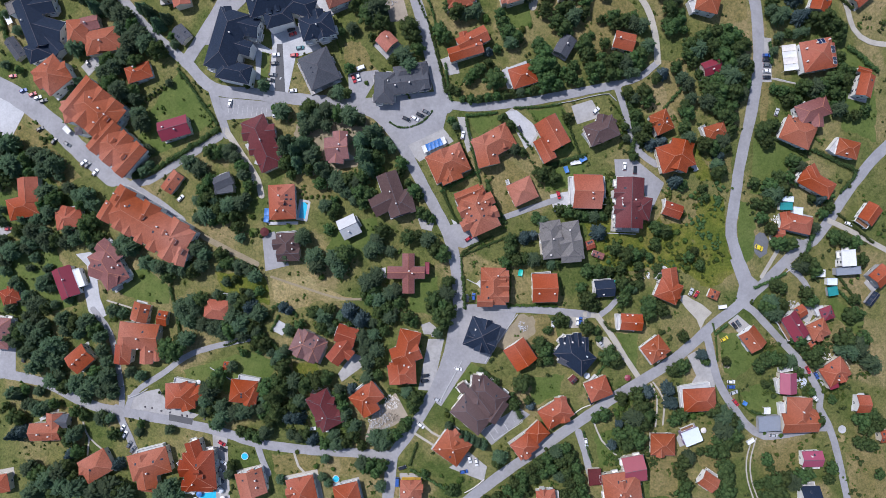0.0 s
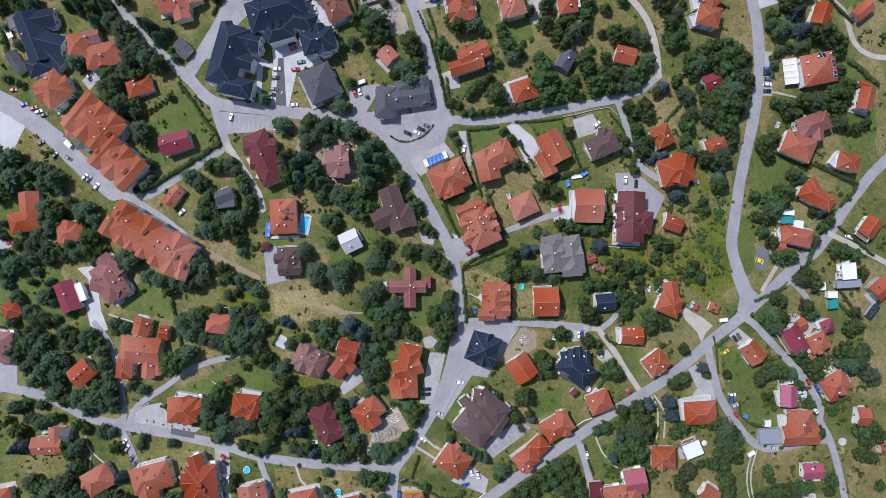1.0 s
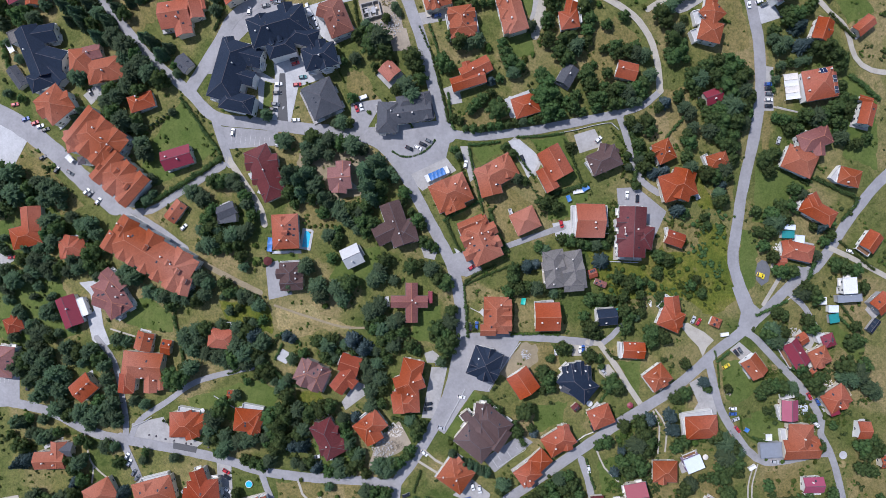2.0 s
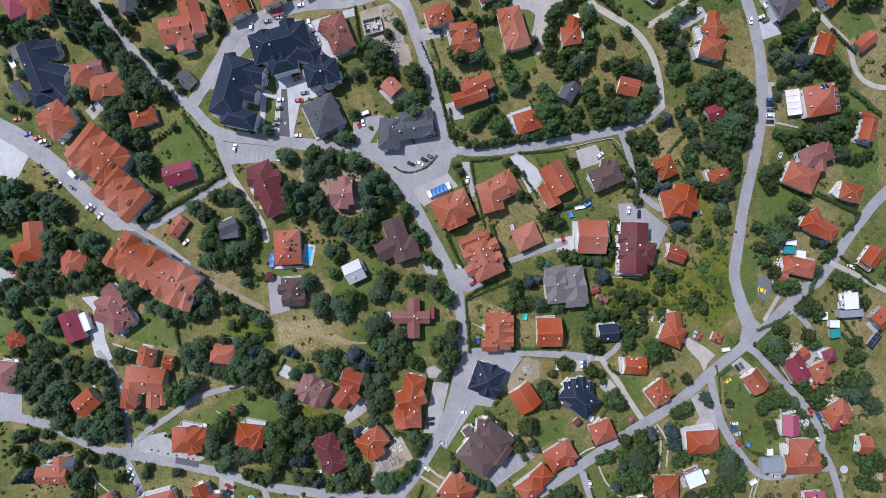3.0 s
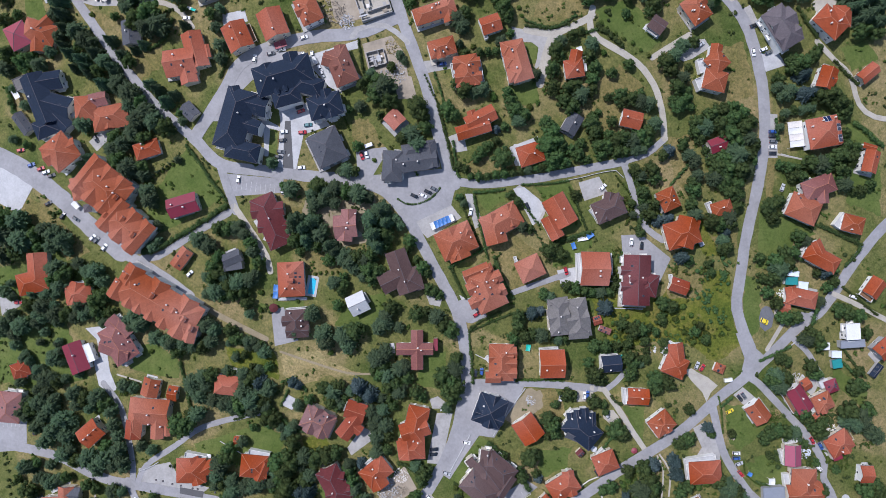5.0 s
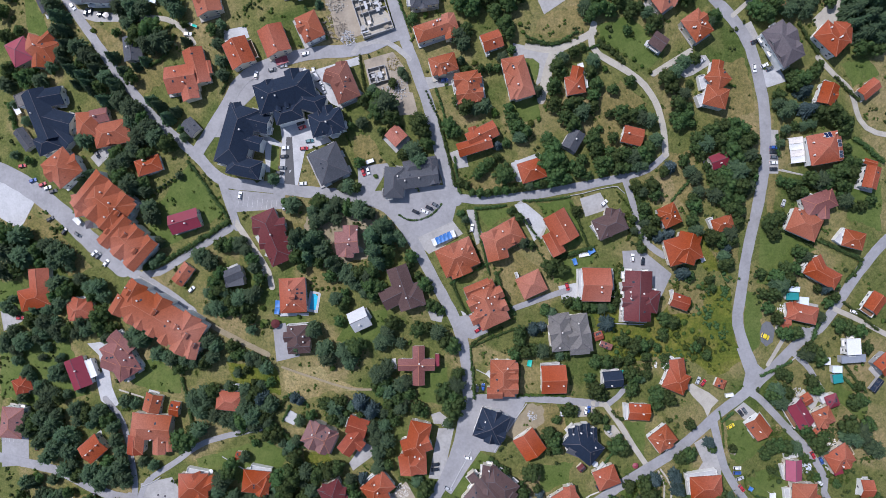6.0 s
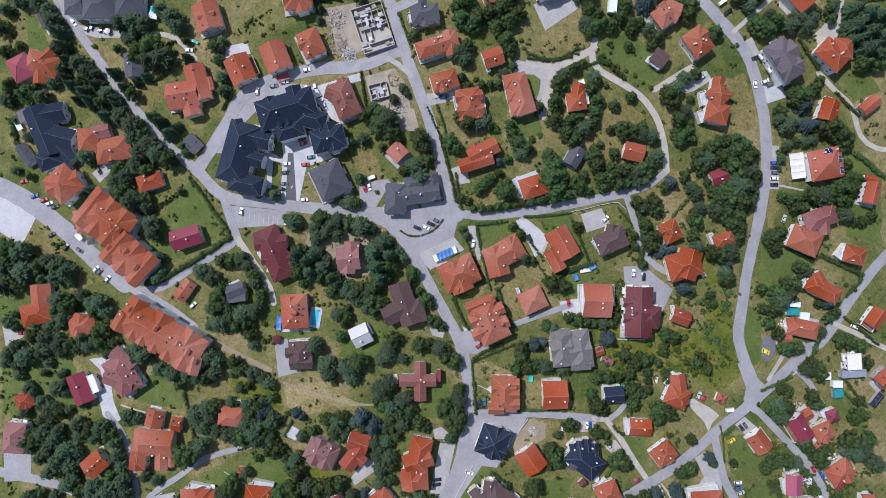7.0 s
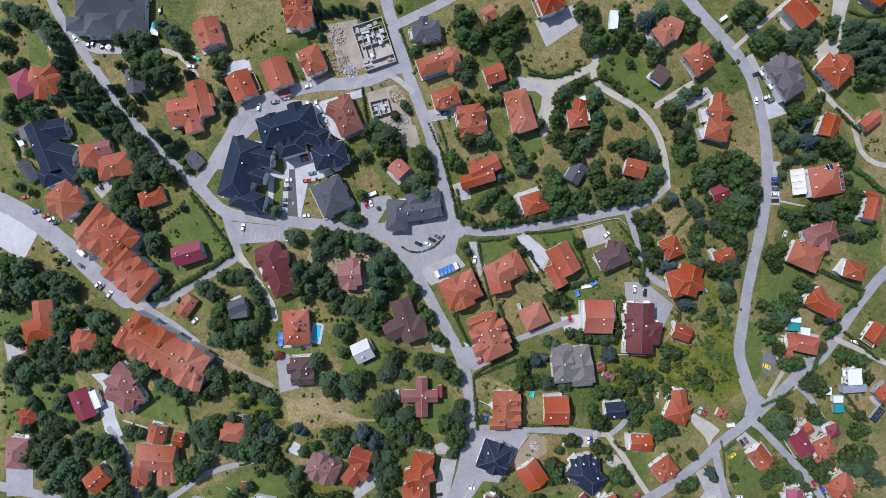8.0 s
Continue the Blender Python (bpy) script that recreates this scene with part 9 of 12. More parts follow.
tree("broad", 129.42, 39.29, 4.59, 0.87, True)
tree("broad", 128.19, 42.24, 3.93, 0.95, True)
tree("broad", 172.76, 96.11, 3.93, 0.99)
tree("pine", 171.87, 91.92, 3.28, 1.12, True)
tree("pine", 175.58, 88.78, 4.59, 1.02, True)
tree("pine", 179.46, 90.51, 3.28, 0.98, True)
tree("spruce", 187.78, 88.89, 4.59, 1.14)
tree("broad", 192.21, 87.42, 4.59, 1.07, True)
tree("broad", 197.76, 87.33, 5.24, 1.12, True)
tree("broad", 203.98, 84.47, 5.24, 1.09, True)
tree("broad", 201.26, 88.93, 4.59, 1.14, True)
tree("broad", 207.79, 80.26, 4.59, 1.06, True)
tree("broad", 210.28, 83.42, 3.28, 1.08)
tree("pine", 177.35, 78.98, 2.62, 1.0)
tree("broad", 181.85, 80.46, 2.62, 1.05, True)
tree("pine", 186.41, 80.48, 2.62, 1.13, True)
tree("pine", 190.93, 81.96, 2.62, 1.13, True)
tree("pine", 174.83, 71.71, 2.29, 1.12)
tree("broad", 176.41, 76.16, 1.97, 1.05)
tree("broad", 190.82, 53.07, 4.59, 1.0, True)
tree("pine", 194.78, 52.37, 5.24, 0.98, True)
tree("broad", 199.83, 53.89, 4.59, 0.97, True)
tree("broad", 205.31, 56.78, 5.24, 1.14, True)
tree("broad", 212.03, 56.84, 4.59, 1.05, True)
tree("broad", 216.04, 61.40, 3.28, 1.09)
tree("broad", 206.68, 50.98, 3.93, 1.05, True)
tree("broad", 211.96, 49.54, 3.28, 0.88, True)
tree("broad", 199.02, 49.50, 3.93, 0.98, True)
tree("broad", 175.34, 52.54, 2.62, 0.95)
tree("broad", 179.52, 51.02, 3.28, 1.14, True)
tree("broad", 184.58, 51.06, 2.62, 1.06, True)
tree("broad", 182.27, 46.56, 3.93, 0.96, True)
tree("broad", 187.35, 46.58, 3.28, 1.0, True)
tree("broad", 209.46, 68.75, 3.28, 1.12)
tree("broad", 210.74, 62.79, 3.93, 1.01, True)
tree("broad", 224.90, 42.08, 3.28, 1.06)
tree("broad", 220.33, 39.09, 3.28, 0.96)
tree("broad", 216.18, 39.11, 2.62, 0.98)
tree("pine", 210.22, 42.08, 3.93, 1.08)
tree("broad", 208.05, 45.10, 2.62, 0.91, True)
tree("broad", -237.17, 25.26, 7.21, 1.05)
tree("pine", -230.07, 23.68, 5.9, 1.1, True)
tree("pine", -236.34, 16.06, 6.56, 1.15, True)
tree("pine", -228.07, 13.05, 6.56, 1.01, True)
tree("broad", -220.88, 16.03, 5.24, 1.03, True)
tree("pine", -214.77, 19.07, 4.59, 1.15, True)
tree("pine", -209.38, 16.08, 5.24, 1.09, True)
tree("pine", -204.57, 13.06, 5.24, 1.11, True)
tree("pine", -211.70, 9.91, 4.59, 1.01, True)
tree("broad", -234.42, 6.75, 5.24, 0.89)
tree("pine", -241.21, 5.14, 5.24, 1.1)
tree("broad", -219.94, 9.86, 4.59, 0.88, True)
tree("pine", -203.53, 6.69, 2.62, 1.06)
tree("pine", -209.81, -2.22, 5.24, 0.94, True)
tree("broad", -205.00, -5.23, 5.24, 1.09, True)
tree("broad", -212.12, -8.47, 4.59, 1.04, True)
tree("pine", -207.28, -11.48, 4.59, 1.0, True)
tree("pine", -214.98, -14.90, 3.28, 0.99, True)
tree("pine", -190.94, -3.67, 4.59, 0.94, True)
tree("pine", -186.14, -3.63, 4.59, 1.15, True)
tree("pine", -183.51, -8.28, 3.93, 1.02, True)
tree("broad", -189.92, -8.34, 3.93, 1.14, True)
tree("broad", -188.62, -0.79, 3.28, 0.89, True)
tree("pine", -198.28, 0.67, 3.28, 0.86)
tree("broad", -187.59, -18.74, 5.24, 0.9, True)
tree("broad", -183.24, -17.30, 4.59, 0.95, True)
tree("pine", -196.65, -22.20, 3.93, 1.15, True)
tree("broad", -186.59, -24.97, 4.59, 0.89, True)
tree("broad", -225.61, -22.52, 4.59, 1.01, True)
tree("pine", -217.34, -22.37, 4.59, 1.11, True)
tree("pine", -221.29, -27.22, 3.93, 0.94, True)
tree("pine", -210.86, -26.88, 4.59, 0.94, True)
tree("broad", -204.34, -26.77, 4.59, 0.91, True)
tree("pine", -200.01, -28.39, 3.93, 0.87, True)
tree("pine", -193.52, -26.76, 3.93, 1.02, True)
tree("broad", -179.52, -25.18, 3.28, 1.02)
tree("pine", -166.05, -27.75, 4.59, 0.91, True)
tree("pine", -170.07, -29.65, 3.28, 1.02, True)
tree("pine", -155.52, 9.60, 3.28, 1.0)
tree("pine", -152.27, 13.02, 2.62, 1.06)
tree("broad", -160.44, 7.42, 2.62, 0.92)
tree("pine", -153.28, 20.63, 3.28, 0.92)
tree("pine", -154.93, 34.20, 5.24, 1.11, True)
tree("broad", -159.16, 37.21, 3.28, 1.06, True)
tree("pine", -129.56, 13.24, 4.59, 1.08)
tree("pine", -125.03, 10.26, 4.59, 0.95)
tree("broad", -118.76, 19.23, 4.59, 1.02)
tree("broad", -122.18, -0.22, 4.59, 0.96, True)
tree("broad", -119.21, -4.71, 4.59, 1.05, True)
tree("broad", -122.62, -7.84, 3.93, 1.14, True)
tree("pine", -120.90, -13.73, 4.59, 1.0, True)
tree("pine", -125.97, -6.45, 3.28, 0.99, True)
tree("broad", -119.34, 4.21, 3.93, 1.06, True)
tree("pine", -126.13, -15.53, 3.28, 1.0)
tree("broad", -114.20, 19.23, 4.59, 0.96, True)
tree("pine", -109.93, 19.19, 3.93, 0.86, True)
tree("pine", -105.69, 16.16, 3.28, 1.1, True)
tree("broad", -102.49, 11.73, 3.93, 1.0)
tree("pine", -107.65, 21.59, 2.62, 1.1, True)
tree("pine", -101.05, 7.25, 3.93, 0.95)
tree("broad", -98.13, 1.27, 3.93, 1.12)
tree("pine", -99.98, -4.83, 3.28, 1.09, True)
tree("pine", -102.57, -7.63, 4.59, 0.92, True)
tree("pine", -108.65, -9.16, 4.59, 1.08, True)
tree("broad", -114.75, -10.69, 4.59, 0.86, True)
tree("broad", -105.95, -13.77, 3.93, 1.04, True)
tree("broad", -112.06, -15.31, 3.93, 1.08, True)
tree("pine", -116.77, -6.41, 3.28, 1.07, True)
tree("broad", -118.48, -16.99, 3.28, 0.94, True)
tree("broad", -104.53, -19.79, 3.93, 0.96, True)
bush(-98.03, -14.36, 2.09)
bush(-98.18, -24.11, 2.09)
tree("pine", -103.49, -26.04, 2.95, 0.9)
tree("conifer", -77.77, 22.25, 5.9, 1.12)
tree("conifer", -73.36, 19.29, 5.9, 1.03)
tree("conifer", -69.02, 22.20, 5.24, 1.08)
tree("pine", -64.59, 16.31, 5.24, 1.0, True)
tree("conifer", -72.12, 13.33, 5.24, 0.98)
tree("broad", -78.19, 13.29, 4.59, 1.13, True)
tree("broad", -66.46, 10.26, 3.93, 1.13, True)
tree("broad", -75.65, 7.21, 3.28, 1.07)
tree("pine", -81.51, 17.65, 3.28, 1.05, True)
tree("conifer", -60.40, 10.31, 4.59, 1.12)
tree("conifer", -57.46, 7.34, 4.59, 0.95)
tree("broad", -60.59, 2.82, 3.93, 0.95, True)
tree("pine", -67.66, 32.50, 3.93, 1.09, True)
tree("pine", -63.18, 33.97, 3.93, 1.05, True)
tree("pine", -57.39, 32.47, 3.28, 1.08, True)
tree("pine", -69.52, 29.51, 2.62, 1.06, True)
tree("conifer", -37.88, 23.66, 5.9, 0.97)
tree("conifer", -33.44, 28.05, 5.9, 0.89)
tree("conifer", -30.61, 22.15, 5.24, 1.08)
tree("conifer", -36.47, 16.31, 5.9, 1.11)
tree("broad", -30.63, 16.27, 5.24, 1.01, True)
tree("conifer", -35.13, 10.36, 5.24, 0.95)
tree("broad", -38.17, 5.87, 4.59, 1.1, True)
tree("broad", -30.88, 10.18, 3.28, 0.91, True)
tree("pine", -53.00, 4.39, 4.59, 0.91, True)
tree("pine", -50.06, 1.42, 4.59, 1.02, True)
tree("broad", -45.58, 4.39, 4.59, 0.99, True)
tree("pine", -41.25, 2.82, 3.93, 1.08, True)
tree("pine", -47.23, -1.64, 3.93, 0.85, True)
tree("broad", -39.71, -1.55, 4.59, 1.13, True)
tree("broad", -35.28, -3.03, 4.59, 0.93, True)
tree("broad", -38.37, -7.61, 3.93, 1.0, True)
tree("pine", -42.91, -6.22, 3.28, 0.86, True)
tree("broad", -53.48, -6.34, 2.62, 0.96, True)
tree("broad", -52.94, -10.15, 3.4, 1.0, True)
tree("broad", -54.26, -13.36, 3.4, 1.13, True)
tree("pine", -57.74, -9.12, 3.93, 0.91, True)
tree("pine", -26.34, 23.52, 3.28, 0.89, True)
tree("pine", -23.45, 20.52, 2.62, 1.11, True)
tree("broad", -18.21, 12.82, 3.93, 1.13)
tree("broad", -19.04, 8.68, 3.28, 1.0)
tree("broad", -14.65, 2.64, 2.62, 1.0)
tree("broad", -11.66, -1.66, 3.93, 1.11)
tree("broad", -9.22, -3.51, 3.28, 0.99)
tree("broad", -8.75, -12.21, 3.28, 0.99, True)
tree("broad", -5.79, -13.71, 3.28, 0.98)
tree("broad", -13.23, -10.83, 2.62, 0.92)
tree("broad", -28.02, -22.40, 4.59, 0.93)
tree("broad", -14.70, -25.39, 4.59, 0.96)
tree("broad", -10.29, -24.20, 3.28, 0.87)
tree("pine", -4.34, -26.89, 4.59, 0.99)
tree("pine", -31.09, -27.05, 3.93, 1.08, True)
tree("pine", -69.74, -25.48, 4.59, 1.11)
tree("broad", -56.22, -21.27, 3.28, 0.89)
bush(-78.31, -19.49, 1.49)
bush(-68.72, -4.6, 1.19)
bush(-65.68, -4.3, 1.19)
bush(-62.65, -3.99, 1.19)
bush(-59.62, -3.99, 1.19)
bush(-56.6, -3.98, 1.19)
tree("broad", -2.47, -15.91, 2.62, 0.96)
tree("broad", 7.65, 35.24, 2.29, 1.11)
tree("pine", 10.01, 32.28, 2.29, 1.14)
tree("broad", 37.01, 32.21, 3.28, 0.94)
tree("broad", 34.15, 36.64, 2.62, 0.9)
tree("pine", 40.02, 20.40, 3.28, 1.1)
tree("broad", 44.57, 18.87, 2.62, 0.94)
tree("broad", 54.59, 7.16, 4.59, 1.05)
tree("broad", 60.66, 5.58, 3.93, 1.13)
tree("broad", 57.97, 9.91, 2.62, 0.93)
tree("broad", 67.88, 36.54, 3.28, 0.94)
tree("spruce", 46.12, -25.73, 3.93, 1.02)
tree("spruce", 50.83, -24.54, 2.62, 0.88)
tree("spruce", 84.61, -22.80, 4.59, 1.0)
tree("pine", 55.08, -16.87, 3.28, 1.02)
tree("broad", 52.09, -15.36, 3.28, 0.98)
tree("broad", 38.67, -27.15, 3.93, 1.07, True)
tree("broad", 63.95, -10.92, 3.28, 1.05)
tree("broad", 68.25, -12.32, 3.93, 1.02)
tree("broad", 72.90, -13.06, 3.28, 1.09)
tree("broad", 77.39, -13.99, 3.28, 0.89, True)
tree("pine", 81.87, -14.01, 3.28, 0.9, True)
tree("broad", 86.35, -14.04, 3.28, 0.94, True)
tree("broad", 89.29, -11.06, 3.28, 0.9)
tree("broad", 87.96, -6.66, 2.62, 1.12)
tree("broad", 106.43, 26.21, 3.93, 1.11, True)
tree("broad", 109.39, 31.99, 3.28, 1.12, True)
tree("spruce", 117.08, 24.56, 3.28, 0.97)
tree("spruce", 111.14, 23.11, 3.28, 1.11)
tree("pine", 130.11, 26.03, 3.93, 1.13)
tree("broad", 128.46, 31.94, 3.93, 1.08)
tree("broad", 138.82, 23.06, 4.59, 1.1, True)
tree("broad", 143.37, 21.56, 4.59, 1.06, True)
tree("pine", 147.79, 24.50, 4.59, 0.85, True)
tree("broad", 152.52, 30.38, 3.93, 0.95, True)
tree("broad", 151.93, 36.29, 4.59, 0.93, True)
tree("spruce", 147.37, 16.99, 3.28, 1.01)
tree("broad", 146.73, 9.67, 4.59, 1.02)
tree("pine", 145.90, 12.53, 3.28, 1.13, True)
tree("broad", 149.78, 21.50, 3.93, 0.93, True)
tree("spruce", 124.76, 3.75, 3.93, 1.14)
tree("broad", 128.05, 2.18, 3.28, 0.9)
tree("broad", 139.03, 0.51, 2.62, 1.09)
tree("broad", 140.67, -4.01, 2.62, 0.94)
bush(135.69, -4.29, 1.79)
tree("broad", 114.68, -20.12, 3.93, 1.02, True)
tree("broad", 119.23, -21.67, 3.93, 1.04, True)
bush(126.86, -22.44, 2.38)
bush(129.7, -13.32, 2.38)
tree("broad", 169.82, 30.34, 5.24, 0.86)
tree("broad", 172.46, 24.36, 3.93, 1.02)
tree("broad", 175.17, 33.26, 3.93, 1.05)
tree("broad", 174.37, 2.00, 4.59, 0.93, True)
tree("broad", 179.27, 6.38, 3.93, 0.88, True)
tree("broad", 183.90, 6.34, 3.93, 1.03, True)
tree("pine", 175.61, -2.42, 5.24, 0.93, True)
tree("broad", 180.57, 0.44, 4.59, 0.9, True)
tree("broad", 173.16, -7.01, 4.59, 0.92, True)
tree("broad", 166.00, 3.40, 3.28, 1.02)
tree("broad", 186.63, 15.32, 3.93, 0.99, True)
tree("pine", 190.34, 12.24, 3.28, 0.97, True)
tree("broad", 167.90, -7.17, 3.28, 0.89)
tree("broad", 170.80, -14.64, 3.93, 0.92)
tree("broad", 175.65, -20.76, 3.93, 1.03)
tree("broad", 180.31, -27.67, 4.59, 0.97)
tree("broad", 186.82, -28.53, 3.93, 0.9)
tree("spruce", 202.12, -4.52, 3.28, 1.1)
tree("broad", 197.80, -4.55, 2.62, 1.01)
tree("broad", 206.65, -3.03, 3.28, 0.95)
tree("broad", 206.92, -9.12, 3.28, 1.14)
tree("broad", 203.90, -12.13, 3.28, 1.01)
tree("pine", 199.51, -19.70, 3.28, 0.9)
tree("broad", 214.51, -25.76, 4.59, 0.99)
tree("broad", 210.23, -24.31, 3.93, 0.93)
tree("broad", 221.54, -27.57, 3.93, 1.1)
tree("pine", -229.11, -33.38, 5.24, 1.08, True)
tree("pine", -235.35, -37.98, 3.93, 0.87)
tree("pine", -211.63, -48.61, 2.62, 0.89, True)
tree("pine", -212.13, -51.59, 3.93, 1.05, True)
tree("pine", -208.34, -53.16, 2.62, 1.0, True)
tree("pine", -216.41, -62.21, 4.59, 0.94, True)
tree("broad", -210.45, -63.73, 3.93, 1.0, True)
tree("pine", -206.68, -62.30, 2.62, 0.89, True)
tree("pine", -198.58, -59.17, 2.62, 0.99)
tree("broad", -223.89, -77.41, 5.24, 1.02, True)
tree("pine", -219.60, -74.41, 4.59, 1.13, True)
tree("pine", -213.05, -77.34, 4.59, 1.03, True)
tree("pine", -200.18, -69.60, 4.59, 1.02, True)
tree("broad", -193.26, -72.44, 5.24, 0.86, True)
tree("pine", -187.41, -70.95, 4.59, 1.0, True)
tree("broad", -182.65, -75.40, 4.59, 1.02, True)
tree("pine", -179.52, -78.78, 3.93, 1.05)
tree("pine", -199.08, -75.72, 3.93, 0.94, True)
tree("pine", -191.57, -77.23, 3.28, 1.13, True)
tree("pine", -205.99, -83.17, 5.24, 1.06, True)
tree("pine", -216.27, -81.94, 4.59, 1.07, True)
tree("pine", -221.68, -88.23, 3.93, 1.14, True)
tree("pine", -210.76, -89.28, 5.24, 1.14, True)
tree("pine", -204.30, -92.18, 5.24, 0.89, True)
tree("pine", -216.11, -95.57, 4.59, 1.12, True)
tree("pine", -201.15, -84.95, 3.28, 1.01, True)
tree("pine", -178.35, -85.99, 3.93, 1.03)
tree("pine", -176.12, -92.19, 3.93, 0.86)
tree("broad", -183.00, -98.11, 3.93, 0.87, True)
tree("pine", -172.11, -64.84, 3.93, 1.09)
tree("pine", -167.84, -66.38, 3.28, 0.96)
tree("pine", -145.59, -42.17, 3.93, 1.15, True)
tree("pine", -137.52, -40.63, 4.59, 1.13, True)
tree("pine", -132.94, -42.10, 4.59, 1.01, True)
tree("broad", -128.37, -43.56, 4.59, 1.03, True)
tree("pine", -124.12, -40.59, 3.93, 1.03, True)
tree("broad", -142.52, -46.63, 3.93, 1.01)
tree("pine", -149.07, -40.70, 3.28, 1.09)
tree("pine", -162.21, -31.75, 4.59, 1.15, True)
tree("pine", -167.34, -33.25, 3.93, 0.95, True)
tree("pine", -126.79, -31.68, 4.59, 0.97)
tree("pine", -122.57, -34.64, 3.93, 0.97, True)
tree("pine", -154.87, -39.21, 3.93, 0.87)
tree("pine", -134.53, -62.94, 4.59, 0.9, True)
tree("pine", -128.42, -59.92, 4.59, 0.9, True)
tree("broad", -123.85, -58.40, 4.59, 1.07, True)
tree("pine", -127.24, -64.44, 3.93, 0.9, True)
tree("pine", -133.71, -67.56, 3.28, 1.03, True)
tree("pine", -130.30, -70.44, 3.93, 1.14, True)
tree("pine", -122.36, -71.76, 4.59, 0.97, True)
tree("pine", -116.30, -73.20, 4.59, 1.15, True)
tree("pine", -112.06, -76.23, 3.93, 0.93, True)
tree("pine", -131.49, -79.29, 4.59, 1.08)
bush(-172.83, -69.79, 1.79)
bush(-158.57, -46.86, 1.79)
tree("broad", -113.45, -34.61, 3.93, 1.05)
tree("broad", -110.45, -39.06, 3.93, 0.92, True)
tree("pine", -104.68, -40.53, 3.28, 0.87, True)
tree("pine", -98.65, -43.48, 3.28, 0.87, True)
tree("pine", -95.40, -46.41, 3.93, 0.95, True)
tree("pine", -111.07, -49.52, 2.62, 1.01, True)
tree("pine", -98.95, -55.43, 2.62, 0.85, True)
tree("broad", -102.70, -61.22, 4.59, 0.88, True)
tree("spruce", -98.28, -62.70, 4.59, 1.05)
tree("pine", -93.70, -65.61, 4.59, 0.92, True)
tree("pine", -106.94, -67.10, 5.24, 0.86, True)
tree("pine", -102.45, -71.51, 5.24, 1.09, True)
tree("broad", -96.71, -73.03, 4.59, 0.87, True)
tree("broad", -108.46, -74.52, 5.24, 1.07, True)
tree("broad", -93.97, -77.56, 3.93, 0.87, True)
tree("pine", -101.65, -76.87, 3.93, 1.11, True)
tree("broad", -90.73, -81.87, 4.59, 0.99, True)
tree("broad", -102.03, -86.81, 2.62, 0.95)
tree("spruce", -80.72, -62.72, 3.28, 0.91)
tree("spruce", -77.93, -64.26, 2.62, 1.1)
tree("pine", -77.70, -74.57, 3.28, 0.98)
tree("broad", -71.71, -71.56, 3.28, 1.02)
tree("broad", -63.89, -65.42, 4.59, 0.95, True)
tree("pine", -59.45, -66.87, 4.59, 0.9, True)
tree("broad", -56.64, -63.98, 3.93, 0.94, True)
tree("broad", -59.62, -72.87, 3.93, 0.93, True)
tree("broad", -56.96, -76.01, 2.62, 1.07, True)
tree("spruce", -45.59, -64.46, 4.59, 1.1)
tree("spruce", -39.63, -68.81, 4.92, 1.08)
tree("pine", -79.10, -36.00, 3.28, 0.94)
tree("pine", -63.66, -35.96, 5.24, 0.95)
tree("pine", -62.36, -40.36, 4.59, 1.13, True)
tree("pine", -53.33, -37.39, 5.24, 0.99, True)
tree("broad", -47.31, -34.45, 5.9, 1.02)
tree("pine", -50.53, -41.80, 4.59, 0.87, True)
bush(-60.36, -46.4, 2.38)
bush(-51.39, -46.38, 1.79)
tree("pine", -35.70, -49.06, 5.24, 1.08, True)
tree("pine", -31.39, -46.14, 4.59, 0.98, True)
tree("broad", -32.86, -52.02, 4.59, 0.92, True)
tree("broad", -37.48, -56.30, 3.28, 0.99, True)
tree("broad", -34.02, -57.85, 4.59, 0.91, True)
tree("pine", -29.92, -57.89, 4.59, 0.96, True)
tree("pine", -24.04, -54.92, 4.59, 0.96, True)
tree("pine", -21.16, -53.49, 3.93, 0.98, True)
tree("broad", -19.69, -59.38, 3.93, 0.95, True)
tree("broad", -25.50, -62.28, 4.59, 0.9, True)
tree("broad", -30.00, -63.84, 3.93, 1.1, True)
tree("pine", -24.10, -66.77, 3.93, 1.01, True)
tree("pine", -31.38, -30.01, 4.59, 0.96, True)
tree("pine", -34.42, -32.94, 3.93, 1.04, True)
tree("pine", -24.18, -32.91, 3.28, 0.88)
tree("broad", -0.61, -31.40, 4.59, 0.94)
tree("broad", 3.59, -34.36, 4.59, 0.96)
tree("broad", -0.53, -57.72, 5.24, 0.99, True)
tree("broad", 3.86, -60.70, 4.59, 1.11, True)
tree("broad", 0.94, -65.12, 4.59, 0.98, True)
tree("broad", 5.34, -66.65, 3.93, 0.97, True)
tree("broad", -3.53, -62.40, 2.62, 1.03, True)
tree("broad", -15.26, -66.73, 3.93, 1.08, True)
tree("broad", -12.35, -69.76, 3.28, 0.95)
tree("pine", -38.87, -77.18, 3.93, 1.05, True)
tree("pine", -35.91, -80.12, 3.93, 0.96, True)
tree("pine", -37.39, -84.57, 3.93, 0.86, True)
tree("pine", -32.96, -77.15, 3.93, 0.87, True)
tree("pine", -31.38, -84.41, 4.59, 0.87, True)
tree("pine", -35.81, -90.34, 4.59, 0.97, True)
tree("broad", -29.99, -90.44, 3.93, 0.92, True)
tree("broad", -27.13, -74.26, 3.28, 1.02, True)
tree("broad", -80.28, -93.63, 4.59, 1.07, True)
tree("pine", -107.81, -94.19, 3.28, 0.99)
tree("pine", -82.20, -87.99, 3.28, 1.07, True)
tree("broad", 6.20, -49.02, 3.93, 0.94)
tree("pine", 5.31, -54.82, 4.59, 0.91, True)
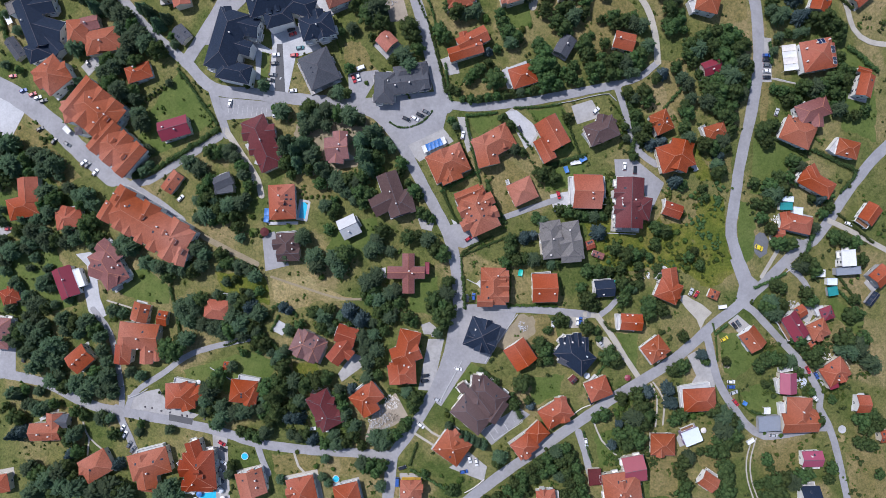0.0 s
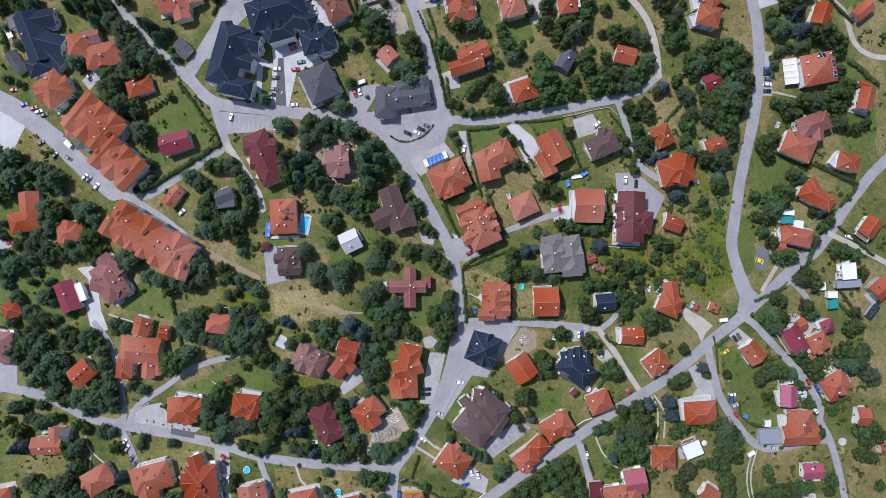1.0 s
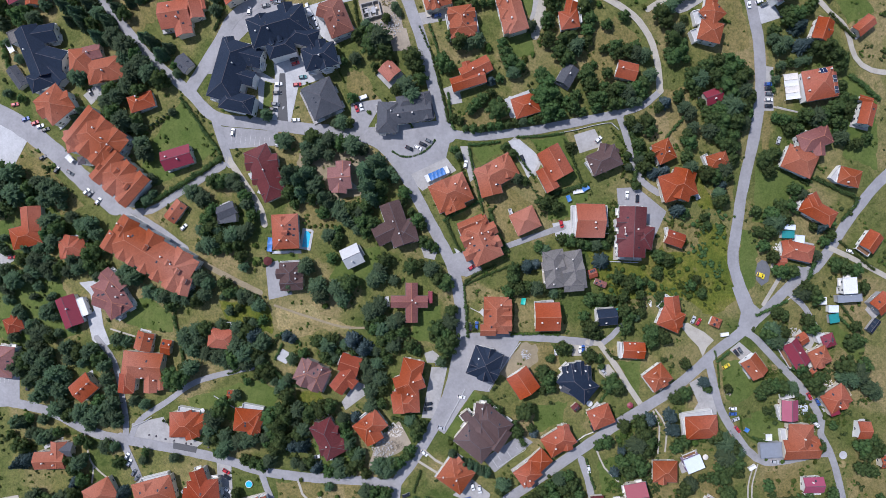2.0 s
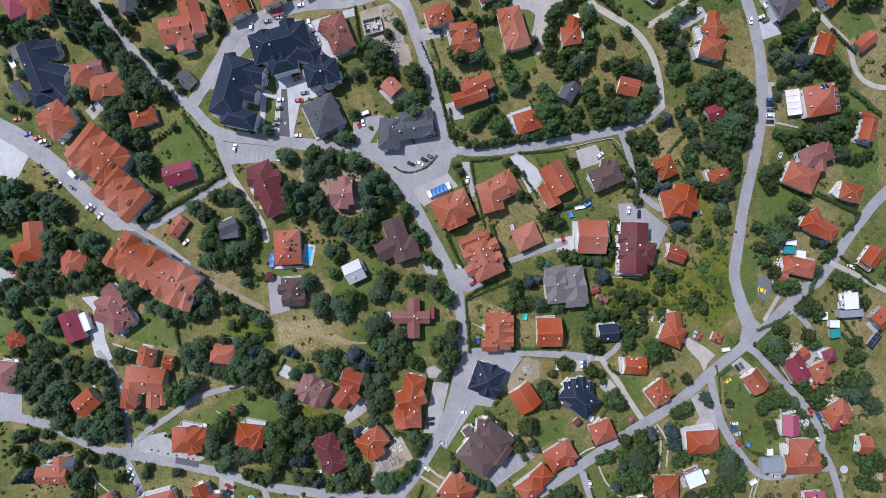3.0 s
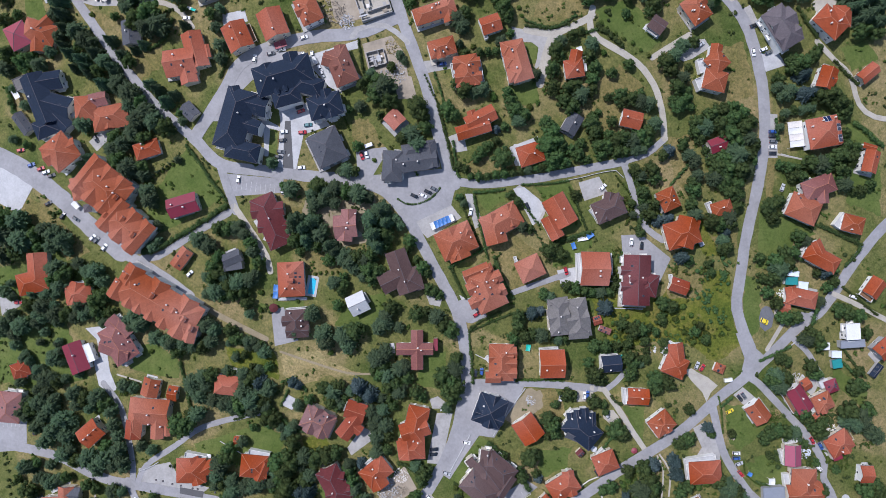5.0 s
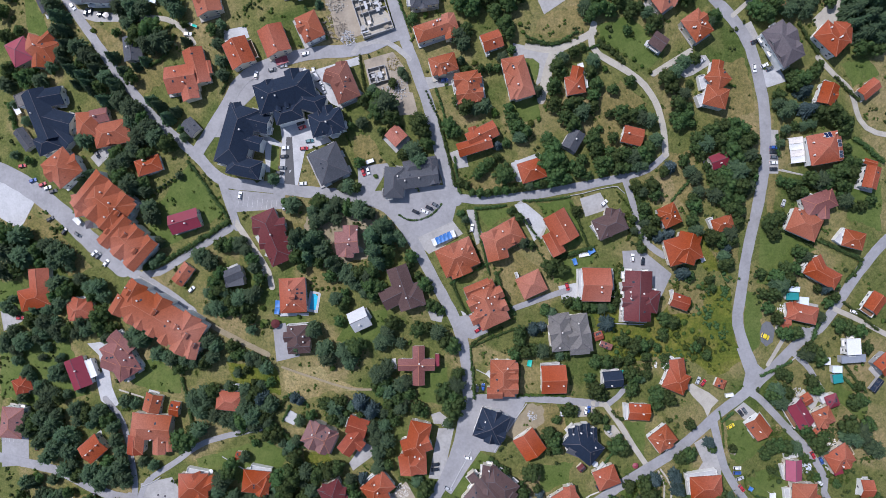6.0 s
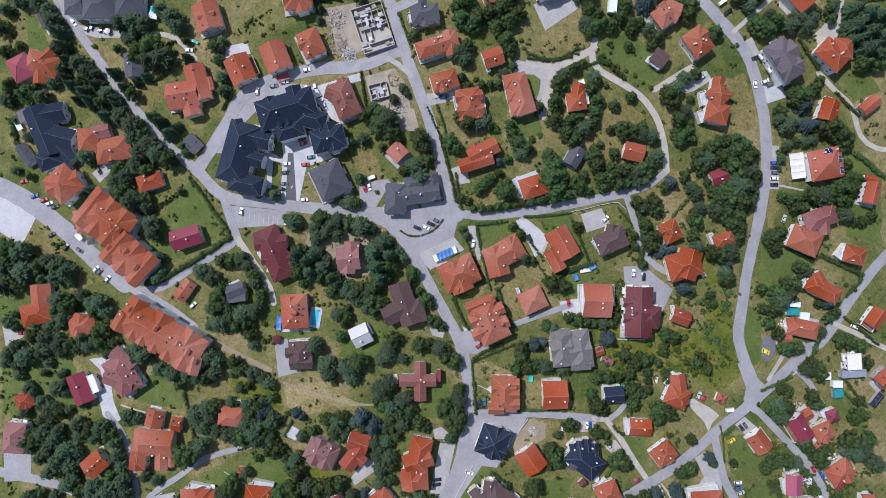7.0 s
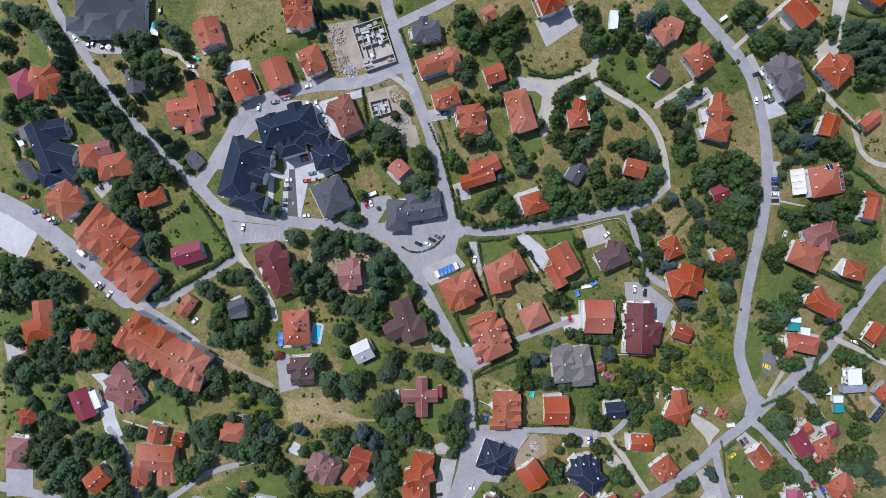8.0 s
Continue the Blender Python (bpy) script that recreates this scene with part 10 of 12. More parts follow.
tree("broad", 5.94, -63.41, 5.24, 1.1, True)
tree("broad", 3.88, -69.43, 5.24, 1.02, True)
tree("pine", 0.94, -75.62, 3.28, 0.92)
tree("broad", 38.94, -31.28, 3.93, 0.96, True)
tree("broad", 37.67, -35.69, 2.62, 1.12, True)
tree("broad", 36.05, -38.62, 3.93, 0.87, True)
tree("broad", 41.91, -37.14, 3.93, 1.11, True)
tree("broad", 46.30, -36.54, 3.93, 0.88, True)
tree("pine", 50.71, -37.11, 3.93, 1.11, True)
tree("broad", 55.24, -37.69, 3.28, 1.01, True)
tree("pine", 59.66, -38.56, 3.28, 0.89)
tree("broad", 62.61, -38.56, 3.28, 0.93)
tree("broad", 93.28, -31.13, 3.93, 0.97, True)
tree("broad", 98.99, -34.05, 4.59, 1.03, True)
tree("broad", 90.93, -42.93, 2.62, 1.09, True)
tree("broad", 84.59, -42.90, 3.93, 1.1)
tree("broad", 78.69, -42.91, 3.93, 0.92)
tree("broad", 76.02, -51.79, 3.28, 1.02)
tree("broad", 78.48, -57.52, 5.24, 1.08)
tree("broad", 81.85, -60.58, 3.93, 0.91)
tree("broad", 96.49, -48.76, 3.93, 1.09, True)
tree("broad", 99.49, -51.71, 3.93, 0.92, True)
tree("broad", 98.09, -57.61, 3.93, 1.03)
tree("broad", 105.49, -39.92, 3.28, 1.0, True)
tree("broad", 103.66, -34.04, 3.93, 1.01, True)
tree("broad", 111.63, -35.49, 2.62, 1.11, True)
tree("broad", 110.96, -60.43, 5.24, 0.89, True)
tree("broad", 115.71, -61.97, 4.59, 0.93, True)
tree("broad", 111.57, -64.99, 3.93, 1.14, True)
tree("broad", 119.01, -63.51, 3.93, 1.04)
tree("broad", 64.04, -68.08, 3.93, 1.12)
tree("broad", 67.33, -69.54, 3.28, 0.92)
tree("broad", 58.63, -74.10, 2.62, 0.95)
tree("broad", 53.86, -81.18, 4.59, 1.02, True)
tree("broad", 56.69, -84.00, 5.24, 1.08, True)
tree("broad", 58.47, -88.69, 3.93, 1.0, True)
tree("broad", 54.17, -90.31, 3.28, 0.87)
tree("broad", 79.02, -72.40, 3.93, 0.98)
tree("broad", 83.87, -74.07, 2.62, 1.08)
tree("broad", 85.61, -78.65, 1.97, 1.11)
tree("broad", 90.60, -86.95, 5.24, 0.88)
tree("broad", 93.82, -90.05, 4.59, 0.97)
tree("broad", 130.03, -76.99, 3.28, 1.12)
tree("spruce", 140.87, -87.51, 3.28, 1.07)
tree("broad", 142.70, -90.62, 2.62, 1.04)
tree("broad", 129.66, -93.12, 4.59, 0.9)
tree("broad", 125.49, -94.74, 3.93, 1.0)
tree("broad", 138.33, -39.85, 3.28, 0.98, True)
tree("broad", 132.24, -35.43, 3.28, 1.0, True)
tree("broad", 135.51, -32.46, 2.62, 1.0, True)
tree("broad", 179.10, -50.16, 3.93, 0.88)
tree("broad", 182.67, -51.70, 3.28, 1.09)
tree("pine", 175.85, -59.04, 4.59, 0.98, True)
tree("broad", 174.69, -60.64, 5.24, 0.91, True)
tree("pine", 178.07, -64.75, 4.59, 1.04, True)
tree("pine", 176.15, -63.57, 3.93, 0.95, True)
tree("broad", 182.01, -60.54, 4.59, 0.89, True)
tree("pine", 192.61, -39.73, 3.93, 1.02, True)
tree("broad", 198.28, -39.71, 4.59, 0.86, True)
tree("broad", 194.08, -36.79, 3.93, 1.13, True)
tree("broad", 200.43, -42.70, 3.93, 1.02)
tree("broad", 195.68, -54.60, 4.59, 0.93)
tree("broad", 198.15, -58.25, 3.93, 1.13)
tree("broad", 223.43, -57.76, 3.28, 1.02)
tree("broad", 221.04, -66.65, 4.59, 0.85)
tree("broad", 224.72, -65.24, 3.93, 1.07)
tree("broad", 226.79, -36.68, 3.93, 0.87)
tree("broad", 216.62, -78.35, 6.56, 0.93, True)
tree("pine", 222.05, -83.01, 5.9, 1.02, True)
tree("broad", 227.80, -78.76, 4.59, 1.05)
tree("pine", 217.93, -84.60, 5.24, 1.14, True)
tree("pine", 231.40, -90.92, 4.59, 1.1)
tree("pine", 235.32, -94.15, 3.93, 0.9)
tree("broad", 191.62, -78.84, 4.59, 1.01)
tree("broad", 194.87, -82.89, 3.93, 0.88, True)
tree("broad", 199.08, -86.66, 4.59, 1.06, True)
tree("broad", 201.62, -89.89, 4.59, 0.98, True)
tree("broad", 203.82, -84.85, 3.28, 1.05, True)
tree("broad", 178.14, -88.92, 4.59, 0.87, True)
tree("broad", 182.79, -90.45, 4.59, 1.0, True)
tree("broad", 173.57, -90.38, 4.59, 0.98, True)
tree("pine", 187.69, -90.66, 3.93, 0.86, True)
tree("broad", 171.00, -93.51, 3.93, 1.05)
tree("broad", 153.37, -90.67, 2.62, 1.14)
bush(132.1, -41.41, 2.38)
bush(139.48, -36.91, 2.98)
tree("conifer", -226.42, -111.18, 3.93, 1.07)
tree("pine", -230.17, -109.88, 3.28, 1.14)
tree("pine", -206.33, -102.92, 4.59, 0.88, True)
tree("broad", -199.88, -106.39, 3.93, 1.04, True)
tree("pine", -191.45, -103.95, 5.24, 1.02, True)
tree("pine", -186.68, -106.86, 5.24, 0.99, True)
tree("pine", -182.00, -103.77, 5.24, 1.09, True)
tree("pine", -177.74, -106.86, 4.59, 0.97, True)
tree("pine", -173.90, -105.39, 4.59, 0.88, True)
tree("pine", -172.75, -109.40, 3.28, 1.04, True)
tree("pine", -174.78, -99.32, 4.59, 1.11, True)
tree("pine", -187.55, -111.69, 3.28, 0.96, True)
tree("pine", -216.93, -117.14, 3.28, 1.04, True)
tree("pine", -210.45, -116.98, 3.28, 0.89, True)
tree("pine", -213.10, -118.36, 3.93, 1.14, True)
tree("broad", -205.64, -115.35, 3.28, 1.14)
tree("broad", -228.67, -123.10, 4.59, 0.85)
tree("broad", -225.33, -123.82, 3.93, 1.04)
tree("spruce", -227.02, -132.18, 4.59, 1.13)
tree("spruce", -222.74, -130.76, 3.93, 1.0)
tree("broad", -200.06, -130.07, 3.93, 0.87)
tree("pine", -193.17, -131.16, 4.59, 1.07, True)
tree("pine", -191.67, -128.85, 2.62, 1.0, True)
tree("broad", -196.28, -134.23, 4.59, 0.95, True)
tree("pine", -179.25, -122.36, 3.93, 0.87)
tree("broad", -176.98, -122.44, 3.28, 0.92)
tree("pine", -174.55, -122.56, 2.62, 1.1)
tree("broad", -171.69, -130.88, 3.93, 0.99)
tree("spruce", -195.21, -142.00, 3.93, 1.01)
tree("broad", -191.94, -140.34, 3.93, 1.04, True)
tree("broad", -196.05, -146.16, 4.59, 0.96, True)
tree("broad", -212.81, -152.35, 5.24, 1.08, True)
tree("pine", -205.30, -154.51, 6.56, 1.07, True)
tree("pine", -201.18, -151.71, 5.9, 0.86, True)
tree("pine", -197.89, -157.53, 5.9, 1.04, True)
tree("broad", -204.10, -160.67, 5.9, 0.86, True)
tree("pine", -191.60, -158.81, 5.9, 1.0, True)
tree("pine", -213.59, -160.98, 5.9, 1.13)
tree("broad", -193.24, -153.81, 3.93, 1.1, True)
tree("pine", -218.26, -149.82, 4.59, 0.94)
tree("pine", -179.15, -159.93, 5.9, 1.13)
tree("pine", -173.00, -158.30, 5.9, 0.9, True)
tree("broad", -167.26, -159.93, 5.24, 1.06, True)
tree("pine", -164.16, -161.32, 5.24, 1.08, True)
tree("spruce", -170.03, -147.32, 3.93, 0.86)
tree("pine", -144.71, -159.70, 4.59, 0.93, True)
tree("pine", -139.81, -157.82, 5.24, 1.01, True)
tree("pine", -136.72, -162.17, 5.24, 1.15)
tree("pine", -146.19, -162.68, 4.59, 0.9, True)
tree("broad", -157.36, -125.31, 2.62, 0.99)
tree("pine", -141.60, -127.87, 2.62, 1.12)
tree("pine", -158.57, -129.57, 2.62, 0.9)
tree("pine", -118.99, -105.74, 5.24, 1.1, True)
tree("broad", -115.98, -102.74, 5.24, 1.07, True)
tree("pine", -120.80, -111.88, 4.59, 1.09, True)
tree("broad", -117.76, -116.29, 4.59, 0.95, True)
tree("pine", -113.54, -114.95, 3.93, 1.03, True)
tree("pine", -122.94, -118.26, 3.28, 0.89, True)
tree("broad", -114.79, -98.44, 4.59, 0.93, True)
tree("pine", -115.01, -123.89, 3.93, 1.09, True)
tree("broad", -118.48, -125.13, 2.62, 0.88)
tree("pine", -111.72, -119.17, 4.59, 1.01, True)
tree("pine", -105.70, -117.61, 4.59, 0.88, True)
tree("pine", -101.19, -117.55, 4.59, 1.09, True)
tree("pine", -98.46, -116.24, 3.93, 1.04, True)
tree("broad", -88.76, -105.21, 5.9, 0.89, True)
tree("broad", -84.30, -108.10, 5.9, 1.11, True)
tree("broad", -80.06, -103.81, 5.24, 1.05, True)
tree("broad", -83.26, -101.06, 4.59, 1.04, True)
tree("broad", -87.72, -114.43, 4.59, 0.87, True)
tree("broad", -83.02, -117.13, 5.24, 1.1, True)
tree("broad", -86.21, -121.81, 4.59, 1.06, True)
tree("broad", -91.18, -119.33, 3.28, 0.97, True)
tree("broad", -74.30, -114.29, 4.59, 0.87, True)
tree("pine", -71.52, -111.49, 3.93, 1.08, True)
tree("spruce", -77.34, -120.30, 4.59, 0.92)
tree("spruce", -72.87, -120.26, 4.59, 1.09)
tree("pine", -74.32, -100.97, 4.59, 1.03, True)
tree("broad", -68.18, -102.23, 5.24, 0.96, True)
tree("broad", -62.26, -100.70, 5.24, 0.98, True)
tree("broad", -57.98, -99.36, 4.59, 0.93)
tree("broad", -50.71, -108.35, 3.93, 1.0, True)
tree("broad", -49.22, -114.26, 3.93, 1.12, True)
tree("pine", -47.73, -118.69, 3.93, 1.02, True)
tree("broad", -46.24, -123.12, 3.93, 0.97, True)
tree("pine", -50.85, -105.56, 3.28, 1.06, True)
tree("spruce", -44.34, -105.56, 3.28, 1.14)
tree("broad", -43.14, -128.79, 4.59, 0.91, True)
tree("pine", -53.79, -129.34, 3.28, 1.02, True)
tree("pine", -52.15, -133.53, 3.93, 1.12, True)
tree("broad", -58.09, -133.58, 3.93, 1.02, True)
tree("spruce", -65.58, -132.24, 3.93, 0.92)
tree("broad", -68.51, -129.24, 3.93, 0.91, True)
tree("pine", -71.68, -130.99, 3.28, 1.06, True)
tree("pine", -76.16, -129.56, 3.28, 1.02, True)
tree("broad", -47.70, -133.49, 3.93, 0.87, True)
tree("broad", -38.92, -135.16, 3.28, 0.88, True)
tree("pine", -43.27, -124.58, 3.93, 0.94, True)
tree("broad", -98.67, -129.83, 3.28, 1.02, True)
tree("broad", -103.20, -128.40, 3.28, 0.98)
tree("broad", -93.90, -131.02, 3.93, 0.94, True)
tree("pine", -91.15, -129.73, 3.28, 0.92, True)
tree("pine", -89.42, -127.99, 3.93, 1.03, True)
tree("pine", -31.33, -130.18, 4.59, 1.09, True)
tree("pine", -26.82, -131.39, 5.24, 0.96, True)
tree("broad", -23.95, -130.13, 4.59, 0.99, True)
tree("broad", -21.07, -128.88, 3.93, 1.06, True)
tree("broad", -16.66, -124.41, 3.93, 0.96, True)
tree("broad", -14.96, -122.34, 3.28, 1.08)
tree("pine", -30.01, -135.10, 3.28, 0.85, True)
tree("broad", -10.73, -109.40, 4.59, 0.93)
tree("broad", -12.24, -114.03, 3.93, 1.02)
tree("pine", -15.25, -106.82, 3.28, 0.88)
tree("pine", -35.90, -99.36, 3.93, 0.86)
tree("broad", -30.67, -98.00, 3.28, 1.04)
bush(-73.95, -139.49, 1.79)
tree("pine", -58.44, -142.67, 2.62, 1.02)
bush(-54.34, -148.28, 1.79)
tree("pine", -56.84, -154.85, 2.62, 1.05)
tree("pine", -59.84, -151.91, 2.62, 1.1)
tree("pine", -38.92, -144.32, 3.93, 0.95, True)
tree("broad", -34.40, -144.61, 3.93, 1.12, True)
tree("broad", -28.02, -145.06, 3.93, 1.11, True)
tree("broad", -31.37, -148.16, 3.93, 1.14, True)
tree("broad", -37.40, -147.00, 3.28, 0.94, True)
tree("pine", -28.99, -156.40, 3.28, 0.87)
tree("broad", -107.63, -146.29, 3.28, 1.08)
tree("pine", -109.10, -150.76, 3.28, 0.91)
tree("pine", -82.26, -153.64, 2.62, 0.87)
bush(-63.37, -146.87, 1.79)
tree("conifer", 6.99, -124.81, 2.62, 1.07)
tree("conifer", 12.94, -129.26, 2.62, 1.06)
tree("conifer", 15.90, -130.63, 2.95, 1.05)
tree("conifer", 18.87, -132.11, 2.95, 0.88)
tree("conifer", 21.84, -133.60, 2.95, 1.06)
tree("conifer", 24.79, -134.96, 3.28, 0.92)
tree("pine", 33.61, -140.58, 3.93, 1.0)
tree("broad", 32.21, -143.82, 3.28, 1.05)
tree("broad", 30.57, -101.63, 3.28, 0.96)
tree("broad", 39.48, -109.63, 3.28, 0.96)
tree("broad", 40.88, -112.41, 3.93, 1.1)
tree("broad", 45.06, -101.70, 5.24, 1.05)
tree("spruce", 50.01, -114.33, 2.62, 1.1)
tree("broad", 48.49, -111.31, 2.62, 0.87)
tree("broad", 88.37, -118.43, 3.93, 1.08)
tree("broad", 97.46, -109.89, 3.93, 0.91, True)
tree("broad", 105.92, -107.89, 4.59, 0.95, True)
tree("pine", 104.30, -119.57, 5.24, 1.04, True)
tree("broad", 108.80, -122.56, 5.24, 1.09, True)
tree("broad", 97.18, -128.66, 4.59, 1.04, True)
tree("broad", 99.96, -132.90, 5.24, 1.0, True)
tree("broad", 105.90, -131.45, 5.24, 1.01, True)
tree("broad", 103.13, -127.21, 4.59, 1.03, True)
tree("broad", 108.71, -113.66, 5.24, 0.91, True)
tree("broad", 110.52, -118.33, 4.59, 0.96, True)
tree("spruce", 111.33, -107.26, 3.93, 0.98)
bush(98.35, -115.51, 2.98)
bush(95.42, -118.57, 2.38)
bush(100.81, -113.47, 2.38)
tree("spruce", 97.28, -124.02, 2.62, 0.88)
tree("spruce", 93.36, -135.27, 2.95, 0.98)
tree("broad", 84.21, -120.22, 2.95, 1.06)
bush(8.49, -121.57, 1.79)
bush(5.5, -119.48, 1.79)
tree("broad", -6.30, -150.09, 2.62, 0.85)
bush(13.06, -153.85, 2.38)
tree("broad", 8.54, -158.34, 3.93, 0.95)
tree("pine", 63.29, -137.80, 3.61, 1.13, True)
tree("broad", 58.86, -141.35, 3.61, 1.12, True)
tree("broad", 54.41, -144.31, 3.61, 0.89, True)
tree("broad", 67.75, -136.33, 3.61, 1.12, True)
tree("broad", 49.97, -147.27, 3.61, 1.13, True)
tree("broad", 70.66, -140.67, 3.93, 1.04, True)
tree("broad", 66.22, -143.03, 3.93, 0.91, True)
tree("broad", 61.19, -146.57, 3.93, 0.99, True)
tree("broad", 56.45, -148.93, 3.93, 0.89, True)
tree("broad", 51.48, -152.03, 3.61, 1.01, True)
tree("broad", 73.67, -146.04, 3.93, 0.88, True)
tree("broad", 69.22, -148.99, 3.93, 0.97, True)
tree("pine", 64.92, -151.34, 3.28, 0.89, True)
tree("broad", 45.54, -151.12, 3.61, 1.05, True)
tree("broad", 41.10, -154.07, 3.61, 0.95, True)
tree("broad", 45.56, -156.16, 3.61, 1.1, True)
tree("broad", 75.28, -152.14, 3.61, 1.1, True)
tree("broad", 70.82, -155.09, 3.61, 0.9, True)
tree("broad", 76.79, -158.10, 3.61, 1.07, True)
tree("broad", 72.33, -161.05, 3.61, 1.07, True)
tree("broad", 38.15, -157.92, 3.61, 0.93, True)
tree("broad", 42.61, -160.90, 3.61, 1.1, True)
tree("broad", 48.64, -159.45, 2.95, 0.87, True)
tree("broad", 68.02, -160.44, 2.95, 0.95, True)
tree("broad", 78.31, -163.17, 3.61, 1.06)
tree("broad", 32.27, -161.62, 3.28, 1.09)
tree("broad", 36.73, -164.01, 3.28, 1.13, True)
tree("broad", 26.35, -164.58, 3.28, 1.02)
tree("spruce", 124.32, -112.71, 3.93, 1.07)
tree("spruce", 122.72, -105.22, 3.93, 1.13)
tree("broad", 128.84, -118.66, 3.93, 1.13, True)
tree("broad", 125.86, -121.63, 3.93, 0.95)
bush(136.44, -119.71, 2.68)
bush(141.02, -118.54, 2.68)
bush(133.39, -120.59, 2.68)
tree("broad", 146.61, -115.61, 4.59, 0.98, True)
tree("pine", 150.84, -118.44, 5.24, 1.08, True)
tree("broad", 155.44, -121.48, 5.24, 1.01, True)
tree("pine", 152.09, -125.70, 5.9, 0.87, True)
tree("broad", 157.08, -128.98, 5.24, 1.12, True)
tree("pine", 158.71, -124.05, 3.93, 0.97, True)
tree("broad", 154.49, -133.68, 4.59, 0.9, True)
tree("broad", 159.49, -135.50, 3.93, 0.95, True)
tree("broad", 149.11, -132.60, 3.28, 0.86, True)
tree("broad", 145.77, -138.33, 3.93, 1.12, True)
tree("broad", 152.76, -146.88, 5.24, 0.89)
tree("broad", 154.35, -152.90, 5.24, 0.85)
tree("broad", 152.89, -158.86, 5.24, 1.14)
tree("broad", 151.50, -138.14, 4.59, 0.94, True)
tree("broad", 130.32, -143.86, 4.59, 1.04)
tree("pine", 133.64, -141.18, 3.93, 0.96)
tree("broad", 129.19, -150.11, 3.93, 0.95)
tree("broad", 132.27, -156.15, 3.93, 1.13)
tree("broad", 130.48, -161.80, 4.59, 1.07)
tree("broad", 140.37, -138.77, 2.62, 0.95)
tree("broad", 175.14, -102.90, 2.62, 1.1)
tree("broad", 203.22, -121.88, 4.59, 1.08)
tree("broad", 204.81, -122.82, 3.28, 1.11)
tree("broad", 176.56, -143.32, 3.93, 0.98)
tree("broad", 179.07, -148.46, 2.62, 0.98, True)
tree("broad", 172.06, -157.18, 2.62, 1.12)
tree("broad", 176.74, -155.41, 3.93, 0.99, True)
tree("broad", 180.93, -153.69, 4.59, 0.96, True)
tree("broad", 185.59, -153.79, 4.59, 1.04, True)
tree("pine", 190.30, -155.41, 4.59, 1.06, True)
tree("broad", 194.95, -152.49, 4.59, 1.01, True)
tree("broad", 200.14, -151.38, 3.93, 0.87)
tree("broad", 182.10, -159.45, 5.24, 1.15, True)
tree("broad", 176.39, -162.65, 4.59, 0.9, True)
tree("broad", 212.76, -148.64, 3.93, 1.03)
tree("broad", 211.82, -155.01, 3.28, 0.95)
tree("broad", 228.59, -122.60, 5.24, 0.87, True)
tree("broad", 233.92, -119.88, 4.59, 0.92, True)
tree("broad", 236.67, -124.30, 5.24, 0.97, True)
tree("broad", 232.52, -127.48, 4.59, 0.86, True)
tree("broad", 229.50, -135.05, 4.59, 0.88)
tree("broad", 234.98, -136.96, 3.93, 1.01)
tree("broad", 240.84, -152.78, 3.28, 0.97)
tree("broad", 201.49, -107.65, 2.62, 0.87)
tree("broad", 212.91, -111.78, 2.62, 0.94)
tree("pine", -213.52, -90.34, 2.96, 0.92, True)
tree("pine", -227.58, -82.55, 3.49, 1.11, True)
tree("pine", -230.44, -80.22, 3.9, 1.13, True)
tree("pine", -211.71, -72.80, 3.46, 1.11, True)
tree("pine", -228.24, -74.86, 3.36, 1.12, True)
tree("broad", -213.38, -93.30, 3.73, 0.99, True)
tree("broad", -221.63, -23.61, 3.15, 0.92, True)
tree("pine", -218.41, -29.40, 3.41, 1.04, True)
tree("pine", -212.56, -22.47, 3.21, 0.92, True)
tree("broad", -225.13, -28.99, 2.86, 1.13, True)
tree("pine", -190.80, -24.21, 3.44, 0.92, True)
tree("pine", -221.42, -31.38, 3.68, 1.02, True)
tree("pine", -209.61, -30.99, 3.34, 1.03, True)
tree("pine", -217.59, -16.58, 3.31, 0.88, True)
tree("pine", -183.73, -31.13, 2.97, 1.07)
tree("pine", -208.10, -29.14, 2.83, 0.99, True)
tree("pine", -202.86, -99.98, 2.78, 1.06, True)
tree("pine", -214.66, -109.02, 2.87, 1.01)
tree("pine", -197.71, -105.68, 2.78, 1.08, True)
tree("pine", -98.99, -65.57, 2.99, 0.88, True)
tree("pine", -106.82, -62.72, 3.66, 0.92, True)
tree("broad", -113.93, -57.36, 3.34, 1.05, True)
tree("pine", -106.90, -58.07, 4.03, 0.88, True)
tree("pine", -95.03, -75.04, 3.52, 0.97, True)
tree("pine", -113.33, -73.84, 4.18, 1.06, True)
tree("broad", -100.60, -58.36, 3.76, 0.89, True)
tree("pine", -115.40, -56.19, 3.34, 0.97, True)
tree("pine", -90.14, -110.51, 2.98, 1.06, True)
tree("pine", -92.17, -116.37, 3.55, 0.91, True)
tree("broad", -78.68, -98.17, 2.53, 0.94, True)
tree("pine", -76.59, -107.80, 2.76, 1.0, True)
tree("broad", 97.60, 32.07, 2.52, 1.11, True)
tree("pine", 103.81, 30.22, 2.83, 1.01, True)
tree("broad", 102.71, 16.50, 2.67, 1.11)
tree("broad", 90.87, 32.86, 2.9, 0.99)
tree("broad", 105.81, 33.03, 2.56, 0.88, True)
tree("pine", 98.51, 26.23, 2.18, 1.12)
tree("broad", 108.45, -32.96, 2.13, 0.98, True)
tree("broad", 98.10, -38.78, 2.01, 0.89, True)
tree("broad", 114.16, -29.49, 3.09, 1.02, True)
tree("broad", 117.36, -45.83, 2.45, 0.98)
tree("broad", 116.30, -41.48, 2.94, 0.85)
tree("pine", 103.78, -52.74, 2.2, 0.94, True)
tree("broad", 100.95, -48.99, 3.12, 0.89, True)
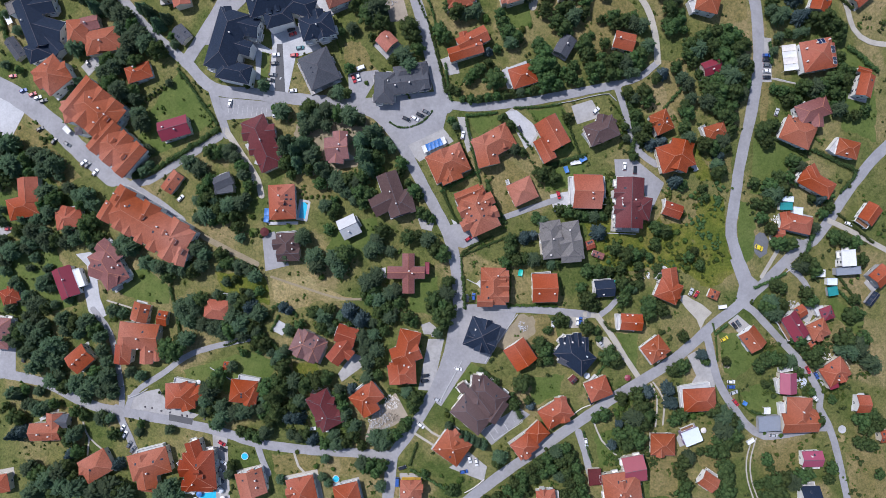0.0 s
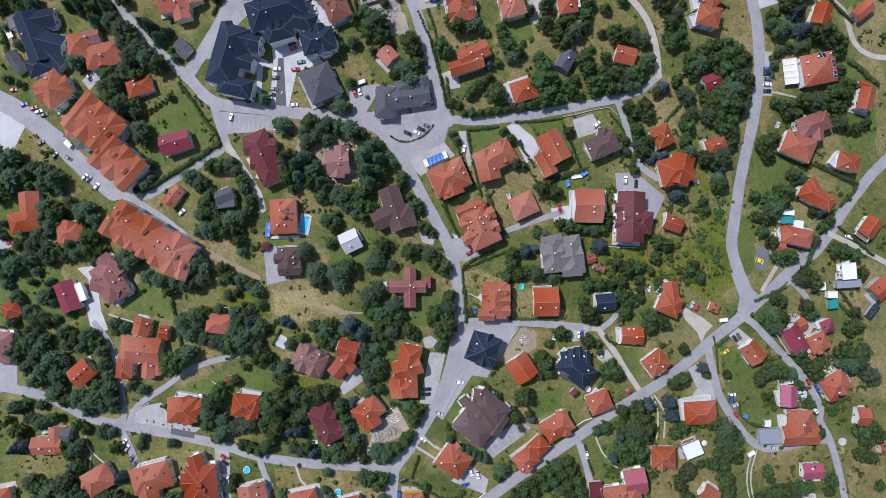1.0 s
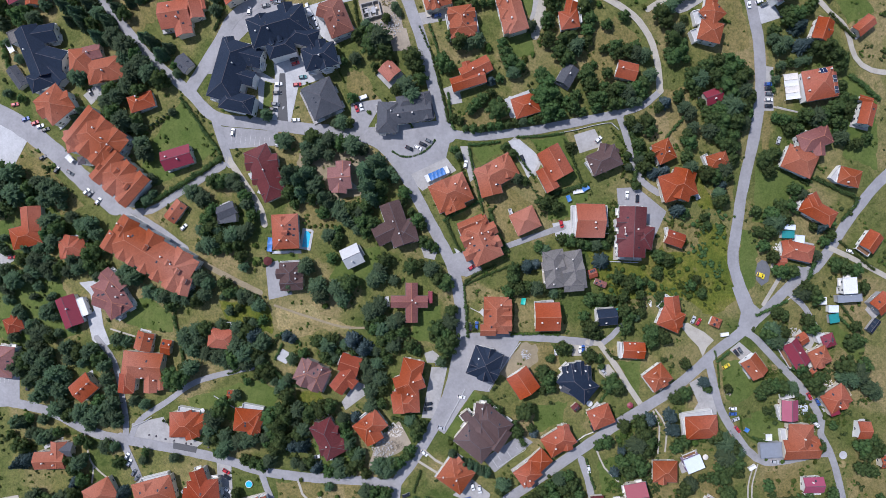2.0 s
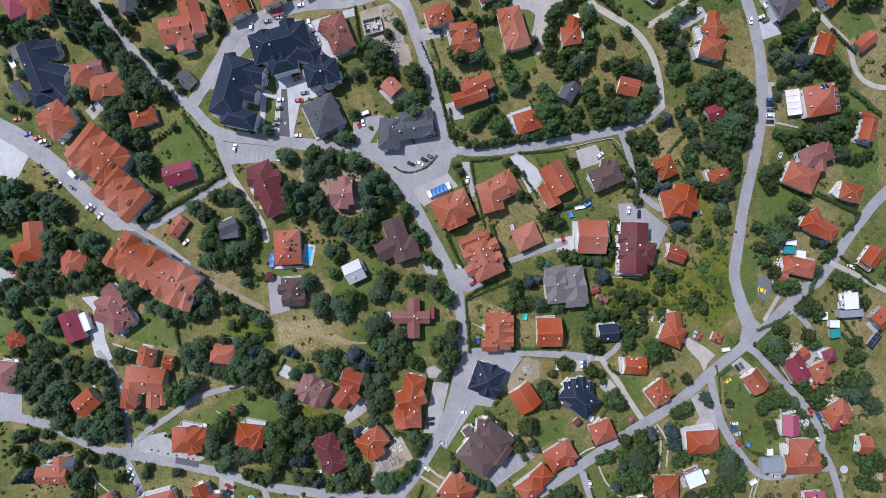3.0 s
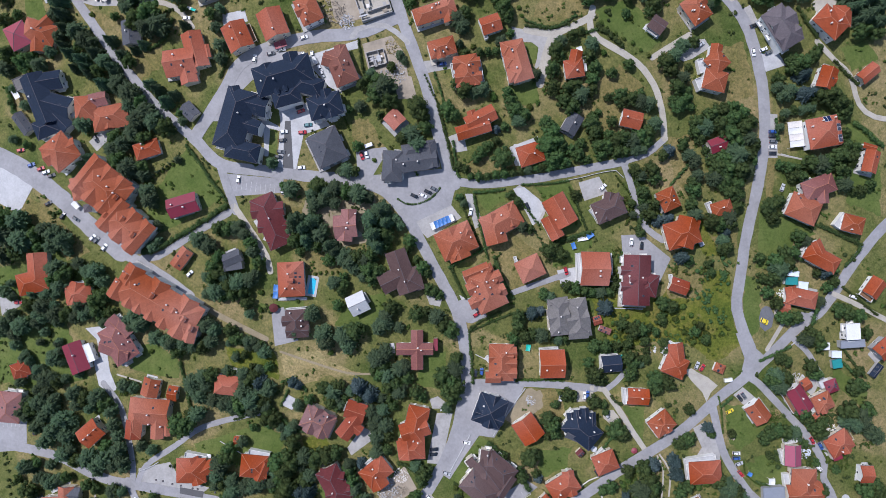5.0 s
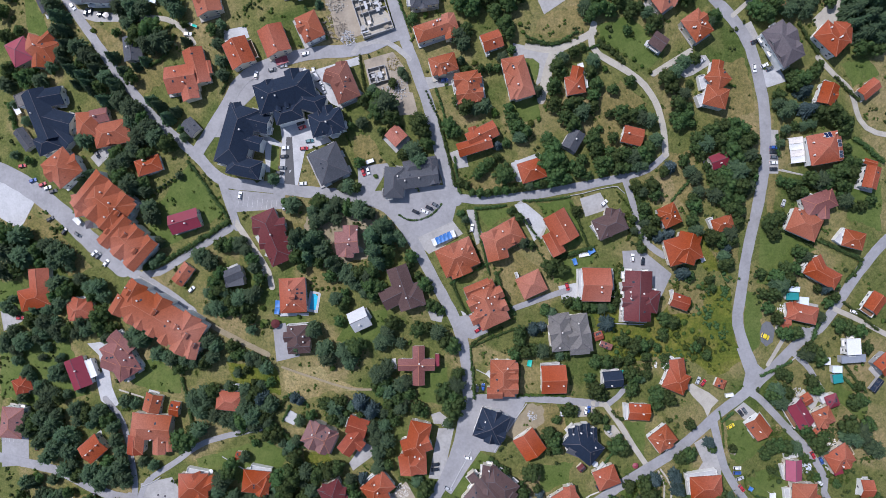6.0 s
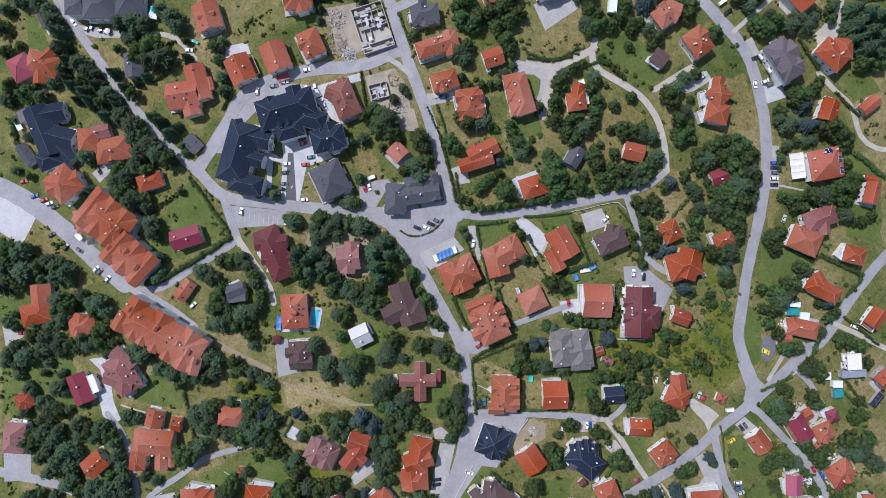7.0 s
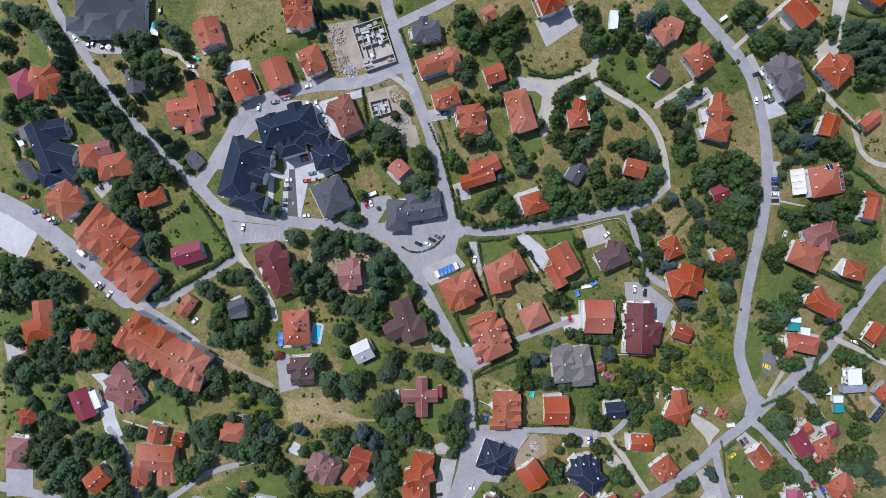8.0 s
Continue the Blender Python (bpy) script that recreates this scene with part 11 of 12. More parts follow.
tree("broad", 101.16, -31.12, 2.38, 0.97, True)
tree("broad", 106.70, -45.50, 2.27, 0.95, True)
tree("broad", 96.44, -41.98, 2.97, 1.13, True)
tree("broad", 106.36, -49.86, 3.05, 0.86, True)
tree("broad", 115.09, -26.90, 2.42, 0.94, True)
tree("pine", -49.80, -66.80, 2.93, 0.86, True)
tree("pine", -55.08, -74.22, 2.87, 0.96, True)
tree("pine", -56.48, -71.41, 2.64, 0.96, True)
tree("broad", -52.69, -70.75, 2.45, 0.95, True)
tree("broad", -47.31, -67.17, 2.35, 0.91, True)
tree("broad", -50.79, -74.41, 2.52, 0.94, True)
tree("broad", -45.88, -72.12, 2.51, 1.1, True)
tree("pine", -57.96, -68.92, 2.82, 1.12, True)
tree("broad", 125.30, 89.63, 2.97, 1.01, True)
tree("broad", 127.19, 81.81, 2.63, 1.02, True)
tree("broad", -93.31, -54.10, 2.74, 1.14, True)
tree("pine", -104.50, -43.65, 2.44, 0.86, True)
tree("broad", -102.34, -54.12, 2.18, 1.0, True)
tree("pine", -115.02, -41.90, 2.07, 1.01, True)
tree("broad", -106.45, -47.95, 2.53, 1.0, True)
tree("pine", -101.12, -40.77, 2.33, 1.13, True)
tree("broad", -97.46, -42.08, 2.2, 1.03, True)
tree("broad", -111.84, -47.47, 1.75, 0.88, True)
tree("pine", -97.41, -56.39, 1.73, 0.88, True)
tree("broad", 187.37, 10.64, 2.03, 1.03, True)
tree("broad", 185.28, -2.87, 2.41, 0.86)
tree("broad", 189.86, 3.15, 1.73, 0.97)
tree("broad", 188.16, 13.25, 2.47, 1.08, True)
tree("pine", 191.23, -94.05, 2.12, 0.99, True)
tree("broad", 202.51, -91.37, 2.23, 1.15, True)
tree("broad", 193.70, -96.52, 2.91, 0.99, True)
tree("broad", 190.51, -91.86, 2.54, 0.95, True)
tree("broad", 195.78, -85.46, 2.52, 0.88, True)
tree("pine", 203.94, -93.04, 2.72, 0.99, True)
tree("pine", -33.29, -70.73, 2.83, 0.98, True)
tree("pine", -21.67, -63.81, 2.6, 1.07, True)
tree("broad", -23.33, -69.98, 2.31, 1.03, True)
tree("broad", -29.45, -70.90, 2.65, 1.11, True)
tree("broad", -32.25, -86.84, 2.29, 0.99, True)
tree("broad", -31.55, -79.43, 2.95, 0.98, True)
bush(116.08, -23.17, 1.85)
bush(107.71, -25.81, 1.7)
bush(122.05, -28.66, 1.98)
bush(132.65, -30.99, 2.0)
bush(130.81, -27.09, 1.94)
bush(126.39, -28.25, 1.21)
bush(94.9, -43.88, 1.25)
bush(136.48, -39.31, 1.34)
bush(123.59, -30.21, 1.63)
bush(97.38, -43.59, 1.44)
bush(127.49, -35.51, 1.9)
bush(96.85, -27.34, 1.75)
bush(148.36, -36.57, 1.77)
bush(89.01, -30.86, 1.59)
bush(191.41, -144.88, 1.25)
bush(200.23, -134.5, 1.3)
bush(183.56, -141.93, 1.4)
bush(185.47, -131.43, 1.74)
bush(205.45, -147.09, 1.46)
bush(196.75, -138.64, 1.53)
bush(202.9, -149.39, 1.57)
bush(192.35, -142.19, 1.75)
bush(182.45, -134.61, 1.28)
bush(203.73, -132.24, 1.48)
bush(176.41, -129.89, 1.31)
bush(80.18, 124.66, 1.79)
bush(83.76, 122.1, 1.49)
bush(88.17, 119.2, 1.79)
bush(92.64, 116.93, 1.49)
bush(97.05, 114.6, 1.79)
bush(101.57, 111.17, 1.49)
bush(106.01, 108.26, 1.79)
tree("pine", -220.03, -56.73, 2.46, 0.88, True)
tree("pine", -229.19, -50.84, 3.39, 1.07, True)
tree("pine", -223.33, -60.90, 2.54, 0.95, True)
tree("pine", -212.42, -62.69, 3.36, 0.99, True)
tree("pine", -221.75, -57.43, 3.13, 1.05, True)
tree("pine", -231.95, -64.54, 3.23, 1.01)
tree("pine", -214.19, -49.20, 2.95, 0.91, True)
tree("pine", -226.88, -52.35, 2.92, 1.05, True)
tree("broad", -222.67, -108.14, 3.07, 0.9)
tree("broad", -233.31, -117.62, 2.64, 1.12)
tree("pine", -215.73, -119.29, 2.71, 1.15, True)
tree("pine", -220.71, -116.19, 3.17, 1.15, True)
tree("pine", -209.65, -46.82, 2.59, 0.99, True)
tree("pine", -209.90, -41.90, 2.29, 0.96, True)
tree("pine", -210.61, -43.11, 2.51, 1.02, True)
tree("pine", -208.21, -46.56, 2.59, 1.08, True)
tree("pine", -217.89, -36.69, 2.82, 0.92, True)
tree("pine", -220.74, -42.47, 2.36, 1.04)
tree("pine", -234.96, -43.86, 3.18, 0.95)
tree("pine", -230.01, -48.64, 2.24, 0.96)
tree("broad", -93.52, -85.76, 2.38, 0.87, True)
tree("broad", -96.19, -83.77, 2.69, 1.07, True)
tree("broad", -95.17, -81.22, 3.16, 0.95, True)
tree("pine", -79.67, -84.92, 3.06, 1.02)
tree("pine", -87.25, -86.45, 2.84, 1.01, True)
tree("pine", -85.49, -91.12, 2.46, 1.11, True)
tree("pine", -237.22, -17.98, 2.5, 1.07)
tree("pine", -240.40, -15.70, 2.92, 1.07)
tree("pine", -224.11, -15.58, 3.16, 1.13, True)
tree("pine", -242.80, -13.84, 2.6, 1.1)
tree("pine", -219.14, -8.49, 2.48, 0.89)
tree("pine", -237.70, -10.50, 2.38, 1.11)
tree("pine", -211.54, -16.76, 2.32, 1.11, True)
tree_belts()

# ---------- cars ----------
car("blue", -1.02, 104.25, 10)
car("white", -200.5, 147.36, -55)
car("black", -205.7, 137.04, -50)
car("grey", -192.75, 144.03, 70)
car("black", -190.14, 144.52, 70)
car("black", -184.37, 142.5, 20)
car("grey", -181.49, 141.79, 10)
car("black", -152.25, 160.24, 90)
car("white", -136.13, 130.27, 0)
car("white", -99.59, 108.31, 80)
car("grey", -90.79, 110.81, 10)
car("white", -85.05, 112.76, 10)
car("white", -73.28, 118.71, 15)
car("white", -73.12, 109.37, -55)
car("white", -68.93, 109.6, -80)
car("silver", -67.19, 106.08, -60, "van")
car("white", -65.15, 102.84, -60)
car("silver", -63.99, 99.9, -65)
car("black", -1.9, 104.26, 0)
car("white", 141.88, 152.0, 35, "van")
car("black", 145.26, 147.46, 35)
car("black", 160.25, 124.07, 20)
car("white", 160.4, 110.48, -82)
car("white", 165.76, 111.97, 25)
car("grey", 168.53, 110.54, 25)
car("silver", 132.52, 114.1, 35)
car("red", -232.24, 62.57, 10)
car("blue", -226.0, 54.45, 20)
car("red", -220.33, 52.24, 25)
car("white", -217.36, 50.36, 20)
car("black", -214.07, 48.49, 20)
car("black", -187.92, 67.83, -60)
car("white", -84.53, 70.06, 5)
car("black", -85.2, 65.62, 5)
car("grey", -86.21, 59.68, -5)
car("black", -87.46, 57.01, -10)
car("red", -75.33, 80.63, 20)
car("black", -76.2, 82.99, 20)
car("teal", -71.53, 73.51, 8)
car("red", -74.59, 69.69, 5)
car("white", -75.46, 51.29, 5)
car("red", -43.31, 57.06, -70)
car("white", -40.92, 57.94, -75)
car("white", -39.39, 62.66, 20, "van")
car("white", -109.29, 45.17, 80)
car("white", -85.32, 39.38, 85)
car("black", -15.76, 36.19, -25)
car("white", -11.3, 36.47, -25)
car("black", -8.61, 38.25, -25)
car("grey", -5.34, 39.72, -28)
car("white", -64.05, 95.21, -70)
car("white", 82.87, 40.65, 45)
car("blue", 172.14, 69.87, 0)
car("black", 172.23, 67.51, 0)
car("grey", 172.64, 64.84, 0)
car("white", 172.44, 61.88, 0)
car("black", 172.56, 58.62, 0)
car("silver", 178.48, 40.72, 70)
car("black", -216.13, 33.36, 30)
car("black", -207.98, 26.55, 55)
car("grey", -200.11, 24.71, -32)
car("white", -190.88, 14.55, 45)
car("grey", -188.63, 13.33, 45)
car("white", -184.19, 9.35, 52)
car("blue", -241.97, -15.2, 60)
car("red", -235.24, -21.06, 5)
car("white", -136.56, -4.81, 45)
car("white", -97.76, 4.76, -80)
car("white", 13.67, 27.77, 80)
car("black", 43.39, 30.67, -65)
car("white", 98.32, 11.94, 85)
car("black", 103.78, 10.11, 87)
car("red", 63.97, -3.26, -75)
car("red", 16.98, -26.09, 35)
car("white", 220.15, -17.48, -20)
car("yellow", 171.11, -30.05, -25)
car("black", -225.67, -92.04, 85)
car("teal", -143.14, -115.8, 85)
car("white", -168.68, -128.38, 60)
car("white", -167.38, -131.68, 60)
car("grey", -164.8, -137.07, 60)
car("grey", -162.88, -139.74, 55)
car("red", -114.06, -135.52, -30)
car("black", -113.43, -138.52, -30)
car("white", -113.38, -145.42, -35)
car("silver", -113.96, -149.63, -35)
car("black", -114.53, -155.02, -40)
car("white", -114.79, -159.81, -40)
car("black", -5.61, -98.53, 5)
car("black", -5.9, -101.23, 5)
car("silver", 0.99, -111.4, -20)
car("white", -7.94, -124.93, -40)
car("white", -65.84, -127.12, 5)
car("white", -56.81, -127.94, 0)
car("blue", -20.44, -154.63, 88, "van")
car("black", -17.77, -147.44, 20)
car("white", -0.28, -76.95, 0)
car("white", 17.83, -142.85, -75)
car("white", 21.42, -144.34, -80)
car("blue", 14.85, -149.44, 10)
car("white", 79.61, -133.94, -80)
car("black", 81.86, -111.95, -60)
car("white", 102.84, -73.78, -10)
car("silver", 86.98, -81.28, -50)
car("black", 16.64, -57.47, 85)
car("blue", 19.61, -56.87, 85)
car("white", 61.72, -70.81, 85)
car("red", 63.79, -68.71, 85)
car("white", 74.57, -69.9, 80)
car("blue", 76.06, -69.3, 85)
car("white", 11.7, -94.87, -10)
car("silver", 134.87, -53.98, 65)
car("red", 137.63, -55.18, 55)
car("white", 152.11, -61.8, 8, "van")
car("black", 158.78, -72.07, -52)
car("grey", 160.91, -70.87, -55)
car("yellow", 153.4, -79.0, 30)
car("yellow", 170.98, -30.84, -25)
car("white", 157.54, -102.06, 0)
car("blue", 157.59, -104.8, 0)
car("silver", 159.19, -107.85, 20)
car("red", 160.22, -113.34, -50)
car("blue", 204.75, -99.15, -60)
car("red", 199.91, -96.03, -60)
car("silver", 181.44, -131.32, -5)
car("white", 168.65, -133.87, 30, "van")
car("white", 204.1, -111.11, -45)
car("black", -15.48, -95.58, -30)

# ---------- small things ----------
def pool(x, y, length, width, turn, label):
    p = new("swimming_pool")
    p.matrix_basis = pose(x, y, ground(x, y) + 0.1, 0, 0, turn)
    tagged(p, label, "swimming pool")
    l, w, k = length / 2, width / 2, 1.3
    v, f = [], []
    for b in ((-l - k, l + k, -w - k, -w, -0.6, 0.22), (-l - k, l + k, w, w + k, -0.6, 0.22), (-l - k, -l, -w, w, -0.6, 0.22), (l, l + k, -w, w, -0.6, 0.22)):
        box(v, f, *b)
    part("deck", mesh_of("deck", v, f), "paving", p, "white paved pool surround")
    v, f = [], []
    box(v, f, -l, l, -w, w, -0.6, 0.1)
    part("water", mesh_of("water", v, f), "pool", p, "clear turquoise water")


def round_pool(x, y, r):
    p = new("paddling_pool")
    p.matrix_basis = pose(x, y, ground(x, y))
    tagged(p, "round above-ground pool with light blue water on the lawn", "paddling pool")
    for nm, mat, r0, r1, h in (("rim", "frame", r, r, 0.9), ("water", "pool", r * 0.9, r * 0.9, 0.93)):
        bm = bmesh.new()
        bmesh.ops.create_cone(bm, cap_ends=True, segments=28, radius1=r0, radius2=r1, depth=h, matrix=pose(0, 0, h / 2))
        part(nm, bm, mat, p)


def parasol(x, y, r, mat, word):
    p = new("parasol")
    p.matrix_basis = pose(x, y, ground(x, y))
    tagged(p, word + " open parasol standing in a garden", "parasol", group="parasols")
    bm = bmesh.new()
    bmesh.ops.create_cone(bm, cap_ends=True, segments=8, radius1=r, radius2=0.06, depth=r * 0.35, matrix=pose(0, 0, 2.3 + r * 0.17))
    part("canopy", bm, mat, p)
    bm = bmesh.new()
    bmesh.ops.create_cone(bm, cap_ends=True, segments=8, radius1=0.04, radius2=0.04, depth=2.4, matrix=pose(0, 0, 1.2))
    part("pole", bm, "wood", p)


def canopy(x, y, length, width, turn, mats, label, high=2.6):
    """An awning of several sagging cloths on posts."""
    c = new("awning")
    c.matrix_basis = pose(x, y, ground(x, y), 0, 0, turn)
    tagged(c, label, "awning")
    n = len(mats)
    for i, mat in enumerate(mats):
        x0, x1 = -length / 2 + i * length / n + 0.06, -length / 2 + (i + 1) * length / n - 0.06
        verts, faces = [], []
        for a in range(5):
            for b in range(5):
                u, w = a / 4, b / 4
                verts.append((x0 + (x1 - x0) * u, (w - 0.5) * width, high + 0.1 * (i % 2) - 0.35 * math.sin(u * math.pi) * math.sin(w * math.pi)))
        faces = [(a * 5 + b, a * 5 + b + 5, a * 5 + b + 6, a * 5 + b + 1) for a in range(4) for b in range(4)]
        top = len(verts)
        verts += [(p, q, r - 0.04) for p, q, r in verts]
        faces += [tuple(top + k for k in reversed(g)) for g in faces]
        part("cloth", mesh_of("cloth", verts, faces), mat, c)
    for sx in (-1, 1):
        for sy in (-1, 1):
            v, f = [], []
            box(v, f, sx * (length / 2 - 0.1) - 0.06, sx * (length / 2 - 0.1) + 0.06, sy * (width / 2 - 0.1) - 0.06, sy * (width / 2 - 0.1) + 0.06, -1, high)
            part("post", mesh_of("post", v, f), "frame", c)


def garden_wall(pts, mat="paving", high=1.0, width=0.35):
    verts, faces = [], []
    line = smooth_line(pts, 3.0)
    for a, b in zip(line, line[1:]):
        d = (b - a).normalized()
        s = Vector((-d.y, d.x)) * width / 2
        i = len(verts)
        for p in (a, b):
            z = ground(p.x, p.y)
            for q, k in ((p + s, -0.4), (p - s, -0.4), (p - s, high), (p + s, high)):
                verts.append((q.x, q.y, z + k))
        faces += [(i + k, i + (k + 1) % 4, i + 4 + (k + 1) % 4, i + 4 + k) for k in range(4)] + [(i + 3, i + 2, i + 1, i), (i + 4, i + 5, i + 6, i + 7)]
    w = part("garden_wall", mesh_of("garden_wall", verts, faces), mat, None)
    tagged(w, "low pale garden wall along the plot edge", "wall", kind="structure")


def parking_lines(x, y, turn, n, gap, length):
    p = new("parking_markings")
    p.matrix_basis = pose(x, y, 0, 0, 0, turn)
    tagged(p, "white painted bay lines of a small car park", "road marking", kind="structure")
    for i in range(n):
        v, f = [], []
        for k in range(4):
            y0, y1 = -length / 2 + k * length / 4, -length / 2 + (k + 1) * length / 4
            w = p.matrix_basis @ Vector((i * gap, (y0 + y1) / 2, 0))
            box(v, f, i * gap - 0.05, i * gap + 0.05, y0, y1, ground(w.x, w.y) - 0.1, ground(w.x, w.y) + 0.16)
        part("bay_line", mesh_of("bay_line", v, f), "paint_line", p)


def pad(name, x, y, r, mat, label, high=0.3):
    p = new(name)
    p.location = (x, y, ground(x, y))
    tagged(p, label, name.replace("_", " "))
    bm = bmesh.new()
    bmesh.ops.create_cone(bm, cap_ends=True, segments=24, radius1=r * 1.02, radius2=r * 0.94, depth=high + 0.5, matrix=pose(0, 0, high / 2 - 0.25))
    part("slab", bm, mat, p)


def heap(x, y, r, mat, label, seed, n=60):
    """A pile of loose pieces."""
    rng = random.Random(seed)
    verts, faces = [], []
    for _ in range(n):
        a, d = rng.uniform(0, 6.28), r * math.sqrt(rng.random())
        m = Matrix.LocRotScale((x + d * math.cos(a), y + d * math.sin(a), ground(x, y) + 0.15 + (1 - d / r) * r * 0.3 * rng.random()), Euler((rng.uniform(-0.6, 0.6), rng.uniform(-0.6, 0.6), rng.uniform(0, 6.28))), None)
        box(verts, faces, -rng.uniform(0.2, 0.8), rng.uniform(0.2, 0.8), -0.12, rng.uniform(0.08, 0.3), -0.15, 0.15, m)
    h = part("rubble_heap", mesh_of("rubble_heap", verts, faces), mat, None)
    tagged(h, label, "heap", kind="stuff")


def building_shell(x, y, length, width, turn, rows, cols, high, label):
    """An unfinished building: slab, outer walls and a maze of inner walls in raw concrete."""
    s = new("building_shell")
    s.matrix_basis = pose(x, y, ground(x, y), 0, 0, turn)
    tagged(s, label, "construction site")
    l, w = length / 2, width / 2
    rng = random.Random(int(length * 10))
    v, f = [], []
    box(v, f, -l, l, -w, w, -3, 0.3)
    part("slab", mesh_of("slab", v, f), "gravel", s)
    spans = [(-l, l, -w, -w + 0.35), (-l, l, w - 0.35, w), (-l, -l + 0.35, -w + 0.35, w - 0.35), (l - 0.35, l, -w + 0.35, w - 0.35)]
    for i in range(1, cols):
        cx = -l + i * length / cols
        y0, y1 = sorted((rng.uniform(-w, w), rng.choice((-w, w)) * 0.95))
        spans.append((cx - 0.15, cx + 0.15, y0, y1))
    for j in range(1, rows):
        cy = -w + j * width / rows
        x0 = rng.uniform(-l, 0)
        spans.append((x0, x0 + rng.uniform(0.25, 0.6) * length * 0.9, cy - 0.15, cy + 0.15))
    for k in range(rows * cols * 2 // 3):
        # loose slabs, shuttering and boards left lying on the walls
        cx, cy, a, b = rng.uniform(-l + 1.6, l - 1.6), rng.uniform(-w + 1.2, w - 1.2), rng.uniform(0.6, 2.2), rng.uniform(0.25, 1.2)
        v, f = [], []
        box(v, f, -a, a, -b, b, 0, 0.22)
        part("board" if b < 0.6 else "deck_panel", mesh_of("deck_panel", v, f), rng.choice(("paving", "paving", "concrete", "chimney", "sand")), s, m=pose(cx, cy, high * rng.uniform(0.55, 1.0), rng.uniform(-3, 3), rng.uniform(-3, 3), rng.choice((0, 90)) + rng.gauss(0, 8)))
    for x0, x1, y0, y1 in spans:
        v, f = [], []
        box(v, f, max(x0, -l), min(x1, l), y0, y1, 0.3, high * rng.uniform(0.85, 1.0))
        part("concrete_wall", mesh_of("concrete_wall", v, f), "concrete", s)


def weeds(count, seed):
    """Tufts, weeds and low shrubs over the unpaved ground."""
    rng = random.Random(seed)
    verts, faces = [], []
    made = 0
    while made < count:
        x, y = rng.uniform(-262, 262), rng.uniform(-168, 195)
        if noise.noise(Vector((x * 0.03, y * 0.03, 3))) < rng.uniform(-0.5, 0.6) or blocked(x, y):
            continue
        made += 1
        z = ground(x, y)
        r = rng.uniform(0.25, 0.6) * (2.0 if rng.random() < 0.12 else 1)
        for k in range(6 if r < 0.6 else 14):
            a = rng.uniform(0, 6.28)
            p = Vector((x + math.cos(a) * r * rng.random(), y + math.sin(a) * r * rng.random(), z + r * rng.uniform(0.1, 0.8)))
            n = Vector((rng.gauss(0, 0.7), rng.gauss(0, 0.7), 1)).normalized()
            t = n.orthogonal().normalized()
            t.rotate(Matrix.Rotation(rng.uniform(0, 6.28), 3, n))
            b = n.cross(t)
            s = r * rng.uniform(0.35, 0.6)
            i = len(verts)
            verts += [tuple(p - t * s), tuple(p - b * s * 0.6), tuple(p + t * s), tuple(p + b * s * 0.6)]
            faces.append((i, i + 1, i + 2, i + 3))
    w = part("weeds", mesh_of("weeds", verts, faces), "bush", None)
    tagged(w, "scattered tufts, weeds and low shrubs on the grass", "weeds", kind="stuff")


def shrubs(count, seed, mat, low, high, plot=None):
    """Low garden shrubs, fruit bushes and young plants, too many to count."""
    rng = random.Random(seed)
    verts, faces = [], []
    made = 0
    while made < count:
        x0, x1, y0, y1 = plot or (-262, 262, -168, 195)
        x, y = rng.uniform(x0, x1), rng.uniform(y0, y1)
        if noise.noise(Vector((x * 0.06, y * 0.06, seed))) < rng.uniform(-0.1, 0.5) or blocked(x, y):
            continue
        made += 1
        r = rng.uniform(low, high) * (1.5 if rng.random() < 0.2 else 1)
        lobes = [((x + rng.gauss(0, 0.75) * r, y + rng.gauss(0, 0.75) * r, ground(x, y) + r * 0.4), (r * rng.uniform(0.4, 0.8),) * 3) for _ in range(rng.randint(2, 5))]
        v, f = leaf_cloud(rng, lobes, 30, 0.26)
        i = len(verts)
        verts += v
        faces += [tuple(i + k for k in g) for g in f]
        core_blobs(verts, faces, lobes, rng, 0.85, 1)
    s = part("shrubs", mesh_of("shrubs", verts, faces), mat, None)
    tagged(s, "scattered low green shrubs in gardens and on rough ground", "shrubs", kind="stuff")


pool(-70.37, -11.32, 8.5, 3.4, 80, "long turquoise swimming pool with white paved edge beside the house")
pool(-120.43, -164.28, 10.5, 5.0, 10, "blue swimming pool of the hotel with white paved edge")
round_pool(-101.74, -142.17, 1.9)
round_pool(-52.94, -153.6, 1.8)
for px, py in ((-129.13, -160.93), (-127.85, -165.09), (-114.43, -160.06), (-113.16, -164.23)):
    parasol(px, py, 1.5, "white", "white")
for px, py in ((-116.91, -155.91), (-125.74, -162.06)):
    parasol(px, py, 1.6, "tarp", "blue")
parasol(101.10, -99.30, 1.7, "rose", "pink")
parasol(79.49, -98.24, 1.7, "white", "white")
parasol(142.21, -127.64, 1.6, "chimney", "cream")
parasol(-126.45, -102.7, 1.3, "white", "white")
parasol(-180.6, 141.37, 1.6, "chimney", "cream")
canopy(-1.24, 22.51, 13, 3.8, 24, ["white", "tarp", "tarp", "tarp", "tarp", "white"], "row of blue and white awnings in front of the house")
canopy(183.42, 68.24, 13.5, 7.5, 97, ["white", "chimney", "white", "chimney"], "cream cloth awning over the house terrace", 3.0)
canopy(-233.82, 93.5, 7.0, 3.0, -62, ["white"], "white cloth awning beside the house")
canopy(-89.47, -14.15, 7.5, 2.6, 85, ["tarp", "tarp"], "blue awning along the house wall", 2.4)
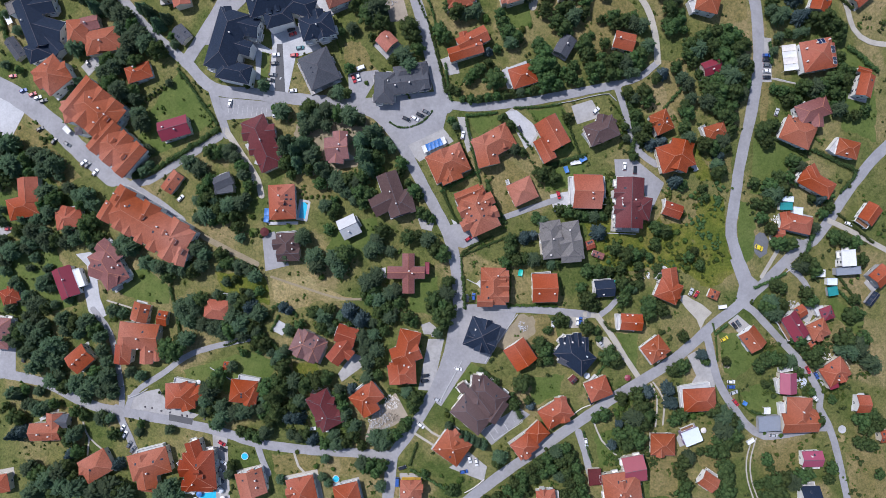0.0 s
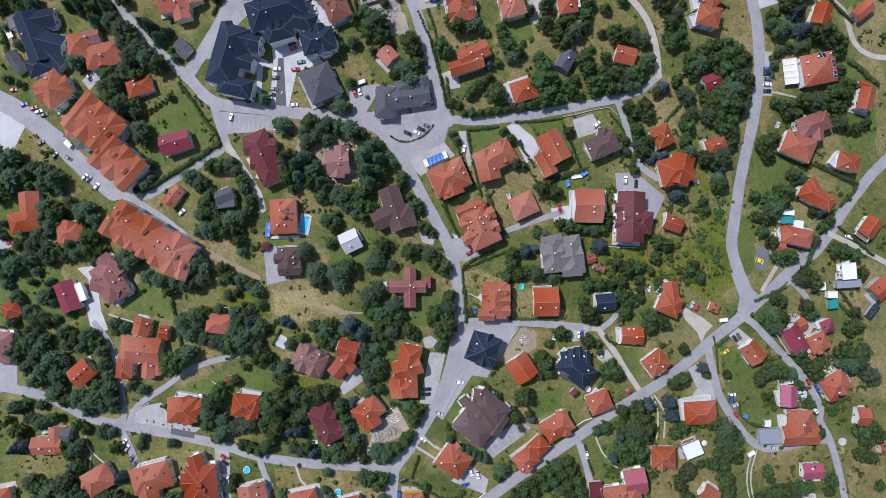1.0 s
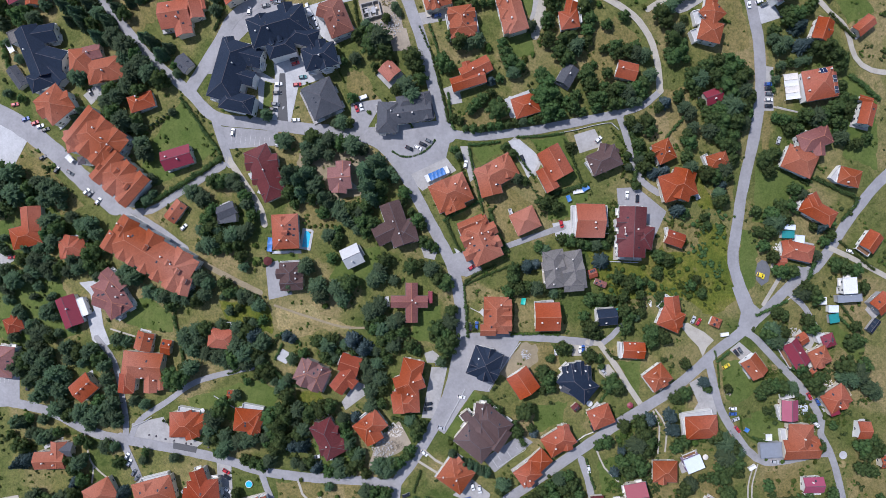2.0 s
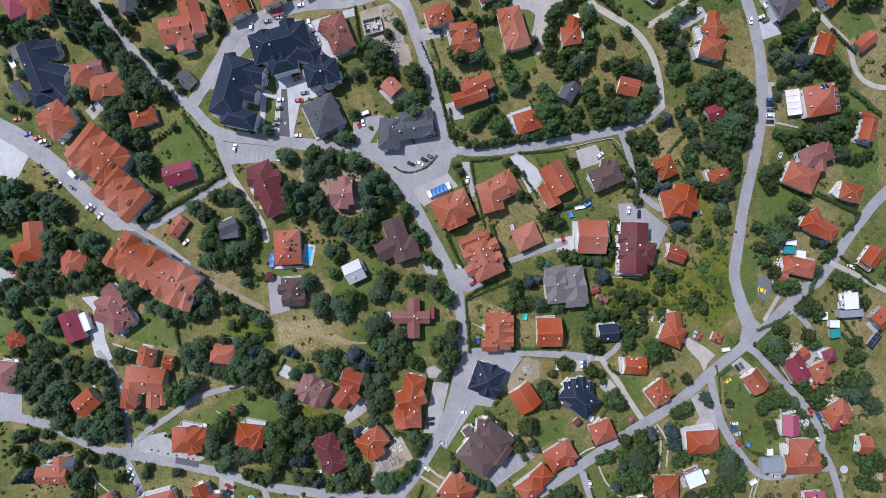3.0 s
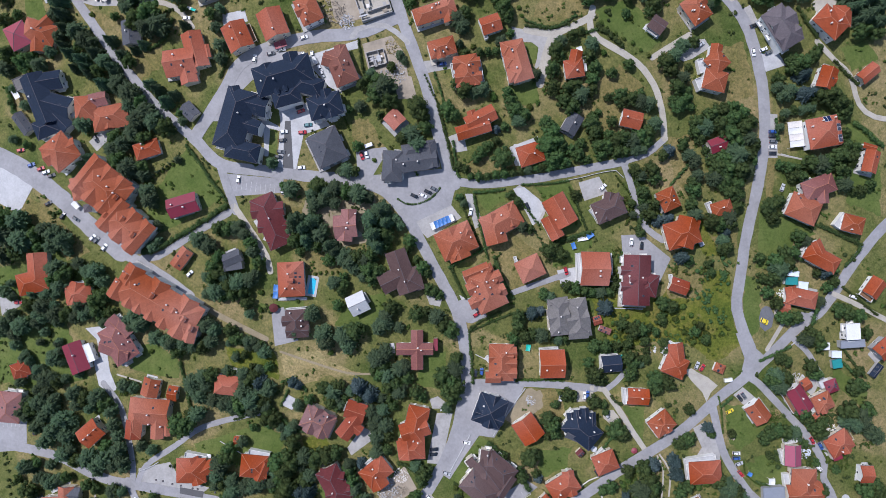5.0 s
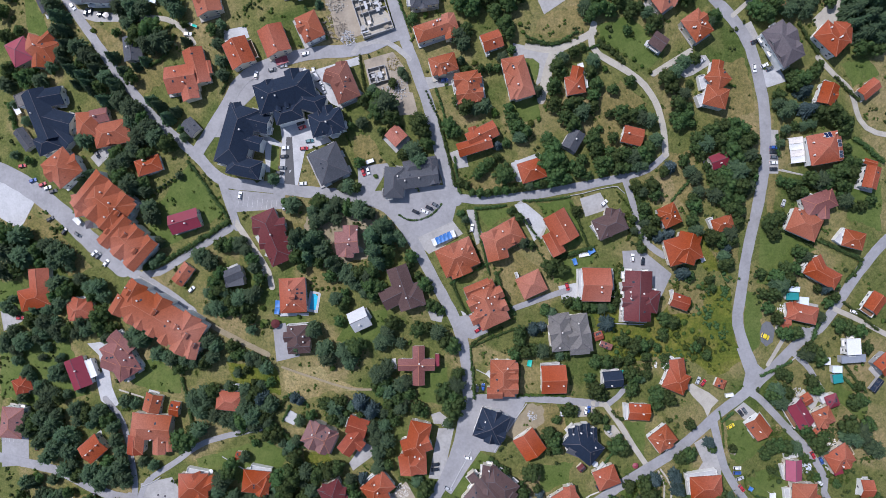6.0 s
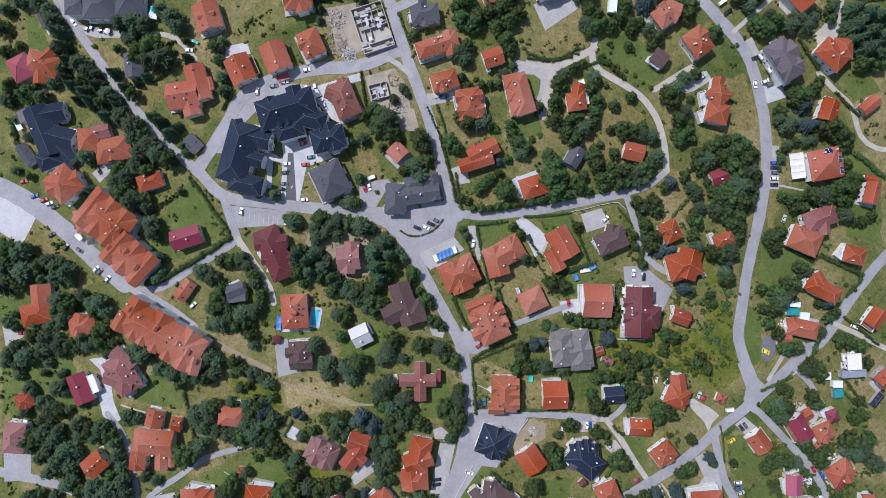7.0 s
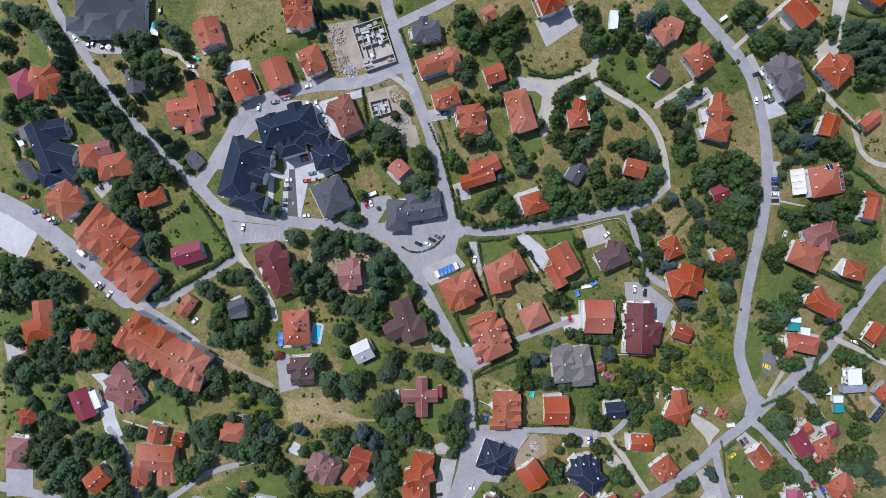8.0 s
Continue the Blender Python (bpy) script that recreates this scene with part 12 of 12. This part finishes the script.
canopy(76.28, 15.65, 4.0, 3.0, 30, ["tarp"], "blue tarpaulin over garden goods", 1.4)
canopy(72.71, 13.87, 6.0, 2.4, 10, ["white"], "white plastic sheet over garden goods", 1.2)
canopy(67.67, 9.99, 3.6, 2.2, -70, ["tarp"], "blue tarpaulin tent on the lawn", 1.6)
canopy(-199.47, 32.12, 4.5, 2.6, -45, ["white"], "white cloth awning beside the apartment block")
canopy(44.25, -44.0, 3.6, 2.4, 80, ["green_plastic"], "turquoise garden tent on the lawn", 1.0)
canopy(93.54, -48.96, 2.4, 1.6, 90, ["green_plastic"], "turquoise sheet beside the small house", 1.2)
canopy(203.84, -43.97, 6.0, 4.0, 0, ["white"], "white cloth awning beside the flat-roofed house")
canopy(121.53, -45.28, 4.0, 3.0, 20, ["white"], "white awning on the terrace")
canopy(118.78, -42.9, 4.0, 3.4, -60, ["bluewhite"], "pale awning on the terrace")
canopy(176.74, -117.47, 3.6, 3.6, 0, ["white"], "white garden tent on the lawn")
canopy(165.14, -113.67, 2.6, 2.2, -30, ["tarp"], "blue tarpaulin over garden goods", 1.2)
canopy(-154.13, 149.68, 6.5, 4.5, 75, ["bluewhite", "pool"], "pale blue glazed terrace roof beside the hotel", 3.0)
canopy(-133.44, 134.82, 5.5, 1.3, -22, ["white", "green_plastic"], "white and green plastic slide in the garden", 1.4)
canopy(-85.29, 114.8, 6.5, 3.6, 18, ["rose", "rose"], "pink cloth awning in front of the house")
parking_lines(-110.18, 42.49, -7, 9, 2.55, 5.0)
area("parking_patch", "darkasphalt", "darker patch of mended asphalt in the road", [(-143.11, -120.51), (-130.07, -122.71), (-130.67, -126.04), (-143.4, -123.84)], 0.12)
garden_wall([(62.14, 43.99), (71.65, 45.74), (79.67, 47.8), (89.79, 49.26), (93.74, 45.69)], "paving", 0.8, 0.25)
garden_wall([(42.96, -65.83), (35.26, -76.63), (25.76, -91.65)], "paving", 0.7)
garden_wall([(89.5, -8.01), (96.47, -8.66), (104.66, -8.41)], "white_wall")
garden_wall([(-165.73, -112.12), (-160.38, -110.2), (-155.06, -107.07)], "paving", 0.7)
garden_wall([(25.68, -153.59), (20.6, -157.79), (15.2, -160.79)], "chimney", 0.8)
garden_wall([(72.13, -119.63), (77.52, -115.72), (82.94, -113.63)], "chimney", 0.8)
garden_wall([(177.26, 58.37), (184.74, 56.59), (190.36, 55.4)], "paving", 0.4)
hedge([(-24.46, 34.72), (-19.69, 32.02), (-12.52, 32.6), (-6.55, 35.57), (-2.36, 40.32)], 0.9, 0.8)
pad("stone_pad", 220.39, -128.83, 2.3, "paving", "round pale concrete pad on the dry meadow")
pad("stone_pad", 220.18, -133.78, 2.1, "hay", "round tan pad on the dry meadow")
pad("garden_table", -90.73, -23.3, 0.9, "wood", "round wooden table under the gazebo", 0.8)
parasol(-90.68, -22.86, 2.5, "maroon", "dark red")
area("terrace", "paving", "square white concrete terrace in the garden", [(-87.84, -74.83), (-83.58, -69.68), (-78.12, -72.65), (-81.77, -77.8)], 0.25)
heap(178.86, -81.03, 3.0, "hay", "pile of split firewood beside the house", 1)
heap(193.03, -95.18, 2.0, "sand", "pile of rubble", 2, 40)
heap(-29.87, -121.32, 7.0, "paving", "pallets, planks and rubble on the building site", 3, 120)
heap(-23.59, -112.87, 4.0, "chimney", "stacked building blocks on the building site", 4, 60)
heap(-22.97, -120.68, 3.4, "sand", "heap of pale sand on the building site", 5, 60)
heap(-56.87, 132.59, 7.0, "sand", "rubble and planks on the building site", 6, 120)
heap(-56.72, 145.61, 6.0, "gravel", "rubble and boards on the building site", 7, 110)
heap(-50.42, 126.69, 4.0, "paving", "stacked pale building blocks", 8, 80)
heap(-26.09, 100.23, 7.0, "paving", "scattered blocks and boards beside the shell", 9, 90)
heap(-27.48, 113.34, 4.0, "hay", "stack of planks on the building site", 10, 50)
heap(45.69, -72.41, 2.6, "paving", "pale stones on the rough plot", 11, 40)
heap(109.87, -45.96, 3.0, "white", "white sacks in the kitchen garden", 12, 16)
heap(154.91, -92.76, 2.2, "sand", "heap of sand on the lawn", 13, 40)
for px, py in ((-156.57, -116.81), (-152.8, -117.35), (-147.48, -118.77), (-142.8, -119.6), (-136.27, -121.0), (-133.48, -121.26), (-123.9, -122.92)):
    b = new("boulder")
    b.location = (px, py, ground(px, py) + 0.2)
    tagged(b, "dark rounded boulder that bounds the car park", "boulder", group="boulders")
    bm = bmesh.new()
    bmesh.ops.create_icosphere(bm, subdivisions=2, radius=0.55)
    for v in bm.verts:
        v.co *= 1 + 0.3 * noise.noise(v.co * 2 + Vector((px, py, 0)))
    part("stone", bm, "darkridge", b)
heap(189.94, -62.53, 4.0, "paving", "pale rubble and blocks beside the crimson-roofed house", 21, 70)
heap(185.85, -73.15, 2.4, "paving", "pale stones on the slope beside the lane", 22, 40)
heap(195.74, -102.56, 3.6, "bluewhite", "stacked pale blue building blocks beside the house", 23, 60)
heap(210.34, -89.82, 3.0, "white", "white garden goods stacked behind the house", 24, 40)
heap(193.7, 6.43, 3.6, "white", "white plastic goods on the terrace", 25, 40)
heap(179.77, -15.5, 2.4, "white", "white goods beside the house", 26, 30)
heap(200.77, -113.68, 3.4, "sand", "sand and boards on the building yard", 27, 60)
building_shell(-38.26, 139.48, 24, 16.5, -72, 5, 6, 2.8, "raw concrete foundation walls of a building under construction")
building_shell(-35.31, 107.18, 9.5, 8.0, 14, 3, 3, 2.8, "unfinished small house with bare white walls and no roof")

SOLID = []
for ob in list(scene.objects):
    if ob.type == "EMPTY" and ob.get("group") == "houses of the village":
        for child in ob.children:
            if child.name.startswith("wall"):
                xs, ys = [c[0] for c in child.bound_box], [c[1] for c in child.bound_box]
                SOLID.append(((ob.matrix_basis @ child.matrix_basis).inverted(), max(xs) + 0.5, max(ys) + 0.5))


def blocked(x, y):
    for (ax, ay), (bx, by), w in LANES:
        if min(ax, bx) - w < x < max(ax, bx) + w and min(ay, by) - w < y < max(ay, by) + w:
            vx, vy = bx - ax, by - ay
            s = max(0, min(1, ((x - ax) * vx + (y - ay) * vy) / (vx * vx + vy * vy)))
            if math.hypot(x - ax - s * vx, y - ay - s * vy) < w:
                return True
    p = Vector((x, y, 0))
    for inv, hx, hy in SOLID:
        q = inv @ p
        if abs(q.x) < hx and abs(q.y) < hy:
            return True
    for poly in YARDS:
        inside = False
        for (ax, ay), (bx, by) in zip(poly, poly[1:] + poly[:1]):
            if (ay > y) != (by > y) and x < (bx - ax) * (y - ay) / (by - ay) + ax:
                inside = not inside
        if inside:
            return True
    return False


weeds(5000, 8)
shrubs(800, 9, "bush", 0.5, 1.0)
shrubs(600, 12, "leaf", 0.7, 1.4)
for plot in ((84, 152, -46, 12), (88, 118, -150, -104), (176, 236, -112, -80)):
    shrubs(60, 14, "leaf", 0.7, 1.6, plot)
    shrubs(110, 15, "bush", 0.5, 1.2, plot)


def court_lines(cx, cy, turn, long, wide):
    """White game lines on the sports court."""
    p = new("court_marking")
    z = ground(cx, cy) + 0.11
    p.matrix_basis = pose(cx, cy, z, 0, 0, turn)
    tagged(p, "worn white game lines painted on the sports court", "court marking")
    spans = [(-long, long, s * wide, s * wide) for s in (-1, 1)] + [(s * long, s * long, -wide, wide) for s in (-1, 0, 1)] + [(s * long * 0.6, s * long * 0.6, -wide * 0.45, wide * 0.45) for s in (-1, 1)]
    for x0, x1, y0, y1 in spans:
        v, f = [], []
        box(v, f, x0 - 0.09, x1 + 0.09, y0 - 0.09, y1 + 0.09, -0.1, 0.02)
        part("court_line", mesh_of("court_line", v, f), "paint_line", p)


court_lines(36.38, -124.69, 33, 9.0, 4.0)
hedge([(9.2, 31.3), (14.5, 19.5), (19.6, 7.7)], 1.2, 1.4, "leaf", 1.5)
hedge([(40.7, 41.9), (53.3, 42.4), (64.5, 43.9)], 1.3, 1.4, "leaf")
hedge([(65.2, 41.0), (70.3, 28.4), (75.8, 16.6)], 1.1, 1.3, "leaf", 1.5)
hedge([(45.6, 20.4), (49.2, 14.5), (53.9, 8.6)], 1.1, 1.3, "leaf", 1.5)
hedge([(89.6, 46.6), (96.9, 37.2), (99.4, 28.4), (96.0, 21.6)], 1.1, 1.2, "bush", 1.5)
hedge([(15.3, 38.1), (23.0, 38.6), (31.3, 39.5)], 1.6, 1.8, "leaf")
hedge([(50.7, 8.6), (64.0, 13.6), (77.6, 17.5)], 2.4, 2.2, "leaf")
hedge([(-10.0, 98.6), (-6.4, 89.7), (-2.3, 82.4)], 1.2, 1.4, "leaf", 1.4)
hedge([(-90.5, -78.8), (-84.2, -84.2), (-78.4, -89.6)], 2.4, 2.4, "leaf")
hedge([(-77.8, -89.0), (-70.5, -90.4), (-62.7, -90.7)], 1.2, 1.5, "needle", 1.4)
hedge([(13.1, -35.5), (24.2, -30.4), (36.1, -25.6)], 1.2, 1.2, "leaf")
hedge([(13.1, -36.1), (13.7, -47.5)], 1.2, 1.2, "leaf")
hedge([(39.1, -42.4), (38.6, -52.0), (38.3, -62.0)], 1.4, 1.6, "leaf")
hedge([(23.4, -94.7), (33.4, -105.0), (44.6, -119.7)], 3.0, 3.2, "leaf")
hedge([(178.5, 26.9), (187.3, 22.4), (196.8, 19.5)], 1.8, 2.0, "leaf")
hedge([(199.8, 21.3), (212.6, 15.4), (222.9, 10.6)], 2.0, 2.2, "leaf")
hedge([(169.7, -51.7), (177.4, -48.1), (186.0, -43.9)], 1.8, 1.8, "leaf")
hedge([(215.2, -45.4), (222.7, -54.7), (228.8, -61.6)], 1.6, 1.6, "leaf")
hedge([(214.4, -12.4), (223.7, -19.5), (234.4, -27.5)], 1.6, 1.6, "leaf")
hedge([(-161.5, 45.1), (-153.5, 49.2), (-144.7, 55.0)], 1.5, 3.0, "needle", 1.9)
hedge([(4.7, 64.4), (5.6, 56.2), (7.1, 46.3)], 1.8, 2.0, "leaf")
hedge([(68.7, -11.6), (82.1, -9.2), (92.3, -8.6)], 2.6, 2.6, "leaf")
hedge([(26.1, -0.6), (31.5, -10.1), (35.7, -17.6)], 2.2, 2.2, "leaf")
hedge([(71.5, 119.5), (80.2, 122.4)], 1.6, 1.6, "leaf")
hedge([(41.9, 123.8), (52.6, 122.4), (64.2, 124.7)], 2.0, 1.8, "leaf")
hedge([(78.8, 123.8), (86.1, 118.1), (91.5, 113.9)], 2.8, 2.8, "leaf")
hedge([(-93.2, -72.1), (-88.6, -67.5), (-85.0, -63.0)], 1.6, 1.8, "leaf")
hedge([(89.8, -91.6), (83.8, -100.7), (80.3, -108.3)], 1.4, 1.4, "leaf")
hedge([(3.3, -1.8), (7.1, -10.1), (11.3, -17.6)], 1.2, 1.3, "leaf")
hedge([(147.0, -70.8), (148.7, -78.4), (149.9, -90.7)], 0.8, 1.2, "bush")
hedge([(161.7, -106.3), (163.5, -114.1), (171.4, -120.4)], 0.8, 1.0, "bush")
hedge([(101.1, 16.6), (103.8, 32.8), (99.7, 44.6)], 2.6, 3.0, "leaf")
hedge([(-14.5, 47.5), (-18.9, 56.3)], 1.2, 1.4, "bush")
hedge([(118.5, 41.7), (130.1, 56.4), (125.5, 60.7)], 1.6, 1.6, "leaf")
hedge([(-57.2, 88.7), (-49.9, 71.1)], 1.0, 1.2, "bush")
hedge([(195.8, -36.1), (200.1, -23.9)], 2.5, 2.5, "leaf")
garden_wall([(16.1, -47.5), (23.3, -51.1)], "paving", 0.3, 0.4)
garden_wall([(-121.0, -95.2), (-108.7, -102.1)], "paving", 0.4, 0.4)
garden_wall([(13.5, -91.0), (8.4, -100.4), (2.7, -111.0)], "paving", 0.6, 0.4)
garden_wall([(195.8, -36.1), (186.6, -43.6)], "paving", 0.5, 0.4)
garden_wall([(79.8, -61.2), (84.2, -50.6)], "paving", 0.5, 0.4)
garden_wall([(89.5, -23.0), (104.9, -23.6)], "paving", 0.8, 0.4)
garden_wall([(80.4, -59.7), (87.2, -47.6)], "paving", 0.4, 0.4)
parking_lines(-247.5, -88.0, 3, 6, 2.5, 5.0)
